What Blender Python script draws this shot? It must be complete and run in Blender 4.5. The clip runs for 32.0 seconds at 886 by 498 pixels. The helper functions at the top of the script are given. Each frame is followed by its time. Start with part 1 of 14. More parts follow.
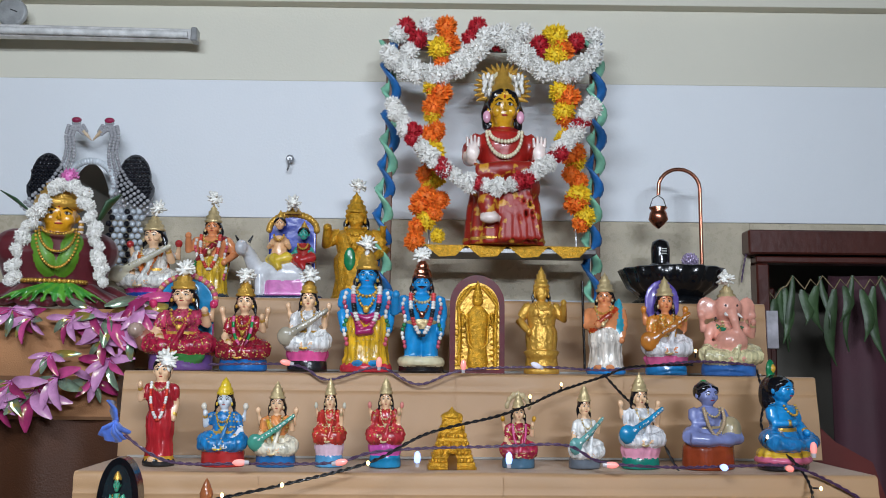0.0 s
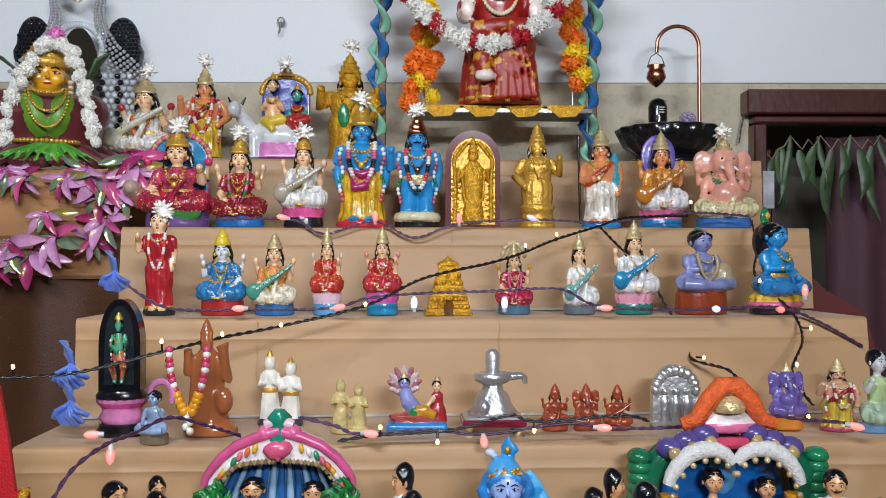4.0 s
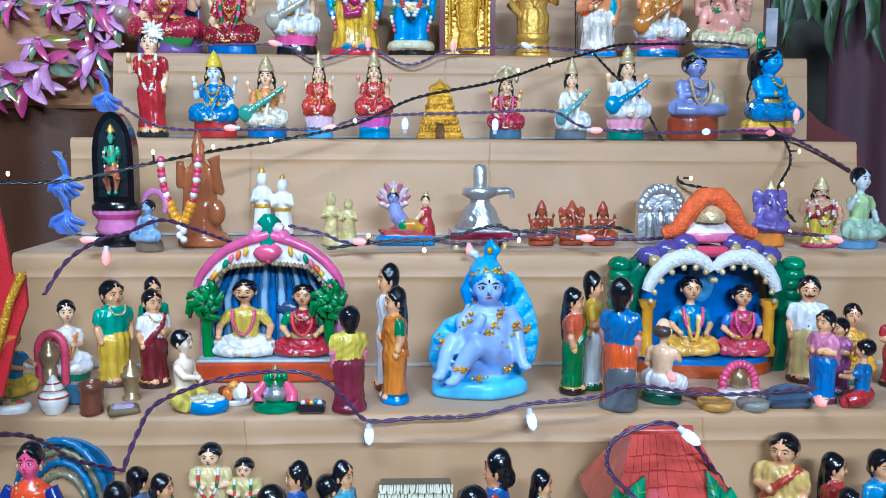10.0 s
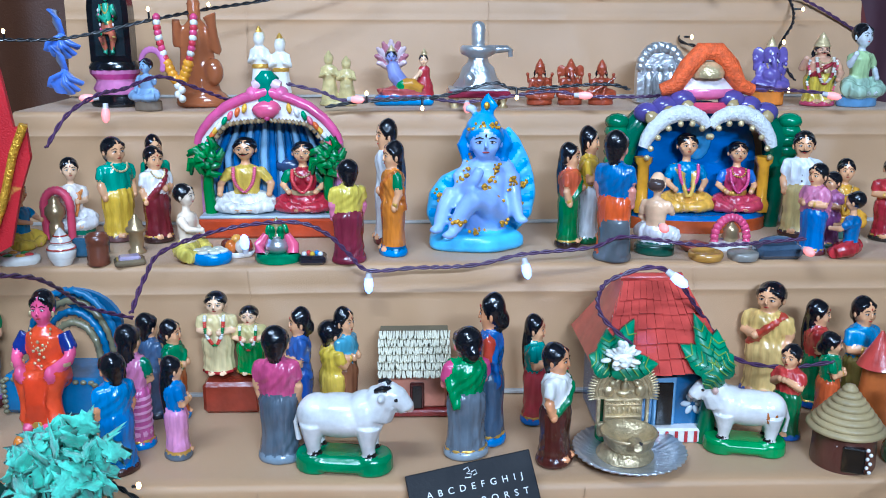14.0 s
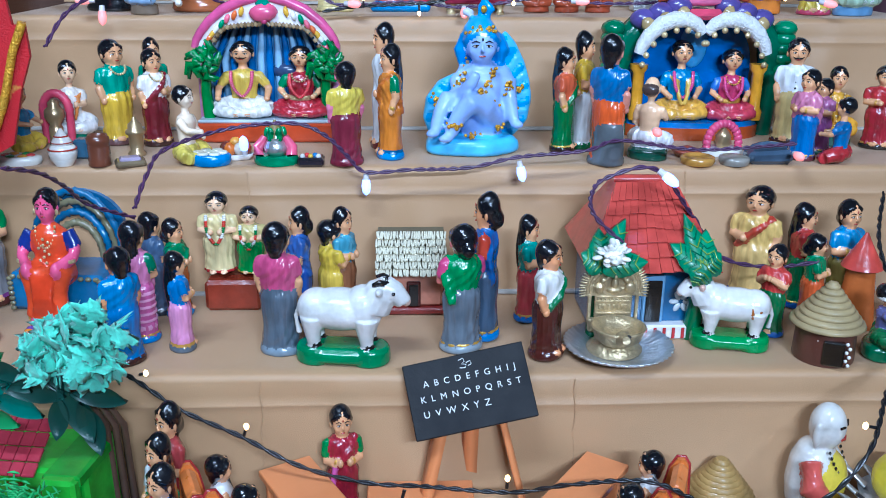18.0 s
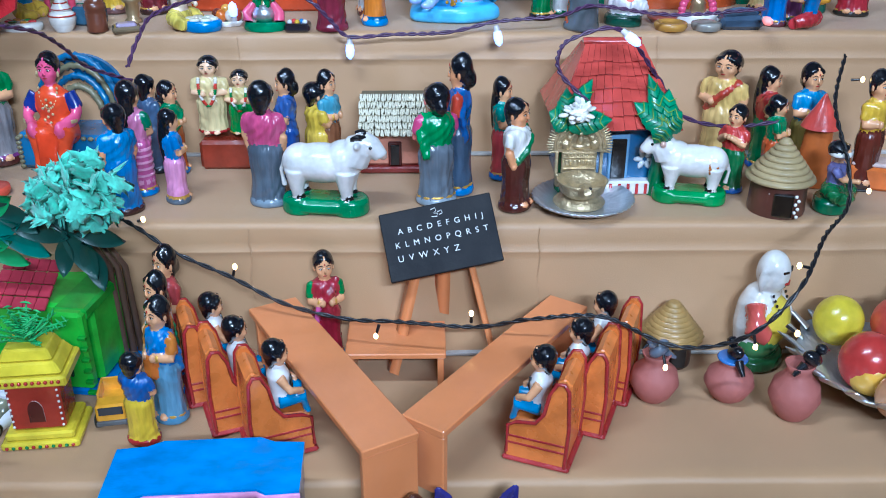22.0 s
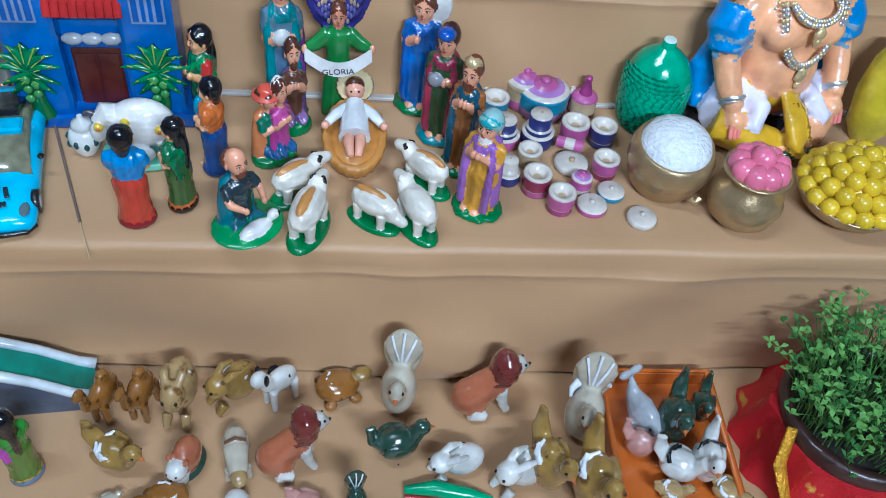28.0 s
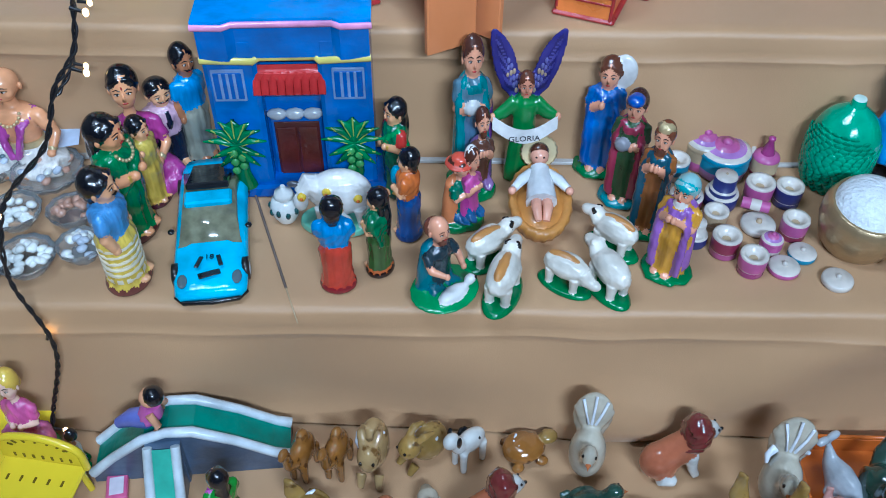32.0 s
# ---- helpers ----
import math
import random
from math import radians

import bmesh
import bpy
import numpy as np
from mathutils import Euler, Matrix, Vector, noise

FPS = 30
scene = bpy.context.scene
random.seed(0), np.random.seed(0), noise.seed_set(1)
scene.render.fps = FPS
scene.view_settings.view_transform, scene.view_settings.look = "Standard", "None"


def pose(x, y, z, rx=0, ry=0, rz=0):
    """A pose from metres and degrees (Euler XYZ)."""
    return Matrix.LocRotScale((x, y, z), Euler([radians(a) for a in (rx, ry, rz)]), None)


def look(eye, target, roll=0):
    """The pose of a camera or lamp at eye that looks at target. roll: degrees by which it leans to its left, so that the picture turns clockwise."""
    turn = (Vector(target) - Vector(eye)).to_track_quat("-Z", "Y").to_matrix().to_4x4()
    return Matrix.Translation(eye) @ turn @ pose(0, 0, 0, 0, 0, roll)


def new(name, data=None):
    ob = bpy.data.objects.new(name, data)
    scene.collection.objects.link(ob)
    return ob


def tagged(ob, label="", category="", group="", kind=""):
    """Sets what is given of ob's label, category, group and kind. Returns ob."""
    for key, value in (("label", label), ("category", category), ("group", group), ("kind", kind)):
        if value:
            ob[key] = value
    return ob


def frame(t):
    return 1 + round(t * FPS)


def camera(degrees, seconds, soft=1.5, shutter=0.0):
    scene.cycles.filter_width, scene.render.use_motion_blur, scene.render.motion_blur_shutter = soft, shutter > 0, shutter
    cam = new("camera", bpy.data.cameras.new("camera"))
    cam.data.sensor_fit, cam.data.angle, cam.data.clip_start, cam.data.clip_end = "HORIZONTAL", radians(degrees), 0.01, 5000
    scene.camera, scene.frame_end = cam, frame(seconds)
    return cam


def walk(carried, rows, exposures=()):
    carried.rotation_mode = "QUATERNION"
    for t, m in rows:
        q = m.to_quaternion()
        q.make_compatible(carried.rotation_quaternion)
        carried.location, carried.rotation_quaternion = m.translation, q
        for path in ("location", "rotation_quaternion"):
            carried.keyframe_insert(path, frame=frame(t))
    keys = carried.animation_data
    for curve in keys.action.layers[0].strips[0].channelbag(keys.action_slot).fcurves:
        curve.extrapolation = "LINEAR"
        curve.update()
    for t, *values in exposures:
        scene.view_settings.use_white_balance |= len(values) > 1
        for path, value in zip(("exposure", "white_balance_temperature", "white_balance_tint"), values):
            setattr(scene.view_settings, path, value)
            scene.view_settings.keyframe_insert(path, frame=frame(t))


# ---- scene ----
from mathutils import bvhtree

cam = camera(51.9, 32.0, 1.0)
PATH = [
    (0, (-0.134, -0.151, 1.565), (-0.047, 1.832, 1.816), 0.6),
    (0.5, (-0.124, -0.154, 1.556), (-0.038, 1.833, 1.768), 0.6),
    (1, (-0.128, -0.148, 1.533), (-0.05, 1.841, 1.722), 0.5),
    (1.5, (-0.128, -0.146, 1.529), (-0.043, 1.845, 1.693), 0.4),
    (2, (-0.138, -0.139, 1.501), (-0.041, 1.852, 1.655), 0.2),
    (2.5, (-0.136, -0.141, 1.492), (-0.047, 1.854, 1.611), 0.1),
    (3, (-0.133, -0.141, 1.482), (-0.051, 1.855, 1.566), 0.1),
    (3.5, (-0.126, -0.138, 1.47), (-0.037, 1.859, 1.52), 0.0),
    (4, (-0.126, -0.139, 1.453), (-0.033, 1.858, 1.477), 0.0),
    (4.5, (-0.132, -0.139, 1.45), (-0.041, 1.859, 1.437), 0.0),
    (6.5, (-0.109, -0.13, 1.399), (-0.041, 1.866, 1.3), 0.3),
    (7, (-0.106, -0.13, 1.391), (-0.037, 1.865, 1.274), 0.3),
    (7.5, (-0.097, -0.139, 1.38), (-0.024, 1.854, 1.235), 0.3),
    (8, (-0.102, -0.145, 1.367), (-0.028, 1.848, 1.212), 0.4),
    (8.5, (-0.097, -0.149, 1.355), (-0.025, 1.842, 1.173), 0.3),
    (9, (-0.099, -0.153, 1.348), (-0.034, 1.835, 1.143), 0.3),
    (9.5, (-0.091, -0.163, 1.342), (-0.019, 1.823, 1.114), 0.3),
    (10, (-0.086, -0.168, 1.334), (-0.011, 1.815, 1.082), 0.3),
    (10.5, (-0.083, -0.168, 1.324), (-0.01, 1.81, 1.037), 0.3),
    (11, (-0.087, -0.168, 1.317), (-0.025, 1.805, 0.997), 0.3),
    (11.5, (-0.085, -0.168, 1.311), (-0.015, 1.798, 0.949), 0.3),
    (12, (-0.084, -0.168, 1.302), (-0.018, 1.791, 0.902), 0.2),
    (12.5, (-0.08, -0.17, 1.295), (-0.013, 1.781, 0.86), 0.1),
    (13, (-0.08, -0.178, 1.294), (-0.017, 1.765, 0.821), 0.1),
    (13.5, (-0.077, -0.19, 1.292), (-0.013, 1.748, 0.8), 0.1),
    (15.5, (-0.075, -0.218, 1.282), (-0.002, 1.708, 0.746), 0.2),
    (16, (-0.074, -0.222, 1.279), (-0.001, 1.699, 0.725), 0.3),
    (16.5, (-0.074, -0.224, 1.275), (0.0, 1.689, 0.694), 0.2),
    (17, (-0.079, -0.227, 1.27), (-0.005, 1.677, 0.661), 0.3),
    (17.5, (-0.081, -0.232, 1.265), (-0.016, 1.662, 0.625), 0.3),
    (18, (-0.08, -0.24, 1.26), (-0.003, 1.647, 0.601), 0.5),
    (18.5, (-0.079, -0.247, 1.256), (0.001, 1.635, 0.584), 0.6),
    (19, (-0.078, -0.258, 1.256), (0.003, 1.619, 0.569), 0.6),
    (19.5, (-0.081, -0.262, 1.257), (0.007, 1.607, 0.55), 0.7),
    (20, (-0.076, -0.267, 1.256), (0.006, 1.599, 0.54), 0.6),
    (20.5, (-0.074, -0.278, 1.256), (0.009, 1.579, 0.519), 0.6),
    (21, (-0.066, -0.302, 1.259), (0.01, 1.536, 0.474), 0.6),
    (21.5, (-0.035, -0.33, 1.252), (0.014, 1.495, 0.436), 0.3),
    (22, (-0.011, -0.356, 1.238), (0.018, 1.445, 0.368), 0.1),
    (22.5, (-0.04, -0.405, 1.243), (-0.017, 1.382, 0.344), 0.2),
    (23, (-0.044, -0.446, 1.244), (-0.009, 1.319, 0.304), 0.4),
    (23.5, (-0.054, -0.477, 1.235), (-0.026, 1.26, 0.244), 0.3),
    (24, (-0.05, -0.5, 1.22), (-0.02, 1.198, 0.164), 0.3),
    (24.5, (-0.021, -0.515, 1.202), (0.032, 1.149, 0.093), 0.7),
    (25, (0.014, -0.532, 1.196), (0.087, 1.109, 0.055), 1.0),
    (25.5, (0.02, -0.535, 1.175), (0.136, 1.098, 0.026), 2.4),
    (26, (0.036, -0.532, 1.161), (0.211, 1.044, -0.058), 4.8),
    (26.5, (0.046, -0.536, 1.148), (0.256, 0.965, -0.157), 6.5),
    (28.5, (0.053, -0.553, 1.117), (0.28, 0.753, -0.381), 8.2),
    (29, (0.034, -0.547, 1.116), (0.25, 0.759, -0.383), 7.8),
    (29.5, (0.0, -0.538, 1.119), (0.224, 0.766, -0.381), 8.1),
    (30, (-0.028, -0.537, 1.128), (0.165, 0.795, -0.352), 7.1),
    (30.5, (-0.052, -0.545, 1.137), (0.066, 0.792, -0.347), 4.7),
    (31, (-0.066, -0.549, 1.14), (0.003, 0.778, -0.354), 3.2),
    (31.5, (-0.068, -0.549, 1.14), (-0.04, 0.786, -0.349), 1.8),
    (32, (-0.069, -0.548, 1.141), (-0.069, 0.862, -0.277), 0.7),
]
# exposure follows the phone's own metering
walk(cam, [(t, look(eye, target, roll)) for t, eye, target, roll in PATH],
     [(0.0, 0.02, 5800, 9), (4.5, 0.18, 6150, 10), (7.0, 0.36, 4850, 4), (9.0, 0.49, 4750, 2), (16.0, 0.52, 4600, 5), (20.0, 0.48, 4650, 5), (25.0, 0.66, 4600, 5), (29.0, 0.62, 5000, 5), (32.0, 0.58, 4650, 3)])

# ---- light: closed room with two unseen area lamps, added without fittings ----
world = bpy.data.worlds.new("room_light")
scene.world = world
world.use_nodes = True
world.node_tree.nodes["Background"].inputs[0].default_value = (0.85, 0.93, 1.0, 1)
world.node_tree.nodes["Background"].inputs[1].default_value = 0.05
STEP_H, STEP_D, LEFT, RIGHT, WALL_Y = 0.22, 0.34, -0.845, 0.955, 3.05
# added lamps, placed to balance brightness between back wall and steps
UNSEEN_LAMPS = [((-0.75, -0.2, 2.93), 46.0, 1.3), ((0.7, -2.6, 2.75), 105.0, 1.3)]
for place, watts, long in UNSEEN_LAMPS:
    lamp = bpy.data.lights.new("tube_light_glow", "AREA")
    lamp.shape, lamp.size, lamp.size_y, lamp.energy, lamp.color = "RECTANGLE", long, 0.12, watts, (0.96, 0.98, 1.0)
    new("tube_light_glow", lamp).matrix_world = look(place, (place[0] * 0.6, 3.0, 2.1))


# ---- materials ----
def srgb(code):
    c = [int(code[i:i + 2], 16) / 255 for i in (0, 2, 4)]
    return tuple(v / 12.92 if v <= 0.04045 else ((v + 0.055) / 1.055) ** 2.4 for v in c)


def surface(name, col, rough=0.4, metal=0.0, coat=0.0, grain=0.0, grain_size=60.0, var=0.15, var_size=6.0, speck=None, transmission=0.0, emit=None, sheen=0.0, per_object=0.0):
    """Procedural surface: broad tone variation, fine grain relief, uneven gloss."""
    m = bpy.data.materials.new(name)
    m.use_nodes = True
    nt = m.node_tree
    b = nt.nodes["Principled BSDF"]
    tc = nt.nodes.new("ShaderNodeTexCoord")
    n1 = nt.nodes.new("ShaderNodeTexNoise")
    n1.inputs["Scale"].default_value, n1.inputs["Detail"].default_value = var_size, 4.0
    nt.links.new(tc.outputs["Object"], n1.inputs["Vector"])
    ramp = nt.nodes.new("ShaderNodeMapRange")
    ramp.inputs[1].default_value, ramp.inputs[2].default_value = 0.3, 0.7
    ramp.inputs[3].default_value, ramp.inputs[4].default_value = 1.0 - var, 1.0 + var * 0.6
    nt.links.new(n1.outputs["Fac"], ramp.inputs[0])
    mul = nt.nodes.new("ShaderNodeVectorMath")
    mul.operation = "SCALE"
    mul.inputs[0].default_value = col
    nt.links.new(ramp.outputs[0], mul.inputs["Scale"])
    out = mul.outputs[0]
    if per_object:
        info = nt.nodes.new("ShaderNodeObjectInfo")
        r2 = nt.nodes.new("ShaderNodeMapRange")
        r2.inputs[3].default_value, r2.inputs[4].default_value = 1.0 - per_object, 1.0 + per_object
        nt.links.new(info.outputs["Random"], r2.inputs[0])
        m2 = nt.nodes.new("ShaderNodeVectorMath")
        m2.operation = "SCALE"
        nt.links.new(out, m2.inputs[0])
        nt.links.new(r2.outputs[0], m2.inputs["Scale"])
        out = m2.outputs[0]
    if speck:
        sc, size, amount = speck
        n3 = nt.nodes.new("ShaderNodeTexNoise")
        n3.inputs["Scale"].default_value, n3.inputs["Detail"].default_value = size, 6.0
        nt.links.new(tc.outputs["Object"], n3.inputs["Vector"])
        r3 = nt.nodes.new("ShaderNodeMapRange")
        r3.inputs[1].default_value, r3.inputs[2].default_value = 0.62 - amount, 0.68 - amount
        nt.links.new(n3.outputs["Fac"], r3.inputs[0])
        mix = nt.nodes.new("ShaderNodeMix")
        mix.data_type = "RGBA"
        nt.links.new(r3.outputs[0], mix.inputs[0])
        nt.links.new(out, mix.inputs[6])
        mix.inputs[7].default_value = (*sc, 1)
        out = mix.outputs[2]
    nt.links.new(out, b.inputs["Base Color"])
    r4 = nt.nodes.new("ShaderNodeMapRange")
    r4.inputs[3].default_value, r4.inputs[4].default_value = max(0.02, rough * 0.8), min(1, rough * 1.25)
    nt.links.new(n1.outputs["Fac"], r4.inputs[0])
    nt.links.new(r4.outputs[0], b.inputs["Roughness"])
    b.inputs["Metallic"].default_value = metal
    b.inputs["Coat Weight"].default_value = coat
    b.inputs["Coat Roughness"].default_value = 0.12
    b.inputs["Transmission Weight"].default_value = transmission
    if sheen:
        b.inputs["Sheen Weight"].default_value = sheen
    if grain:
        n2 = nt.nodes.new("ShaderNodeTexNoise")
        n2.inputs["Scale"].default_value, n2.inputs["Detail"].default_value = grain_size, 3.0
        nt.links.new(tc.outputs["Object"], n2.inputs["Vector"])
        bump = nt.nodes.new("ShaderNodeBump")
        bump.inputs["Strength"].default_value, bump.inputs["Distance"].default_value = grain, 0.004
        nt.links.new(n2.outputs["Fac"], bump.inputs["Height"])
        nt.links.new(bump.outputs[0], b.inputs["Normal"])
    if emit:
        b.inputs["Emission Color"].default_value, b.inputs["Emission Strength"].default_value = (*emit[0], 1), emit[1]
    return m


PAINTS = {}


def P(code, rough=0.28):
    """Glossy hand-applied enamel on clay."""
    key = (code, rough)
    if key not in PAINTS:
        PAINTS[key] = surface("enamel_" + code, srgb(code), rough * 0.85, coat=0.35, grain=0.4, grain_size=45, var=0.28, var_size=26)
    return PAINTS[key]


def ornate(code, gilt=True):
    """Enamel garment: moulded upright folds with groove shade in the colour, pooled paint and dabs of gold trim."""
    key = (code, "gilt" if gilt else "plain")
    if key in PAINTS:
        return PAINTS[key]
    m = surface("enamel_garment_" + code, srgb(code), 0.25, coat=0.5, grain=0.35, grain_size=38, var=0.2, var_size=22)
    nt = m.node_tree
    b = nt.nodes["Principled BSDF"]
    tc = next(n for n in nt.nodes if n.type == "TEX_COORD")
    mp = nt.nodes.new("ShaderNodeMapping")
    mp.inputs["Scale"].default_value = (95, 95, 16)
    nt.links.new(tc.outputs["Object"], mp.inputs[0])
    fold = nt.nodes.new("ShaderNodeTexNoise")
    fold.inputs["Scale"].default_value, fold.inputs["Detail"].default_value = 1.0, 2.0
    nt.links.new(mp.outputs[0], fold.inputs["Vector"])
    # fold height also scales the colour, painting shade into the grooves
    tone = nt.nodes.new("ShaderNodeMapRange")
    tone.inputs[1].default_value, tone.inputs[2].default_value, tone.inputs[3].default_value, tone.inputs[4].default_value = 0.35, 0.65, 0.6, 1.25
    nt.links.new(fold.outputs["Fac"], tone.inputs[0])
    old = b.inputs["Base Color"].links[0].from_socket
    sc = nt.nodes.new("ShaderNodeVectorMath")
    sc.operation = "SCALE"
    nt.links.new(old, sc.inputs[0])
    nt.links.new(tone.outputs[0], sc.inputs["Scale"])
    dot = nt.nodes.new("ShaderNodeTexVoronoi")
    dot.inputs["Scale"].default_value = 120.0
    nt.links.new(tc.outputs["Object"], dot.inputs["Vector"])
    near = nt.nodes.new("ShaderNodeMapRange")
    near.inputs[1].default_value, near.inputs[2].default_value, near.inputs[3].default_value, near.inputs[4].default_value = 0.26, 0.34, 1.0, 0.0
    nt.links.new(dot.outputs["Distance"], near.inputs[0])
    patch = nt.nodes.new("ShaderNodeTexNoise")
    patch.inputs["Scale"].default_value = 24.0
    nt.links.new(tc.outputs["Object"], patch.inputs["Vector"])
    where = nt.nodes.new("ShaderNodeMapRange")
    where.inputs[1].default_value, where.inputs[2].default_value = 0.47, 0.55
    nt.links.new(patch.outputs["Fac"], where.inputs[0])
    both = nt.nodes.new("ShaderNodeMath")
    both.operation = "MULTIPLY"
    nt.links.new(near.outputs[0], both.inputs[0])
    nt.links.new(where.outputs[0], both.inputs[1])
    if not gilt:
        both.inputs[1].default_value = 0.0
        nt.links.remove(both.inputs[1].links[0])
        tone.inputs[3].default_value, tone.inputs[4].default_value = 0.78, 1.12
    mix = nt.nodes.new("ShaderNodeMix")
    mix.data_type = "RGBA"
    nt.links.new(both.outputs[0], mix.inputs[0])
    nt.links.new(sc.outputs[0], mix.inputs[6])
    mix.inputs[7].default_value = (*srgb("d8b860" if max(srgb(code)) > 2.2 * min(srgb(code)) else code), 1)
    nt.links.new(mix.outputs[2], b.inputs["Base Color"])
    add = nt.nodes.new("ShaderNodeMath")
    add.operation = "ADD"
    nt.links.new(fold.outputs["Fac"], add.inputs[0])
    nt.links.new(both.outputs[0], add.inputs[1])
    bump = next(n for n in nt.nodes if n.type == "BUMP")
    bump2 = nt.nodes.new("ShaderNodeBump")
    bump2.inputs["Strength"].default_value, bump2.inputs["Distance"].default_value = 0.8, 0.005
    nt.links.new(add.outputs[0], bump2.inputs["Height"])
    nt.links.new(bump.outputs[0], bump2.inputs["Normal"])
    nt.links.new(bump2.outputs[0], b.inputs["Normal"])
    PAINTS[key] = m
    return m


CLOTH = surface("satin_cloth", (0.45, 0.27, 0.13), 0.42, grain=0.2, grain_size=900, var=0.1, var_size=3.5, sheen=0.2)
GOLD = surface("gold_paint", srgb("d8aa48"), 0.34, metal=0.5, grain=0.8, grain_size=110, var=0.25, var_size=25)
GOLDBRIGHT = surface("glitter_gold", srgb("dca628"), 0.35, metal=0.5, grain=1.0, grain_size=240, var=0.35, var_size=80)
SILVER = surface("silver_metal", srgb("d4d6d8"), 0.32, metal=0.8, grain=0.6, grain_size=70, var=0.2, var_size=20)
BRASS = surface("brass_metal", srgb("d8c290"), 0.34, metal=0.45, grain=0.8, grain_size=120, var=0.3, var_size=40)
COPPER = surface("copper_metal", srgb("b87a62"), 0.25, metal=1.0, grain=0.1, var=0.1)
BRONZE = surface("dull_bronze_paint", srgb("b49c74"), 0.3, metal=0.65, grain=0.4, grain_size=60, var=0.2, var_size=12)
BLACK = P("101216", 0.2)
HAIR = surface("black_lacquer_hair", srgb("0d0f16"), 0.18, coat=0.5, grain=0.8, grain_size=70, var=0.2)
WHITEP = P("e9e6df")
EYE = P("15100e")
EYEWHITE = P("cfc8bc", 0.5)
LIP = P("a8322c")
GLASS = surface("clear_glass", (0.95, 0.97, 0.97), 0.05, transmission=0.9, var=0.02)
RED_CLOTH = surface("red_festive_cloth", srgb("b4141f"), 0.5, grain=0.4, grain_size=300, var=0.2, speck=(srgb("c8983a"), 22.0, 0.0))


# ---- mesh tools ----
MOULDS = []
SCROLL = P("dedcd8", 0.45)
TRIM_METALS = [GOLD, GOLDBRIGHT, SILVER, BRASS, EYE, EYEWHITE, LIP, SCROLL]


def drape(skin, co):
    """Sculpts slanting drape folds into the garments of a moulded figure."""
    n, h = len(co), co[:, 2].max() - co[:, 2].min()
    skin.vertices.foreach_set("co", co.ravel())
    skin.update()
    cloth = np.array([m.name.startswith("enamel_garment") for m in skin.materials])
    if not cloth.any():
        return
    counts, mi = np.empty(len(skin.polygons), dtype=np.int32), np.empty(len(skin.polygons), dtype=np.int32)
    skin.polygons.foreach_get("loop_total", counts)
    skin.polygons.foreach_get("material_index", mi)
    lv = np.empty(len(skin.loops), dtype=np.int32)
    skin.loops.foreach_get("vertex_index", lv)
    on = np.repeat(cloth[mi].astype(float), counts)
    share = np.bincount(lv, on, n) / np.maximum(np.bincount(lv, minlength=n), 1)
    nor = np.empty(n * 3)
    skin.vertices.foreach_get("normal", nor)
    x, y, z = (co / h).T
    swirl = 0.9 * np.sin(9 * x + 7 * z + 1) + 0.7 * np.sin(13 * z - 11 * y) + 0.5 * np.sin(23 * x + 17 * y)
    fold = np.sin(2 * math.pi * (z * 0.62 + x * 0.75 + y * 0.35) / 0.078 + 2.2 * swirl)
    depth = h * 0.0042 * (0.35 + 0.65 * (0.5 + 0.5 * np.sin(8 * z + 6 * x + 2))) * share
    skin.vertices.foreach_set("co", (co + nor.reshape(n, 3) * (depth * fold).reshape(n, 1)).ravel())


def cast_moulds():
    """Swap each moulded figure's loose forms for the fused, softened skin with its paint and trim."""
    dg = bpy.context.evaluated_depsgraph_get()
    for ob, trim, m in MOULDS:
        loose = ob.data
        tree = bvhtree.BVHTree.FromPolygons([v.co for v in loose.vertices], [p.vertices for p in loose.polygons])
        skin = bpy.data.meshes.new_from_object(ob.evaluated_get(dg))
        n = len(skin.vertices)
        co = np.empty(n * 3)
        skin.vertices.foreach_get("co", co)
        co = co.reshape(n, 3)
        ed = np.empty(len(skin.edges) * 2, dtype=np.int32)
        skin.edges.foreach_get("vertices", ed)
        ed = ed.reshape(-1, 2)
        deg = np.bincount(ed.ravel(), minlength=n).reshape(n, 1)
        for step in (0.5, 0.5, -0.4, 0.5):
            total = np.zeros((n, 3))
            for ax in range(3):
                total[:, ax] = np.bincount(ed[:, 0], co[ed[:, 1], ax], n) + np.bincount(ed[:, 1], co[ed[:, 0], ax], n)
            co = co + step * (total / np.maximum(deg, 1) - co)
        paint = [p.material_index for p in loose.polygons]
        skin.materials.clear()
        for mat in loose.materials:
            skin.materials.append(mat)
        for p in skin.polygons:
            i = tree.find_nearest(p.center)[2]
            p.material_index = paint[i] if i is not None else 0
            p.use_smooth = True
        drape(skin, co)
        bm = bmesh.new()
        bm.from_mesh(skin)
        if trim.v:
            extra = trim.done("trim", m)
            bm.from_mesh(extra.data)
            bpy.data.objects.remove(extra)
        bm.to_mesh(skin)
        bm.free()
        ob.modifiers.clear()
        ob.data = skin
        skin.name = ob.name


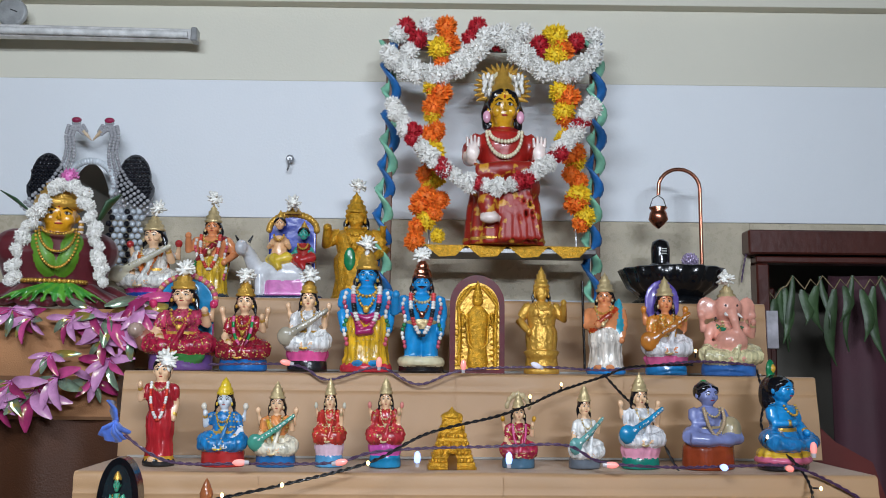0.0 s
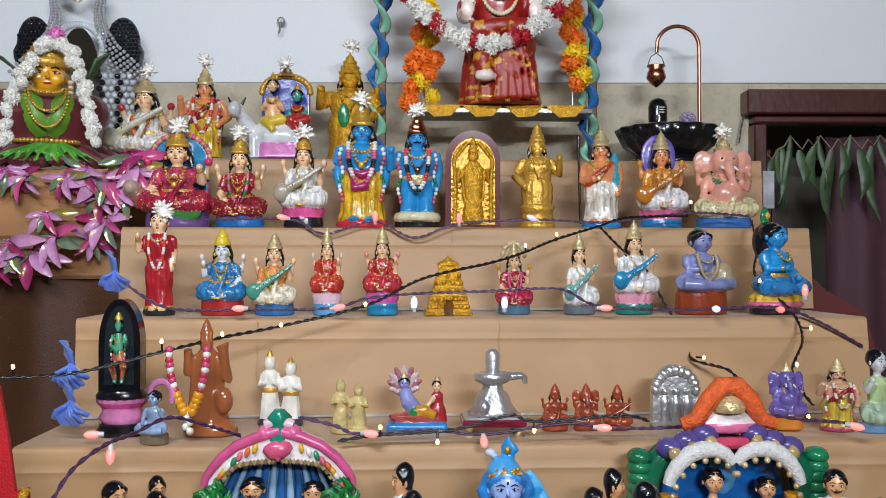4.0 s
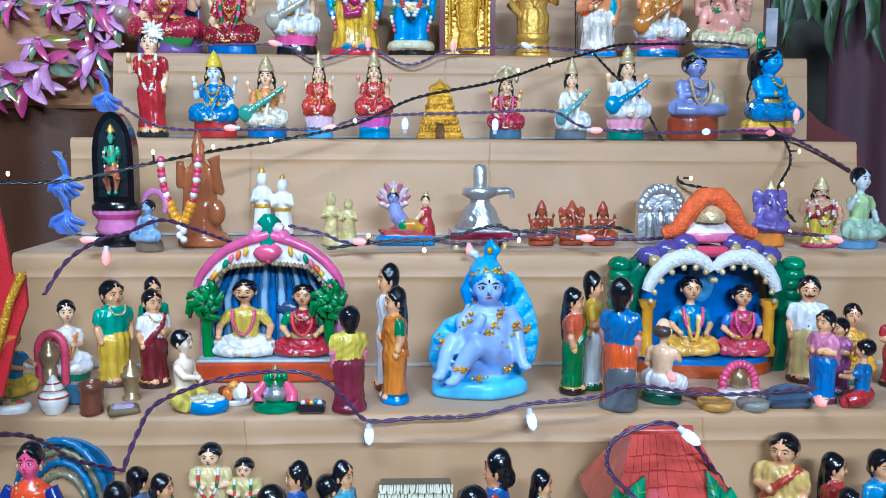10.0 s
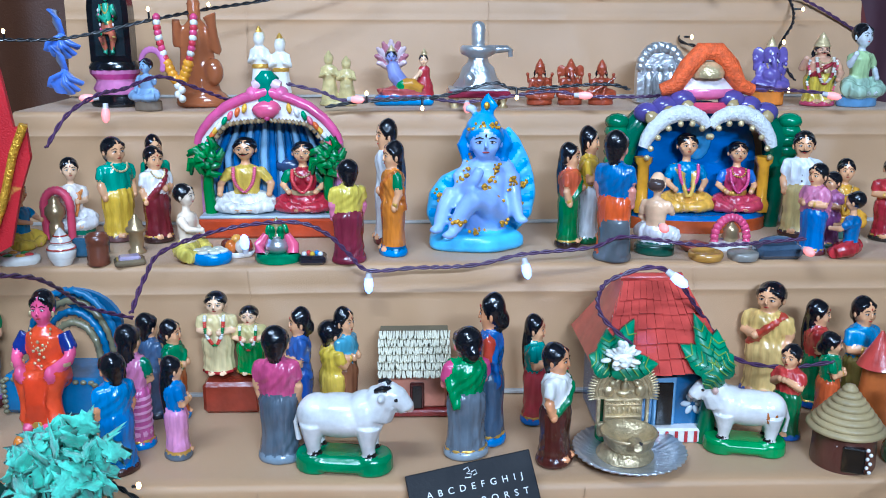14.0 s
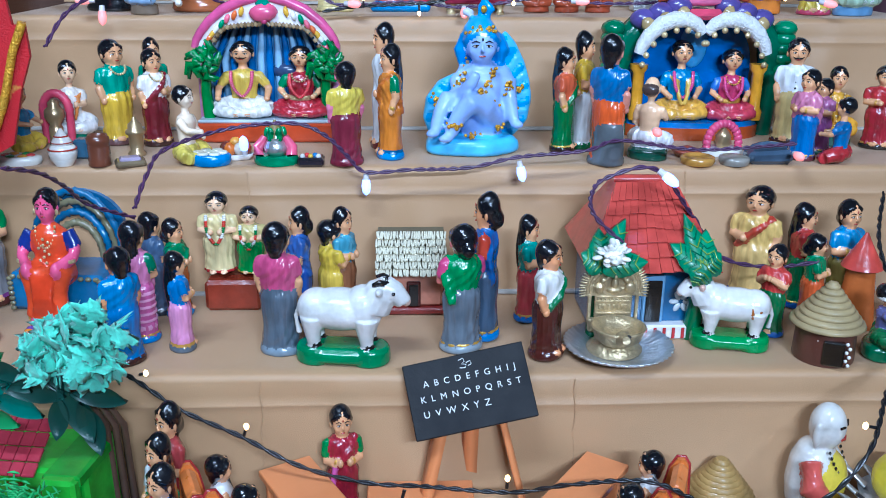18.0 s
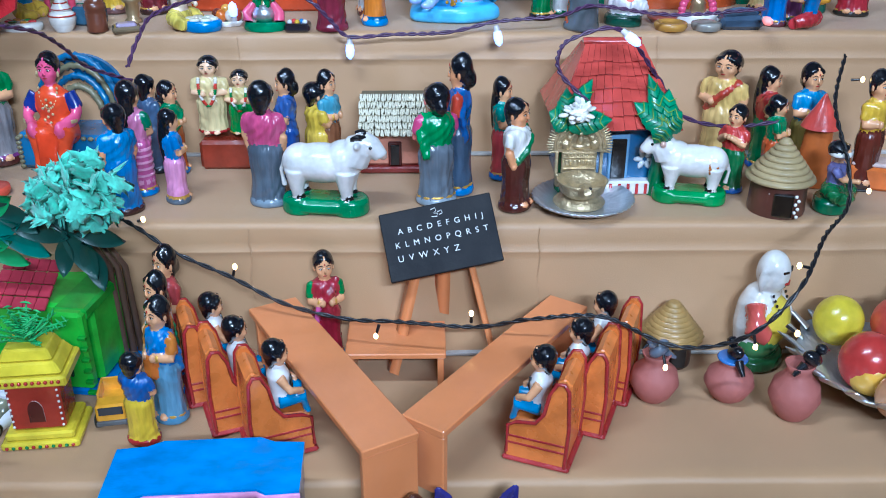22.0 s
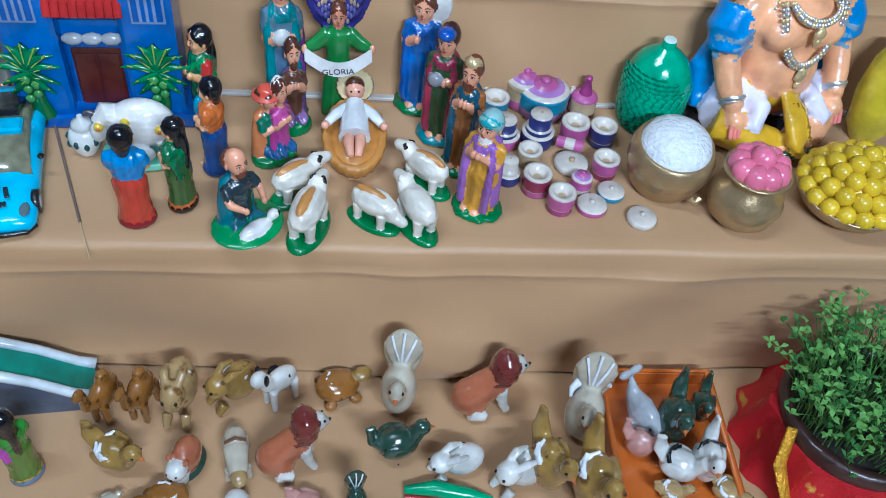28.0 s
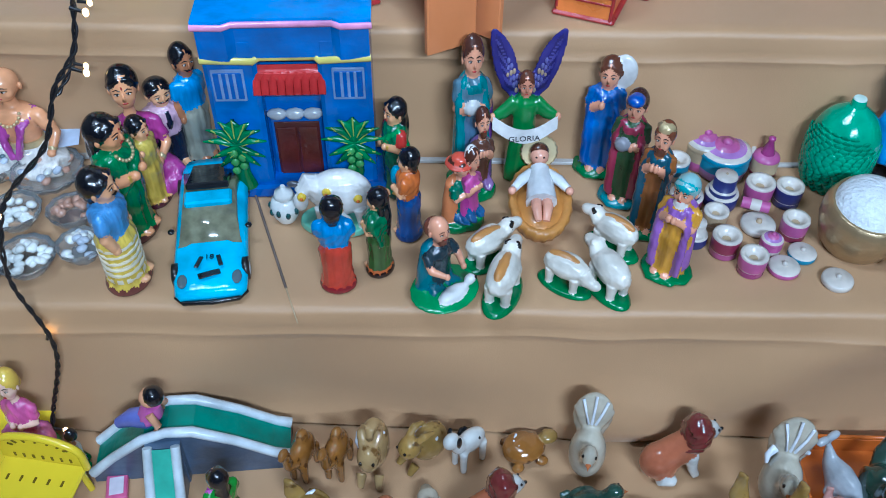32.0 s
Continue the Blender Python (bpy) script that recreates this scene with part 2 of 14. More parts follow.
class Clay:
    """Gathers shaped pieces, each with its own paint, into one mesh."""

    def __init__(self):
        self.v, self.f, self.m, self.s, self.mats = [], [], [], [], []
        self.groups = []

    def slot(self, mat):
        if mat not in self.mats:
            self.mats.append(mat)
        return self.mats.index(mat)

    def add(self, vs, fs, mat, smooth=True, more=False):
        o, k = len(self.v), self.slot(mat)
        if more:
            self.groups[-1][1] += len(fs)
            self.groups[-1][3] += len(vs)
        else:
            self.groups.append([len(self.f), len(fs), o, len(vs)])
        self.v.extend(tuple(p) for p in vs)
        for f in fs:
            self.f.append(tuple(i + o for i in f))
            self.m.append(k)
            self.s.append(smooth)

    def ball(self, c, r, mat, rot=None, n=12, k=8, rough=0.0):
        r = (r, r, r) if isinstance(r, (int, float)) else r
        e = Euler([radians(a) for a in rot]).to_matrix() if rot else None
        vs = []
        for j in range(k + 1):
            a = math.pi * j / k
            for i in range(n):
                b = 2 * math.pi * i / n
                p = Vector((math.sin(a) * math.cos(b), math.sin(a) * math.sin(b), math.cos(a)))
                if rough:
                    p *= 1 + rough * noise.noise(p * 2.3 + Vector(c) * 9)
                p = Vector((p.x * r[0], p.y * r[1], p.z * r[2]))
                vs.append((e @ p if e else p) + Vector(c))
        self.add(vs, [(j * n + i, (j + 1) * n + i, (j + 1) * n + (i + 1) % n, j * n + (i + 1) % n) for j in range(k) for i in range(n)], mat)

    def lathe(self, prof, mat, c=(0, 0, 0), n=20, sx=1.0, sy=1.0, bands=(), ripple=0.0, ribs=0, turn=0.0, tilt=None):
        """Turned form from (radius, height) pairs; bands gives another paint for single segments; ribs flute it."""
        vs = []
        for r, z in prof:
            for i in range(n):
                a = 2 * math.pi * i / n + turn
                q = r * (1 + (ripple * math.cos(ribs * a) if ribs else 0))
                p = Vector((q * math.cos(a) * sx, q * math.sin(a) * sy, z))
                if tilt is not None:
                    p = tilt @ p
                vs.append(p + Vector(c))
        bands = dict(bands)
        start = len(self.f)
        self.add(vs, [(j * n + i, j * n + (i + 1) % n, (j + 1) * n + (i + 1) % n, (j + 1) * n + i) for j in range(len(prof) - 1) for i in range(n)], mat)
        for j, other in bands.items():
            for i in range(n):
                self.m[start + j * n + i] = self.slot(other)
        self.add(vs[:n], [tuple(reversed(range(n)))], bands.get(0, mat), False, True)
        self.add(vs[-n:], [tuple(range(n))], bands.get(len(prof) - 2, mat), False, True)

    def tube(self, pts, rad, mat, n=8, flat=1.0):
        pts = [Vector(p) for p in pts]
        rad = [rad] * len(pts) if isinstance(rad, (int, float)) else rad
        vs, up = [], Vector((0.13, 0.21, 1)).normalized()
        for i, p in enumerate(pts):
            d = (pts[min(i + 1, len(pts) - 1)] - pts[max(i - 1, 0)])
            d = d.normalized() if d.length > 1e-9 else Vector((0, 0, 1))
            s = d.cross(up)
            s = s.normalized() if s.length > 1e-3 else Vector((1, 0, 0))
            t = s.cross(d)
            for k in range(n):
                a = 2 * math.pi * k / n
                vs.append(p + s * rad[i] * math.cos(a) + t * rad[i] * flat * math.sin(a))
        m = len(pts)
        self.add(vs, [(j * n + i, j * n + (i + 1) % n, (j + 1) * n + (i + 1) % n, (j + 1) * n + i) for j in range(m - 1) for i in range(n)], mat)
        self.add(vs[:n], [tuple(reversed(range(n)))], mat, more=True)
        self.add(vs[-n:], [tuple(range(n))], mat, more=True)

    def box(self, c, size, mat, b=0.0, rot=None, taper=1.0):
        """Box with bevelled edges; taper narrows its top."""
        hx, hy, hz = (s / 2 for s in size)
        b = b or min(size) * 0.08
        e = Euler([radians(a) for a in rot]).to_matrix() if rot else None
        ix, vs = {}, []
        for sx in (-1, 1):
            for sy in (-1, 1):
                for sz in (-1, 1):
                    for ax in range(3):
                        p = [sx * (hx - (b if ax != 0 else 0)), sy * (hy - (b if ax != 1 else 0)), sz * (hz - (b if ax != 2 else 0))]
                        if sz > 0:
                            p[0] *= taper
                            p[1] *= taper
                        ix[sx, sy, sz, ax] = len(vs)
                        vs.append(Vector(p))
        fs = []
        S = (-1, 1)
        for s in S:
            fs.append([ix[s, -1, -1, 0], ix[s, 1, -1, 0], ix[s, 1, 1, 0], ix[s, -1, 1, 0]])
            fs.append([ix[-1, s, -1, 1], ix[1, s, -1, 1], ix[1, s, 1, 1], ix[-1, s, 1, 1]])
            fs.append([ix[-1, -1, s, 2], ix[1, -1, s, 2], ix[1, 1, s, 2], ix[-1, 1, s, 2]])
            for q in S:
                fs.append([ix[s, q, -1, 0], ix[s, q, 1, 0], ix[s, q, 1, 1], ix[s, q, -1, 1]])
                fs.append([ix[s, -1, q, 0], ix[s, 1, q, 0], ix[s, 1, q, 2], ix[s, -1, q, 2]])
                fs.append([ix[-1, s, q, 1], ix[1, s, q, 1], ix[1, s, q, 2], ix[-1, s, q, 2]])
                for w in S:
                    fs.append([ix[s, q, w, 0], ix[s, q, w, 1], ix[s, q, w, 2]])
        for f in fs:
            nrm = (vs[f[1]] - vs[f[0]]).cross(vs[f[2]] - vs[f[0]])
            mid = sum((vs[i] for i in f), Vector()) / len(f)
            if nrm.dot(mid) < 0:
                f.reverse()
        self.add([(e @ p if e else p) + Vector(c) for p in vs], fs, mat, False)

    def slab(self, outline, y0, y1, mat, edge=None):
        """Plate cut to an outline of (x, z) points, between two depths."""
        n = len(outline)
        vs = [(x, y0, z) for x, z in outline] + [(x, y1, z) for x, z in outline]
        self.add(vs, [tuple(range(n)), tuple(reversed(range(n, 2 * n)))], mat, False)
        self.add(vs, [(i, n + i, n + (i + 1) % n, (i + 1) % n) for i in range(n)], edge or mat, False, True)

    def split(self, least=0.075):
        """Forms that the mould makes as one body, and small or metallic trim laid on it."""
        body, trim = Clay(), Clay()
        body.mats = trim.mats = self.mats
        for f0, nf, v0, nv in self.groups:
            p = self.v[v0:v0 + nv]
            size = sorted(max(q[i] for q in p) - min(q[i] for q in p) for i in range(3))
            one = self.mats[self.m[f0]]
            to = body if size[2] > least and size[1] > 0.035 and size[0] > 0.02 and one not in TRIM_METALS else trim
            o = len(to.v) - v0
            to.groups.append([len(to.f), nf, len(to.v), nv])
            to.v.extend(p)
            to.f.extend(tuple(i + o for i in f) for f in self.f[f0:f0 + nf])
            to.m.extend(self.m[f0:f0 + nf])
            to.s.extend(self.s[f0:f0 + nf])
        return body, trim

    def moulded(self, name, m, cell, least=0.075):
        """Cast clay: the larger forms flow into one skin, the trim stays crisp."""
        body, trim = self.split(least)
        ob = body.done(name, m)
        mod = ob.modifiers.new("mould", "REMESH")
        mod.mode, mod.voxel_size = "VOXEL", cell
        MOULDS.append((ob, trim, m))
        return ob

    def done(self, name, m=None, parent=None, label=""):
        me = bpy.data.meshes.new(name)
        vs = [m @ Vector(p) for p in self.v] if m is not None else self.v
        me.from_pydata(vs, [], self.f)
        for mat in self.mats:
            me.materials.append(mat)
        me.polygons.foreach_set("material_index", self.m)
        me.polygons.foreach_set("use_smooth", self.s)
        bm = bmesh.new()
        bm.from_mesh(me)
        bmesh.ops.recalc_face_normals(bm, faces=bm.faces)
        bm.to_mesh(me)
        bm.free()
        ob = new(name, me)
        if parent is not None:
            ob.parent = parent
        if label:
            ob["label"] = label
        return ob


def thing(name, at, label, category, group="", kind="", yaw=0.0):
    ob = new(name)
    ob.empty_display_size = 0.05
    ob.matrix_world = pose(*at, 0, 0, yaw)
    return tagged(ob, label, category, group, kind)


def piece(name, parent, fill, label=""):
    """One part of a thing, shaped by the function fill(clay)."""
    c = Clay()
    fill(c)
    return c.done(name, None, parent, label)


def arch(w, h, n=18, foot=0.0):
    """Outline of an arched plate: straight sides up to a half round."""
    r = w / 2
    pts = [(-r, foot), (r, foot)]
    return pts + [(r * math.cos(math.pi * i / n), h - r + r * math.sin(math.pi * i / n)) for i in range(n + 1)]


# ---- setting ----
def plain_box(name, x0, x1, y0, y1, z0, z1, mat, kind="structure", label="", category="", b=0.002):
    c = Clay()
    c.box((0, 0, 0), (x1 - x0, y1 - y0, z1 - z0), mat, b)
    ob = c.done(name)
    ob.location = ((x0 + x1) / 2, (y0 + y1) / 2, (z0 + z1) / 2)
    return tagged(ob, label, category, "", kind)


WALLPAINT = surface("white_wall_paint", srgb("e4e8ec"), 0.75, grain=0.15, grain_size=120, var=0.03, var_size=1.5)
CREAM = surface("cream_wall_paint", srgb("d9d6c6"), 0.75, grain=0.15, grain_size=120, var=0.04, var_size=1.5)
DADO = surface("mottled_dado", srgb("bdb39c"), 0.55, grain=0.3, grain_size=200, var=0.14, var_size=12, speck=(srgb("b2a890"), 60.0, 0.08))
WOOD = surface("dark_brown_varnish", srgb("4a2018"), 0.35, coat=0.2, grain=0.3, grain_size=40, var=0.25, var_size=8)
TIMBER = surface("brown_timber", srgb("5b351c"), 0.5, grain=0.3, grain_size=40, var=0.25, var_size=5)
# plaster and floor tones set dark to cut bounced fill in the room
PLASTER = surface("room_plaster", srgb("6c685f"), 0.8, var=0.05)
FLOORT = surface("floor_tile", srgb("8f897d"), 0.35, var=0.1)

plain_box("floor", -2.9, 2.9, -3.2, 3.3, -0.16, -0.046, FLOORT, label="tiled floor of the room, darkened to cut bounced light", category="floor")
plain_box("ceiling", -2.9, 2.9, -3.2, 3.3, 3.0, 3.1, PLASTER, label="unseen plaster ceiling, darkened to cut bounced light", category="ceiling")
plain_box("wall_left", -2.9, -2.75, -3.2, 3.05, -0.04, 2.998, PLASTER, label="unseen plaster side wall, darkened to cut bounced light", category="wall")
plain_box("wall_right", 2.75, 2.9, -3.2, 3.05, -0.04, 2.998, PLASTER, label="unseen plaster side wall, darkened to cut bounced light", category="wall")
plain_box("wall_front", -2.745, 2.745, -3.2, -3.05, -0.04, 2.998, PLASTER, label="plaster wall behind the viewer, darkened to cut bounced light", category="wall")
DX0, DX1, DZ = 1.10, 2.05, 1.955
plain_box("wall_back_lower", -2.745, DX0, WALL_Y + 0.002, 3.2, -0.04, 2.075, DADO, label="mottled beige dado on the lower wall", category="wall")
plain_box("wall_back_side", DX1, 2.745, WALL_Y + 0.002, 3.2, -0.04, 2.075, DADO, label="mottled beige dado beside the door", category="wall")
plain_box("wall_back_lintel", DX0, DX1, WALL_Y + 0.003, 3.2, DZ, 2.075, DADO, label="mottled beige dado over the door", category="wall")
plain_box("wall_back", -2.745, 2.745, WALL_Y, 3.2, 2.076, 2.58, WALLPAINT, label="bluish white painted back wall", category="wall")
# shaded top of the wall is put into this band's cream colour
plain_box("wall_back_upper", -2.745, 2.745, WALL_Y + 0.004, 3.2, 2.581, 2.998, CREAM, label="upper band of the back wall, its shading painted in as cream", category="wall")
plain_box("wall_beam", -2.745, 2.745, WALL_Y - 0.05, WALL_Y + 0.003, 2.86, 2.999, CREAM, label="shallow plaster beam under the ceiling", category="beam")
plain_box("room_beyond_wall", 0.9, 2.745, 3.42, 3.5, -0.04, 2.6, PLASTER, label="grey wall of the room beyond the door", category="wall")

door = thing("door_1", (0, WALL_Y, 0), "dark brown wooden door frame with an open inner door", "door", kind="structure")
piece("door_head", door, lambda c: (c.box(((DX0 + DX1) / 2, -0.02, 2.0), (DX1 - DX0 + 0.06, 0.1, 0.085), WOOD, 0.006), c.box(((DX0 + DX1) / 2, -0.005, 1.94), (DX1 - DX0, 0.09, 0.022), WOOD, 0.004)))
piece("door_jamb", door, lambda c: c.box((DX0 + 0.02, 0.0, 0.95), (0.045, 0.12, 1.95), WOOD, 0.006))
piece("door_jamb", door, lambda c: c.box((DX1 - 0.02, 0.0, 0.95), (0.045, 0.12, 1.95), WOOD, 0.006))
piece("door_leaf", door, lambda c: (c.box((1.18, 0.3, 0.93), (0.04, 0.5, 1.84), WOOD, 0.006), [c.box((1.155, 0.3, z), (0.02, 0.34, 0.5), WOOD, 0.008) for z in (0.45, 1.35)]))
CURTAIN = surface("plum_curtain", srgb("50303a"), 0.7, grain=0.3, grain_size=300, var=0.2, var_size=6)


def hanging(name, parent, x0, x1, y, z0, z1, mat, waves, deep, label=""):
    """Pleated hanging cloth with thickness."""
    n = int(waves * 10)
    pts = [(x0 + (x1 - x0) * i / n, y + deep * math.sin(i * 0.628) + deep * 0.5 * math.sin(i * 0.23)) for i in range(n + 1)]
    c = Clay()
    vs = [(px, py, z1) for px, py in pts] + [(px, py + deep * 0.3 * math.sin(px * 40), z0) for px, py in pts] + [(px, py + 0.004, z1) for px, py in pts] + [(px, py + 0.004 + deep * 0.3 * math.sin(px * 40), z0) for px, py in pts]
    m = n + 1
    c.add(vs, [(i, i + 1, m + i + 1, m + i) for i in range(n)] + [(2 * m + i, 3 * m + i, 3 * m + i + 1, 2 * m + i + 1) for i in range(n)], mat)
    return c.done(name, None, parent, label)


hanging("door_curtain", door, (1.413, 3.150, 1.435)[0], DX1 - 0.05, 0.1, 0.02, 1.9, CURTAIN, 3, 0.02, "plum pleated curtain in the doorway")
tagged(plain_box("switch_box", 1.125, 1.165, 2.985, 3.03, 1.63, 1.76, P("b9b6bd", 0.4), "", "small grey plastic switch box on the door frame", "switch box"), "small grey plastic switch box on the door frame", "switch box")


# the back wall is not quite parallel to the display
TURNED = pose(0, WALL_Y, 0, 0, 0, -2.3) @ pose(0, -WALL_Y, 0)
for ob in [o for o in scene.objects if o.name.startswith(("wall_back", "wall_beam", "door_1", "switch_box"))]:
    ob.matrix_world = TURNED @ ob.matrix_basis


# ---- stepped display covered in cloth ----
def tread(l):
    return STEP_H * l, 0.25 + (l - 1) * STEP_D


def draped_step(l, x0, x1, seed):
    """Cloth over one step: rounded edge, riser with soft folds, joined at the next tread."""
    z, y = tread(l)
    nx = 150
    prof = [(STEP_D + 0.01, 0.0, 0.0), (0.2, 0.0, 0.0), (0.03, 0.001, 0.0), (0.010, 0.0, 0.0), (0.003, -0.003, 0.05), (0.0, -0.010, 0.15), (-0.001, -0.03, 0.4), (-0.0024, -0.0455, 0.54), (-0.0036, -0.047, 0.55), (-0.0028, -0.0485, 0.56), (-0.004, -0.06, 0.7), (-0.008, -0.10, 1.0), (-0.012, -0.14, 1.1), (-0.016, -0.18, 1.2), (-0.022, -0.212, 1.0), (-0.024, -0.2175, 0.8)]
    drop = -0.2175 if l > 1 else -0.245
    vs = []
    for i in range(nx + 1):
        x = x0 + (x1 - x0) * i / nx
        for dy, dz, f in prof:
            w = noise.noise(Vector((x * 2.2 + seed * 7.1, dz * 5 + x * 1.3, seed))) * (0.012 if l > 1 else 0.018) + noise.noise(Vector((x * 5 + seed + dz * 14, dz * 9 - x * 3, seed * 3))) * (0.006 if l > 1 else 0.009)
            if l == 1:
                for q in range(4):
                    w -= (0.012 + 0.006 * (q % 2)) * math.exp(-((x - (-0.75 + 0.45 * q + 0.05 * math.sin(q * 5)) - (2.2 - 1.4 * (q % 3)) * dz) / (0.07 + 0.02 * (q % 2))) ** 2)
            else:
                for q in range(3):
                    w -= 0.006 * math.exp(-((x - (-0.6 + 0.55 * q + 0.3 * math.sin(l * 3.7 + q)) - 0.8 * math.sin(l + q * 2) * dz) / 0.03) ** 2)
            sag = noise.noise(Vector((x * 3.1, seed * 2.0, 0.3))) * 0.0022
            zz = dz / 0.2175 * -drop if dz < -0.1 else dz
            vs.append((x, y + dy + f * w, z + zz + (sag if f < 0.3 else 0) - 0.001 * (dy > 0.02)))
    m = len(prof)
    fs = [(i * m + j, i * m + j + 1, (i + 1) * m + j + 1, (i + 1) * m + j) for i in range(nx) for j in range(m - 1)]
    c = Clay()
    c.add(vs, fs, CLOTH)
    return c


stand = thing("stepped_display", (0, 0, 0), "stepped display stand draped in mustard brown satin cloth", "display stand", kind="structure")
for l in range(1, 9):
    x0, x1 = (LEFT - 0.002 * l, RIGHT + 0.002 * l) if l < 8 else (-1.05, 0.99)
    if l == 7:
        x1 = 0.985
    draped_step(l, x0, x1, l).done("step_cloth", None, stand)
    z, y = tread(l)
    if l < 8:
        piece("step_side", stand, lambda c: c.box((x0 + 0.012, (y + 2.98) / 2, z / 2 - 0.025), (0.016, 2.95 - y, z - 0.01), CLOTH, 0.004))
    piece("step_side", stand, lambda c: c.box((x1 - 0.012, (y + 2.98) / 2, z / 2 - 0.025), (0.016, 2.95 - y, z - 0.01), CLOTH, 0.004))
    if l < 8:
        # pale steel lip of the next step, seen where the cloth stops short
        piece("steel_lip", stand, lambda c: c.box(((x0 + x1) / 2, y + STEP_D - 0.028, z + 0.003), (x1 - x0 - 0.05, 0.01, 0.006), P("b9b6b0", 0.4), 0.001))
    seam_at = (0.10, 0.40, -0.35)[l % 3] + 0.06 * (l % 2)
    for k in (0, 1):
        sx = seam_at + (0 if k == 0 else -0.75 + 0.1 * (l % 4))
        if l > 1 and x0 + 0.1 < sx < x1 - 0.1:
            piece("cloth_seam", stand, lambda c: c.tube([(sx + 0.002 * math.sin(i * 2 + l), y - 0.0035 - 0.0022 * i, z - 0.006 - 0.02 * i) for i in range(10)], 0.0005, CLOTH, 4))
c = Clay()
for i in range(1):
    nx, ny = 60, 24
    vs = [(-2.0 + 4.0 * a / nx, -1.4 + 1.66 * b / ny, -0.0305 + 0.0015 * noise.noise(Vector((a * 0.3, b * 0.4, 2)))) for a in range(nx + 1) for b in range(ny + 1)]
    c.add(vs, [(a * (ny + 1) + b, (a + 1) * (ny + 1) + b, (a + 1) * (ny + 1) + b + 1, a * (ny + 1) + b + 1) for a in range(nx) for b in range(ny)], CLOTH)
tagged(c.done("floor_cloth"), "mustard brown cloth spread over the floor", "cloth", "", "structure")
plain_box("display_back_board", -0.84, 0.98, 2.965, 3.0, -0.04, 1.755, CLOTH, label="back of the display behind the cloth", category="board")


# ---- painted clay dolls: each one mesh ----
SKIN, FAIR, PEACH, BLUE, CREAMSKIN = P("e0a878"), P("eec49a"), P("dd8f5c"), P("2d8fd0"), P("f2dcc0")


def crown(c, z, r, mat, tall=1.0, y=0.0, x=0.0):
    c.lathe([(r * 0.98, 0), (r * 1.08, 0.012), (r * 1.0, 0.03), (r * 0.86, 0.035), (r * 0.9, 0.06 * tall), (r * 0.62, 0.075 * tall), (r * 0.66, 0.1 * tall), (r * 0.4, 0.115 * tall), (r * 0.42, 0.13 * tall), (r * 0.15, 0.15 * tall), (0.004, 0.17 * tall)], mat, (x, y, z), 18, ripple=0.05, ribs=9)


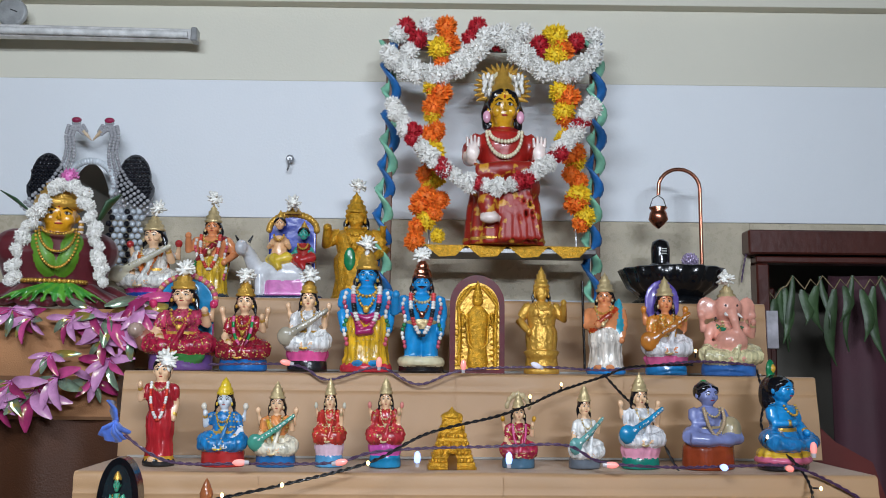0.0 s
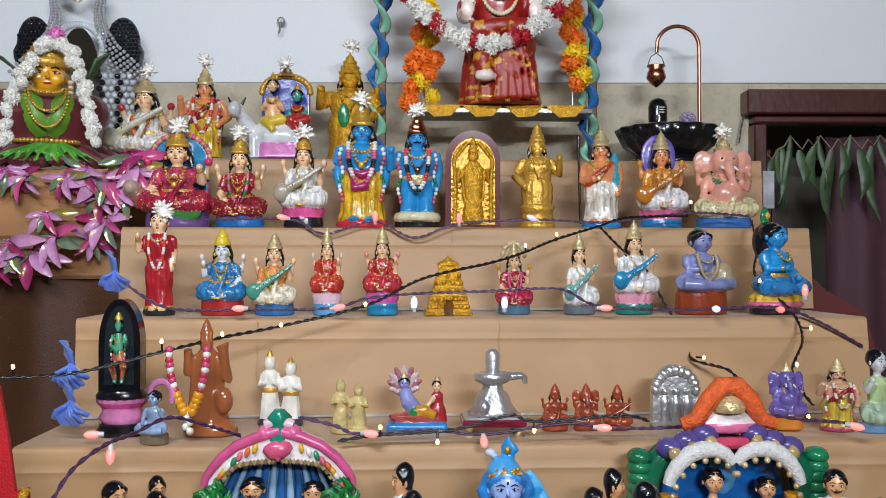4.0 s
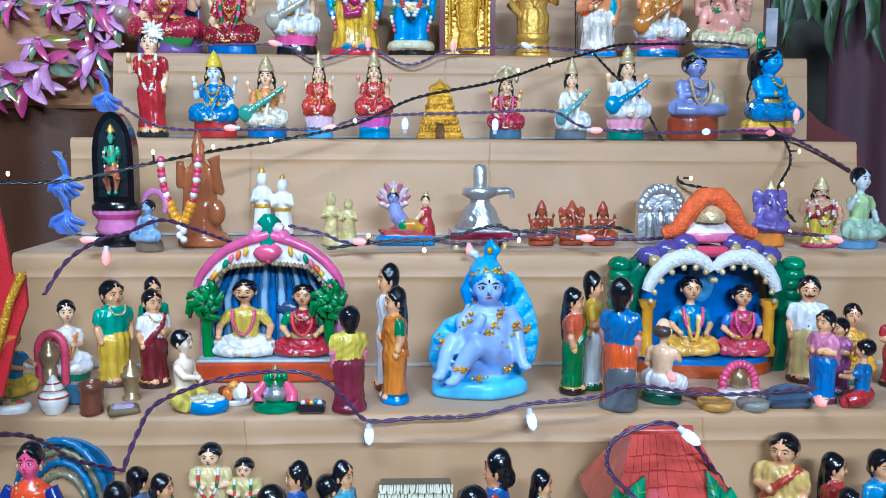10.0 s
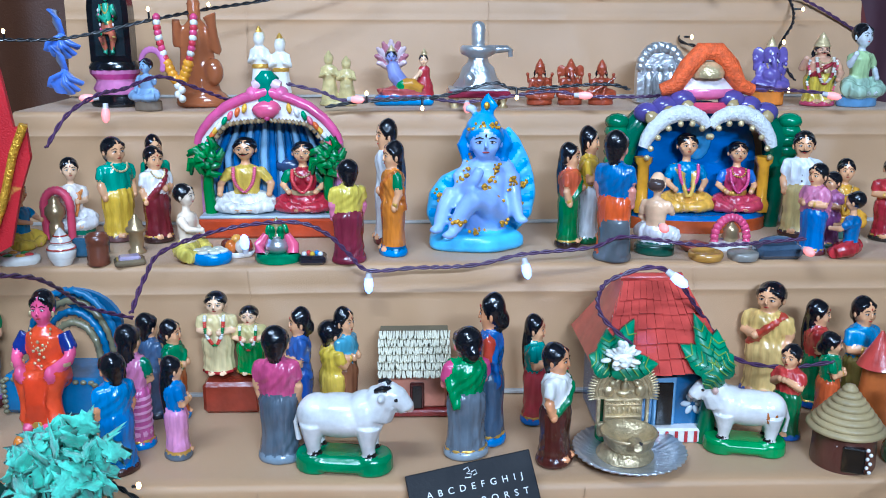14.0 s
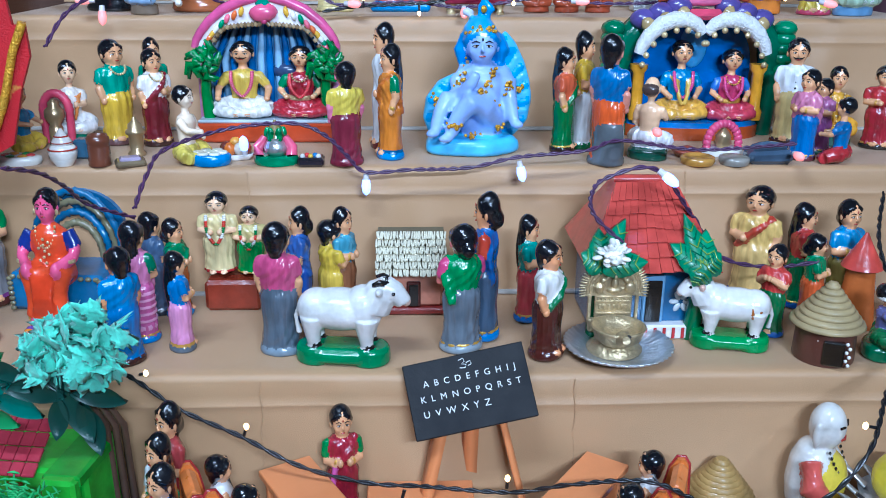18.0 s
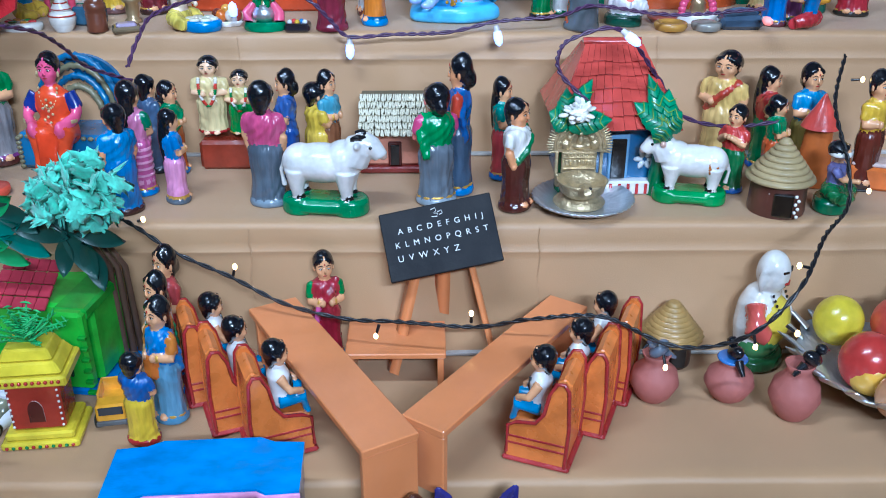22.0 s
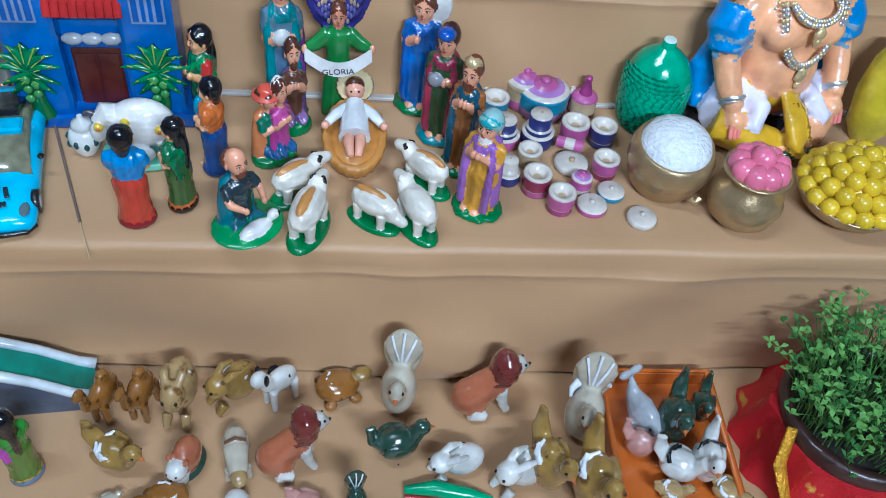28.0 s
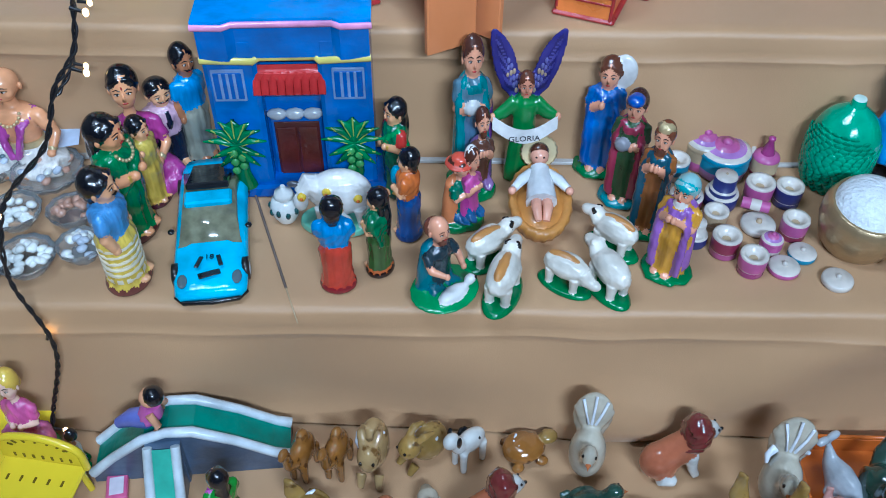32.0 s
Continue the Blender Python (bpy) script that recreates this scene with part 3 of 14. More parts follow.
def head(c, z, r, skin, hair=HAIR, x=0.0, y=0.0, face=True, hat=None, bun=False, beard=None, moustache=False, mark=None, long=0.0):
    """Clay head: skull, cheeks and chin, cap of hair with a parting, painted eyes and brows."""
    c.ball((x, y, z + r * 0.1), (r * 0.86, r * 0.92, r * 0.98), skin, n=16, k=10)
    c.ball((x, y - r * 0.2, z - r * 0.42), (r * 0.66, r * 0.66, r * 0.62), skin, n=14, k=9)
    for s in (-1, 1):
        c.ball((x + s * r * 0.42, y - r * 0.5, z - r * 0.22), (r * 0.34, r * 0.36, r * 0.34), skin, n=10, k=7)
        c.ball((x + s * r * 0.9, y + r * 0.08, z - r * 0.08), (r * 0.13, r * 0.16, r * 0.27), skin, n=8, k=6)
    if hair:
        c.ball((x, y + r * 0.26, z + r * 0.28), (r * 1.04, r * 0.98, r * 0.98), hair, n=18, k=12, rough=0.05)
        for s in (-1, 1):
            c.tube([(x + s * r * 0.1, y - r * 0.62, z + r * 0.82), (x + s * r * 0.62, y - r * 0.5, z + r * 0.58), (x + s * r * 0.93, y - r * 0.08, z + r * 0.2)], [r * 0.16, r * 0.24, r * 0.2], hair, 8)
        if long:
            c.ball((x, y + r * 0.62, z - r * long * 0.5), (r * 0.8, r * 0.42, r * (0.8 + long * 0.6)), hair, n=12, k=8, rough=0.05)
        if bun:
            c.ball((x, y + r * 1.05, z - r * 0.35), (r * 0.55, r * 0.5, r * 0.6), hair, n=10, k=8)
    if face:
        for s in (-1, 1):
            c.ball((x + s * r * 0.36, y - r * 0.83, z + r * 0.06), (r * 0.15, r * 0.05, r * 0.065), EYEWHITE, n=8, k=5)
            c.ball((x + s * r * 0.34, y - r * 0.86, z + r * 0.06), (r * 0.075, r * 0.04, r * 0.07), EYE, n=7, k=5)
            c.tube([(x + s * r * 0.2, y - r * 0.85, z + r * 0.12), (x + s * r * 0.36, y - r * 0.86, z + r * 0.15), (x + s * r * 0.56, y - r * 0.74, z + r * 0.06)], r * 0.026, EYE, 5)
            c.tube([(x + s * r * 0.14, y - r * 0.88, z + r * 0.27), (x + s * r * 0.36, y - r * 0.86, z + r * 0.36), (x + s * r * 0.6, y - r * 0.7, z + r * 0.24)], [r * 0.034, r * 0.04, r * 0.018], EYE, 5)
        c.tube([(x, y - r * 0.86, z + r * 0.14), (x, y - r * 0.95, z - r * 0.06), (x, y - r * 0.99, z - r * 0.2), (x, y - r * 0.8, z - r * 0.24)], [r * 0.07, r * 0.09, r * 0.13, r * 0.06], skin, 8)
        c.ball((x, y - r * 0.85, z - r * 0.48), (r * 0.2, r * 0.07, r * 0.055), LIP, n=8, k=5)
        if mark:
            c.ball((x, y - r * 0.9, z + r * 0.44), (r * 0.06, r * 0.05, r * 0.1), mark, n=6, k=5)
        if moustache:
            for s in (-1, 1):
                c.tube([(x, y - r * 0.93, z - r * 0.34), (x + s * r * 0.28, y - r * 0.88, z - r * 0.37), (x + s * r * 0.52, y - r * 0.76, z - r * 0.22)], [r * 0.07, r * 0.07, r * 0.02], EYE, 5)
    if beard:
        c.ball((x, y - r * 0.5, z - r * 0.75), (r * 0.55, r * 0.45, r * 0.55), beard, n=10, k=6, rough=0.1)
    if hat:
        c.lathe([(r * 1.5, 0), (r * 1.55, 0.01), (r * 0.95, r * 0.25), (r * 0.8, r * 0.75), (r * 0.3, r * 0.95)], hat, (x, y + r * 0.1, z + r * 0.35), 16)


def arm(c, s, z, pose_name, sleeve, skin, wide=0.155, cuff=None):
    way = {"down": ((0.185, 0.0, -0.14), (0.165, -0.05, -0.27)), "fold": ((0.188, -0.03, -0.14), (0.05, -0.16, -0.13)), "pray": ((0.18, -0.04, -0.13), (0.025, -0.18, -0.03)),
           "raise": ((0.235, -0.05, -0.1), (0.225, -0.14, 0.04)), "lap": ((0.235, -0.03, -0.16), (0.15, -0.16, -0.24)), "knee": ((0.27, -0.02, -0.17), (0.26, -0.14, -0.28)), "hip": ((0.245, 0.02, -0.12), (0.15, -0.1, -0.22)), "reach": ((0.2, -0.1, -0.1), (0.12, -0.26, -0.12))}[pose_name]
    a = Vector((s * wide, 0, z))
    e = Vector((s * way[0][0], way[0][1], z + way[0][2]))
    h = Vector((s * way[1][0], way[1][1], z + way[1][2]))
    c.tube([a + Vector((-s * 0.03, 0, 0.012)), a, (a + e) / 2, a.lerp(e, 0.75)], [0.045, 0.058, 0.056, 0.05], sleeve, 10)
    c.tube([a.lerp(e, 0.7), e, e.lerp(h, 0.5), h], [0.046, 0.044, 0.038, 0.03], skin, 10)
    c.ball(h, (0.034, 0.034, 0.036), skin, n=8, k=6)
    if cuff:
        c.ball(e.lerp(h, 0.75), 0.036, cuff, n=8, k=5)


def necklace(c, z, mat, r=0.085, drop=0.07, beads=11):
    for i in range(beads):
        a = math.pi * i / (beads - 1)
        c.ball((r * math.cos(a), -0.085 - 0.05 * math.sin(a), z - drop * math.sin(a)), 0.014, mat, n=6, k=4)


def garland_on(c, z, mats, long=0.26, wide=0.085):
    for s in (-1, 1):
        for i in range(16):
            f = i / 15
            c.ball((s * wide * (1 - f ** 3) + s * 0.012, -0.11 - 0.05 * math.sin(f * 2.4), z - long * f), (0.022, 0.02, 0.016), mats[(i // 3) % len(mats)], n=7, k=5, rough=0.3)


RELIEFS = ("relief_plaque", "temple_tower", "stele", "silver_relief")


def finish(c, x, y, z, h, w, natural, yaw, label, category="figurine", group="", name="clay_figurine", lean=0.0):
    k = w / natural
    k = min(max(k, 0.54 * h), 1.2 * h)
    m = Matrix.Diagonal((k, k, h, 1))
    ob = c.moulded(name, m, h * (0.0105 if h > 0.3 or name != "clay_figurine" else 0.0145)) if name not in RELIEFS else c.done(name, m)
    ob.matrix_world = pose(x, y, z + 0.0005, lean, 0, -yaw)
    return tagged(ob, label, category, group)


def jewels(c, neck, hz, hr, mat, r=0.085):
    """Hair locks, earrings and a long second necklace of a crowned deity."""
    for s in (-1, 1):
        c.tube([(s * hr * 0.75, 0.03, hz + hr * 0.35), (s * hr * 1.02, 0.03, hz - hr * 0.5), (s * hr * 1.2, 0.0, hz - hr * 1.25)], [hr * 0.3, hr * 0.36, hr * 0.12], HAIR, 8)
        c.ball((s * hr * 0.92, -hr * 0.4, hz - hr * 0.42), (hr * 0.15, hr * 0.12, hr * 0.2), mat, n=7, k=5)
    for i in range(15):
        a = math.pi * i / 14
        c.ball((r * 0.8 * math.cos(a), -0.1 - 0.055 * math.sin(a), neck - 0.16 * math.sin(a)), 0.012, mat, n=6, k=4)
    c.ball((0, -0.155, neck - 0.17), (0.026, 0.014, 0.03), mat, n=8, k=6)


def standing(x, y, z, h, w, yaw=0, top="b03030", low="b03030", skin=SKIN, base="2050a0", hair=HAIR, arms=("fold", "fold"), female=False, sash=None, crowned=None, border=None, necklaced=None, garland=None, legs=False, sleeve=None, halo=None, extra=None, label="", beard=None, moustache=False, hat=None, braid=False, face=True, stripes=None, bare=False, name="clay_figurine", mark=None, cape=None, slim=1.0):
    c = Clay()
    T, L = (ornate(v, bool(crowned)) if isinstance(v, str) else v for v in (top, low))
    B = P(base) if isinstance(base, str) else base
    k = 0.84 if crowned else 1.0
    if B:
        c.lathe([(0.19, 0), (0.2, 0.012), (0.195, 0.05), (0.17, 0.065)], B, n=22, sy=0.85)
    z0 = 0.055
    if legs:
        for s in (-1, 1):
            c.tube([(s * 0.07, 0, z0), (s * 0.075, 0, 0.2 * k), (s * 0.07, 0, 0.36 * k), (s * 0.05, 0, 0.47 * k)], [0.07, 0.075, 0.082, 0.095], L, 12)
            c.ball((s * 0.075, -0.075, z0 + 0.015), (0.045, 0.085, 0.03), skin if legs != "shoes" else P("2a1814"), n=8, k=6)
    else:
        prof = [(0.178, z0), (0.17, 0.1), (0.155, 0.25 * k), (0.17, 0.38 * k), (0.168, 0.46 * k), (0.14, 0.52 * k)]
        if not border and female:
            c.lathe([(0.18, z0 + 0.004), (0.184, z0 + 0.014), (0.176, z0 + 0.024)], GOLD, n=39, sy=0.82, ripple=0.03, ribs=9)
        bands = {0: P(border) if border else L}
        c.lathe(prof, L, n=39, sy=0.82, bands=bands, ripple=0.06, ribs=13)
        for s in (-1, 1):
            c.ball((s * 0.06, -0.13, z0 + 0.012), (0.04, 0.06, 0.022), skin, n=8, k=5)
        if stripes:
            for i in range(6):
                zz = (0.12 + 0.06 * i) * k
                c.lathe([(0.174, zz), (0.176, zz + 0.009), (0.174, zz + 0.02)], P(stripes), n=22, sy=0.84)
    c.lathe([(0.14, 0.44 * k), (0.15, 0.53 * k), (0.168, 0.62 * k), (0.178, 0.69 * k), (0.145, 0.75 * k), (0.06, 0.785 * k)], skin if bare else T, n=24, sy=0.74)
    if female:
        for s in (-1, 1):
            c.ball((s * 0.065, -0.075, 0.66 * k), 0.058, T, n=10, k=7)
    c.lathe([(0.05, 0.765 * k), (0.045, 0.83 * k)], skin, n=12)
    sl = P(sleeve) if sleeve else (skin if bare else T)
    for s, a in zip((-1, 1), arms):
        if a:
            arm(c, s, 0.715 * k, a, sl, skin, cuff=GOLD if female else None)
    if sash:
        S = ornate(sash, bool(crowned)) if isinstance(sash, str) else sash
        c.tube([(0.12, 0.1, 0.42 * k), (0.16, 0.06, 0.6 * k), (0.12, -0.02, 0.765 * k), (0.05, -0.115, 0.67 * k), (-0.05, -0.125, 0.56 * k), (-0.13, -0.06, 0.47 * k)], [0.05, 0.055, 0.045, 0.055, 0.055, 0.045], S, 8, 0.6)
    if cape:
        c.lathe([(0.2, 0.1), (0.19, 0.4 * k), (0.175, 0.62 * k), (0.13, 0.76 * k), (0.06, 0.8 * k)], P(cape), (0, 0.045, 0), n=20, sy=0.62)
    hr = 0.1 * k if crowned else 0.117
    hz = 0.885 * k
    head(c, hz, hr, skin, hair, face=face, bun=female and not braid, beard=beard, moustache=moustache, hat=P(hat) if hat else None, long=1.2 if braid else 0.25, mark=LIP if female else mark)
    if braid:
        c.tube([(0, 0.1, hz), (0, 0.13, 0.72 * k), (0, 0.125, 0.55 * k), (0, 0.12, 0.46 * k)], [0.05, 0.045, 0.035, 0.018], HAIR, 8)
    if crowned:
        crown(c, hz + hr * 0.55, hr * 1.0, crowned, 1.15)
        jewels(c, 0.77 * k, hz, hr, crowned)
        if garland:
            for s in (-1, 1):
                for i in range(12):
                    c.ball((s * (0.155 + 0.012 * math.sin(i)), -0.07, (0.72 - 0.042 * i) * k), (0.017, 0.016, 0.019), P(("ece8e2", "d05a70", "ece8e2", "2a7a44")[i // 2 % 4], 0.5), n=6, k=5, rough=0.2)
    if necklaced:
        necklace(c, 0.77 * k, necklaced)
        c.lathe([(0.14, 0.475 * k), (0.145, 0.49 * k), (0.14, 0.505 * k)], necklaced, n=18, sy=0.75)
    if garland:
        garland_on(c, 0.77 * k, [P(g) for g in garland], 0.34)
    if halo:
        c.slab([(0.19 * math.cos(a * 0.3), hz + 0.19 * math.sin(a * 0.3)) for a in range(21)], 0.07, 0.09, halo)
    if extra:
        extra(c, k)
    return finish(c, x, y, z, h, w, 0.395 * slim, yaw, label, name=name)


def seated(x, y, z, h, w, yaw=0, top="b03030", low="b03030", skin=SKIN, base="2050a0", base2=None, hair=HAIR, arms=("lap", "raise"), crowned=None, female=False, necklaced=None, garland=None, halo=None, extra=None, label="", four=False, veena=None, sash=None, bare=False, sleeve=None, moustache=False, kneel=False, face=True, name="clay_figurine", baseh=0.14, mark=None, hat=None, beard=None, bald=False, slim=1.0):
    c = Clay()
    T, L = (ornate(v, bool(crowned)) if isinstance(v, str) else v for v in (top, low))
    B = P(base) if isinstance(base, str) else base
    k = 0.84 if crowned else 1.0
    bz = baseh if B else 0.0
    if B:
        if base2:
            c.lathe([(0.27, 0), (0.275, 0.01), (0.265, bz * 0.42)], B, n=24, sy=0.75)
            c.lathe([(0.24, bz * 0.42), (0.27, bz * 0.6), (0.285, bz * 0.8), (0.25, bz)], P(base2), n=32, sy=0.75, ripple=0.06, ribs=14)
        else:
            c.lathe([(0.285, 0), (0.29, 0.012), (0.285, bz * 0.8), (0.26, bz)], B, n=24, sy=0.75)
    def Z(v):
        return bz + (v * (1 - bz)) * k
    if kneel:
        for s in (-1, 1):
            c.tube([(s * 0.09, 0.12, Z(0.05)), (s * 0.1, 0.02, Z(0.22)), (s * 0.11, -0.16, Z(0.07)), (s * 0.1, 0.12, Z(0.05))], [0.08, 0.1, 0.09, 0.07], L, 12)
    else:
        for s in (-1, 1):
            c.tube([(s * 0.1, 0.05, Z(0.14)), (s * 0.22, -0.05, Z(0.13)), (s * 0.28, -0.12, Z(0.1))], [0.12, 0.105, 0.09], L, 12)
            c.tube([(s * 0.28, -0.12, Z(0.09)), (s * 0.12, -0.2, Z(0.07)), (-s * 0.03, -0.21, Z(0.06))], [0.085, 0.075, 0.045], L, 12)
            c.ball((-s * 0.07, -0.23, Z(0.055)), (0.06, 0.04, 0.035), skin, n=8, k=6)
        c.ball((0, 0.0, Z(0.14)), (0.19, 0.15, 0.12), L, n=14, k=8)
    c.lathe([(0.15, Z(0.12)), (0.135, Z(0.26)), (0.155, Z(0.42)), (0.165, Z(0.5)), (0.13, Z(0.57)), (0.055, Z(0.6))], skin if bare else T, n=22, sy=0.72)
    if female:
        for s in (-1, 1):
            c.ball((s * 0.07, -0.085, Z(0.43)), 0.06, T, n=10, k=7)
    c.lathe([(0.052, Z(0.575)), (0.048, Z(0.66))], skin, n=12)
    sl = P(sleeve) if sleeve else (skin if bare else T)
    sc = 1.05
    for s, a in zip((-1, 1), arms):
        if a:
            arm(c, s, Z(0.52), a, sl, skin, wide=0.165, cuff=necklaced)
    if four:
        for s in (-1, 1):
            c.tube([(s * 0.15, 0.05, Z(0.5)), (s * 0.25, 0.06, Z(0.46)), (s * 0.27, 0.02, Z(0.64))], [0.045, 0.04, 0.028], skin, 8)
            c.ball((s * 0.275, 0.01, Z(0.68)), 0.045, P(four) if isinstance(four, str) else skin, n=8, k=6)
    if sash:
        S = ornate(sash, bool(crowned)) if isinstance(sash, str) else sash
        for s in (-1, 1):
            c.tube([(s * 0.13, 0.07, Z(0.3)), (s * 0.13, 0.03, Z(0.56)), (s * 0.08, -0.12, Z(0.46)), (s * 0.05, -0.16, Z(0.3)), (s * 0.02, -0.18, Z(0.18))], [0.035, 0.04, 0.04, 0.04, 0.03], S, 8, 0.7)
    hr = 0.128 * (k if crowned else 0.98)
    hz = Z(0.79)
    head(c, hz, hr, skin, None if bald else hair, face=face, bun=female, moustache=moustache, mark=LIP if female else mark, beard=beard, hat=P(hat) if hat else None)
    if crowned:
        crown(c, hz + hr * 0.55, hr * 1.0, crowned, 1.2)
        jewels(c, Z(0.58), hz, hr, crowned, 0.1)
        # free end of the garment falling over the knees, with a painted hem
        c.tube([(0.07, -0.16, Z(0.4)), (0.02, -0.2, Z(0.22)), (-0.03, -0.245, Z(0.05)), (-0.03, -0.25, Z(-0.02))], [0.04, 0.055, 0.06, 0.055], L, 9, 0.5)
        c.tube([(-0.08, -0.26, Z(0.0)), (-0.03, -0.275, Z(-0.015)), (0.02, -0.26, Z(0.0))], 0.012, crowned, 6)
    if necklaced:
        necklace(c, Z(0.58), necklaced, 0.09, 0.1)
        c.lathe([(0.15, Z(0.22)), (0.155, Z(0.25)), (0.15, Z(0.28))], necklaced, n=18, sy=0.76)
    if garland:
        garland_on(c, Z(0.57), [P(g) for g in garland], 0.3, 0.1)
    if veena:
        V = P(veena)
        c.tube([(-0.3, -0.2, Z(0.16)), (-0.16, -0.24, Z(0.26)), (0.05, -0.22, Z(0.42)), (0.28, -0.17, Z(0.62))], [0.05, 0.045, 0.035, 0.028], V, 10)
        c.ball((-0.27, -0.21, Z(0.18)), (0.12, 0.07, 0.1), V, n=14, k=8)
        c.tube([(-0.22, -0.275, Z(0.22)), (0.06, -0.255, Z(0.43)), (0.27, -0.2, Z(0.61))], 0.008, WHITEP, 5)
        for i in range(5):
            c.ball((-0.12 + 0.07 * i, -0.268 + 0.012 * i, Z(0.3 + 0.055 * i)), 0.012, EYE, n=5, k=4)
    if halo:
        c.slab([(0.24 * math.cos(2 * math.pi * a / 22), hz + 0.24 * math.sin(2 * math.pi * a / 22)) for a in range(22)], 0.12, 0.145, halo)
    if extra:
        extra(c, Z)
    return finish(c, x, y, z, h, w, 0.66 * slim, yaw, label, name=name)


def jasmine(x, y, z, r, n=56, petal=None, label="bunch of white jasmine flowers laid on a figurine"):
    """Loose bunch of narrow white petals."""
    rng = random.Random(int(x * 1000) + int(z * 777))
    c = Clay()
    mat = petal or P("f4f2ea", 0.5)
    for i in range(n):
        d = Vector((rng.gauss(0, 1), rng.gauss(0, 0.8), rng.gauss(0.35, 0.8))).normalized()
        q = d.to_track_quat("Z", "Y").to_euler()
        c.ball(d * r * rng.uniform(0.3, 0.75), (r * 0.19, r * 0.1, r * 0.24), mat, [math.degrees(v) for v in q], n=6, k=5)
    c.ball((0, 0, 0), r * 0.45, mat, n=8, k=6)
    ob = c.done("jasmine_flower")
    ob.location = (x, y, z + r * 0.55)
    return tagged(ob, label, "flowers", "flowers on the figurines")


def pom(c, p, r, mat, n=26, seed=0):
    """Ruffled marigold-like head of many thin petals round a small core."""
    rng = random.Random(seed)
    vs, fs = [], []
    for i in range(n * 4):
        u = 1 - 2 * (i + 0.5) / (n * 4)
        a = i * 2.39996 + rng.uniform(-0.2, 0.2)
        d = Vector((math.sqrt(1 - u * u) * math.cos(a), math.sqrt(1 - u * u) * math.sin(a), u))
        side = d.cross(Vector((rng.gauss(0, 1), rng.gauss(0, 1), rng.gauss(0, 1)))).normalized()
        out = d.cross(side)
        L, wd = r * rng.uniform(0.86, 1.12), r * rng.uniform(0.09, 0.15)
        o, k = Vector(p), len(vs)
        vs += [o + d * r * 0.45, o + d * L * 0.8 + side * wd + out * wd * 0.5, o + d * L + out * rng.uniform(-0.1, 0.1) * r, o + d * L * 0.8 - side * wd + out * wd * 0.5]
        fs += [(k, k + 1, k + 2), (k, k + 2, k + 3)]
    c.add(vs, fs, mat, False)
    c.ball(p, r * 0.74, mat, n=8, k=6)


# ---- top step ----
def bull_arch(c, Z):
    pts = arch(0.5, 1.0 - 0.1)
    c.slab([(x + 0.06, 0.28 + z * 0.66) for x, z in pts], 0.13, 0.18, P("2c3fa8"), GOLD)
    for i in range(20):
        a = math.pi * i / 19
        c.ball((0.06 + 0.25 * math.cos(a), 0.13, 0.72 + 0.16 * math.sin(a) * 1.0), 0.035, GOLD, n=8, k=6)
    c.lathe([(0.1, 0), (0.06, 0.06), (0.03, 0.1)], GOLD, (0.06, 0.13, 0.87), 10)
    c.ball((0, 0, 0.26), (0.34, 0.16, 0.16), P("d4d6da"), n=16, k=10)
    c.tube([(-0.28, -0.03, 0.3), (-0.36, -0.08, 0.45), (-0.4, -0.14, 0.5)], [0.09, 0.07, 0.06], P("d4d6da"), 10)
    c.ball((-0.42, -0.17, 0.5), (0.07, 0.11, 0.08), P("d9dadd"), n=10, k=8)
    for s in (-1, 1):
        c.tube([(-0.41 + s * 0.05, -0.1, 0.56), (-0.41 + s * 0.09, -0.1, 0.63)], [0.018, 0.006], EYE, 6)
    for dx in (-0.24, 0.2):
        c.tube([(dx, -0.08, 0.25), (dx, -0.1, 0.03)], [0.06, 0.045], P("d4d6da"), 8)
    c.box((0.03, -0.02, 0.12), (0.4, 0.24, 0.2), P("d77fc0"), 0.03)


def couple_on_bull(x, y, z, h, w, label):
    c = Clay()
    c.box((0, 0, 0.02), (0.82, 0.4, 0.05), P("1c2c4c"), 0.015)
    bull_arch(c, None)
    for dx, sk, tp, lo, s in ((-0.06, P("e8b888"), P("e8b888"), P("e2c23c"), 1.0), (0.19, P("3f9c8c"), P("a8322c"), P("b02a2a"), 0.86)):
        c.tube([(dx, 0.02, 0.4), (dx, 0.02, 0.5), (dx, 0.03, 0.58 * s + 0.06)], [0.1, 0.085, 0.07], tp, 10)
        head(c, 0.7 * s + 0.06, 0.06, sk, HAIR, dx, -0.01, mark=LIP)
        necklace_at = 0.6 * s + 0.04
        for i in range(9):
            a = math.pi * i / 8
            c.ball((dx + 0.05 * math.cos(a), -0.075 - 0.02 * math.sin(a), necklace_at - 0.05 * math.sin(a)), 0.012, GOLD, n=6, k=4)
        c.tube([(dx - 0.08, 0, 0.4), (dx - 0.03, -0.15, 0.4), (dx + 0.03, -0.17, 0.3)], [0.07, 0.06, 0.03], lo, 8)
        c.tube([(dx + 0.08, 0, 0.42), (dx + 0.1, -0.14, 0.42), (dx - 0.02, -0.18, 0.38)], [0.06, 0.055, 0.03], lo, 8)
        for q in (-1, 1):
            c.tube([(dx + q * 0.07, 0.02, 0.57 * s + 0.03), (dx + q * 0.11, -0.04, 0.48 * s + 0.04), (dx + q * 0.06, -0.1, 0.52 * s + 0.04)], [0.03, 0.026, 0.02], sk, 7)
        crown(c, 0.75 * s + 0.05, 0.045, GOLD, 0.6, 0.02, dx)
    return finish(c, x, y, z, h, w, 0.86, 0, label)


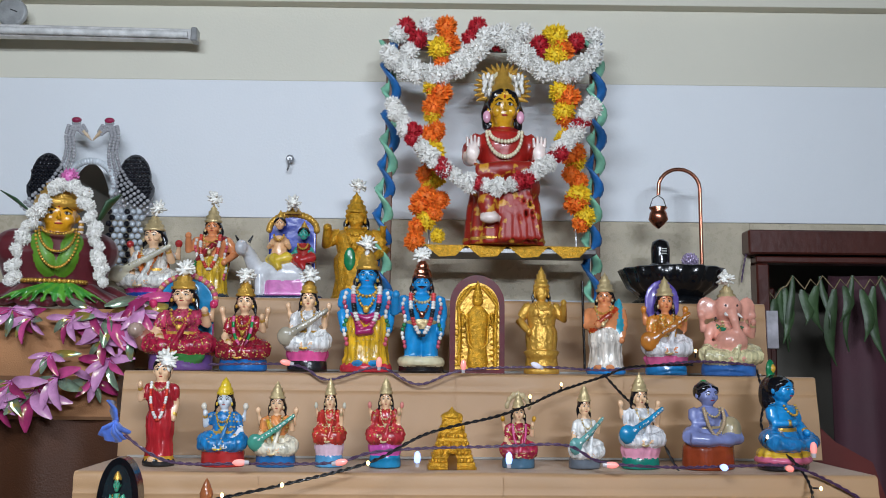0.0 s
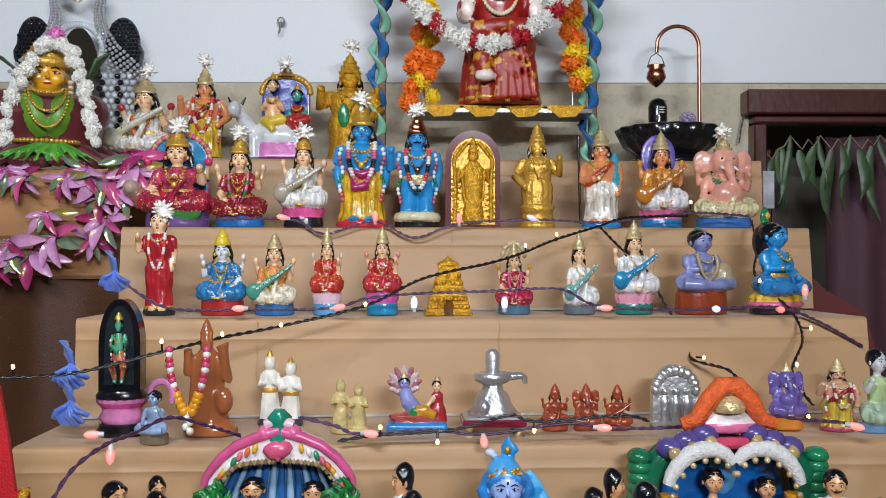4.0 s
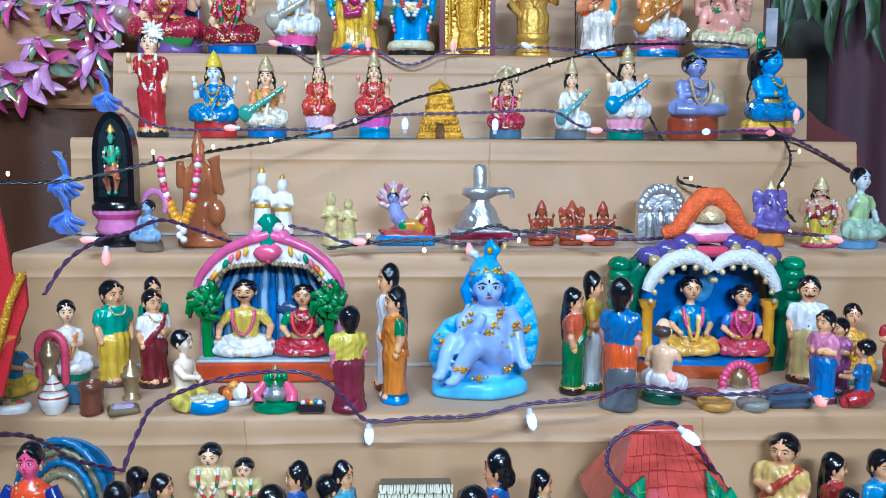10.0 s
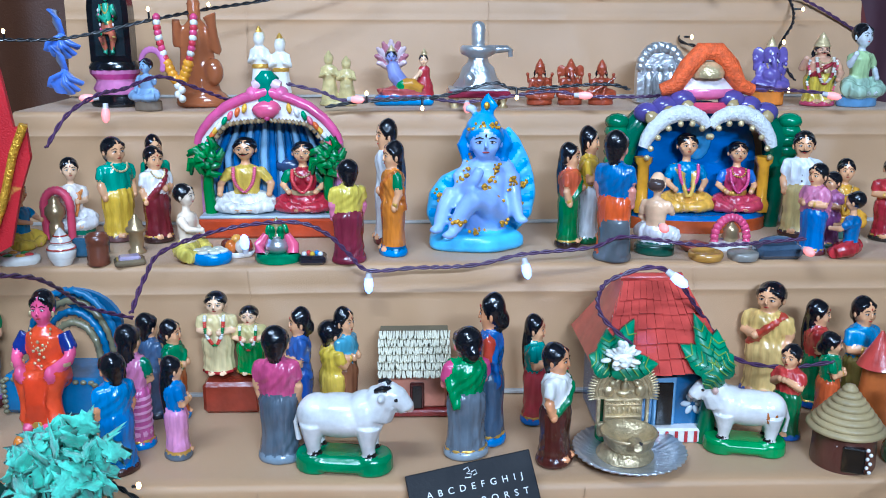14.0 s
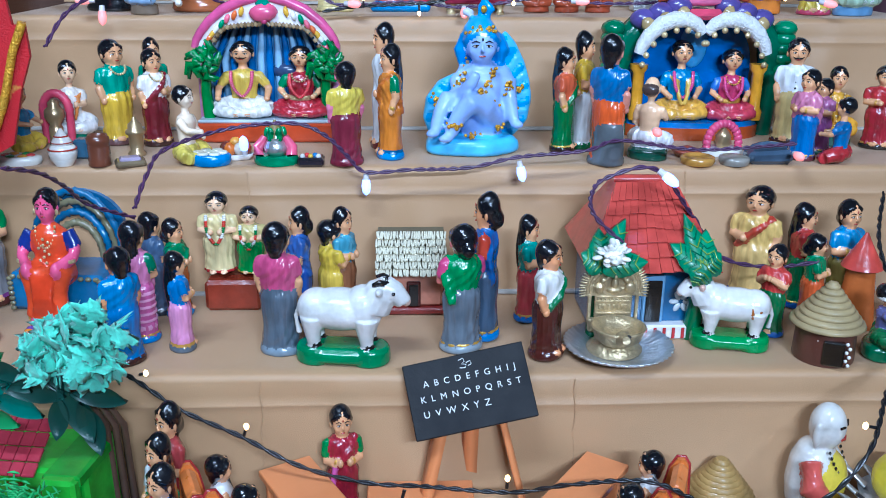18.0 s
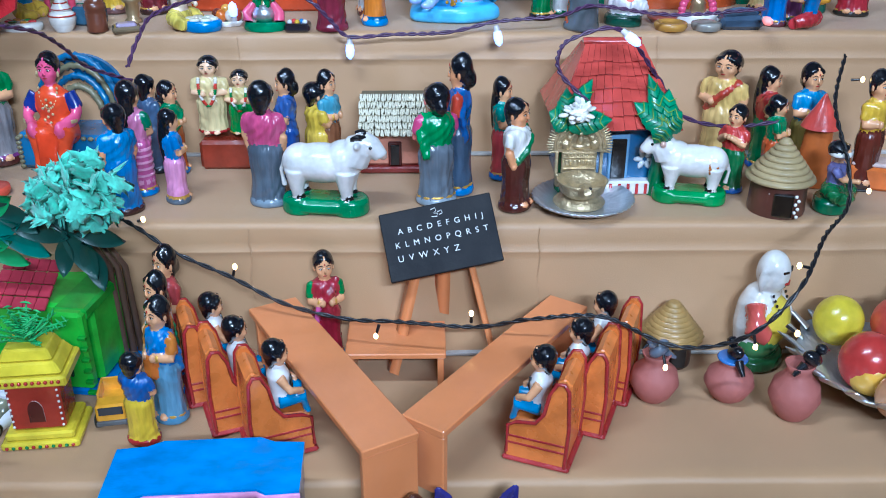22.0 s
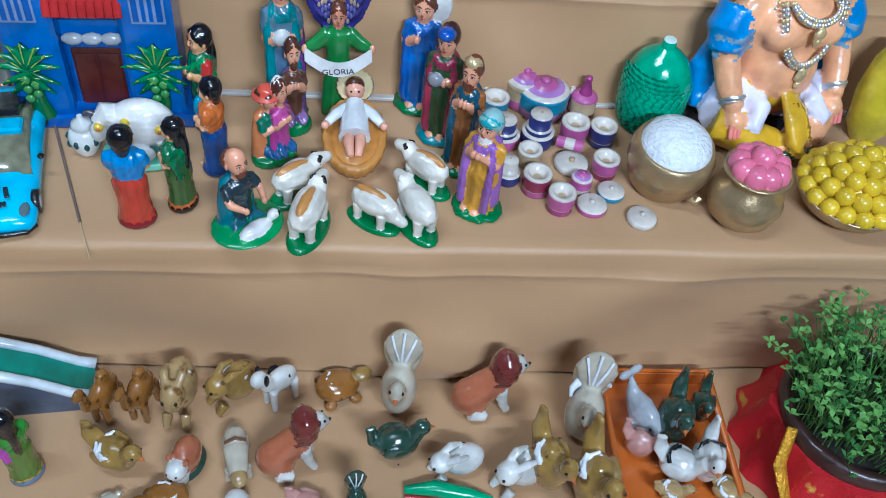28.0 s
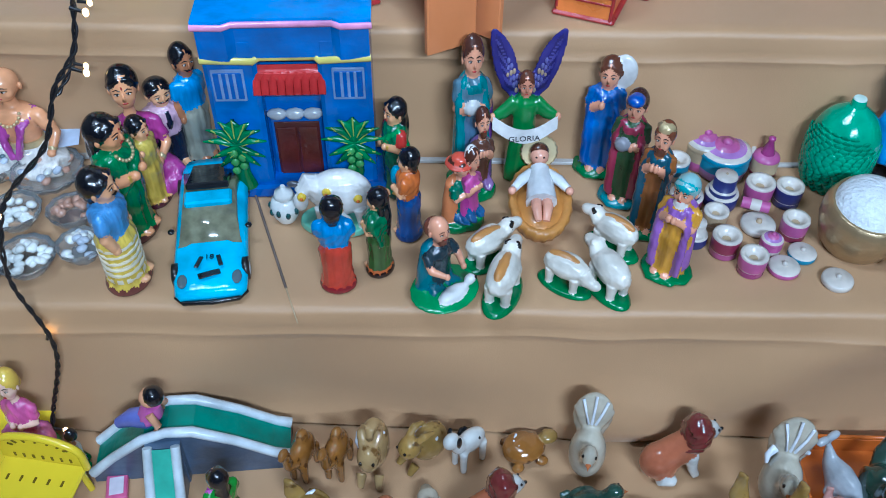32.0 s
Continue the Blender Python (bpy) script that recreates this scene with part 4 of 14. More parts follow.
seated(-0.938, 2.800, 1.760, 0.286, 0.202, 12, "e8e4dc", "f0efe8", FAIR, "2448a0", "c02a86", crowned=BRASS, female=True, necklaced=GOLD, veena="d8d2b8", four="b03030", sash="d8702c", label="seated goddess figurine in white holding a painted veena")
standing(-0.755, 2.820, 1.760, 0.321, 0.121, 0, "e0a070", "d8b02a", PEACH, "303840", crowned=BRASS, necklaced=GOLD, sash="8c1c2c", bare=True, garland=("d04a3a", "e8e4dc"), arms=("raise", "hip"), legs=False, label="standing deity figurine with a yellow dhoti and maroon shawl")
couple_on_bull(-0.517, 2.800, 1.760, 0.331, 0.268, "divine couple figurine riding a white bull under a blue arch")
standing(-0.291, 2.830, 1.760, 0.373, 0.157, 0, GOLDBRIGHT, GOLDBRIGHT, GOLDBRIGHT, GOLDBRIGHT, hair=GOLDBRIGHT, crowned=GOLDBRIGHT, necklaced=GOLDBRIGHT, arms=("raise", "hip"), face=False, garland=None, label="tall standing deity statue covered in gold glitter", extra=lambda c, k: [c.tube([(s * 0.14, 0.03, 0.58), (s * 0.22, 0.0, 0.56), (s * 0.23, -0.04, 0.68)], [0.045, 0.036, 0.03], GOLDBRIGHT, 8) for s in (-1, 1)])

# ---- second step ----
def cow_seat(c, Z):
    c.ball((0.0, 0.02, 0.2), (0.33, 0.2, 0.13), P("a8563a"), n=16, k=8)
    c.ball((0.04, -0.16, 0.13), (0.22, 0.06, 0.08), P("3f7a3c"), n=12, k=6)
    c.tube([(-0.28, -0.05, 0.22), (-0.36, -0.1, 0.36)], [0.09, 0.08], P("a06a58"), 10)
    c.ball((-0.38, -0.13, 0.38), (0.08, 0.1, 0.08), P("b9a090"), n=10, k=8)
    pts = arch(0.52, 0.62)
    c.slab([(x, 0.32 + z) for x, z in pts], 0.1, 0.14, P("2a7fae"), P("d05a8c"))
    for i in range(24):
        a = math.pi * i / 23
        c.ball((0.27 * math.cos(a), 0.1, 0.68 + 0.25 * math.sin(a)), 0.03, P("c9a06a") if i % 2 else P("cf5a80"), n=7, k=5)


seated(-0.740, 2.400, 1.540, 0.283, 0.199, 0, "b03a5a", "a82040", FAIR, "6a4a86", crowned=GOLD, female=True, necklaced=GOLD, four="cf3a6a", arms=("lap", "raise"), extra=cow_seat, baseh=0.18, label="goddess figurine in red seated on a cow under an arch")
seated(-0.570, 2.400, 1.540, 0.266, 0.151, 0, "a02034", "8e1a30", FAIR, "2468b0", crowned=GOLD, female=True, necklaced=GOLD, garland=("e06a9a", "2a8a4a"), four=True, label="seated goddess figurine in a maroon sari on a blue base")
seated(-0.395, 2.400, 1.540, 0.269, 0.135, 0, "e8e6e4", "eeeeec", FAIR, "18191c", "e05a9a", crowned=GOLD, female=True, necklaced=GOLD, veena="a8a08c", four=True, baseh=0.24, label="goddess figurine in white on a pink lotus with a veena")
standing(-0.233, 2.400, 1.540, 0.359, 0.146, 0, BLUE, "e0b020", BLUE, "c83040", crowned=GOLD, bare=True, necklaced=GOLD, garland=("e9e6df", "d05a80", "20252c"), arms=("down", "down"), label="large blue standing deity figurine with a yellow dhoti", extra=lambda c, k: (c.tube([(0.1, -0.13, 0.44), (0, -0.15, 0.4), (-0.1, -0.13, 0.44), (-0.06, -0.15, 0.3), (0.05, -0.15, 0.32)], 0.035, P("a82468"), 8), c.ball((-0.14, 0.03, 0.88), (0.05, 0.02, 0.1), P("1f7a4a"), n=8, k=6)))
standing(-0.080, 2.400, 1.540, 0.333, 0.127, 0, BLUE, BLUE, BLUE, "17181b", crowned=COPPER, bare=True, legs=True, necklaced=BRASS, garland=("d04a4a", "e9e6df", "20252c"), arms=("raise", "down"), moustache=True, label="blue standing deity figurine with garland on a black base", extra=lambda c, k: (c.lathe([(0.2, 0.06), (0.21, 0.09), (0.19, 0.13)], P("d9d3b0"), n=20), c.lathe([(0.12, 0.36), (0.15, 0.42), (0.13, 0.46)], BRASS, n=18, sy=0.8)))
c = Clay()
c.slab(arch(0.6, 1.0), -0.02, 0.06, P("5a1420", 0.7), P("c8a070"))
for i in range(31):
    a = math.pi * i / 30
    c.ball((0.215 * math.cos(a), -0.035, 0.66 + 0.215 * math.sin(a)), 0.02, GOLDBRIGHT, n=6, k=5, rough=0.3)
for i in range(40):
    c.ball((0.19 * (-1) ** i - 0.03 * math.sin(i * 1.7), -0.035, 0.07 + 0.014 * i), (0.03, 0.016, 0.014), GOLDBRIGHT, n=6, k=5, rough=0.4)
c.slab([(x * 0.8, 0.04 + z * 0.88) for x, z in arch(0.6, 1.0)], -0.03, -0.018, GOLD)
c.lathe([(0.1, 0.06), (0.12, 0.1), (0.09, 0.3), (0.11, 0.5), (0.12, 0.6), (0.05, 0.68)], GOLDBRIGHT, (0, -0.06, 0), 16, sy=0.6)
c.ball((0, -0.07, 0.73), 0.06, GOLDBRIGHT, n=12, k=8)
crown(c, 0.77, 0.05, GOLDBRIGHT, 1.0, -0.07)
for s in (-1, 1):
    c.tube([(s * 0.1, -0.06, 0.58), (s * 0.17, -0.06, 0.48), (s * 0.16, -0.07, 0.6)], 0.03, GOLDBRIGHT, 8)
    c.tube([(s * 0.2, -0.04, 0.08), (s * 0.19, -0.05, 0.4), (s * 0.21, -0.04, 0.7), (s * 0.06, -0.05, 0.88)], 0.022, GOLDBRIGHT, 7)
    c.tube([(s * 0.13, -0.07, 0.6), (s * 0.1, -0.09, 0.3), (0, -0.1, 0.18)], 0.016, GOLDBRIGHT, 6)
finish(c, *(0.075, 2.390, 1.540, 0.273, 0.153), 0.6, 0, "gold deity relief on a maroon arched plaque", "plaque", name="relief_plaque")
standing(0.257, 2.400, 1.540, 0.306, 0.100, 0, GOLD, GOLD, GOLD, GOLD, hair=GOLD, crowned=GOLD, necklaced=GOLD, arms=("hip", "raise"), face=False, female=True, label="slim gold-painted standing goddess statue", extra=lambda c, k: c.lathe([(0.19, 0.05), (0.15, 0.12), (0.17, 0.15), (0.2, 0.2), (0.16, 0.22)], GOLD, n=20))
standing(0.438, 2.400, 1.540, 0.292, 0.111, 20, "e08a4c", "e8e0d4", PEACH, "2a80c8", crowned=BRASS, sash="b8401c", necklaced=GOLD, bare=True, arms=("fold", "down"), label="half blue half orange standing deity figurine", extra=lambda c, k: (c.ball((0.14, -0.02, 0.5), (0.05, 0.06, 0.24), P("3a9ab0"), n=10, k=8), c.tube([(-0.2, -0.05, 0.05), (-0.22, -0.05, 0.9)], 0.014, EYE, 6)))
seated(0.609, 2.400, 1.540, 0.278, 0.144, 0, "d88a30", "eae8ea", PEACH, "2a7ab8", "d06090", crowned=BRASS, female=True, necklaced=GOLD, veena="b8742a", four="d88a30", halo=P("6a58b0"), baseh=0.22, label="goddess figurine with a veena on a lotus before a violet halo")


def elephant_face(z, col, r=0.15):
    def go(c, Z):
        zz = Z(z)
        c.ball((0, -0.02, zz), (r, r * 0.9, r), col, n=14, k=10)
        for s in (-1, 1):
            c.ball((s * r * 1.45, 0.01, zz), (r * 0.75, r * 0.2, r * 0.85), col, (0, 0, s * 15), n=12, k=8)
            c.ball((s * r * 0.4, -r * 0.9, zz + r * 0.15), r * 0.09, EYE, n=6, k=5)
            c.tube([(s * r * 0.45, -r * 0.9, zz - r * 0.45), (s * r * 0.6, -r * 1.3, zz - r * 0.7)], [r * 0.12, r * 0.05], WHITEP, 6)
        c.tube([(0, -r * 0.85, zz - r * 0.2), (0.01, -r * 1.2, zz - r * 0.9), (0.04, -r * 1.25, zz - r * 1.6), (0.1, -r * 1.2, zz - r * 1.85)], [r * 0.42, r * 0.34, r * 0.26, r * 0.16], col, 10)
        c.ball((0, -0.12, Z(0.3)), (0.17, 0.13, 0.13), col, n=14, k=8)
    return go


PINKSKIN = P("e0a08c")
seated(0.788, 2.400, 1.540, 0.270, 0.177, 0, PINKSKIN, "d8cfa0", PINKSKIN, "3a6ab0", hair=None, crowned=BRASS, necklaced=BRASS, bare=True, four=True, sash="2a7a58", face=False, extra=elephant_face(0.78, PINKSKIN), label="pink elephant-headed deity figurine with a cream dhoti")

# ---- third step ----
standing(-0.703, 2.070, 1.320, 0.252, 0.077, 0, "a8202c", "b0242c", FAIR, "26282c", crowned=None, female=True, necklaced=BRASS, garland=("e9e6df", "d8402c"), arms=("raise", "down"), border="c8962a", label="standing goddess figurine in a red sari with garland")
seated(-0.553, 2.070, 1.320, 0.212, 0.118, 0, "2a78b8", "2a80c0", P("dfe6ec"), "a82a2a", crowned=P("d8b82a"), necklaced=GOLD, four="d8d0c0", arms=("raise", "lap"), baseh=0.2, label="seated blue-robed deity figurine with a yellow crown")
seated(-0.429, 2.070, 1.320, 0.204, 0.108, 0, "d88a4a", "e8e0c8", FAIR, "2a6aa8", crowned=BRASS, female=True, necklaced=BRASS, veena="4f9a86", four=True, sash="c8a02a", baseh=0.16, label="goddess figurine playing a green veena on a blue seat")
seated(-0.303, 2.070, 1.320, 0.204, 0.081, 0, "b8302a", "c03a30", FAIR, "5a9ac8", "e8c8d8", crowned=BRASS, female=True, necklaced=BRASS, four="d8d4c0", baseh=0.3, label="small seated goddess figurine in red on a pale lotus")
seated(-0.170, 2.070, 1.320, 0.208, 0.093, 0, "b02e30", "b8303a", FAIR, "2a88b8", "d05ab0", crowned=BRASS, female=True, necklaced=BRASS, four="e08a80", baseh=0.3, label="seated goddess figurine in red on a magenta lotus")
# temple tower
c = Clay()
for i in range(6):
    wdt = 0.5 - 0.055 * i
    c.box((0, 0, 0.08 + 0.13 * i), (wdt * 2, wdt * 1.3, 0.07), GOLDBRIGHT, 0.012)
    c.box((0, 0, 0.145 + 0.13 * i), (wdt * 1.72, wdt * 1.1, 0.07), GOLDBRIGHT, 0.01)
    for q in range(7 - i):
        c.ball((-wdt * 0.85 + 1.7 * wdt * q / (6 - i), -wdt * 0.6, 0.15 + 0.13 * i), 0.045, GOLDBRIGHT, n=8, k=6)
c.box((0, 0, 0.025), (1.06, 0.7, 0.05), GOLDBRIGHT, 0.012)
c.slab(arch(0.2, 0.26), -0.36, -0.3, P("6a4410"), GOLDBRIGHT)
c.lathe([(0.26, 0.83), (0.22, 0.88), (0.1, 0.92), (0.05, 0.95), (0.01, 1.0)], GOLDBRIGHT, n=16, sy=0.7)
finish(c, *(-0.012, 2.050, 1.320, 0.144, 0.114), 1.06, 0, "gold-painted temple tower model in tiers", "temple model", name="temple_tower")
seated(0.150, 2.070, 1.320, 0.181, 0.091, 0, "a82440", "b02848", FAIR, "4a6a80", crowned=BRASS, female=True, necklaced=BRASS, garland=("e0609a", "e0609a"), four="d8a02a", baseh=0.16, label="goddess figurine in red under a serpent hood", extra=lambda c, Z: [c.ball((0.2 * math.cos(a * 0.45 + 0.2), 0.08, Z(0.85) + 0.2 * math.sin(a * 0.45 + 0.2)), 0.05, P("c8b48a"), n=8, k=6) for a in range(7)])
seated(0.310, 2.070, 1.320, 0.205, 0.092, -15, "e6e4e0", "ececea", FAIR, "6a727c", crowned=BRASS, female=True, veena="6aa09c", baseh=0.14, necklaced=BRASS, label="goddess figurine in white leaning on a pale green veena")
seated(0.446, 2.070, 1.320, 0.226, 0.115, -8, "e6e6e8", "f0eef0", FAIR, "1f7a6a", "e8a0b8", crowned=BRASS, female=True, veena="2a88b8", four=True, baseh=0.26, necklaced=BRASS, label="goddess figurine in white with a blue veena on a lotus")
KBLUE = P("8088b8")
seated(0.612, 2.070, 1.320, 0.207, 0.153, -15, KBLUE, KBLUE, KBLUE, "8a3a1c", bare=True, necklaced=BRASS, garland=("b8a080", "b8a080"), arms=("fold", "lap"), baseh=0.3, label="grey-blue child deity figurine on a brown wooden seat", extra=lambda c, Z: (c.ball((0.2, -0.12, Z(0.22)), (0.12, 0.1, 0.16), P("a89a78"), n=10, k=8), c.ball((0, 0.05, Z(0.98)), 0.05, P("2a8a4a"), n=8, k=6)))
seated(0.797, 2.070, 1.320, 0.228, 0.174, -35, BLUE, "2a80c0", BLUE, "1a1c22", "d8b030", bare=True, necklaced=GOLD, arms=("fold", "lap"), baseh=0.22, label="blue child deity figurine with a peacock feather", extra=lambda c, Z: (c.ball((0.0, 0.1, Z(1.06)), (0.07, 0.03, 0.12), P("1f7a4a"), n=10, k=8), c.ball((0.0, 0.065, Z(1.08)), (0.03, 0.02, 0.04), P("d8a83a"), n=8, k=6), c.lathe([(0.3, 0.08), (0.31, 0.11), (0.3, 0.13)], P("d06a8a"), n=24, sy=0.77), c.ball((0, 0.12, Z(0.72)), (0.12, 0.1, 0.2), HAIR, n=10, k=8)))

# flower bunches on heads
for x, y, z, h, w in ((-0.926, 2.800, 1.760, 0.329, 0.055), (-0.749, 2.820, 1.760, 0.368, 0.063), (-0.496, 2.800, 1.760, 0.354, 0.063), (-0.286, 2.830, 1.760, 0.423, 0.064), (-0.736, 2.400, 1.540, 0.313, 0.057), (-0.566, 2.400, 1.540, 0.298, 0.050), (-0.393, 2.400, 1.540, 0.302, 0.054), (-0.234, 2.400, 1.540, 0.391, 0.061), (-0.080, 2.400, 1.540, 0.362, 0.060), (0.780, 2.400, 1.540, 0.307, 0.056), (-0.692, 2.070, 1.320, 0.282, 0.057)):
    jasmine(x, y - 0.012, z + h - 0.055, 0.034, 44)

# ---- fourth step ----
c = Clay()
c.lathe([(0.34, 0), (0.36, 0.02), (0.3, 0.07), (0.31, 0.09)], BLACK, n=28, sy=0.8)
c.lathe([(0.25, 0.09), (0.3, 0.13), (0.25, 0.18), (0.26, 0.2), (0.32, 0.24), (0.33, 0.27)], P("d884b8"), n=36, sy=0.8, ripple=0.05, ribs=18, bands={3: P("c0408c")})
c.lathe([(0.34, 0.27), (0.35, 0.29), (0.3, 0.33)], BLACK, n=28, sy=0.8)
c.slab([(x * 0.56, 0.33 + z * 0.67) for x, z in arch(1.0, 1.0)], -0.13, 0.15, BLACK)
c.slab([(x * 0.4, 0.37 + z * 0.58) for x, z in arch(1.0, 1.0)], -0.14, -0.128, P("1a2428"))
SG, SKIRT = P("4aa07c", 0.4), ornate("c06a4c")
for s in (-1, 1):
    c.tube([(s * 0.03, -0.16, 0.58), (s * 0.075, -0.2, 0.5), (s * 0.04, -0.18, 0.42)], [0.055, 0.05, 0.032], SKIRT, 10)
    c.tube([(s * 0.04, -0.18, 0.43), (s * 0.05, -0.19, 0.39)], [0.024, 0.028], SG, 8)
    c.tube([(s * 0.07, -0.16, 0.73), (s * 0.115, -0.18, 0.66), (s * 0.04 + 0.05, -0.23, 0.7 if s > 0 else 0.62)], [0.03, 0.026, 0.02], SG, 8)
    for q in range(9):
        c.ball((s * (0.1 - 0.004 * q), -0.2, 0.7 - 0.034 * q), (0.014, 0.012, 0.014), P(("e6dcd8", "d05a80", "2a7a44")[q % 3]), n=6, k=5)
c.lathe([(0.07, 0.53), (0.085, 0.58), (0.06, 0.63)], SKIRT, (0, -0.165, 0), 16, sy=0.6, ripple=0.08, ribs=8)
c.tube([(0, -0.165, 0.6), (0.005, -0.17, 0.68), (0, -0.165, 0.75)], [0.05, 0.062, 0.04], SG, 12)
c.lathe([(0.062, 0.605), (0.066, 0.615), (0.062, 0.625)], GOLD, (0, -0.165, 0), 16, sy=0.8)
for q in range(11):
    a = math.pi * q / 10
    c.ball((0.045 * math.cos(a), -0.21 - 0.02 * math.sin(a), 0.74 - 0.06 * math.sin(a)), 0.008, GOLD, n=6, k=4)
head(c, 0.815, 0.052, SG, HAIR, 0, -0.17, mark=LIP)
c.lathe([(0.05, 0), (0.054, 0.012), (0.036, 0.035), (0.012, 0.06)], GOLD, (0, -0.165, 0.845), 14, ripple=0.06, ribs=7)
finish(c, *(-0.689, 1.736, 1.100, 0.274, 0.104), 0.72, 0, "black arched stele with a green goddess on a pink lotus base", "stele", name="stele")
seated(-0.599, 1.640, 1.100, 0.103, 0.068, 25, P("90a8c8"), P("90a8c8"), P("90a8c8"), "7a6a58", bare=True, arms=("lap", "raise"), baseh=0.2, label="small pale blue child deity figurine before a pink fan", extra=lambda c, Z: [c.ball((0.05 + 0.26 * math.cos(a * 0.3 - 0.4), 0.13, Z(0.85) + 0.26 * math.sin(a * 0.3 - 0.4)), (0.07, 0.03, 0.07), P("c87ab0"), n=8, k=5) for a in range(14)])
BROWNGLAZE = surface("brown_glazed_clay", srgb("9a5a34"), 0.15, coat=0.6, grain=0.5, grain_size=40, var=0.2, var_size=12)
c = Clay()
c.lathe([(0.36, 0), (0.38, 0.03), (0.36, 0.08), (0.3, 0.12)], BROWNGLAZE, n=26, sy=0.7)
c.lathe([(0.3, 0.1), (0.26, 0.25), (0.24, 0.4), (0.22, 0.55), (0.2, 0.66), (0.1, 0.73)], BROWNGLAZE, (-0.05, 0, 0), 20, sy=0.7, ripple=0.08, ribs=5)
c.ball((-0.05, -0.03, 0.79), (0.1, 0.1, 0.1), BROWNGLAZE, n=12, k=9)
crown(c, 0.85, 0.09, BROWNGLAZE, 0.95, -0.02, -0.05)
c.tube([(0.1, 0, 0.62), (0.25, -0.05, 0.5), (0.2, -0.1, 0.7), (0.18, -0.1, 0.78)], [0.09, 0.08, 0.07, 0.1], BROWNGLAZE, 10)
c.tube([(-0.22, 0, 0.64), (-0.3, -0.08, 0.55), (-0.28, -0.12, 0.74)], [0.08, 0.07, 0.06], BROWNGLAZE, 10)
c.ball((0.2, -0.12, 0.3), (0.14, 0.12, 0.12), BROWNGLAZE, n=12, k=8)
finish(c, *(-0.509, 1.722, 1.100, 0.236, 0.111), 0.76, 0, "glossy brown glazed standing monkey deity statue", "figurine")
# its flower garland
c = Clay()
gx, gy, gz = (-0.289, 0.660, 1.320)
for s in (-1, 1):
    for i in range(13):
        f = i / 12
        c.ball((s * (0.028 * (1 - f * f) + 0.008), -0.004 * math.sin(3 * f), -0.118 * f), 0.008 if i < 9 else 0.011, (P("d04a78"), P("e9e6df"), P("c83a4a"))[i % 3] if i < 9 else P("e8a020"), n=6, k=5, rough=0.2)
for i in range(5):
    c.ball((0.004 * (-1) ** i, 0, -0.122 - 0.009 * i), 0.008, P("f0eee6"), n=6, k=5)
garl = c.done("flower_garland")
MONKEY = (-0.509, 1.722, 1.100, 0.236, 0.111)
garl.location = (MONKEY[0] - 0.028, MONKEY[1] - 0.075, MONKEY[2] + MONKEY[3] * 0.76)
tagged(garl, "small pink, white and orange flower garland on a statue", "garland")


def couple(x, y, z, h, w, mat, hair, label, base=None, trim=None, offset=0.16):
    c = Clay()
    c.lathe([(0.34, 0), (0.36, 0.03), (0.33, 0.09)], base or mat, n=24, sy=0.6)
    for s, k in ((-1, 1.0), (1, 0.9)):
        x0 = s * offset
        c.lathe([(0.16, 0.08), (0.14, 0.3 * k), (0.12, 0.45 * k), (0.14, 0.62 * k), (0.12, 0.7 * k), (0.05, 0.75 * k)], mat, (x0, 0, 0), 16, sy=0.75, ripple=0.06, ribs=7)
        c.ball((x0, -0.02, 0.82 * k), (0.09, 0.09, 0.1), mat, n=12, k=8)
        c.ball((x0, 0.02, 0.85 * k), (0.095, 0.09, 0.09), hair, n=12, k=8)
        c.lathe([(0.06, 0), (0.04, 0.05), (0.01, 0.09)], trim or hair, (x0, 0, 0.9 * k), 10)
        for q in (-1, 1):
            c.tube([(x0 + q * 0.11, 0, 0.68 * k), (x0 + q * 0.16, -0.06, 0.52 * k), (x0 + q * 0.06, -0.13, 0.58 * k)], [0.045, 0.04, 0.03], mat, 8)
        if trim:
            c.lathe([(0.128, 0.44 * k), (0.135, 0.47 * k), (0.128, 0.5 * k)], trim, (x0, 0, 0), 14, sy=0.76)
    return finish(c, x, y, z, h, w, 0.74, 0, label)


couple(-0.382, 1.820, 1.100, 0.162, 0.102, P("e6e2d8"), P("d8cfa8"), "white standing couple figurine with gold trim", P("39404c"), GOLD)
CRYSTAL = surface("gold_tinted_resin", srgb("dcc888"), 0.12, coat=0.6, grain=1.0, grain_size=90, var=0.4, var_size=40, transmission=0.2)
couple(-0.230, 1.730, 1.100, 0.114, 0.083, CRYSTAL, CRYSTAL, "clear and gold resin couple figurine")
c = Clay()
c.box((0, 0, 0.07), (1.0, 0.5, 0.14), P("2a80c0"), 0.04)
c.ball((0, 0, 0.2), (0.46, 0.22, 0.1), P("a84a48"), n=16, k=8, rough=0.3)
for i in range(9):
    a = math.pi * (i / 8) * 1.3 - 0.45
    c.tube([(-0.2, 0.09, 0.5), (-0.2 + 0.2 * math.cos(a), 0.07, 0.7 + 0.17 * math.sin(a)), (-0.2 + 0.28 * math.cos(a), 0.03, 0.74 + 0.24 * math.sin(a))], [0.05, 0.07, 0.035], P("a86a78") if i % 2 else P("d0b8bc"), 9, 0.7)
c.tube([(0.0, -0.06, 0.3), (-0.14, -0.05, 0.45), (-0.2, -0.02, 0.62)], [0.12, 0.13, 0.1], P("8a90c8"), 10)
head(c, 0.72, 0.095, P("8a90c8"), HAIR, -0.2, -0.05)
crown(c, 0.77, 0.08, BRASS, 0.8, -0.03, -0.2)
c.tube([(-0.02, -0.1, 0.3), (0.15, -0.16, 0.32), (0.3, -0.14, 0.24)], [0.11, 0.09, 0.06], P("c8902a"), 10)
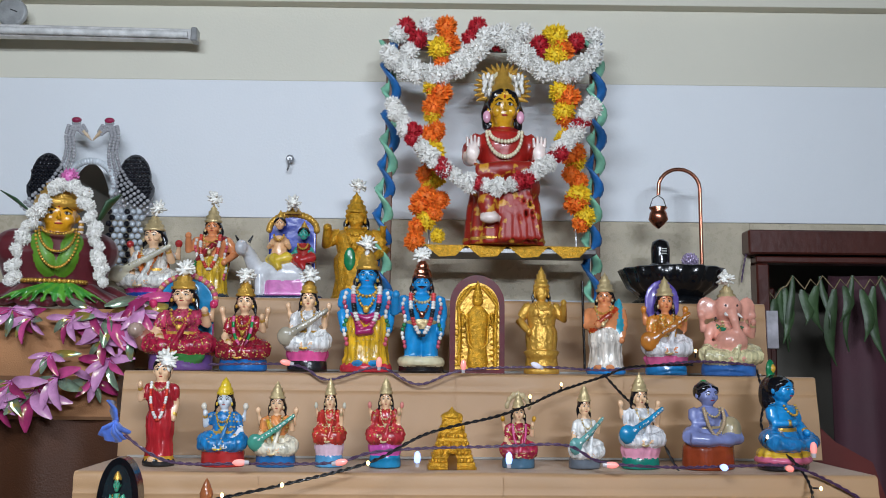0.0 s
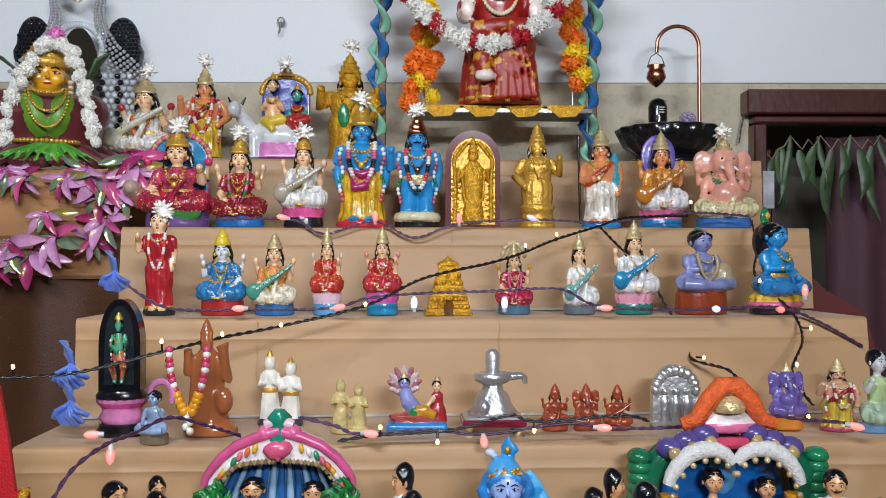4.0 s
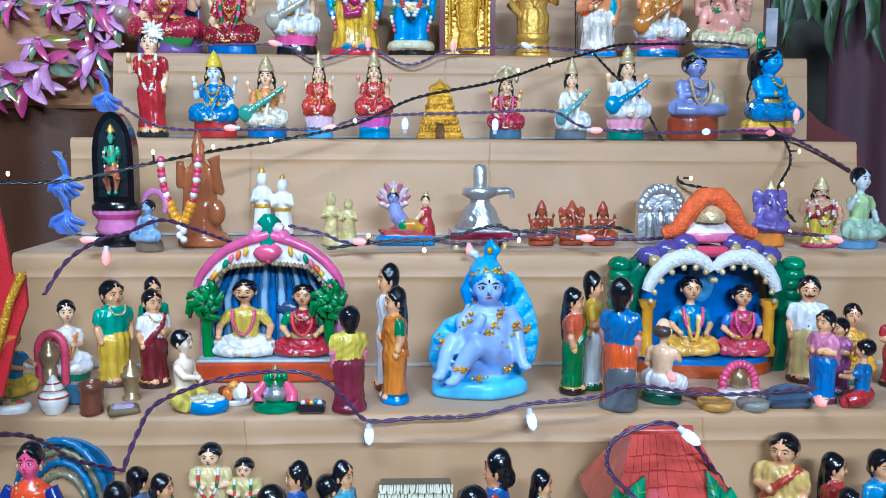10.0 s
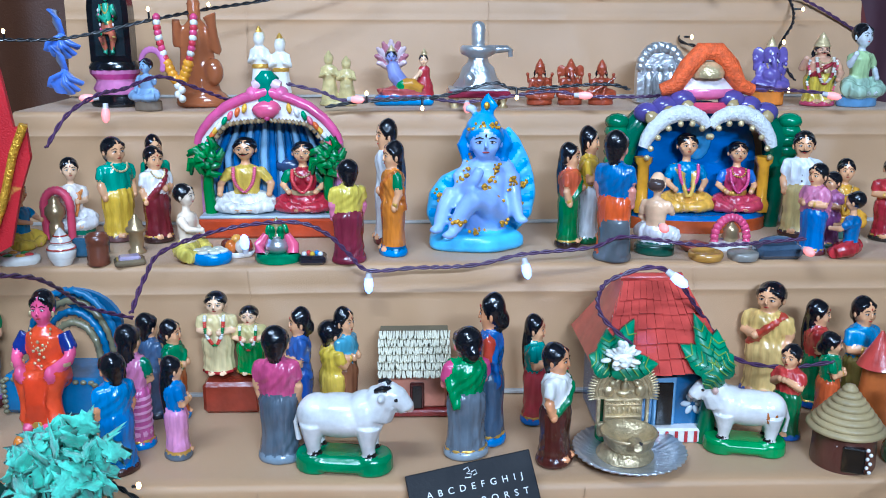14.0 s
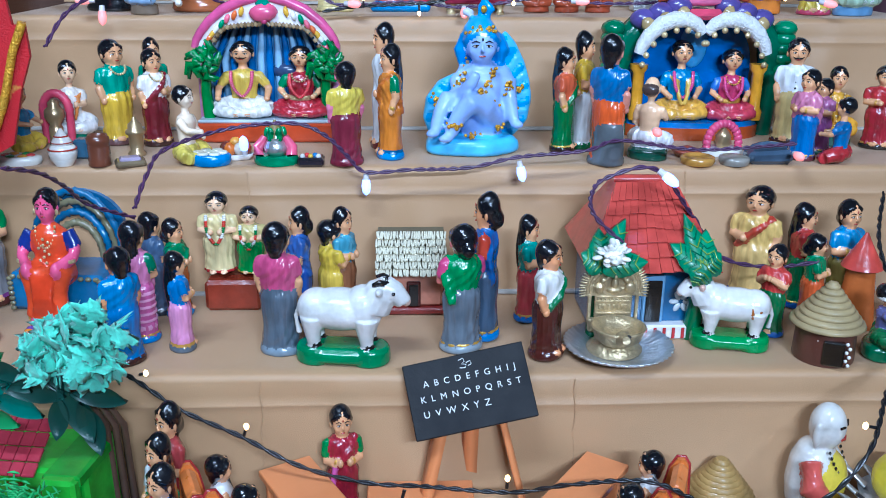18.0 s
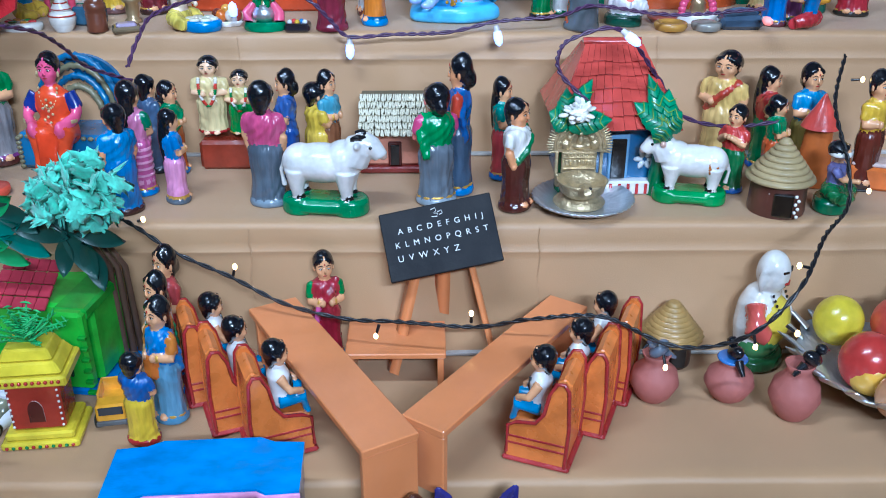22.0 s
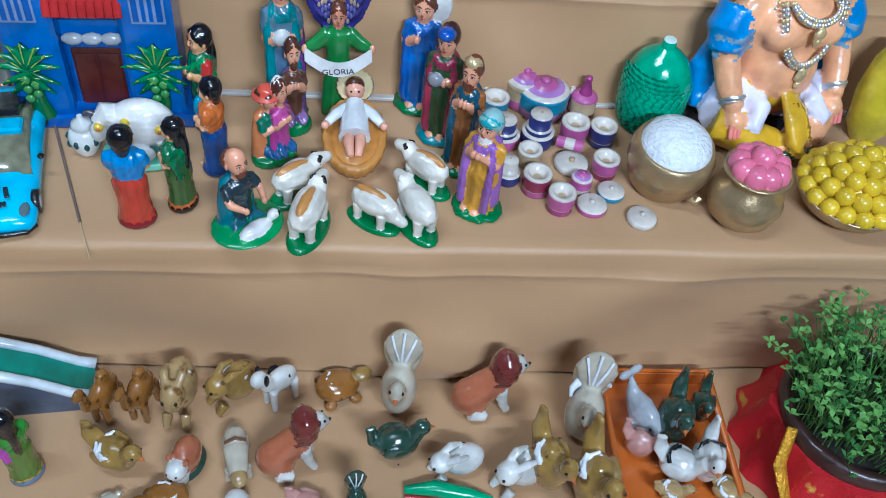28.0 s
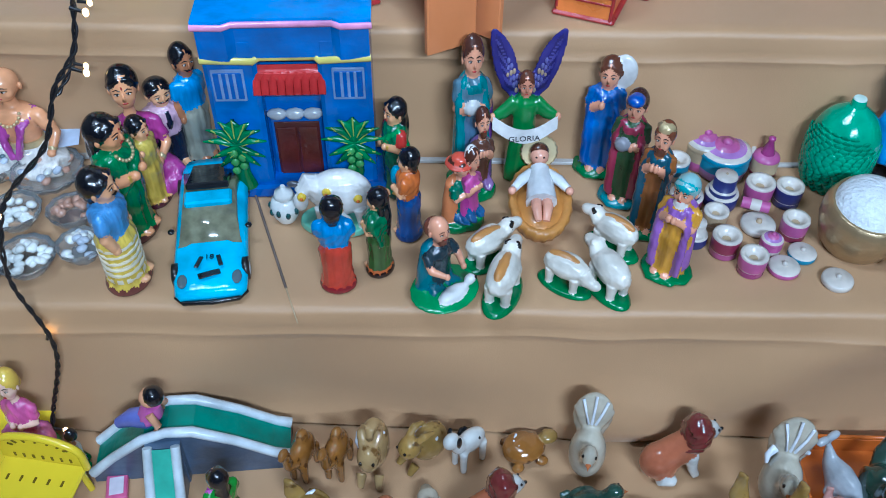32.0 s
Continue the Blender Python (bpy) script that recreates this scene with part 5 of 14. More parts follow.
c.ball((-0.02, -0.14, 0.3), (0.1, 0.08, 0.09), P("2a8a4a"), n=10, k=6)
c.lathe([(0.17, 0.14), (0.15, 0.3), (0.1, 0.42), (0.1, 0.55), (0.04, 0.6)], P("a82a34"), (0.34, 0, 0), 14, sy=0.8)
head(c, 0.67, 0.08, FAIR, HAIR, 0.33, -0.03)
crown(c, 0.75, 0.05, BRASS, 0.6, -0.01, 0.34)
c.tube([(0.28, -0.05, 0.5), (0.2, -0.14, 0.42), (0.12, -0.16, 0.36)], [0.04, 0.035, 0.025], FAIR, 8)
finish(c, *(-0.093, 1.746, 1.100, 0.137, 0.126), 1.0, 0, "reclining deity figurine with serpent hood and attending goddess", "figurine")

lx, ly, lz, lh, lw = 0.061, 1.711, 1.100, 0.149, 0.121
linga = thing("linga_stool", (lx, ly, lz), "small maroon and silver four-legged display stool", "stool")
for sx in (-1, 1):
    for sy in (-1, 1):
        piece("stool_leg", linga, lambda c: c.lathe([(0.008, 0), (0.009, 0.004), (0.005, 0.008), (0.008, 0.016), (0.009, 0.02)], BRASS, (sx * 0.05, sy * 0.035, 0), 12))
piece("stool_top", linga, lambda c: (c.box((0, 0, 0.027), (0.128, 0.095, 0.014), P("7a1c34"), 0.003), c.box((0, 0, 0.0365), (0.12, 0.088, 0.005), SILVER, 0.001)))
c = Clay()
c.lathe([(0.045, 0), (0.047, 0.004), (0.036, 0.02), (0.03, 0.04), (0.02, 0.05), (0.018, 0.06)], SILVER, n=24, ripple=0.1, ribs=6)
c.lathe([(0.02, 0.06), (0.036, 0.068), (0.038, 0.08), (0.034, 0.084)], SILVER, n=24)
c.tube([(0.02, 0, 0.076), (0.06, 0, 0.078), (0.066, 0, 0.074), (0.067, 0, 0.062)], [0.01, 0.007, 0.006, 0.005], SILVER, 8)
c.lathe([(0.014, 0.08), (0.0145, 0.12), (0.012, 0.128), (0.006, 0.132), (0.001, 0.133)], SILVER, n=18)
c.ball((-0.02, -0.036, 0.018), (0.012, 0.014, 0.016), SILVER, n=10, k=7)
ob = c.done("silver_linga")
ob.location = (lx, ly, lz + 0.0395)
tagged(ob, "polished silver linga with a spout on a stool", "ornament")
REDCLAY = P("9a4426", 0.35)
for i, bx in enumerate((978, 1032, 1086)):
    pos = [(0.194, 1.741, 1.100, 0.100, 0.062), (0.259, 1.742, 1.100, 0.100, 0.060), (0.325, 1.742, 1.100, 0.098, 0.062)][i]
    ex = elephant_face(0.78, REDCLAY) if i == 1 else None
    seated(*pos, 0, REDCLAY, REDCLAY, REDCLAY, REDCLAY, hair=None if i == 1 else REDCLAY, crowned=REDCLAY, face=False, four=REDCLAY, arms=("lap", "raise"), extra=ex, veena="9a4426" if i == 2 else None, label=("small terracotta seated goddess figurine", "small terracotta elephant-headed deity figurine", "small terracotta goddess figurine with a veena")[i])
c = Clay()
c.slab([(x * 0.8, z) for x, z in arch(1.0, 1.0)], -0.1, 0.12, SILVER)
for i in range(11):
    a = math.pi * i / 10
    c.ball((0.36 * math.cos(a), -0.11, 0.6 + 0.32 * math.sin(a)), 0.09, SILVER, n=8, k=6, rough=0.3)
for dx in (-0.2, 0.0, 0.2):
    c.lathe([(0.1, 0.05), (0.07, 0.3), (0.09, 0.45), (0.03, 0.52)], SILVER, (dx, -0.13, 0), 12, sy=0.6, ripple=0.1, ribs=5)
    c.ball((dx, -0.14, 0.58), 0.06, SILVER, n=10, k=7)
c.box((0, 0, 0.04), (0.84, 0.36, 0.08), SILVER, 0.02)
finish(c, *(0.456, 1.780, 1.100, 0.129, 0.103), 0.86, 0, "carved silver-grey relief of deities under an arch", "relief", name="silver_relief")
PURP = P("6a5aa0")
seated(0.679, 1.731, 1.100, 0.140, 0.079, 0, PURP, PURP, PURP, "c87a2a", hair=None, crowned=BRASS, necklaced=BRASS, face=False, four=True, baseh=0.24, extra=elephant_face(0.78, PURP), label="purple elephant-headed deity figurine on an orange base")
standing(0.779, 1.713, 1.100, 0.153, 0.076, 0, "c8a088", "c8b03a", P("d0a080"), "a83a58", crowned=BRASS, bare=True, necklaced=BRASS, garland=("d8d0c0", "9a2a3a"), arms=("raise", "lap"), sash="8c1c2c", beard=None, moustache=True, label="standing king figurine in a yellow dhoti with long garland")
seated(0.857, 1.700, 1.100, 0.175, 0.103, -20, "b0c890", "a8c0a8", P("c8ccd0"), "6a90b8", arms=("raise", "lap"), baseh=0.12, label="pale grey and green sitting child figurine")


# ---- fifth step: two wedding tableaux and a large blue child ----
LEAF = P("1f7a34")
PINK = P("d0568c")


def palm(c, x, z0, z1, y):
    c.tube([(x, y, z0), (x - 0.004, y, (z0 + z1) / 2), (x, y, z1)], [0.012, 0.01, 0.009], LEAF, 8)
    for i in range(26):
        a, q = i * 2.39996, (i % 13) / 12
        R_ = 0.014 + 0.03 * q
        c.tube([(x + R_ * 0.3 * math.cos(a), y - 0.02 + 0.008 * q, z1 + R_ * 0.3 * math.sin(a)), (x + R_ * 0.7 * math.cos(a - 0.2), y - 0.024 + 0.01 * q, z1 + R_ * 0.7 * math.sin(a - 0.2)), (x + R_ * math.cos(a + 0.25), y - 0.012, z1 + R_ * math.sin(a + 0.25))], [0.005, 0.0075, 0.003], LEAF if i % 3 else P("145a28"), 6)


cx, cy, cz, ch, cw = -0.343, 1.528, 0.880, 0.294, 0.288
canopy = thing("wedding_canopy", (cx, cy, cz), "painted clay wedding canopy with pink arch and palms", "canopy")
hw = cw / 2
piece("base", canopy, lambda c: (c.box((0, 0, 0.018), (cw * 0.92, 0.13, 0.036), P("b8441c"), 0.004), c.box((0, 0, 0.039), (cw * 0.9, 0.125, 0.006), P("b9c4cc"), 0.002)))
piece("back_shell", canopy, lambda c: (c.slab([(x * cw * 0.86, 0.04 + z * (ch - 0.09)) for x, z in arch(1.0, 1.0)], 0.025, 0.04, P("5f96cc")), [c.tube([(0.012 * i, 0.02, ch * 0.75 - 0.0015 * abs(i)), (0.017 * i, 0.012, ch * 0.5 - 0.001 * abs(i)), (0.0165 * i, 0.02, 0.045)], [0.004, 0.0075, 0.006], P("9cc0e0") if i % 2 else P("2a66ac"), 6) for i in range(-7, 8)]))
ARCHTOP = [(-0.132, 0.172), (-0.128, 0.186), (-0.119, 0.2), (-0.103, 0.219), (-0.076, 0.241), (-0.042, 0.256)]
ARCHLOW = [(-0.098, 0.176), (-0.094, 0.188), (-0.08, 0.202), (-0.049, 0.212), (-0.012, 0.217)]
full = ARCHTOP + [(0.0, 0.268)] + [(-x, z) for x, z in reversed(ARCHTOP)]
lower = ARCHLOW + [(0.0, 0.224)] + [(-x, z) for x, z in reversed(ARCHLOW)]
piece("arch_band", canopy, lambda c: (c.slab(full + list(reversed(lower)), -0.03, 0.026, P("e6dee0")), c.tube([(x, -0.028, z) for x, z in full], [0.007 + 0.003 * math.sin(math.pi * i / 12) for i in range(13)], PINK, 9)))
for side in (-1, 1):
    piece("brown_swag", canopy, lambda c: [c.tube([(side * (0.006 + 0.0065 * i), -0.036, 0.2185 - 0.014 * (i / 14) ** 2 - 0.026 * max(0, (i - 9) / 5) ** 2), (side * (0.0105 + 0.0065 * i), -0.036, 0.213 - 0.014 * (i / 14) ** 2 - 0.026 * max(0, (i - 9) / 5) ** 2)], 0.0046, P("a08a64") if i % 2 else P("7a6444"), 6) for i in range(15)])
    piece("volute", canopy, lambda c: (c.ball((side * 0.026, -0.02, 0.264), (0.014, 0.02, 0.014), P("dc6a9c"), n=12, k=8), c.tube([(side * 0.026, -0.024, 0.278), (side * 0.012, -0.022, 0.282), (side * 0.004, -0.02, 0.292)], [0.008, 0.012, 0.008], P("e8c8d4"), 9)))
piece("crest", canopy, lambda c: (c.ball((0, -0.034, 0.236), (0.026, 0.014, 0.017), P("d85a82"), n=14, k=8, rough=0.25), c.lathe([(0.016, 0), (0.014, 0.03), (0.02, 0.042), (0.008, 0.056)], P("1f8a70"), (0, -0.022, 0.25), 14, ripple=0.18, ribs=5), c.ball((0, -0.036, 0.222), 0.007, P("c8487c"), n=8, k=6)))
for i in range(26):
    f = i / 25 * 11 + 0.5
    j = min(int(f), 11)
    u = f - j
    px = full[j][0] * (1 - u) + full[j + 1][0] * u
    pz = full[j][1] * (1 - u) + full[j + 1][1] * u
    if abs(px) > 0.028:
        piece("painted_flower", canopy, lambda c: c.ball((px * 0.9, -0.034, pz - 0.0165), (0.0052, 0.006, 0.0095), P(("e0b030", "e8e4e0", "1f8a5a", "e06a80", "d86a2a")[i % 5]), (0, -px * 300, 0), n=8, k=6, rough=0.2))
for s in (-1, 1):
    piece("pillar", canopy, lambda c: c.box((s * hw * 0.88, 0.008, ch * 0.31), (0.018, 0.03, ch * 0.6), P("c88ab4"), 0.005))
    piece("palm", canopy, lambda c: palm(c, s * hw * 0.78, 0.04, ch * 0.5, -0.03))
    piece("bolster", canopy, lambda c: (c.ball((-0.05 * 1 + s * 0.052 + (0.03 if s > 0 else -0.02), 0.02, ch * 0.42), (0.03, 0.02, 0.018), P("38486a"), n=10, k=7)))
TOPB = cz + 0.043
seated(cx - 0.048, cy - 0.012, TOPB, ch * 0.5, 0.118, 0, "d8b848", "e4e0d8", SKIN, None, arms=("knee", "knee"), garland=("d05a78", "d05a78"), label="groom figurine in a yellow shirt with a pink garland", moustache=True)
seated(cx + 0.06, cy - 0.012, TOPB, ch * 0.47, 0.112, 0, "a02030", "b02838", SKIN, None, arms=("lap", "lap"), female=True, necklaced=BRASS, garland=("d84a50", "d84a50"), sleeve="1f7a4a", label="bride figurine in a red sari with a garland")

kx, ky, kz, kh, kw = 0.485, 1.550, 0.880, 0.346, 0.335
can2 = thing("wedding_canopy", (kx, ky, kz), "painted clay wedding canopy with orange top and green pillars", "canopy")
kw2 = kw / 2
piece("base", can2, lambda c: (c.lathe([(0.5, 0), (0.5, 0.024)], P("a84a1c"), n=32, sx=kw * 0.82, sy=0.15), c.lathe([(0.49, 0.024), (0.48, 0.034)], P("2a6ab0"), n=32, sx=kw * 0.82, sy=0.15)))
piece("back_shell", can2, lambda c: (c.slab([(x * kw * 0.7, 0.03 + z * kh * 0.62) for x, z in arch(1.0, 1.0)], 0.02, 0.04, P("1a68b8")), c.ball((0, 0.018, kh * 0.5), (0.028, 0.008, 0.045), P("5aa0d8"), n=12, k=8)))
for s in (-1, 1):
    piece("green_frame", can2, lambda c: (c.tube([(s * kw2 * 0.86, 0.0, 0.0), (s * kw2 * 0.9, 0.0, kh * 0.3), (s * kw2 * 0.9, 0, kh * 0.5), (s * kw2 * 0.7, 0, kh * 0.62)], [0.022, 0.024, 0.03, 0.022], P("17684a"), 10), [c.ball((s * kw2 * 0.92 + s * 0.014, -0.01, kh * (0.38 + 0.055 * i)), (0.024, 0.026, 0.016), P("1f7a50"), n=8, k=6) for i in range(5)]))
    piece("pillar", can2, lambda c: c.lathe([(0.014, 0.034), (0.016, 0.05), (0.011, 0.06), (0.011, kh * 0.36), (0.016, kh * 0.38), (0.017, kh * 0.41)], P("d89a1c"), (s * kw2 * 0.7, -0.03, 0), 14, ripple=0.08, ribs=7))
    CUSP = [(0.015, 0.585), (0.1, 0.63), (0.22, 0.655), (0.36, 0.655), (0.5, 0.63), (0.62, 0.58), (0.7, 0.52), (0.74, 0.47)]
    piece("white_garland", can2, lambda c: c.tube([(s * kw2 * u, -0.045, kh * v) for u, v in CUSP], [0.01, 0.013, 0.015, 0.016, 0.016, 0.015, 0.013, 0.01], surface("white_flower_rope", srgb("e2e2e0"), 0.6, grain=1.0, grain_size=260, var=0.15, var_size=120), 10))
    for i in range(8):
        piece("gold_bead", can2, lambda c: c.ball((s * kw2 * (CUSP[i][0] * 0.95), -0.054, kh * (CUSP[i][1] - 0.055)), 0.006, BRASS, n=8, k=6))
    for i in range(3):
        piece("violet_scroll", can2, lambda c: (c.ball((s * kw2 * (0.28 + 0.2 * i), -0.02, kh * (0.72 - 0.035 * i)), (0.026, 0.022, 0.02), P("564a8c"), n=12, k=8), c.ball((s * kw2 * (0.26 + 0.2 * i), -0.042, kh * (0.69 - 0.03 * i)), (0.013, 0.008, 0.013), P("b09868"), n=10, k=6, rough=0.3)))
piece("pink_lotus", can2, lambda c: (c.lathe([(0.036, kh * 0.72), (0.07, kh * 0.74), (0.066, kh * 0.78), (0.035, kh * 0.85)], P("d8709c"), n=36, sy=0.5, ripple=0.07, ribs=16, bands={2: P("e8dce0")}), c.box((0, -0.03, kh * 0.68), (0.07, 0.03, 0.02), P("d04a68"), 0.008)))
piece("brass_dome", can2, lambda c: (c.lathe([(0.03, 0), (0.033, 0.01), (0.026, 0.022), (0.014, 0.03)], BRASS, (0, -0.012, kh * 0.84), 18), c.lathe([(0.012, 0), (0.014, 0.008)], P("c8b8a8"), (0, -0.01, kh * 0.93), 12)))
piece("orange_drape", can2, lambda c: c.tube([(-0.088, -0.012, kh * 0.77), (-0.06, -0.016, kh * 0.8), (-0.04, -0.02, kh * 0.9), (-0.015, -0.018, kh * 0.98), (0.015, -0.018, kh * 0.98), (0.04, -0.02, kh * 0.9), (0.06, -0.016, kh * 0.8), (0.088, -0.012, kh * 0.77)], [0.012, 0.016, 0.018, 0.018, 0.018, 0.018, 0.016, 0.012], surface("orange_flower_rope", srgb("e86428"), 0.6, grain=1.0, grain_size=260, var=0.3, var_size=120), 12))
seated(kx - 0.03, ky - 0.015, kz + 0.035, kh * 0.46, 0.108, 0, "2a80b8", "dca63a", SKIN, None, arms=("lap", "lap"), sash="d8b048", garland=("d8508c", "d8508c"), label="groom figurine in yellow silk with a pink garland")
seated(kx + 0.068, ky - 0.02, kz + 0.035, kh * 0.41, 0.102, 0, "c03a68", "b83a50", SKIN, None, arms=("lap", "lap"), female=True, necklaced=GOLD, garland=("d8508c", "d8508c"), sleeve="3a6ab8", label="bride figurine in pink with a garland")

seated(-0.772, 1.403, 0.880, 0.125, 0.078, -75, "2a80b8", "d8b83a", SKIN, None, arms=("reach", "reach"), label="sitting man figurine in a blue shirt and yellow dhoti")
seated(-0.713, 1.496, 0.880, 0.154, 0.085, -25, "e8dcd0", "e4e0dc", FAIR, "1f6a50", female=True, arms=("lap", "fold"), sash="d8863a", baseh=0.1, label="sitting woman figurine in white and orange on a green base")
standing(-0.618, 1.463, 0.880, 0.185, 0.07, -48, "1f9a80", "d8b030", SKIN, "6a4a48", necklaced=BRASS, arms=("down", "down"), label="man figurine in a green shirt and yellow dhoti")
standing(-0.556, 1.500, 0.880, 0.185, 0.051, -30, "2a8a68", "c07a9a", SKIN, "3a5a9a", arms=("down", "down"), label="man figurine in a green shirt at the back")
standing(-0.543, 1.448, 0.880, 0.171, 0.058, -42, "f0e8e4", "6a1c24", SKIN, "3a2420", female=True, sash="7a1c28", braid=True, necklaced=BRASS, arms=("down", "fold"), label="woman figurine in a maroon sari with a long braid")
seated(-0.459, 1.317, 0.880, 0.139, 0.088, -78, FAIR, "e0cc58", CREAMSKIN, None, bare=True, arms=("reach", "lap"), label="bare-chested priest figurine sitting in a yellow dhoti", kneel=False, sash=None)
standing(-0.184, 1.294, 0.880, 0.171, 0.060, 160, "dcc44a", "7a2438", P("d87a9a"), "7a2438", arms=("down", "down"), face=False, label="boy figurine in a yellow shirt and maroon trousers seen from behind")
standing(-0.123, 1.420, 0.880, 0.221, 0.06, 72, "e8e6e6", "e4e4e4", SKIN, "6a2c2c", arms=("down", "down"), label="man figurine in a white dhoti and shirt")
standing(-0.110, 1.340, 0.880, 0.194, 0.058, 68, "c87a24", "c87820", SKIN, "2a80c8", female=True, braid=True, sash="b8641c", sleeve="1f7a4a", border="1f5a8a", arms=("fold", "down"), label="woman figurine in an orange sari on a blue base")
standing(0.204, 1.392, 0.880, 0.183, 0.057, -68, "c85a34", "1f6a34", SKIN, "24140f", female=True, braid=True, sash="1f6a34", arms=("down", "fold"), label="woman figurine in a green sari with an orange blouse")
standing(0.243, 1.420, 0.880, 0.208, 0.056, -72, "d8b02a", "e4e4e4", SKIN, "1f6a3a", arms=("fold", "down"), label="boy figurine in a yellow shirt and white dhoti")
standing(0.264, 1.296, 0.880, 0.216, 0.067, 215, "2a6aa8", "d85a20", P("d8907a"), "5f6468", arms=("down", "down"), face=False, legs=False, label="boy figurine in a blue shirt and orange dhoti from behind", extra=lambda c, k: c.lathe([(0.17, 0.06), (0.165, 0.2), (0.15, 0.33)], P("5f6468"), (-0.03, 0.03, 0), 18, sy=0.8))
seated(0.347, 1.336, 0.880, 0.152, 0.083, 215, FAIR, "e8e4e6", FAIR, "1c4a3a", bald=True, bare=True, arms=("reach", "lap"), baseh=0.12, face=False, label="bald priest figurine in white sitting on a green base", extra=lambda c, Z: c.ball((0.0, 0.06, Z(0.78)), (0.13, 0.1, 0.08), P("4a3c38"), n=10, k=8))
standing(0.650, 1.457, 0.880, 0.193, 0.068, 18, "e6e8ea", "c8b070", SKIN, "3a2420", arms=("down", "down"), label="man figurine in a white buttoned shirt", moustache=True, extra=lambda c, k: [c.ball((0, -0.115, 0.5 + 0.06 * i), 0.01, EYE, n=6, k=4) for i in range(4)])
standing(0.623, 1.329, 0.880, 0.155, 0.054, 60, "c87a9a", "2a6ab0", SKIN, "5a2c34", female=True, sash="c87a9a", arms=("fold", "fold"), label="woman figurine in a pink blouse and blue skirt")
standing(0.672, 1.380, 0.880, 0.132, 0.054, 60, "b06a98", "8a4a88", SKIN, "1c4a3a", female=True, arms=("fold", "fold"), label="woman figurine in a mauve sari")
seated(0.731, 1.450, 0.880, 0.152, 0.084, 10, "d8a02a", "d8a02a", SKIN, "2a5a4a", female=True, arms=("fold", "fold"), sash="d8a02a", necklaced=BRASS, label="sitting woman figurine in a yellow sari")
seated(0.679, 1.300, 0.880, 0.123, 0.080, 130, "2a6aa8", "a82a30", SKIN, None, arms=("reach", "reach"), face=False, label="sitting man figurine in a blue shirt and red dhoti")
standing(0.807, 1.420, 0.880, 0.149, 0.066, 20, "a82a30", "9a2430", SKIN, "2a2420", female=True, arms=("fold", "fold"), label="woman figurine in a red sari at the end of the step")

# large blue child on a leaf
c = Clay()
PALE, LTB, KID = P("6cc0f2", 0.45), P("3aa4ec", 0.45), P("9cb6f0", 0.45)
c.lathe([(0.29, 0), (0.31, 0.02), (0.3, 0.08), (0.26, 0.11)], PALE, (-0.04, -0.06, 0), 34, sy=0.6, ripple=0.05, ribs=5)
LEAFRIM = [(-0.3, 0.08), (-0.35, 0.2), (-0.33, 0.34), (-0.25, 0.45), (-0.1, 0.52), (0.05, 0.62), (0.13, 0.72), (0.18, 0.78), (0.25, 0.7), (0.31, 0.58), (0.35, 0.45), (0.365, 0.33), (0.34, 0.19), (0.25, 0.08)]
c.slab(LEAFRIM, 0.03, 0.09, PALE)
for i, (u, v) in enumerate(LEAFRIM):
    u2, v2 = LEAFRIM[(i + 1) % len(LEAFRIM)]
    for q, mt in ((0.0, LTB), (0.5, PALE)):
        ru, rv = u + (u2 - u) * q, v + (v2 - v) * q
        c.tube([(0.02, 0.04, 0.24), (0.5 * (ru + 0.02), 0.035, 0.5 * (rv + 0.24)), (0.02 + (ru - 0.02) * 0.93, 0.035, 0.24 + (rv - 0.24) * 0.93)], [0.022, 0.03, 0.026], mt, 8, 0.9)
c.lathe([(0.13, 0.13), (0.15, 0.22), (0.135, 0.34), (0.14, 0.46), (0.12, 0.54), (0.05, 0.59), (0.045, 0.63)], KID, (0.03, -0.03, 0), 24, sy=0.8)
c.ball((0.03, -0.1, 0.31), (0.115, 0.09, 0.11), KID, n=16, k=10)
c.tube([(0.1, -0.04, 0.22), (0.02, -0.17, 0.32), (-0.06, -0.23, 0.35), (-0.13, -0.23, 0.26), (-0.18, -0.24, 0.16)], [0.11, 0.085, 0.07, 0.055, 0.045], KID, 14)
c.tube([(-0.03, -0.02, 0.22), (-0.14, -0.1, 0.33), (-0.2, -0.13, 0.36), (-0.24, -0.16, 0.28), (-0.27, -0.18, 0.18)], [0.1, 0.075, 0.06, 0.05, 0.042], KID, 14)
for p in ((-0.21, -0.27, 0.13), (-0.29, -0.21, 0.15)):
    c.ball(p, (0.055, 0.04, 0.028), KID, (0, 0, 25), n=10, k=7)
c.tube([(-0.07, -0.02, 0.53), (-0.13, -0.05, 0.46), (-0.12, -0.13, 0.38), (-0.05, -0.19, 0.47), (-0.015, -0.19, 0.54)], [0.055, 0.06, 0.05, 0.042, 0.034], KID, 12)
c.tube([(0.14, -0.02, 0.53), (0.2, -0.03, 0.44), (0.21, -0.07, 0.34), (0.23, -0.14, 0.22)], [0.055, 0.058, 0.048, 0.036], KID, 12)
c.ball((0.25, -0.16, 0.2), (0.05, 0.035, 0.028), KID, (0, 0, -30), n=10, k=7)
head(c, 0.69, 0.115, KID, P("2f86d2", 0.4), 0.02, -0.05, long=0.7, mark=EYE)
for s in (-1, 1):
    c.tube([(0.02 + s * 0.1, 0.0, 0.76), (0.02 + s * 0.135, -0.01, 0.66), (0.02 + s * 0.12, -0.01, 0.57)], [0.035, 0.045, 0.025], P("2f86d2", 0.4), 9)
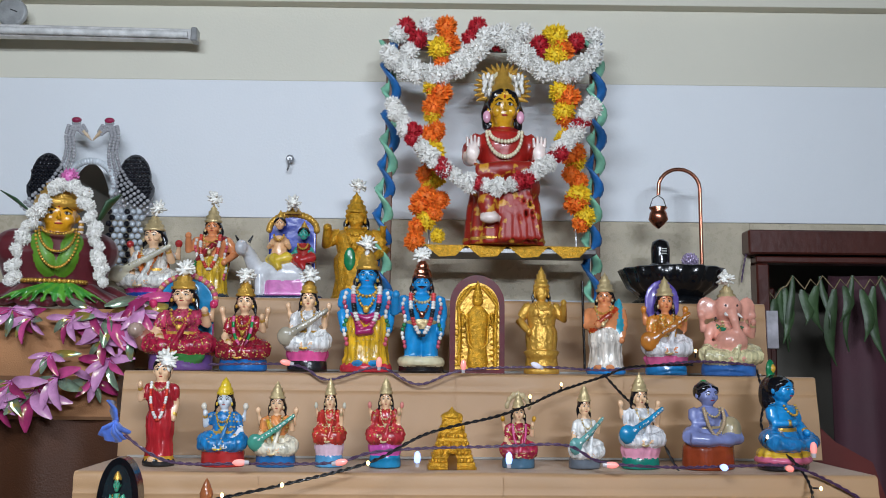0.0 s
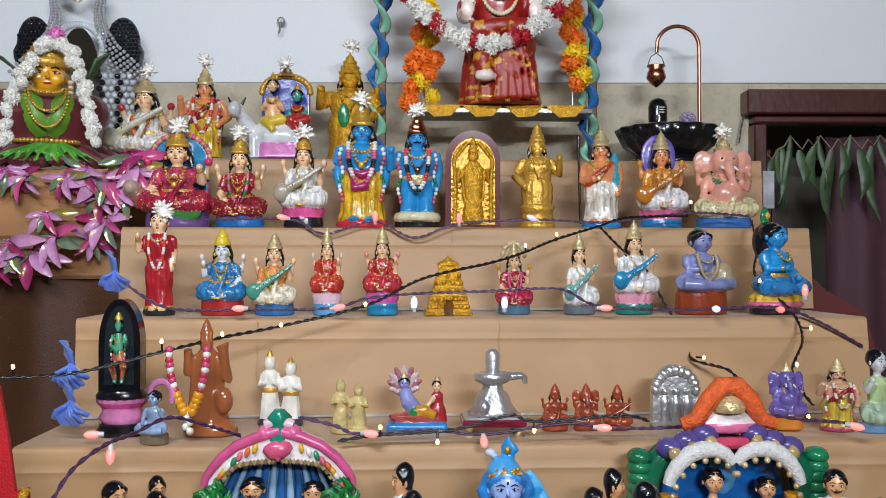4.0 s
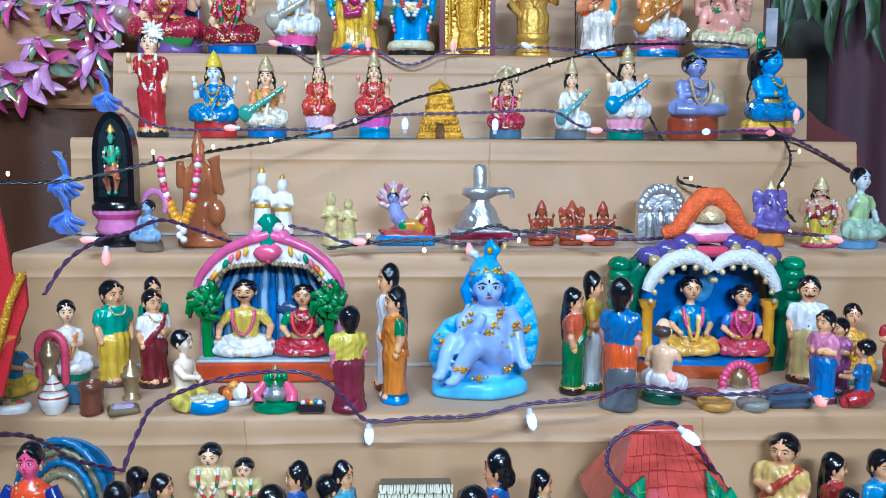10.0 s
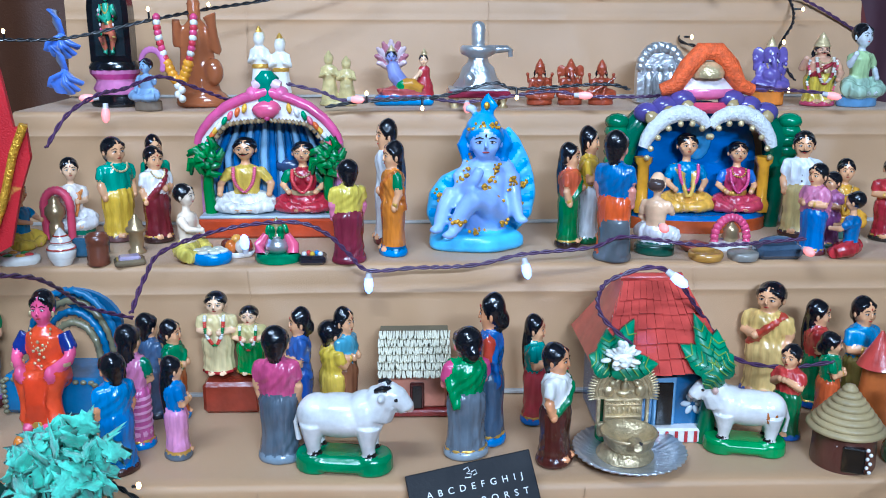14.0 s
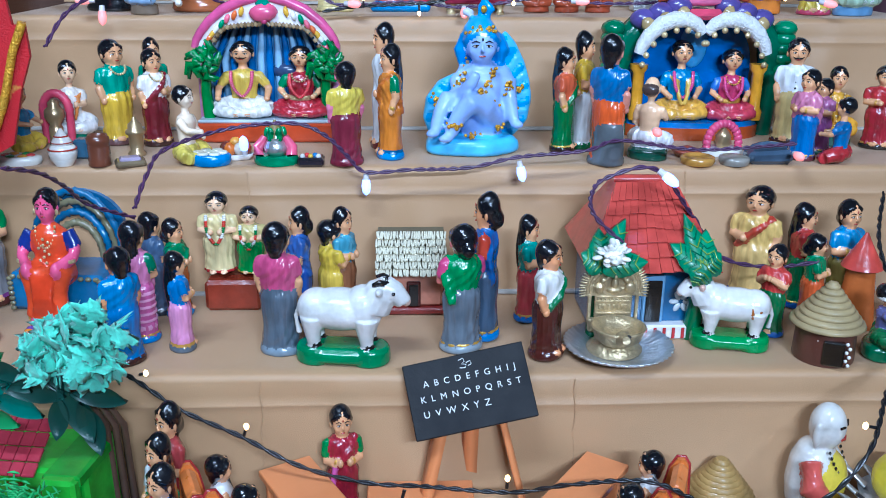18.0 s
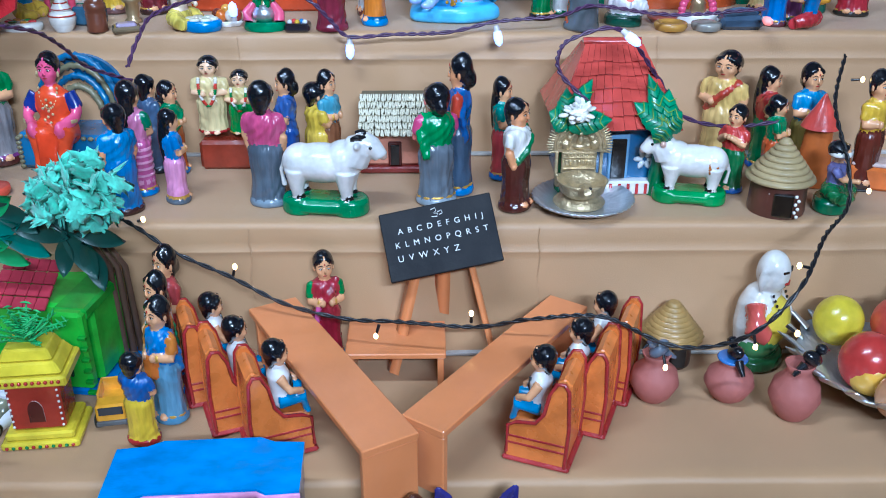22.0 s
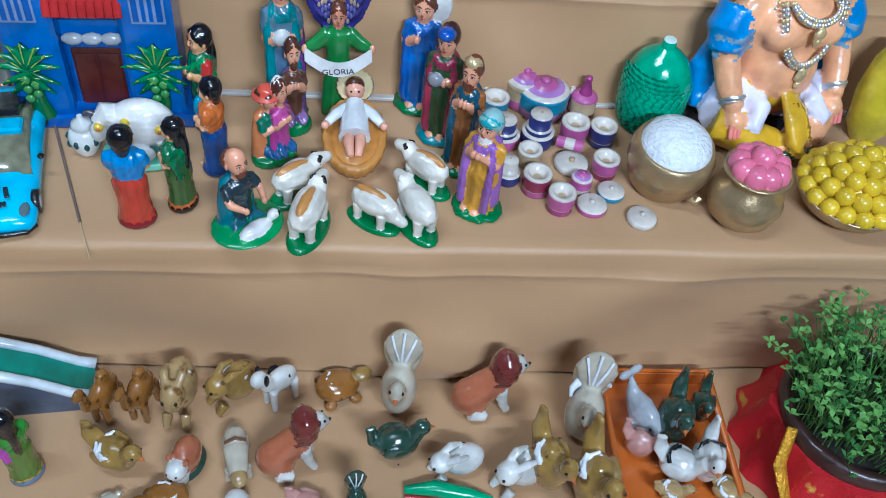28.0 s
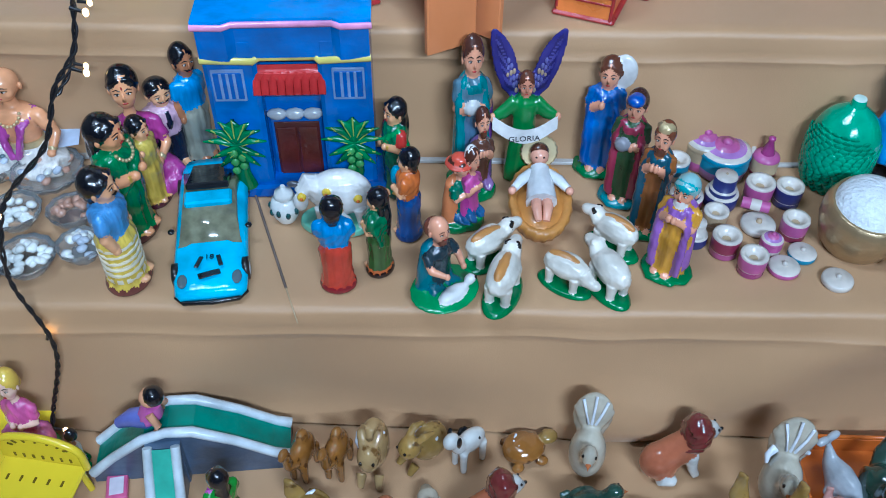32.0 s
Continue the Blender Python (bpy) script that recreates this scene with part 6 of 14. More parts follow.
c.lathe([(0.1, 0), (0.11, 0.03), (0.08, 0.07), (0.05, 0.1)], P("4a9cdc", 0.4), (0.01, -0.02, 0.77), 16)
c.tube([(0.02, -0.02, 0.83), (0.05, -0.02, 0.92), (0.03, -0.02, 1.0)], [0.03, 0.065, 0.02], P("2a96e0", 0.4), 12, 0.45)
c.ball((0.03, -0.055, 0.92), (0.02, 0.012, 0.025), GOLDBRIGHT, n=8, k=6)
c.ball((-0.07, -0.02, 0.9), (0.04, 0.03, 0.03), P("c8d0e0", 0.5), n=10, k=8, rough=0.3)
rng = random.Random(8)


def glitter(a, b, n, wide, size=0.011):
    """Loose patch of gold glitter along a line."""
    for i in range(n):
        p = Vector(a).lerp(Vector(b), (i + 0.5) / n)
        for q in range(2):
            c.ball(p + Vector((rng.gauss(0, wide), rng.gauss(0, 0.004), rng.gauss(0, wide))), size * rng.uniform(0.7, 1.3), GOLDBRIGHT, n=5, k=4)


for a, b, n, wide in (((-0.1, -0.1, 0.56), (-0.12, -0.12, 0.4), 9, 0.018), ((0.11, -0.12, 0.57), (0.06, -0.14, 0.45), 9, 0.012), ((0.06, -0.14, 0.45), (-0.02, -0.17, 0.37), 8, 0.012), ((-0.03, -0.17, 0.34), (0.12, -0.16, 0.34), 11, 0.012), ((0.2, -0.09, 0.47), (0.17, -0.1, 0.42), 7, 0.02), ((0.2, -0.12, 0.29), (0.26, -0.11, 0.3), 6, 0.008), ((-0.2, -0.29, 0.22), (-0.12, -0.28, 0.21), 7, 0.009), ((-0.28, -0.1, 0.38), (-0.26, -0.14, 0.33), 5, 0.01), ((0.24, -0.02, 0.4), (0.31, 0.0, 0.42), 6, 0.007), ((-0.06, -0.24, 0.15), (0.0, -0.23, 0.14), 6, 0.014), ((-0.08, -0.11, 0.79), (0.1, -0.12, 0.79), 12, 0.01), ((0.12, -0.18, 0.18), (0.16, -0.17, 0.19), 4, 0.01)):
    glitter(a, b, n, wide)
finish(c, 0.046, 1.407, 0.880, 0.274, 0.184, 0.66, 0, "large sky-blue child deity figurine on a leaf with gold glitter")


def pot(name, x, y, z, h, r, mat, label, category="pot", prof=None, group="", bands=()):
    c = Clay()
    prof = prof or [(0.55, 0), (0.62, 0.02), (0.95, 0.3), (1.0, 0.45), (0.85, 0.66), (0.5, 0.78), (0.45, 0.86), (0.6, 0.97), (0.62, 1.0), (0.5, 0.99), (0.38, 0.88)]
    c.lathe([(a * r, b * h) for a, b in prof], mat, n=24, bands=bands)
    ob = c.done(name)
    ob.location = (x, y, z + 0.0005)
    return tagged(ob, label, category, group)


def at5(v):
    return v


x, y, z, h, w = -0.662, 1.290, 0.880, 0.063, 0.048
t1 = thing("ceremonial_pot", (x, y, z), "white ceremonial clay pot with red bands and a lid", "pot")
piece("body", t1, lambda c: c.lathe([(w * 0.3, 0), (w * 0.45, h * 0.2), (w * 0.5, h * 0.38), (w * 0.42, h * 0.52), (w * 0.3, h * 0.58)], P("e6e0d6"), n=24, bands={1: P("dcd4c8")}))
piece("lid", t1, lambda c: c.lathe([(w * 0.34, h * 0.58), (w * 0.36, h * 0.64), (w * 0.26, h * 0.76), (w * 0.22, h * 0.8), (w * 0.12, h * 0.92), (w * 0.04, h)], P("e2dad0"), n=22))
for f in (0.44, 0.62, 0.78):
    piece("red_band", t1, lambda c: c.lathe([(w * (0.5 if f < 0.5 else 0.36 if f < 0.7 else 0.25), h * f), (w * (0.505 if f < 0.5 else 0.365 if f < 0.7 else 0.255), h * (f + 0.02)), (w * (0.49 if f < 0.5 else 0.34 if f < 0.7 else 0.23), h * (f + 0.035))], P("a83a2c"), n=22))
x, y, z, h, w = -0.727, 1.424, 0.880, 0.096, 0.048
t2 = thing("ritual_mirror", (x, y + 0.02, z), "bronze pot wreathed by a pink garland", "ornament")
piece("pink_garland", t2, lambda c: c.tube([(w * 0.46, 0.012, h * 0.02), (w * 0.48, 0.012, h * 0.3)] + [(w * 0.5 * math.cos(math.pi * i / 28), 0.012, h * 0.62 + h * 0.36 * math.sin(math.pi * i / 28)) for i in range(29)] + [(-w * 0.48, 0.012, h * 0.3), (-w * 0.46, 0.012, h * 0.02)], [0.007, 0.0075] + [0.0072 + 0.0016 * (i % 2) for i in range(29)] + [0.0075, 0.007], P("d84a68", 0.5), 9))
piece("bronze_pot", t2, lambda c: c.lathe([(w * 0.28, 0), (w * 0.26, h * 0.35), (w * 0.2, h * 0.4), (w * 0.38, h * 0.55), (w * 0.36, h * 0.68), (w * 0.2, h * 0.76), (w * 0.22, h * 0.82), (w * 0.05, h * 0.9)], BRONZE, n=20))
x, y, z, h, w = -0.601, 1.287, 0.880, 0.053, 0.039
pot("wooden_measure", x, y, z, h, w / 2, P("6a3c28", 0.35), "small brown grooved clay grain measure", prof=[(0.9, 0), (0.98, 0.04), (0.9, 0.12), (0.96, 0.2), (0.88, 0.3), (0.92, 0.6), (0.86, 0.66), (0.96, 0.74), (0.98, 0.9), (0.85, 0.94), (0.82, 1.0), (0.7, 0.98), (0.66, 0.8)])
x, y, z, h, w = -0.560, 1.365, 0.880, 0.069, 0.036
pot("bronze_vessel", x, y, z, h, w / 2, BRONZE, "small bronze-painted lidded vessel", prof=[(0.85, 0), (0.9, 0.05), (0.6, 0.12), (0.72, 0.3), (0.66, 0.5), (0.95, 0.56), (0.96, 0.64), (0.7, 0.68), (0.66, 0.8), (0.3, 0.88), (0.2, 0.96), (0.05, 1.0)])
x, y, z, h, w = -0.551, 1.290, 0.880, 0.022, 0.050
t3 = thing("grinding_stone", (x, y, z), "small taupe clay grinding slab with a pale top", "grinding stone", yaw=20)
piece("slab", t3, lambda c: c.box((0, 0, h * 0.2), (w, 0.04, h * 0.5), P("6f6048"), 0.004))
piece("lilac_top", t3, lambda c: c.box((0, 0, h * 0.5), (w * 0.7, 0.024, 0.008), P("a898b0"), 0.003))
x, y, z, h, w = -0.741, 1.299, 0.880, 0.018, 0.077
t4 = thing("rangoli_plate", (x, y, z), "white plate with red and green dots", "plate")
piece("plate", t4, lambda c: c.lathe([(w * 0.46, 0), (w * 0.5, 0.006), (w * 0.49, 0.013), (w * 0.42, 0.015)], P("e0dcd2"), n=28, sy=0.6, ripple=0.03, ribs=14))
for i in range(6):
    a = i * 1.05
    piece("painted_dot", t4, lambda c: c.ball((w * 0.27 * math.cos(a), w * 0.15 * math.sin(a), 0.0155), (0.008, 0.008, 0.003), P(("c83a3a", "3a8a3a", "d0902a")[i % 3]), n=10, k=6))
x, y, z, h, w = -0.631, 1.337, 0.880, 0.037, 0.055
plain_box("painted_block", x - 0.028, x + 0.028, y - 0.01, y + 0.02, z + 0.001, z + 0.035, P("3f6078"), "", "small slate-blue painted clay block", "block", 0.004)
x, y, z, h, w = -0.417, 1.297, 0.880, 0.018, 0.071
t5 = thing("sweets_plate", (x, y, z), "round blue clay plate with white rice cakes", "plate")
piece("plate", t5, lambda c: c.lathe([(w * 0.45, 0), (w * 0.5, 0.006), (w * 0.5, 0.016), (w * 0.44, 0.019)], P("2a7ab8"), n=28, sy=0.75))
for i in range(7):
    a = i * 1.047
    rr = 0.0 if i == 6 else w * 0.28
    piece("rice_cake", t5, lambda c: c.lathe([(0.0095, 0), (0.01, 0.002), (0.008, 0.004)], P("e6e2cc"), (rr * math.cos(a), rr * 0.75 * math.sin(a), 0.019), 14))
x, y, z, h, w = -0.305, 1.300, 0.880, 0.077, 0.078
t6 = thing("kalash_pot", (x, y, z), "silver kalash pot with coconut and pink garland on a green base", "pot")
piece("base", t6, lambda c: c.lathe([(w * 0.46, 0), (w * 0.5, 0.006), (w * 0.46, 0.016)], P("1f8a5a"), n=26, sy=0.7))
piece("vessel", t6, lambda c: c.lathe([(w * 0.16, 0.016), (w * 0.29, h * 0.3), (w * 0.3, h * 0.42), (w * 0.2, h * 0.56), (w * 0.22, h * 0.6)], SILVER, n=22, ripple=0.03, ribs=11))
piece("coconut", t6, lambda c: (c.lathe([(w * 0.2, h * 0.6), (w * 0.16, h * 0.74), (w * 0.06, h * 0.92), (0.001, h)], P("8a7a48"), n=14), [c.ball((w * 0.17 * math.cos(a), w * 0.17 * math.sin(a), h * 0.66), (0.007, 0.005, 0.014), P("1f8a4a"), n=7, k=5) for a in (0.3, 1.2, 2.2, 3.3, 4.2, 5.3)]))
for s in (-1, 1):
    piece("pink_garland", t6, lambda c: c.tube([(s * w * 0.22, -0.004, h * 0.62), (s * w * 0.36, -0.01, h * 0.4), (s * w * 0.36, -0.014, 0.018)], [0.006, 0.01, 0.01], P("d8587a"), 9))
x, y, z, h, w = -0.245, 1.289, 0.880, 0.022, 0.045
t7 = thing("spice_box", (x, y, z), "small dark clay box with tiny coloured flowers", "box")
piece("box_body", t7, lambda c: c.box((0, 0, h * 0.35), (w, 0.035, h * 0.7), P("26222a"), 0.004))
for i in range(5):
    piece("tiny_flower", t7, lambda c: c.ball((w * (-0.3 + 0.15 * i), -0.006 + 0.008 * (i % 2), h * 0.74), 0.005, P(("d8d8d8", "c83a3a", "d8b030", "3a7ab8", "d8d8d8")[i]), n=7, k=5))
x, y, z, h, w = -0.381, 1.336, 0.880, 0.048, 0.065
t8 = thing("offering_tray", (x, y, z), "white and brown offering tray with orange fruit", "tray")
piece("tray", t8, lambda c: c.lathe([(w * 0.4, 0), (w * 0.5, 0.008), (w * 0.47, 0.01), (w * 0.38, 0.004)], P("e2dcd4"), n=26, sy=0.6))
for i in range(5):
    piece("fruit", t8, lambda c: c.ball((w * (-0.26 + 0.13 * i), 0.004 * (-1) ** i, 0.018 + 0.008 * (i == 2)), (0.011, 0.011, 0.012), P(("6a3028", "d8762a", "e0a040", "e6dccc", "a83a2c")[i]), n=10, k=7))
# right tableau offerings
x, y, z, h, w = 0.492, 1.364, 0.880, 0.062, 0.081
t9 = thing("kalash_pot", (x, y, z), "bronze kalash pot under a pink garland on a white base", "pot")
piece("base", t9, lambda c: c.lathe([(w * 0.48, 0), (w * 0.5, 0.005), (w * 0.44, 0.014)], P("dedad4"), n=26, sy=0.6))
piece("vessel", t9, lambda c: c.lathe([(w * 0.12, 0.014), (w * 0.2, h * 0.35), (w * 0.16, h * 0.5), (w * 0.18, h * 0.56), (w * 0.1, h * 0.7), (w * 0.03, h * 0.8)], BRONZE, n=20))
for i in range(17):
    piece("garland_bead", t9, lambda c: c.ball((w * 0.36 * math.cos(math.pi * (-0.12 + 1.24 * i / 16)), 0.0, h * 0.3 + h * 0.62 * math.sin(math.pi * (-0.12 + 1.24 * i / 16))), 0.008, P("d8507a"), n=7, k=5, rough=0.2))
x, y, z, h, w = 0.423, 1.349, 0.880, 0.029, 0.056
pot("clay_bowl", x, y, z, h * 0.7, w / 2, P("8a4030", 0.35), "small reddish clay bowl with a heap of powder", prof=[(0.5, 0), (0.7, 0.1), (0.98, 0.5), (1.0, 0.6), (0.7, 0.62), (0.3, 0.9), (0.05, 1.0)])
x, y, z, h, w = 0.426, 1.294, 0.880, 0.011, 0.060
pot("oval_dish", x, y, z, 0.014, w / 2, P("b8883a"), "flat ochre oval clay dish", "dish", prof=[(0.9, 0), (1.0, 0.4), (0.98, 0.9), (0.85, 1.0), (0.7, 0.6)])
x, y, z, h, w = 0.490, 1.292, 0.880, 0.013, 0.054
pot("oval_dish", x, y, z, 0.016, w / 2, P("8f8a80"), "flat grey oval clay dish with white paste", "dish", prof=[(0.9, 0), (1.0, 0.4), (0.98, 0.8), (0.8, 0.9), (0.5, 1.0), (0.1, 1.1)])
x, y, z, h, w = 0.552, 1.300, 0.880, 0.044, 0.078
t10 = thing("lidded_dish", (x, y, z), "slate-blue moulded clay dish with a domed cover", "dish")
piece("dish", t10, lambda c: c.box((0, 0, h * 0.3), (w, 0.045, h * 0.6), P("46566a"), 0.008))
piece("cover", t10, lambda c: c.lathe([(w * 0.42, h * 0.6), (w * 0.4, h * 0.72), (w * 0.2, h * 0.85), (w * 0.05, h * 0.88)], P("4f6076"), n=24, sy=0.5, ripple=0.05, ribs=10))

# ---- sixth step: village scene ----
sx, sy_, sz, sh, sw = -0.653, 1.187, 0.660, 0.207, 0.137
throne = thing("throne", (sx + 0.006, sy_ + 0.042, sz), "blue clay throne with scrolled gold edges", "throne", yaw=-8)
THRB, SCRO = P("2f6a98"), P("7a7458")
piece("seat_block", throne, lambda c: c.box((0, -0.012, sh * 0.16), (sw * 1.22, 0.1, sh * 0.32), THRB, 0.008))
piece("throne_back", throne, lambda c: (c.slab([(x * sw * 1.2, sh * 0.3 + z * sh * 0.6) for x, z in arch(1.0, 1.0)], 0.035, 0.055, P("26547c"), THRB)))
for k, rr in enumerate((1.0, 0.84, 0.68, 0.52)):
    piece("scroll", throne, lambda c: c.tube([(sw * 0.58 * rr * math.cos(math.pi * i / 40), 0.031 - 0.004 * (k == 0), sh * 0.32 + sh * 0.57 * rr * math.sin(math.pi * i / 40) + 0.0016 * math.sin(i * 2.1)) for i in range(41)], [0.0052 + 0.0018 * (i % 2) for i in range(41)], THRB if k % 2 == 0 else SCRO, 8))
for s in (-1, 1):
    for q in range(7):
        piece("bead", throne, lambda c: c.ball((s * sw * 0.56, -0.064, sh * (0.03 + 0.042 * q)), (0.0055, 0.004, 0.004), SCRO, n=8, k=6))
for q in range(12):
    piece("bead", throne, lambda c: c.ball((sw * (-0.52 + 1.04 * q / 11), -0.064, sh * 0.3), (0.0055, 0.004, 0.004), SCRO, n=8, k=6))
PF = P("e05a86")
c = Clay()
c.tube([(-0.12, 0, 0.36), (-0.14, -0.22, 0.38), (-0.13, -0.24, 0.06)], [0.13, 0.13, 0.11], P("d84a20"), 14)
c.tube([(0.12, 0, 0.36), (0.14, -0.22, 0.38), (0.13, -0.24, 0.06)], [0.13, 0.13, 0.11], P("d84a20"), 14)
c.ball((0, -0.23, 0.24), (0.2, 0.1, 0.22), P("d84a20"), n=16, k=10)
for q in range(5):
    c.tube([(-0.1 + 0.05 * q, -0.3, 0.4), (-0.09 + 0.045 * q, -0.355, 0.22), (-0.1 + 0.05 * q, -0.34, 0.06)], 0.02, P("c83c18"), 7)
c.lathe([(0.22, 0.03), (0.225, 0.055), (0.21, 0.08)], GOLD, (0, -0.23, 0), 24, sy=0.6)
for s in (-1, 1):
    c.ball((s * 0.1, -0.34, 0.03), (0.06, 0.08, 0.035), PF, n=10, k=6)
    c.tube([(s * 0.19, 0.0, 0.68), (s * 0.27, -0.04, 0.56)], [0.07, 0.075], P("1f2f7a"), 10)
    c.tube([(s * 0.27, -0.04, 0.57), (s * 0.26, -0.12, 0.5), (s * 0.16, -0.26, 0.46)], [0.06, 0.055, 0.045], PF, 10)
    c.ball((s * 0.15, -0.29, 0.44), (0.055, 0.06, 0.07), PF, n=10, k=7)
c.lathe([(0.18, 0.32), (0.17, 0.45), (0.2, 0.6), (0.19, 0.68), (0.1, 0.74), (0.06, 0.76)], P("d84a20"), n=22, sy=0.72)
c.lathe([(0.06, 0.74), (0.055, 0.82)], PF, n=12)
necklace(c, 0.74, BRASS, 0.1, 0.16, 15)
head(c, 0.88, 0.12, PF, HAIR, bun=True, mark=P("b02030"))
for q in range(9):
    c.ball((0.05 * math.sin(q * 1.6), -0.17 - 0.004 * (q % 2), 0.66 - 0.024 * q), (0.017, 0.012, 0.013), BRASS, n=8, k=6)
for s in (-1, 1):
    c.lathe([(0.062, -0.012), (0.068, 0), (0.062, 0.016)], BRASS, (s * 0.235, -0.15, 0.485), 12)
    c.ball((s * 0.115, -0.03, 0.845), (0.018, 0.014, 0.026), BRASS, n=8, k=6)
finish(c, sx, sy_ - 0.02, sz, sh, sw * 0.8, 0.7, 4, "pink-faced goddess figurine in an orange-red robe")
standing(-0.492, 0.985, 0.660, 0.174, 0.058, 135, "2a80c0", "2a74b8", P("dd9a68"), "3a1c18", female=False, arms=("down", "down"), face=False, label="woman figurine in a long blue dress seen from behind")
standing(-0.491, 1.065, 0.660, 0.187, 0.060, -160, "c878a0", "b8588c", SKIN, "2a78c0", female=True, braid=True, face=False, stripes="d898b8", sash="c878a0", sleeve="1f6a4a", arms=("fold", "fold"), label="woman figurine in a pink striped sari")
standing(-0.494, 1.170, 0.660, 0.169, 0.054, -140, "4a6080", "4a5870", SKIN, "2a2c34", face=False, arms=("fold", "fold"), label="figurine in grey-blue robes at the back", hair=HAIR)
standing(-0.455, 1.159, 0.660, 0.161, 0.052, -80, "1f7a4a", "b8602a", SKIN, "2a80c8", sash="1f7a4a", female=True, arms=("fold", "fold"), label="woman figurine in a green sari on a blue base")
standing(-0.421, 1.028, 0.660, 0.152, 0.048, -120, "2a74b8", "d890b8", SKIN, "5a626c", female=True, braid=True, sleeve="2a74b8", border="b88a3a", arms=("fold", "fold"), label="girl figurine in a blue blouse and pink skirt")
x, y, z, h, w = -0.370, 1.206, 0.660, 0.053, 0.092
plat = thing("platform", (x, y, z), "red-brown clay platform block", "platform")
piece("block", plat, lambda c: c.box((0, 0, h * 0.5), (w, 0.075, h), P("8a3420"), 0.006))
standing(x - 0.024, y, z + h, h * 2.6, 0.06, 0, "d8c48a", "dcc890", FAIR, None, garland=("e9e6df", "c83a2c", "2a7a3a"), arms=("fold", "fold"), border="a82a2c", label="groom figurine in cream silk with long garland")
standing(x + 0.028, y, z + h, h * 2.15, 0.052, 0, "c8b878", "2a8a3a", FAIR, None, female=True, garland=("e9e6df", "2a7a3a", "c83a2c"), arms=("fold", "fold"), label="bride figurine in a green skirt with long garland")
standing(-0.271, 1.018, 0.660, 0.199, 0.065, 185, "c04a78", "5a6470", SKIN, "7a8894", arms=("down", "down"), face=False, legs=False, label="man figurine in a pink shirt and grey trousers from behind")
standing(-0.253, 1.140, 0.660, 0.185, 0.053, 75, "3a5a9c", "2a4a94", SKIN, "2a3a60", female=True, sash="3a5a9c", arms=("fold", "fold"), label="woman figurine in a dark blue sari")
standing(-0.203, 1.161, 0.660, 0.157, 0.069, -110, "d8b838", "d0b040", SKIN, "8a8a90", arms=("pray", "pray"), label="boy figurine in a yellow kurta with folded arms")
standing(-0.184, 1.160, 0.660, 0.178, 0.051, -60, "5a9ab0", "8a5a3a", SKIN, "4a3a34", female=True, arms=("fold", "fold"), label="woman figurine in a pale blue sari at the back")
standing(-0.000, 1.023, 0.660, 0.193, 0.069, 160, "1f8a4a", "6a727c", P("e0807a"), "8a949c", female=True, face=False, sash="1f8a4a", sleeve="c8487c", arms=("fold", "fold"), label="woman figurine with a green shawl and white hair flowers")
standing(0.038, 1.065, 0.660, 0.228, 0.061, 100, "2a5a9c", "4a5a70", P("dd9a68"), "2a78c0", female=True, sash="2a5a9c", sleeve="b8402a", arms=("fold", "fold"), label="tall woman figurine in a blue sari with necklace")
standing(0.114, 1.131, 0.660, 0.173, 0.051, -70, "1f8a80", "b03a40", SKIN, "2a6ab8", female=True, braid=True, arms=("fold", "down"), label="girl figurine in a teal blouse and red skirt")
standing(0.126, 0.995, 0.660, 0.176, 0.063, -60, "e6e2dc", "4a1f18", P("dd9a68"), "4a1f18", bare=False, sash="1f6a3a", sleeve=None, arms=("down", "down"), label="man figurine in a white cloth and brown dhoti", extra=None)


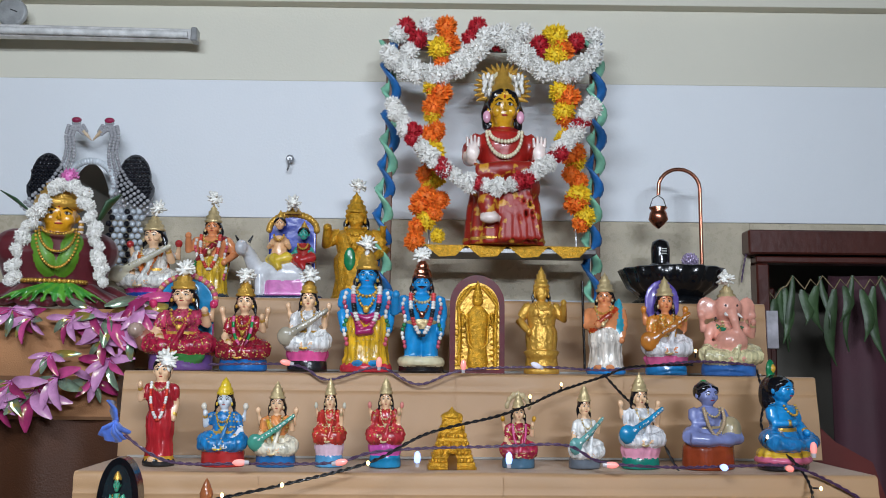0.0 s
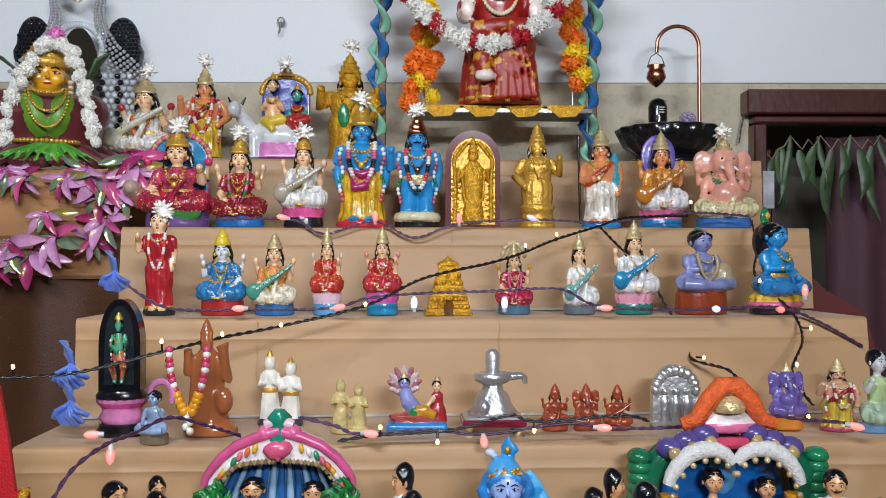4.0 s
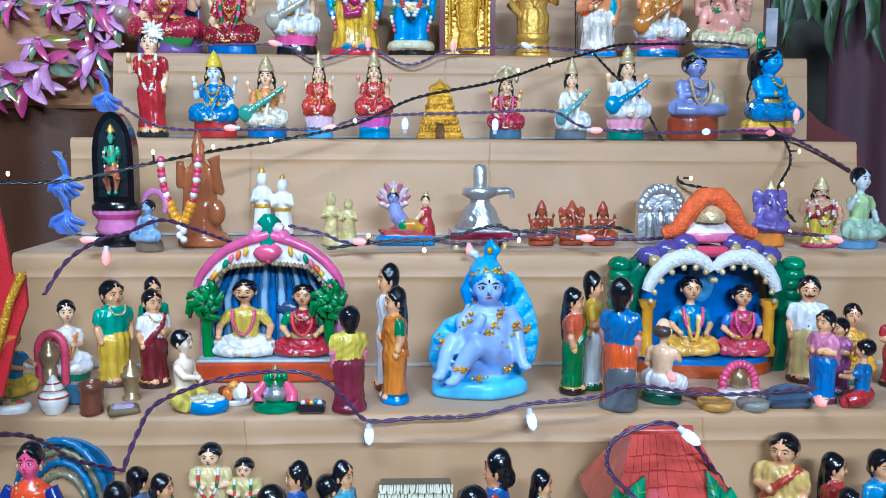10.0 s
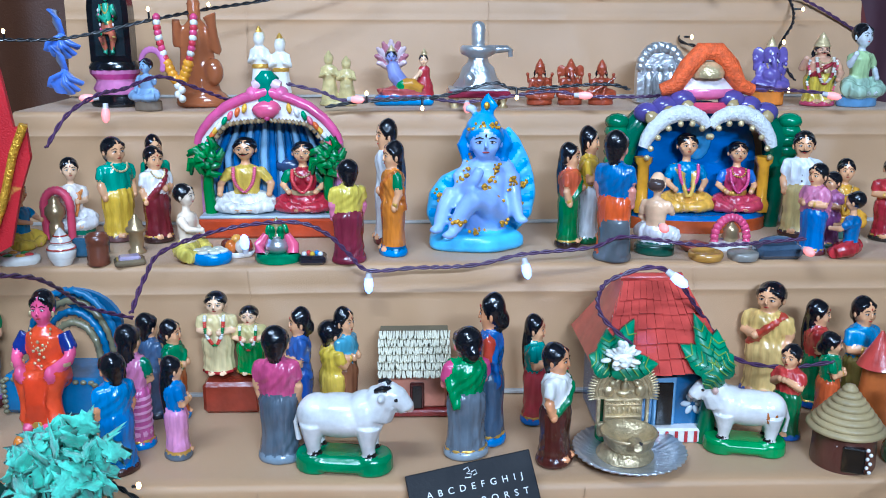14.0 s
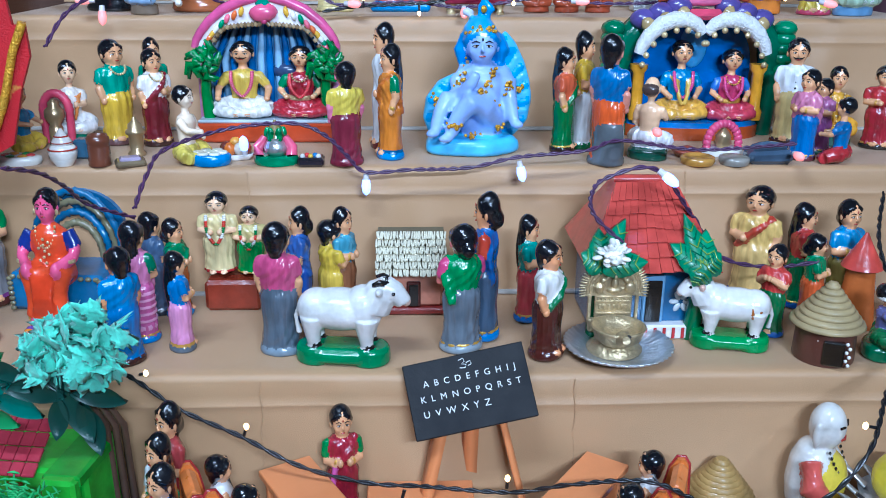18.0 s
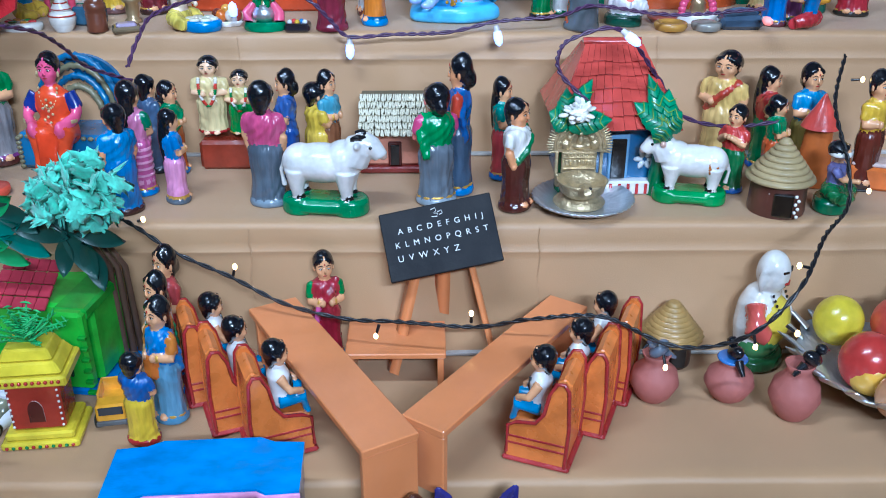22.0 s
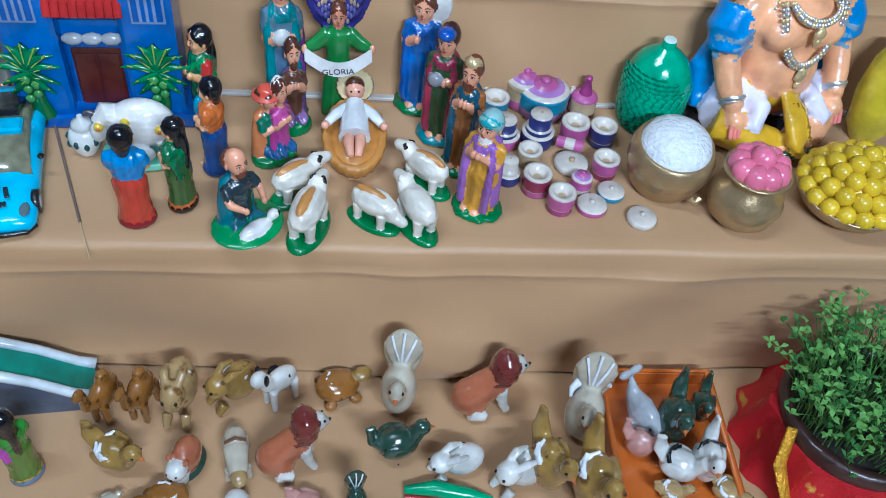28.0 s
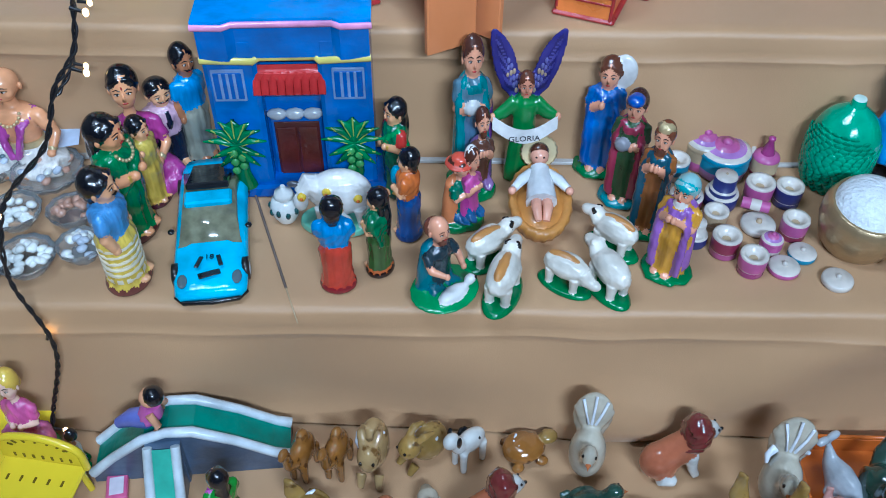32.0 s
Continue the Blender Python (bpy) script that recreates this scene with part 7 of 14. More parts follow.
def quadruped(x, y, z, h, w, yaw, col, label, base="1f7a44", spots=None, horn=False, face_col=None, look_down=False, patches=None, name="cow_figurine", long=1.0):
    c = Clay()
    M = P(col)
    if base:
        c.box((0, 0, 0.1), (0.56, 0.42, 0.2), P(base), 0.06)
        for s in (-1, 1):
            c.lathe([(0.2, 0), (0.21, 0.03), (0.205, 0.16), (0.18, 0.2)], P(base), (s * 0.27, 0, 0), 22)
    zb = 0.19 if base else 0.0
    for sx in (-0.26, 0.27):
        for s in (-1, 1):
            c.tube([(sx, s * 0.09, 0.55), (sx + 0.01, s * 0.1, 0.36), (sx, s * 0.1, zb + 0.02)], [0.14, 0.085, 0.06], M, 12)
            c.lathe([(0.066, 0), (0.062, 0.06)], P("1a1614"), (sx - 0.008, s * 0.1, zb), 12)
    c.ball((0.02, 0, 0.61), (0.42, 0.225, 0.24), M, n=24, k=16)
    c.ball((-0.22, 0, 0.66), (0.22, 0.21, 0.24), M, n=18, k=12)
    c.ball((0.25, 0, 0.62), (0.2, 0.205, 0.22), M, n=18, k=12)
    hz = 0.72 if look_down else 0.86
    c.tube([(-0.3, 0, 0.66), (-0.4, 0, hz - 0.02), (-0.45, 0, hz)], [0.2, 0.17, 0.14], M, 12)
    c.tube([(-0.42, 0, hz + 0.03), (-0.52, 0, hz - 0.02), (-0.62, 0, hz - 0.14)], [0.135, 0.12, 0.085], M, 12)
    c.ball((-0.64, 0, hz - 0.13), (0.05, 0.06, 0.05), P("d8b8a8"), n=10, k=7)
    for s in (-1, 1):
        c.ball((-0.4, s * 0.14, hz + 0.02), (0.04, 0.09, 0.05), P("d8b0a0") if spots else M, (s * 20, 0, 0), n=9, k=6)
        c.ball((-0.53, s * 0.108, hz + 0.0), 0.022, EYE, n=7, k=5)
        if horn:
            c.tube([(-0.47, s * 0.06, hz + 0.1), (-0.4, s * 0.1, hz + 0.12), (-0.32, s * 0.12, hz + 0.1)], [0.03, 0.036, 0.016], P("141416"), 9)
    c.tube([(0.42, 0.0, 0.66), (0.47, 0, 0.5), (0.44, 0, 0.3)], [0.03, 0.025, 0.035], M, 8)
    for px, pz in patches or ():
        for s in (-1, 1):
            c.ball((px, s * 0.185, pz), (0.024, 0.014, 0.024), P(spots), n=9, k=6)
    if patches:
        for s in (-1, 1):
            c.tube([(-0.25, s * 0.135, 0.5), (-0.26, s * 0.11, 0.33)], [0.03, 0.012], P(spots), 7)
            c.tube([(0.2, s * 0.19, 0.66), (0.22, s * 0.2, 0.5)], [0.012, 0.018], P(spots), 7)
    k = w / 1.1
    ob = c.moulded(name, Matrix.Diagonal((k * long, k, h, 1)), h * 0.014)
    ob.matrix_world = pose(x, y, z + 0.0005, 0, 0, yaw)
    return tagged(ob, label, "animal figurine")


quadruped(-0.176, 0.985, 0.660, 0.132, 0.162, 172, "dedbd6", "white clay cow figurine with black horns on a green base", horn=True, base="187a48")
quadruped(0.413, 1.020, 0.660, 0.112, 0.137, -12, "e2ded8", "white clay cow figurine with brown spots on green grass", horn=True, base="2a8a44", spots="a8642a", patches=((-0.02, 0.62), (0.3, 0.6), (-0.12, 0.58)), look_down=False)

# small thatched hut
x, y, z, h, w = -0.075, 1.196, 0.660, 0.134, 0.116
hut = thing("thatched_hut", (x, y, z), "small clay hut with a pale straw roof and pink walls", "hut model")
piece("plinth", hut, lambda c: c.box((0, 0, 0.006), (w * 1.02, 0.1, 0.012), P("7a2420"), 0.003))
piece("hut_wall", hut, lambda c: c.box((0, 0, 0.012 + h * 0.22), (w * 0.9, 0.08, h * 0.44), P("c8846a"), 0.004))
# inner plate near-black: the dark of the opening is put into its colour
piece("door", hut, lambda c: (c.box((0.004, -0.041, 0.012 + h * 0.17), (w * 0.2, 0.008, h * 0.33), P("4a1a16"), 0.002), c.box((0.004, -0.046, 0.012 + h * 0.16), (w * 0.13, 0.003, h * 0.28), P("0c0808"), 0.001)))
STRAW = surface("pale_straw", srgb("ddd6bc"), 0.6, grain=0.5, grain_size=80, var=0.2, per_object=0.08)
# darker tone for the roof backing paints the shade between straws
THATCH = surface("thatch_shade", srgb("6a6048"), 0.8, grain=0.5, grain_size=60, var=0.3)
hr = h * 0.36
rng = random.Random(41)
for row in range(6):
    f = row / 5
    def straws(c):
        for q in range(34):
            u = w * (-0.5 + 1.0 * (q + rng.uniform(0.2, 0.8)) / 34)
            hang = rng.uniform(0.0, 0.06)
            ya, za = -0.05 + f * 0.045, h * 0.56 + f * hr
            c.tube([(u + rng.gauss(0, 0.0014), ya - 0.011 - 0.002 * rng.random(), za - hang * hr), (u, ya - 0.006, za + 0.07 * hr), (u + rng.gauss(0, 0.0006), ya + 0.004, za + 0.125 * hr)], [0.0018, 0.002, 0.0015], STRAW, 5)
    piece("thatch_layer", hut, straws)
piece("roof_back", hut, lambda c: c.slab([(-w * 0.48, h * 0.5), (w * 0.48, h * 0.5), (w * 0.48, h * 0.57 + hr), (-w * 0.48, h * 0.57 + hr)], 0.002, 0.04, THATCH))
piece("roof_slope", hut, lambda c: c.add([(-w * 0.49, -0.048, h * 0.54), (w * 0.49, -0.048, h * 0.54), (w * 0.49, 0.0, h * 0.57 + hr), (-w * 0.49, 0.0, h * 0.57 + hr), (-w * 0.49, -0.044, h * 0.5), (w * 0.49, -0.044, h * 0.5), (w * 0.49, 0.01, h * 0.55 + hr), (-w * 0.49, 0.01, h * 0.55 + hr)], [(0, 1, 2, 3), (4, 7, 6, 5), (0, 4, 5, 1), (1, 5, 6, 2), (2, 6, 7, 3), (3, 7, 4, 0)], THATCH, False))

# tiled blue house
x, y, z, h, w = 0.291, 1.138, 0.660, 0.236, 0.204
w *= 0.84
house = thing("tiled_house", (x, y, z), "blue clay village house with a red tiled roof and palms", "house model")
WALLB = P("2f6290")
piece("house_wall", house, lambda c: c.box((0, 0, h * 0.27), (w * 0.98, 0.15, h * 0.54), WALLB, 0.006))
piece("house_step", house, lambda c: c.box((0.02, -0.084, 0.012), (w * 0.72, 0.022, 0.024), P("dcd8d4"), 0.003))
for i in range(8):
    piece("red_stripe", house, lambda c: c.box((-w * 0.3 + 0.02 + w * 0.085 * i, -0.0965, 0.012), (w * 0.028, 0.002, 0.018), P("a82a30"), 0.0005))
# the house's dark interior is painted as a near-black inner plate
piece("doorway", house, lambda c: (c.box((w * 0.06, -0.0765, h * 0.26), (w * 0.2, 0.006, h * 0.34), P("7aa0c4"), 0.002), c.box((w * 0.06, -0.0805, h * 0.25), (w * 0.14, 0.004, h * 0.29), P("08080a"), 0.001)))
piece("white_rosette", house, lambda c: [c.ball((w * 0.32 + 0.011 * math.cos(i * 1.047), -0.076, h * 0.24 + 0.011 * math.sin(i * 1.047)), (0.005, 0.002, 0.008), P("d8dce0"), (0, 90 - math.degrees(i * 1.047), 0), n=7, k=5) for i in range(6)])
TILE = P("b8463c")
rz0, rz1 = h * 0.52, h * 0.99
NR = 6
for row in range(NR):
    f0, f1 = row / NR, (row + 1) / NR
    def edge(f):
        return w * (0.6 - 0.32 * f), -0.105 + 0.085 * f, rz0 + (rz1 - rz0) * f
    xa, ya, za = edge(f0)
    xb, yb, zb = edge(f1)
    n = 11
    for q in range(n):
        def tile(c):
            l0, l1 = -xa + 2 * xa * q / n, -xa + 2 * xa * (q + 1) / n
            t0, t1 = -xb + 2 * xb * q / n, -xb + 2 * xb * (q + 1) / n
            g = 0.00025
            drop = 0.002 * math.sin(q * 7.3 + row)
            vs = [(l0 + g, ya - 0.009, za - 0.003 + drop), (l1 - g, ya - 0.009, za - 0.003 + drop), (t1 - g, yb + 0.0, zb + 0.001), (t0 + g, yb + 0.0, zb + 0.001), (l0 + g, ya - 0.002, za - 0.006), (l1 - g, ya - 0.002, za - 0.006), (t1 - g, yb + 0.006, zb - 0.002), (t0 + g, yb + 0.006, zb - 0.002)]
            c.add(vs, [(0, 1, 2, 3), (4, 7, 6, 5), (0, 4, 5, 1), (1, 5, 6, 2), (2, 6, 7, 3), (3, 7, 4, 0)], TILE, False)
        piece("roof_tile", house, tile)
piece("roof_body", house, lambda c: c.add([(-w * 0.6, -0.1, rz0), (w * 0.6, -0.1, rz0), (w * 0.6, 0.1, rz0), (-w * 0.6, 0.1, rz0), (-w * 0.28, -0.018, rz1 - 0.002), (w * 0.28, -0.018, rz1 - 0.002), (w * 0.28, 0.02, rz1 - 0.002), (-w * 0.28, 0.02, rz1 - 0.002)], [(0, 1, 2, 3), (4, 5, 6, 7), (0, 4, 5, 1), (1, 5, 6, 2), (2, 6, 7, 3), (3, 7, 4, 0)], TILE, False))
piece("roof_ridge", house, lambda c: c.tube([(-w * 0.28, 0, rz1), (w * 0.28, 0, rz1)], 0.008, TILE, 8))
def frond(c, a, b, wide, mat):
    """Broad notched leaf lying on the roof slope, with yellow veins."""
    def at(u, v):
        px, pz = a[0] + (b[0] - a[0]) * u, a[1] + (b[1] - a[1]) * u
        ln = math.hypot(b[0] - a[0], b[1] - a[1])
        px, pz = px - (b[1] - a[1]) / ln * v, pz + (b[0] - a[0]) / ln * v
        return Vector((px, -0.123 + 0.085 * max(0.0, (pz - rz0) / (rz1 - rz0)) - 0.006 * (1 - abs(v) / wide) * math.sin(math.pi * min(1, u + 0.1)), pz))
    n, vs = 12, []
    for i in range(n + 1):
        u = i / n
        e = wide * math.sin(math.pi * (0.12 + 0.88 * u) ** 0.8) * (1.0 if i % 2 else 0.9)
        for v in (-e, 0.0, e):
            p = at(u, v)
            vs += [p, p + Vector((0, 0.007, 0))]
    fs = []
    for i in range(n):
        o = 6 * i
        for k in (0, 2):
            fs += [(o + k, o + k + 2, o + k + 8, o + k + 6), (o + k + 1, o + k + 7, o + k + 9, o + k + 3)]
        fs += [(o, o + 6, o + 7, o + 1), (o + 4, o + 5, o + 11, o + 10)]
    c.add(vs, fs, mat)
    for i in range(1, 6):
        for s in (-1, 1):
            p, q = at(0.14 * i, 0.0), at(0.14 * i + 0.12, s * wide * 0.55)
            c.tube([p + Vector((0, -0.001, 0)), q + Vector((0, -0.002, 0))], [0.0013, 0.0007], P("7a9a3c" if i % 2 else "1c6a48"), 5)


FROND = P("2c8258", 0.45)
for s, crown_at, tips in ((-1, (-0.082, 0.132), ((-0.012, 0.136), (-0.04, 0.19), (-0.082, 0.178), (-0.112, 0.146))), (1, (0.072, 0.126), ((0.024, 0.158), (0.05, 0.197), (0.082, 0.176), (0.1, 0.146), (0.056, 0.1)))):
    def tree(c):
        c.tube([(crown_at[0], -0.085, 0.0), (crown_at[0] + 0.003, -0.092, h * 0.3), (crown_at[0], -0.108, crown_at[1])], [0.015, 0.013, 0.012], P("1a6a3c"), 10)
        for q, tip in enumerate(tips):
            frond(c, crown_at, tip, 0.02 if q != 1 else 0.017, FROND)
    piece("palm", house, tree)

# brass lamp on its plate
x, y, z, h, w = 0.236, 0.988, 0.660, 0.135, 0.163
y += 0.01
plate = thing("lamp_plate", (x, y, z), "round fluted steel plate under a brass lamp", "plate")
piece("plate", plate, lambda c: c.lathe([(w * 0.28, 0), (w * 0.36, 0.004), (w * 0.5, 0.016), (w * 0.495, 0.019), (w * 0.35, 0.008), (w * 0.25, 0.005)], SILVER, n=168, ripple=0.02, ribs=42))
LAMPBRASS = surface("aged_lamp_brass", srgb("c9b58c"), 0.34, metal=0.7, grain=0.7, grain_size=150, var=0.3, var_size=60)
lamp = thing("oil_lamp", (x - 0.006, y, z + 0.006), "brass oil lamp with a radiant goddess back plate", "oil lamp")
piece("lamp_base", lamp, lambda c: c.lathe([(0.04, 0), (0.042, 0.004), (0.034, 0.012), (0.027, 0.018), (0.03, 0.024)], LAMPBRASS, n=28))
piece("oil_cup", lamp, lambda c: (c.lathe([(0.026, 0.022), (0.035, 0.03), (0.038, 0.042), (0.041, 0.047), (0.038, 0.048), (0.034, 0.04), (0.012, 0.03), (0.002, 0.03)], LAMPBRASS, (0, -0.018, 0), n=32), c.tube([(0, -0.05, 0.04), (0, -0.07, 0.046)], [0.013, 0.006], LAMPBRASS, 10)))
piece("wick", lamp, lambda c: c.tube([(0, -0.03, 0.036), (0.003, -0.055, 0.047), (0.005, -0.068, 0.051)], 0.0025, P("2a2420", 0.8), 6))
LC = 0.088
piece("back_plate", lamp, lambda c: (c.slab([(0.043 * math.cos(math.radians(-14 + 208 * i / 30)), LC + 0.043 * math.sin(math.radians(-14 + 208 * i / 30))) for i in range(31)], 0.024, 0.029, LAMPBRASS), [c.tube([(r0 * math.cos(math.radians(-8 + 196 * i / 30)), 0.0235, LC + r0 * math.sin(math.radians(-8 + 196 * i / 30))) for i in range(31)], 0.0014, LAMPBRASS, 6) for r0 in (0.041, 0.037, 0.031)]))
piece("lower_panel", lamp, lambda c: (c.box((0, 0.026, 0.06), (0.056, 0.006, 0.036), LAMPBRASS, 0.001), [c.box((0, 0.0225, zz), (0.054, 0.003, 0.003), LAMPBRASS, 0.001) for zz in (0.05, 0.069, 0.076)], [c.ball((-0.024 + 0.006 * q, 0.022, 0.0725), 0.0018, LAMPBRASS, n=7, k=5) for q in range(9)], [c.ball((-0.021 + 0.007 * q, 0.0225, 0.06), (0.0026, 0.002, 0.005), LAMPBRASS, n=7, k=6) for q in range(7)]))
piece("goddess_relief", lamp, lambda c: (c.ball((0, 0.021, 0.088), (0.012, 0.005, 0.005), LAMPBRASS, n=12, k=8), c.ball((0, 0.021, 0.098), (0.006, 0.005, 0.009), LAMPBRASS, n=10, k=8), c.ball((0, 0.02, 0.1095), 0.0042, LAMPBRASS, n=10, k=8), c.lathe([(0.004, 0.112), (0.001, 0.121)], LAMPBRASS, (0, 0.021, 0), 10)))
for s in (-1, 1):
    piece("elephant_relief", lamp, lambda c: (c.ball((s * 0.023, 0.0215, 0.091), (0.008, 0.004, 0.009), LAMPBRASS, n=10, k=7), c.ball((s * 0.018, 0.021, 0.103), (0.005, 0.004, 0.005), LAMPBRASS, n=9, k=6), c.tube([(s * 0.015, 0.02, 0.104), (s * 0.01, 0.02, 0.11), (s * 0.008, 0.02, 0.116)], [0.0024, 0.002, 0.0014], LAMPBRASS, 6)))
    piece("support", lamp, lambda c: (c.box((s * 0.036, 0.027, 0.056), (0.005, 0.006, 0.044), LAMPBRASS, 0.001), c.tube([(s * 0.036, 0.027, 0.076), (s * 0.044, 0.027, 0.082)], 0.003, LAMPBRASS, 7)))
piece("plate_foot", lamp, lambda c: c.box((0, 0.024, 0.03), (0.075, 0.012, 0.022), LAMPBRASS, 0.003))
for i in range(41):
    a = math.radians(-14 + 208 * i / 40)
    piece("ray", lamp, lambda c: c.tube([(0.042 * math.cos(a), 0.0265, LC + 0.042 * math.sin(a)), (0.05 * math.cos(a), 0.0265, LC + 0.05 * math.sin(a)), (0.0535 * math.cos(a), 0.0265, LC + 0.0535 * math.sin(a))], [0.0019, 0.0017, 0.0004], LAMPBRASS, 6))
jasmine(x - 0.012, y + 0.015, z + 0.132, 0.034, 40, label="white paper flower tucked above a brass lamp")

standing(0.518, 1.225, 0.660, 0.192, 0.080, 40, "dcb868", "dcb870", SKIN, "5a6ab8", arms=("fold", "down"), sash="b8402c", label="man figurine in a pale yellow kurta", hair=HAIR)
standing(0.583, 1.183, 0.660, 0.176, 0.059, -65, "a8302c", "1f6a3a", SKIN, "1f4a90", female=True, braid=True, sash="1f6a3a", arms=("fold", "down"), label="woman figurine in a green sari with a red blouse")
standing(0.492, 1.066, 0.660, 0.144, 0.051, 50, "b83a34", "2a6a3a", SKIN, "2a5aa8", arms=("pray", "pray"), label="boy figurine in a red shirt playing a pipe")
standing(0.579, 1.120, 0.660, 0.144, 0.052, -70, "1f7a4a", "c85a2a", SKIN, "2a5a90", female=True, arms=("fold", "fold"), label="woman figurine in green and orange bending forward")
standing(0.645, 1.160, 0.660, 0.187, 0.061, -15, "3a8ac0", "8a7a3a", SKIN, "5a5a4a", female=True, arms=("fold", "down"), label="woman figurine in a blue blouse and olive sari")
# round thatched hut
x, y, z, h, w = 0.544, 0.982, 0.660, 0.120, 0.099
rh = thing("round_hut", (x, y, z), "round brown clay hut with a coiled straw roof", "hut model", yaw=-24)
piece("hut_wall", rh, lambda c: c.lathe([(w * 0.44, 0), (w * 0.45, 0.004), (w * 0.43, h * 0.48)], P("5a3226", 0.5), n=28))
# solid near-black plate paints the dark opening
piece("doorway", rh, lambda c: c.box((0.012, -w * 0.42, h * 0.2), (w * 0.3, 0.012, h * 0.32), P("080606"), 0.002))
for s in (-1, 1):
    for i in range(6):
        piece("white_dot", rh, lambda c: c.ball((0.012 + s * w * 0.2 + 0.002 * (-1) ** i, -w * 0.4, h * (0.06 + 0.055 * i)), 0.003, WHITEP, n=6, k=4))
for i in range(8):
    piece("straw_coil", rh, lambda c: c.lathe([(w * (0.53 - 0.062 * i), h * (0.45 + 0.066 * i)), (w * (0.55 - 0.062 * i), h * (0.465 + 0.066 * i)), (w * (0.53 - 0.062 * i), h * (0.5 + 0.066 * i)), (w * (0.45 - 0.062 * i) if i < 7 else 0.002, h * (0.525 + 0.066 * i))], P("a89468", 0.6), n=28))
piece("finial", rh, lambda c: c.lathe([(0.008, h * 0.95), (0.007, h * 0.99), (0.002, h)], P("a89468", 0.6), n=12))
seated(0.635, 0.987, 0.660, 0.115, 0.087, -60, "6a6a9c", "2a6a3a", SKIN, "1f6a44", arms=("reach", "lap"), baseh=0.18, label="sitting woman figurine in a lilac shawl on green", hair=HAIR, face=False, extra=lambda c, Z: c.lathe([(0.135, Z(0.72)), (0.14, Z(0.76)), (0.135, Z(0.8))], WHITEP, n=16))
x, y, z, h, w = 0.646, 1.100, 0.660, 0.156, 0.059
cone = thing("shrine_cone", (x, y, z), "orange clay shrine with a pointed red roof", "shrine model")
piece("shrine_body", cone, lambda c: c.lathe([(w * 0.55, 0), (w * 0.45, h * 0.3), (w * 0.36, h * 0.66)], P("b8642c"), n=20))
piece("shrine_roof", cone, lambda c: c.lathe([(w * 0.55, h * 0.64), (w * 0.5, h * 0.68), (w * 0.2, h * 0.88), (0.002, h)], P("c84a40"), n=20))
standing(0.724, 1.080, 0.660, 0.196, 0.056, -20, "d8b030", "5a2418", SKIN, "3a2a24", arms=("fold", "down"), label="figurine in a yellow blouse and brown sari")
x, y, z, h, w = 0.747, 1.078, 0.660, 0.054, 0.086
crib = thing("cradle", (x, y, z), "orange clay cradle with a pale coverlet", "cradle", yaw=-20)
piece("cradle_body", crib, lambda c: c.box((0, 0, 0.02), (w * 1.1, 0.05, 0.04), P("c86a2a"), 0.005))
piece("coverlet", crib, lambda c: c.box((0, 0, 0.043), (w, 0.042, 0.008), P("d8c0b8"), 0.003))
# left end of the village step
standing(-0.783, 1.212, 0.660, 0.215, 0.073, -25, "1f7a3c", "8a8484", SKIN, "4a2420", arms=("down", "fold"), label="man figurine in a green shirt and grey cloth", border="7a3a78")
standing(-0.807, 1.210, 0.660, 0.171, 0.068, -20, "d8802a", "d88a20", PF, "5a6470", female=True, sash="e0902a", arms=("fold", "fold"), label="pink-faced woman figurine in an orange sari")
standing(-0.779, 1.050, 0.660, 0.241, 0.073, -25, "a82a3a", "2a8a90", PF, "6a2420", female=True, arms=("fold", "fold"), label="pink-faced woman figurine in a red blouse and teal skirt", sash="b82a40")
for i, (bx, by, col, lab) in enumerate(((40, 285, "8a8a80", "flat silver dish of coloured powder"), (58, 258, "c8503a", "small red clay dish"))):
    x, y, z, h, w = [(-0.718, 0.983, 0.660, 0.016, 0.067), (-0.731, 1.059, 0.660, 0.017, 0.048)][i]
    pot("powder_dish", x, y, z, 0.016, w / 2, P(col), lab, "dish", prof=[(0.85, 0), (1.0, 0.5), (0.95, 0.95), (0.6, 0.8), (0.2, 1.0)])
x, y, z, h, w = -0.643, 1.055, 0.660, 0.034, 0.056
sw = thing("sweet_tray", (x, y, z), "silver tray with orange laddus and purple sweets", "tray")
piece("tray", sw, lambda c: c.lathe([(w * 0.4, 0), (w * 0.5, 0.01), (w * 0.47, 0.012), (w * 0.36, 0.004)], SILVER, n=28))
for i in range(9):
    a = i * 0.7
    piece("sweet", sw, lambda c: c.ball((w * 0.28 * math.cos(a) * (i % 3 > 0), w * 0.28 * math.sin(a) * (i % 3 > 0), 0.014), 0.010, P("d8842a" if i % 2 else "6a4a9a"), n=10, k=7, rough=0.2))


# ---- seventh step: school, pots and fruit ----
ORANGEWOOD = surface("orange_varnished_wood", srgb("d98850"), 0.3, coat=0.3, grain=0.25, grain_size=30, var=0.15, var_size=7)


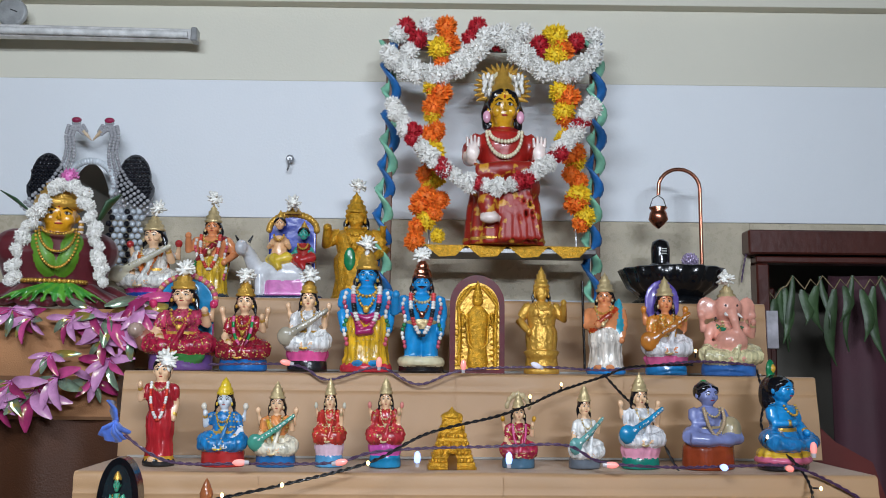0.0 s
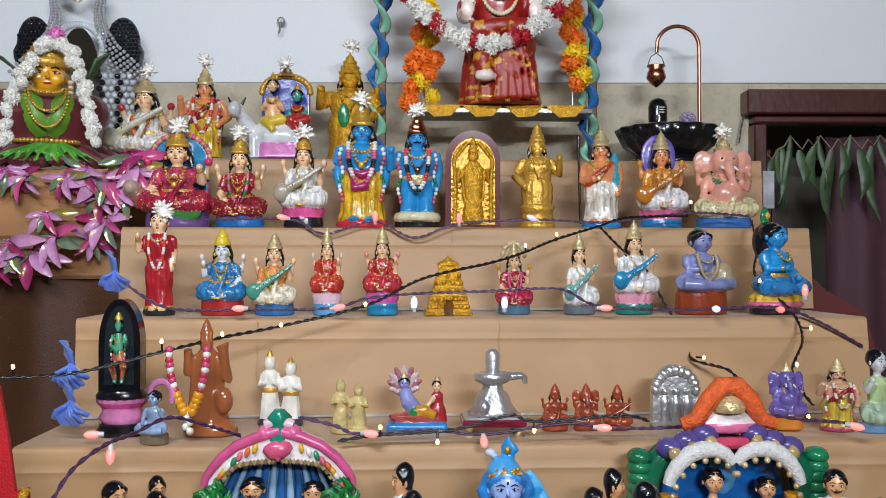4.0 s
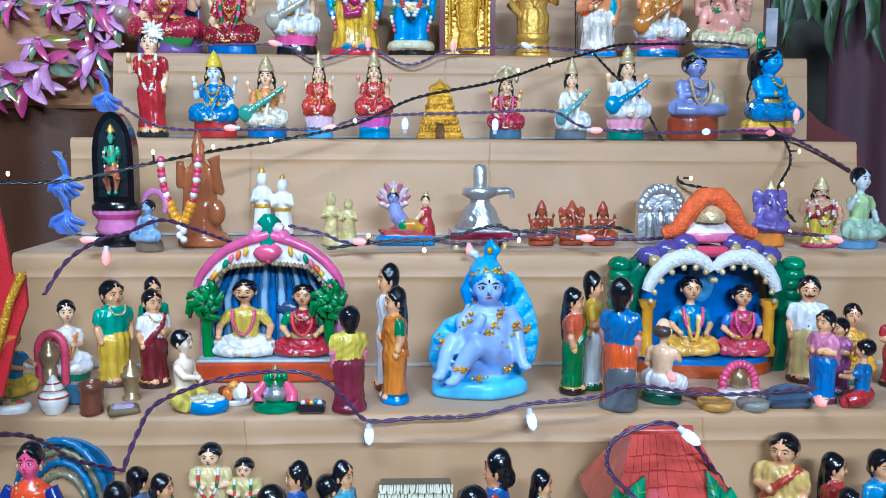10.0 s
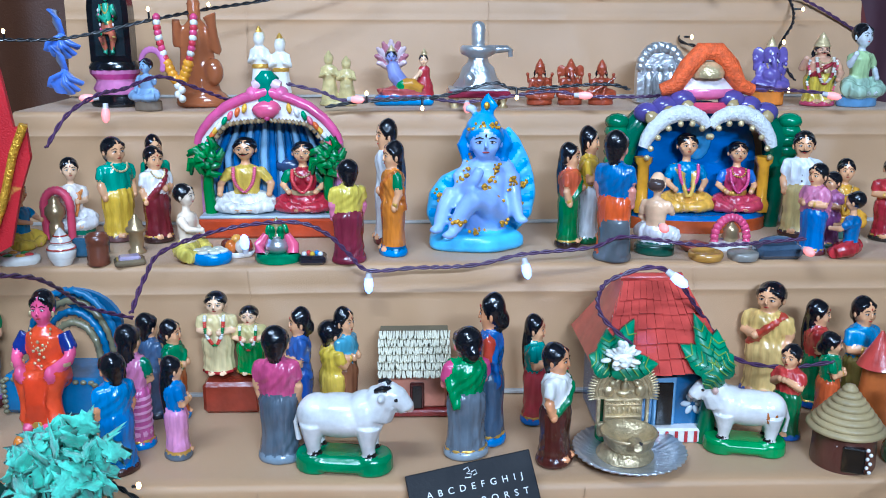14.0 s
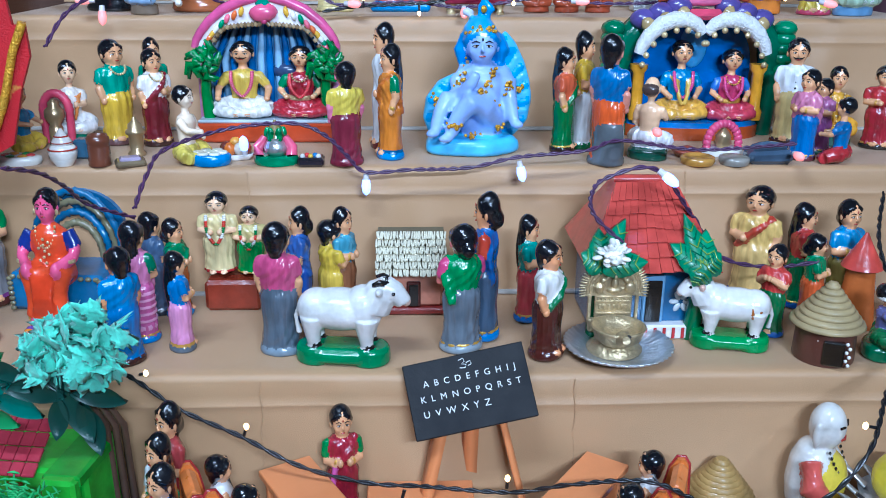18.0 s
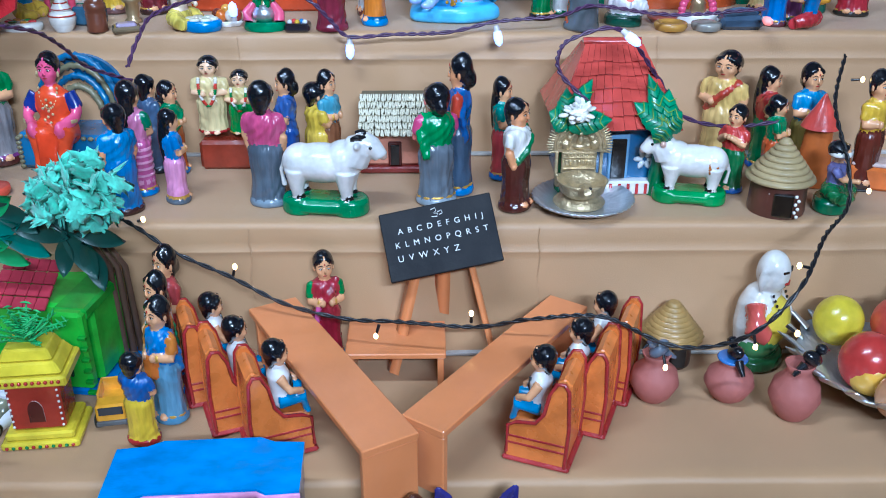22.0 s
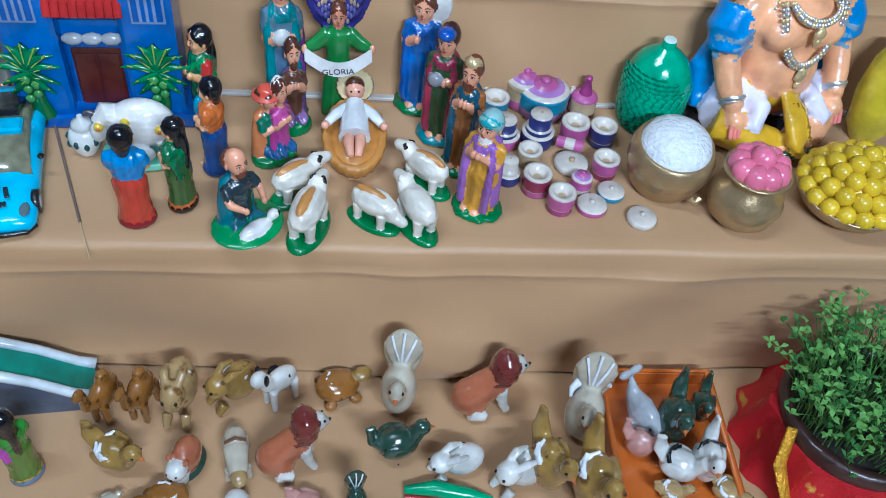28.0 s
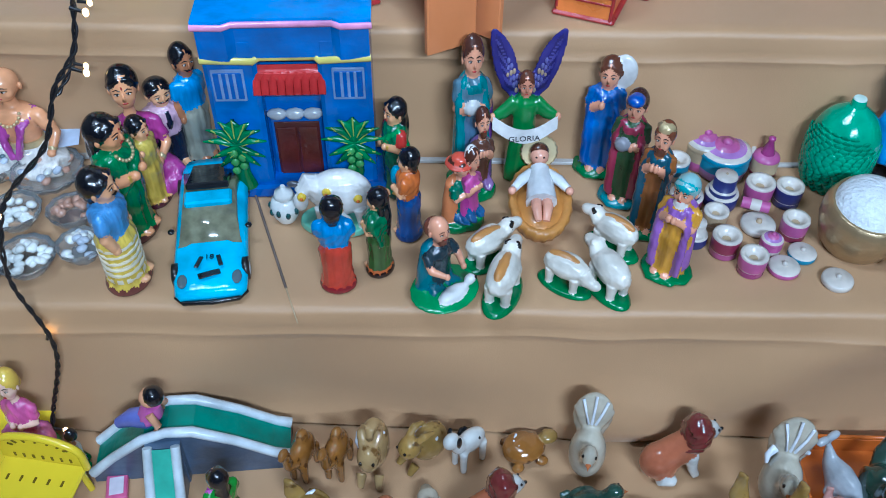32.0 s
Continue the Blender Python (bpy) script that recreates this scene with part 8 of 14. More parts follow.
def bench(front, back, width, top_z, floor_z, label):
    """School bench: plank top on two panel legs, from its front end to its back end."""
    f, b = Vector(front), Vector(back)
    d = b - f
    d.z = 0
    L, ang = d.length, math.degrees(math.atan2(d.y, d.x))
    t = thing("school_bench", (f.x, f.y, floor_z), label, "bench", "school benches", yaw=ang)
    h = top_z - floor_z
    piece("bench_top", t, lambda c: c.box((L / 2, 0, h - 0.005), (L, width, 0.011), ORANGEWOOD, 0.0015))
    piece("leg_panel", t, lambda c: c.box((0.006, 0, (h - 0.0105) / 2), (0.010, width * 0.98, h - 0.0105), ORANGEWOOD, 0.0015))
    piece("leg_panel", t, lambda c: c.box((L - 0.03, 0, (h - 0.0105) / 2), (0.010, width * 0.98, h - 0.0105), ORANGEWOOD, 0.0015))
    return ang


TZ, GZ = 0.545, 0.44
lf = (Vector((-0.091, 0.509, 0.545)) + Vector((-0.028, 0.569, 0.545))) / 2
lb = (Vector((-0.288, 0.851, 0.545)) + Vector((-0.226, 0.927, 0.545))) / 2
rf = (Vector((-0.049, 0.603, 0.545)) + Vector((0.005, 0.549, 0.545))) / 2
rb = (Vector((0.190, 0.924, 0.545)) + Vector((0.223, 0.857, 0.545))) / 2
bench(lf, lb, 0.078, TZ, GZ, "orange wooden school bench standing beside small chairs")
bench(rf, rb, 0.066, TZ, GZ, "orange wooden school bench standing beside small chairs")
# teacher's table
q = [Vector((-0.145, 0.815, 0.500)), Vector((0.007, 0.803, 0.500)), Vector((0.015, 0.892, 0.500)), Vector((-0.131, 0.913, 0.500))]
mid = sum(q, Vector()) / 4
tt = thing("teacher_table", (mid.x, mid.y, GZ), "small orange wooden teacher's table", "table")
tw, td = (q[1] - q[0]).length, 0.1
piece("tabletop", tt, lambda c: c.box((0, 0, 0.057), (tw, td, 0.009), ORANGEWOOD, 0.0015))
for sx in (-1, 1):
    piece("side_panel", tt, lambda c: c.box((sx * (tw / 2 - 0.008), 0, 0.026), (0.01, td * 0.96, 0.052), ORANGEWOOD, 0.001))

# blackboard on its easel
BL, BR_, RR, RL = Vector((-0.072, 0.863, 0.591)), Vector((0.098, 0.872, 0.625)), Vector((0.087, 0.948, 0.7)), Vector((-0.090, 0.91, 0.688))
ctr = (BL + BR_ + RR + RL) / 4
ux = (BR_ - BL).normalized()
uz = ((RL + RR) - (BL + BR_)).normalized()
uy = uz.cross(ux).normalized()
uz = ux.cross(uy)
R = Matrix((ux, uy, uz)).transposed().to_4x4()
board = new("blackboard")
board.matrix_world = Matrix.Translation(ctr) @ R
tagged(board, "small black slate with chalk alphabet on an orange easel", "blackboard")
bwid, bhei = (BR_ - BL).length, ((RL + RR) / 2 - (BL + BR_) / 2).length
SLATE = surface("black_slate", srgb("0b0c12"), 0.7, grain=0.3, grain_size=80, var=0.35, var_size=18)
CHALK = surface("white_chalk", srgb("e8e8e6"), 0.9, var=0.1, var_size=60)
piece("slate", board, lambda c: c.box((0, 0, 0), (bwid, 0.008, bhei), SLATE, 0.0012))


def writing(text, parent, x, z, size, mat, name, y=-0.0046, turn=0.0, ax=90):
    cu = bpy.data.curves.new(name, "FONT")
    cu.body, cu.size, cu.extrude, cu.align_x = text, size, 0.0003, "CENTER"
    tmp = new(name, cu)
    dg = bpy.context.evaluated_depsgraph_get()
    me = bpy.data.meshes.new_from_object(tmp.evaluated_get(dg))
    bpy.data.objects.remove(tmp)
    me.materials.clear()
    me.materials.append(mat)
    ob = new(name, me)
    ob.parent = parent
    ob.matrix_basis = pose(x, y, z, ax, 0, 0) @ pose(0, 0, 0, 0, 0, turn)
    return ob


writing("A  B  C  D  E  F  G  H  I  J", board, 0.004, bhei * 0.16, 0.0125, CHALK, "chalk_line")
writing("K  L  M  N  O  P  Q  R  S  T", board, 0.002, bhei * -0.035, 0.0125, CHALK, "chalk_line")
writing("U  V  W  X  Y  Z", board, -0.022, bhei * -0.235, 0.0135, CHALK, "chalk_line")
piece("chalk_sign", board, lambda c: (c.tube([(-0.007, -0.005, bhei * 0.42), (0.0, -0.005, bhei * 0.44), (0.001, -0.005, bhei * 0.39), (-0.004, -0.005, bhei * 0.37), (0.003, -0.005, bhei * 0.35), (0.001, -0.005, bhei * 0.31), (-0.007, -0.005, bhei * 0.32)], 0.0008, CHALK, 5), c.tube([(0.003, -0.005, bhei * 0.37), (0.009, -0.005, bhei * 0.39), (0.01, -0.005, bhei * 0.34), (0.005, -0.005, bhei * 0.33)], 0.0008, CHALK, 5)))
easel = thing("easel", (0.005, 0.86, GZ), "orange wooden easel with three legs", "easel")
for x0, y0, x1 in ((-0.075, -0.01, -0.025), (0.09, -0.01, 0.035), (0.0, 0.06, 0.005)):
    piece("leg", easel, lambda c: c.tube([(x0, y0, 0.0), (x1, 0.055, 0.215)], 0.014, ORANGEWOOD, 4, 0.4))
standing(-0.176, 0.906, 0.440, 0.180, 0.055, -15, "9a2034", "8e1c30", SKIN, "1f6aa8", female=True, sash="9a2034", sleeve="1f7a3c", arms=("fold", "fold"), label="teacher figurine in a red sari with a pink bag", extra=lambda c, k: c.tube([(-0.1, -0.14, 0.55), (-0.14, -0.16, 0.4), (-0.12, -0.16, 0.25)], [0.03, 0.04, 0.05], P("c85a9c"), 8))

CHAIR = P("d87a34", 0.32)
CHAIRT = P("a02a2c", 0.32)


def school_chair(x, y, z, yaw, h, label):
    t = thing("small_armchair", (x, y, z), label, "chair", "school chairs", yaw=yaw)
    w, d = 0.088, 0.078
    side = [(d * 0.56, 0.004), (d * 0.6, h * 0.5), (d * 0.56, h * 0.93), (d * 0.48, h), (d * 0.36, h * 0.99), (d * 0.24, h * 0.86), (d * 0.16, h * 0.62), (d * 0.02, h * 0.5), (-d * 0.3, h * 0.47), (-d * 0.46, h * 0.42), (-d * 0.48, h * 0.1), (-d * 0.46, 0.004)]

    def plate(c, x0, x1):
        n = len(side)
        vs = [(x0, p, q) for p, q in side] + [(x1, p, q) for p, q in side]
        c.add(vs, [tuple(range(n)), tuple(reversed(range(n, 2 * n)))] + [(i, (i + 1) % n, n + (i + 1) % n, n + i) for i in range(n)], CHAIR, False)
    piece("plinth", t, lambda c: c.box((0, 0.004, 0.004), (w * 1.08, d * 1.2, 0.008), CHAIRT, 0.003))
    piece("seat", t, lambda c: c.box((0, -0.002, h * 0.2), (w * 0.84, d * 0.92, h * 0.36), CHAIR, 0.006))
    piece("backrest", t, lambda c: c.box((0, d * 0.44, h * 0.5), (w * 0.82, d * 0.26, h * 0.97), CHAIR, 0.008))
    for s in (-1, 1):
        piece("side_panel", t, lambda c: plate(c, s * w * 0.40, s * w * 0.5))
        piece("red_edge", t, lambda c: c.tube([(s * w * 0.5, p, q) for p, q in side[:11]], 0.0028, CHAIRT, 6))
        for f in (0.3, 0.22):
            piece("red_line", t, lambda c: c.box((s * w * 0.503, 0.004, h * f), (0.0016, d * 1.0, 0.0032), CHAIRT, 0.0004))
    return t


def pupil(x, y, z, yaw, h, label):
    c = Clay()
    for s in (-1, 1):
        c.tube([(s * 0.12, 0.05, 0.16), (s * 0.13, -0.3, 0.17), (s * 0.12, -0.36, -0.1)], [0.12, 0.1, 0.06], P("2a88c0"), 10)
        c.tube([(s * 0.2, 0.02, 0.55), (s * 0.26, -0.1, 0.36), (s * 0.16, -0.3, 0.28)], [0.07, 0.06, 0.045], SKIN, 9)
    c.lathe([(0.2, 0.1), (0.19, 0.3), (0.22, 0.52), (0.14, 0.62), (0.07, 0.66)], P("e6e4e2"), n=20, sy=0.75)
    c.tube([(0.15, -0.12, 0.6), (0.0, -0.18, 0.4), (-0.1, -0.16, 0.2)], 0.02, EYE, 6)
    head(c, 0.82, 0.17, SKIN, HAIR, long=0.3)
    ob = c.moulded("pupil_figurine", Matrix.Diagonal((h * 0.92, h * 0.92, h, 1)), h * 0.018)
    ob.matrix_world = pose(x, y, z, 0, 0, yaw)
    return tagged(ob, label, "figurine", "pupils")


for s, pos in ((1, (-0.336, 0.816, 0.44)), (1, (-0.288, 0.747, 0.44)), (1, (-0.222, 0.684, 0.44)), (-1, (0.250, 0.812, 0.44)), (-1, (0.203, 0.735, 0.44)), (-1, (0.142, 0.664, 0.44))):
    x, y, z = pos
    yaw = (112 if s > 0 else -112)
    hh = 0.138
    school_chair(x, y, z, yaw, hh, "orange and red clay armchair drawn up to a bench")
    dx, dy = 0.004 * s, 0.002
    pupil(x + dx, y + dy, z + hh * 0.4, yaw, 0.105, "pupil figurine in a white shirt sitting in an armchair")

# basket hut, laughing monk, water pots with birds
x, y, z, h, w = 0.371, 0.884, 0.440, 0.108, 0.096
bh_ = thing("basket_hut", (x, y, z), "small dark hut with a woven straw cone roof", "hut model")
piece("hut_wall", bh_, lambda c: c.lathe([(w * 0.36, 0), (w * 0.37, 0.003), (w * 0.36, h * 0.5)], P("3a2018", 0.5), n=22))
# opening not hollowed; its darkness is the plate's near-black colour
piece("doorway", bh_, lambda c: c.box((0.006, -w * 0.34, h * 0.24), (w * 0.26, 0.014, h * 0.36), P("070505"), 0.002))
for i in range(9):
    piece("straw_band", bh_, lambda c: c.lathe([(w * (0.53 - 0.05 * i), h * (0.45 + 0.058 * i)), (w * (0.535 - 0.05 * i), h * (0.475 + 0.058 * i)), (w * (0.48 - 0.05 * i), h * (0.515 + 0.058 * i))], P("a8874a", 0.6), n=40, ripple=0.025, ribs=20))
c = Clay()
PORC = P("dedad2", 0.15)
c.lathe([(0.36, 0), (0.38, 0.02), (0.36, 0.1)], P("2a5a30"), n=26, sy=0.8)
c.ball((0, 0.0, 0.2), (0.34, 0.24, 0.16), P("4a7a48", 0.18), n=18, k=10)
c.ball((0.02, -0.06, 0.4), (0.29, 0.26, 0.25), P("d8c23c", 0.18), n=18, k=12)
c.lathe([(0.3, 0.2), (0.33, 0.36), (0.3, 0.55), (0.22, 0.66), (0.1, 0.72)], PORC, (0, 0.04, 0), 22, sy=0.8)
c.tube([(-0.26, 0.0, 0.6), (-0.36, -0.06, 0.44), (-0.28, -0.2, 0.34)], [0.12, 0.13, 0.08], P("c85a50", 0.18), 12)
c.tube([(0.26, 0.0, 0.6), (0.34, -0.06, 0.46), (0.24, -0.22, 0.42)], [0.11, 0.1, 0.07], PORC, 12)
c.ball((0.02, -0.04, 0.84), (0.2, 0.19, 0.19), PORC, n=18, k=12)
for s in (-1, 1):
    c.ball((0.02 + s * 0.2, 0, 0.8), (0.05, 0.05, 0.1), PORC, n=9, k=7)
    c.tube([(0.02 + s * 0.04, -0.22, 0.88), (0.02 + s * 0.12, -0.2, 0.89)], 0.012, EYE, 6)
c.tube([(-0.04, -0.21, 0.78), (0.02, -0.225, 0.765), (0.08, -0.21, 0.78)], 0.014, LIP, 6)
for i in range(19):
    a = math.pi * i / 18
    c.ball((0.02 + 0.16 * math.cos(a), -0.14 - 0.15 * math.sin(a), 0.68 - 0.24 * math.sin(a)), 0.016, EYE, n=6, k=5)
finish(c, *(0.512, 0.884, 0.440, 0.188, 0.104), 0.76, -50, "white porcelain laughing monk figurine with a round belly")
TERRA = surface("terracotta", srgb("a8645a"), 0.65, grain=0.25, grain_size=90, var=0.12, var_size=10)
for i, pos in enumerate(((0.323, 0.780, 0.440, 0.078, 0.074), (0.436, 0.779, 0.440, 0.07, 0.074), (0.516, 0.732, 0.440, 0.09, 0.074))):
    x, y, z, h, w = pos
    p = thing("water_pot", (x, y, z), ("small terracotta water pot with a grey bird on its rim", "small terracotta water pot with a blue rim and a crow", "small terracotta water pot with a long neck and a crow")[i], "pot", "terracotta water pots")
    piece("pot_body", p, lambda c: c.lathe([(w * 0.26, 0), (w * 0.36, h * 0.1), (w * 0.5, h * 0.38), (w * 0.44, h * 0.62), (w * 0.26, h * 0.78), (w * 0.23, h * 0.88), (w * 0.29, h * 0.99), (w * 0.27, h), (w * 0.19, h * 0.94)], TERRA, n=28))
    if i == 1:
        piece("blue_rim", p, lambda c: c.lathe([(w * 0.29, h * 0.96), (w * 0.305, h * 0.99), (w * 0.28, h * 1.015)], P("4a7ac0"), n=24))
    def bird(c):
        m = P("6a7484") if i == 0 else P("14161c")
        c.ball((0, 0, 0), (0.018, 0.011, 0.011), m, (0, 35, 0), n=12, k=8)
        c.ball((0.013, 0, 0.012), 0.0085, m, n=10, k=7)
        c.tube([(0.019, 0, 0.012), (0.029, 0, 0.006)], [0.0035, 0.001], P("20242a"), 6)
        c.tube([(-0.012, 0, -0.008), (-0.03, 0, -0.022)], [0.007, 0.003], m, 6)
        if i == 0:
            c.ball((0.0, -0.008, -0.003), (0.012, 0.005, 0.007), P("d0d4d8"), n=8, k=6)
    b = Clay()
    bird(b)
    o = b.done("bird_figurine")
    o.matrix_world = pose(x + (0.0, 0.0, 0.012)[i], y - 0.008, z + h + 0.012, 0, 0, (200, 100, 20)[i])
    tagged(o, ("grey and white bird figurine on a pot rim", "black crow figurine on a pot rim", "black crow figurine on a pot rim")[i], "bird figurine", "birds on pots")

# fruit bowl
fx, fy, fz = (0.742, 0.751, 0.440)
fx, fy = fx - 0.045, fy + 0.035
bowl = thing("fruit_bowl", (fx, fy, 0.44), "silver leaf-edged bowl heaped with painted clay fruit", "bowl")
piece("bowl_body", bowl, lambda c: c.lathe([(0.06, 0), (0.065, 0.004), (0.11, 0.03), (0.15, 0.058), (0.152, 0.062), (0.105, 0.036), (0.05, 0.012)], SILVER, n=52, ripple=0.03, ribs=13))
for i in range(26):
    a = 2 * math.pi * i / 26
    piece("silver_leaf", bowl, lambda c: c.tube([(0.145 * math.cos(a), 0.145 * math.sin(a), 0.058), (0.17 * math.cos(a), 0.17 * math.sin(a), 0.075), (0.185 * math.cos(a + 0.05), 0.185 * math.sin(a + 0.05), 0.088)], [0.012, 0.013, 0.003], SILVER, 8, 0.3))
FRUITS = [("mango", -0.075, -0.03, 0.085, 0.048, "b83a34", "painted clay mango in red and yellow"), ("lemon", -0.085, 0.065, 0.1, 0.042, "d8c430", "yellow clay lemon"), ("apple", -0.005, 0.04, 0.11, 0.043, "c04a3a", "red clay apple"), ("pineapple", -0.005, -0.065, 0.085, 0.05, "b0782a", "brown clay pineapple lying on its side"), ("tomato", 0.065, -0.01, 0.1, 0.04, "b02a22", "red clay tomato"), ("grape_bunch", 0.065, 0.085, 0.12, 0.05, "3a1c28", "dark purple clay grapes"), ("orange", 0.05, -0.095, 0.075, 0.04, "d88a20", "orange clay fruit"), ("potato", -0.06, -0.1, 0.07, 0.035, "c8946a", "tan clay sapota fruit"), ("custard_apple", 0.13, 0.03, 0.1, 0.05, "1f7a5a", "green knobbly clay custard apple")]
for nm, dx, dy, dz, r, col, lab in FRUITS:
    r, dx, dy, dz = r * 0.95, dx * 0.98 + 0.004, dy * 0.98, dz - 0.01
    c = Clay()
    c.ball((0, 0, 0), (r * 0.95, r * 0.92, r) if nm != "pineapple" else (r * 0.85, r * 0.85, r * 1.15), P(col), n=20, k=14)
    if nm in ("pineapple", "custard_apple", "grape_bunch"):
        for i in range(60):
            u = 1 - 2 * (i + 0.5) / 60
            a = i * 2.39996
            k = 1.15 if nm == "pineapple" else 1.0
            c.ball((r * 0.86 * math.sqrt(1 - u * u) * math.cos(a), r * 0.86 * math.sqrt(1 - u * u) * math.sin(a), r * 0.93 * u * k), r * {"pineapple": 0.15, "grape_bunch": 0.27}.get(nm, 0.2), P(col if nm != "pineapple" else "b8842e"), n=6, k=5)
    if nm == "mango":
        c.ball((r * 0.05, -r * 0.25, -r * 0.25), (r * 0.9, r * 0.78, r * 0.78), P("d8a83a"), n=14, k=10)
        c.ball((r * 0.3, -r * 0.6, r * 0.72), r * 0.12, P("2a6a3a"), n=7, k=5)
    if nm == "apple":
        for k in range(5):
            c.ball((r * 0.35 * math.cos(k * 1.26), r * 0.35 * math.sin(k * 1.26), r * 0.95), (r * 0.35, r * 0.16, r * 0.1), P("2a9a6a"), (0, 0, math.degrees(k * 1.26)), n=7, k=5)
    o = c.done(nm)
    o.matrix_world = pose(fx + dx, fy + dy, 0.44 + dz, 25 if nm == "pineapple" else 0, 35 if nm == "pineapple" else 10, 20)
    tagged(o, lab + " in a bowl", "fruit", "clay fruit in the bowl")
# green deity beyond the bowl
seated(0.837, 0.820, 0.440, 0.212, 0.120, 10, "3f9a7a", "2f8a6a", P("c8ccc0"), "1f7a5a", arms=("lap", "raise"), necklaced=EYE, baseh=0.2, label="pale-faced sitting figurine in glossy green robes")

# left side of the school step: houses, plant, cars
x, y, z, h, w = -0.583, 0.868, 0.440, 0.143, 0.172
y = max(y, 0.74)
gh = thing("green_house", (x, y, z), "bright green clay house with a red tiled roof", "house model", yaw=-8)
GREEN = P("4fae2c")
piece("plinth", gh, lambda c: c.box((0.02, 0, 0.007), (w * 1.1, 0.14, 0.014), P("2a74c0"), 0.004))
piece("house_wall", gh, lambda c: (c.box((0, 0.01, 0.014 + h * 0.45), (w * 0.98, 0.11, h * 0.9), GREEN, 0.005)))
piece("parapet", gh, lambda c: (c.box((w * 0.36, -0.01, h * 0.99), (w * 0.3, 0.12, 0.02), P("3f9a28"), 0.004), c.box((w * 0.36, -0.072, h * 0.6), (w * 0.28, 0.02, h * 0.9), GREEN, 0.005)))
for i in range(6):
    piece("stair_step", gh, lambda c: c.box((w * 0.49, -0.084, 0.02 + h * 0.13 * i), (0.012, 0.008, 0.006), P("3a8a24"), 0.001))
piece("window", gh, lambda c: c.box((-w * 0.1, -0.047, h * 0.74), (w * 0.13, 0.006, h * 0.22), P("7a4a1c"), 0.001))
piece("window", gh, lambda c: c.box((w * 0.3, -0.084, h * 0.42), (w * 0.11, 0.004, h * 0.2), P("0f3a2a"), 0.001))
for r_ in range(4):
    for q in range(5):
        piece("roof_tile", gh, lambda c: c.box((-w * 0.36 + w * 0.105 * q, -0.05 + 0.018 * r_, h * 0.97 + 0.012 * r_ + 0.006), (w * 0.1, 0.02, 0.005), P("a83444"), 0.0012, (33, 0, 0)))
x, y, z, h, w = -0.554, 0.706, 0.440, 0.173, 0.105
tw_ = thing("temple_planter", (x, y, z), "red and yellow clay tulsi planter with tiers", "planter", yaw=6)
YEL, REDP = P("d8c428"), P("9a2c1c")
piece("base_tier", tw_, lambda c: c.box((0, 0, h * 0.035), (w, w * 0.8, h * 0.07), YEL, 0.003))
piece("base_tier", tw_, lambda c: c.box((0, 0, h * 0.105), (w * 0.88, w * 0.7, h * 0.07), YEL, 0.003))
piece("pillar", tw_, lambda c: c.box((0, 0, h * 0.36), (w * 0.68, w * 0.55, h * 0.44), REDP, 0.004))
piece("niche", tw_, lambda c: c.slab([(xx * w * 0.2, h * 0.22 + zz * h * 0.2) for xx, zz in arch(1.0, 1.0)], -w * 0.285, -w * 0.27, P("4a1410"), WHITEP))
piece("cornice", tw_, lambda c: c.box((0, 0, h * 0.62), (w * 0.98, w * 0.78, h * 0.09), YEL, 0.003))
piece("cornice", tw_, lambda c: c.box((0, 0, h * 0.72), (w * 0.86, w * 0.68, h * 0.1), YEL, 0.003, taper=0.85))
piece("cornice", tw_, lambda c: c.box((0, 0, h * 0.82), (w * 0.66, w * 0.52, h * 0.1), YEL, 0.003, taper=0.85))
for i in range(11):
    piece("red_dot", tw_, lambda c: c.ball((-w * 0.4 + w * 0.08 * i, -w * 0.4, h * 0.63), 0.0028, P("a82a24"), n=7, k=5))
    piece("red_dot", tw_, lambda c: c.ball((-w * 0.42 + w * 0.084 * i, -w * 0.4, h * 0.03), 0.0028, P("2a7a3a" if i % 2 else "a82a24"), n=7, k=5))
for sx in (-1, 1):
    for i in range(7):
        piece("white_dot", tw_, lambda c: c.ball((sx * w * 0.31, -w * 0.276, h * (0.18 + 0.055 * i)), 0.002, WHITEP, n=6, k=4))


def fern(name, x, y, z, r, mat, label, n=40, category="plant"):
    rng = random.Random(int(x * 991 + z * 77))
    c = Clay()
    for i in range(n):
        a, e = rng.uniform(0, 6.28), rng.uniform(0.1, 1.3)
        L = r * rng.uniform(0.6, 1.1)
        d = Vector((math.cos(a) * math.cos(e), math.sin(a) * math.cos(e), math.sin(e)))
        c.tube([(0, 0, 0), d * L * 0.5 + Vector((0, 0, L * 0.1)), d * L], [0.0012, 0.002, 0.0008], mat, 4)
        for k in range(4):
            f = 0.45 + 0.15 * k
            s = Vector((-math.sin(a), math.cos(a), 0.3)) * L * 0.12
            c.tube([d * L * f + Vector((0, 0, L * 0.08)) - s, d * L * f + Vector((0, 0, L * 0.1)), d * L * f + Vector((0, 0, L * 0.08)) + s], [0.0006, 0.002, 0.0006], mat, 4)
    o = c.done(name)
    o.location = (x, y, z)
    return tagged(o, label, category)


SPRIG = surface("plastic_leaf", srgb("4fae5a"), 0.5, var=0.3, var_size=40)
fern("artificial_fern", x, y, z + h * 0.86, 0.055, SPRIG, "small green plastic fern growing from a clay planter")
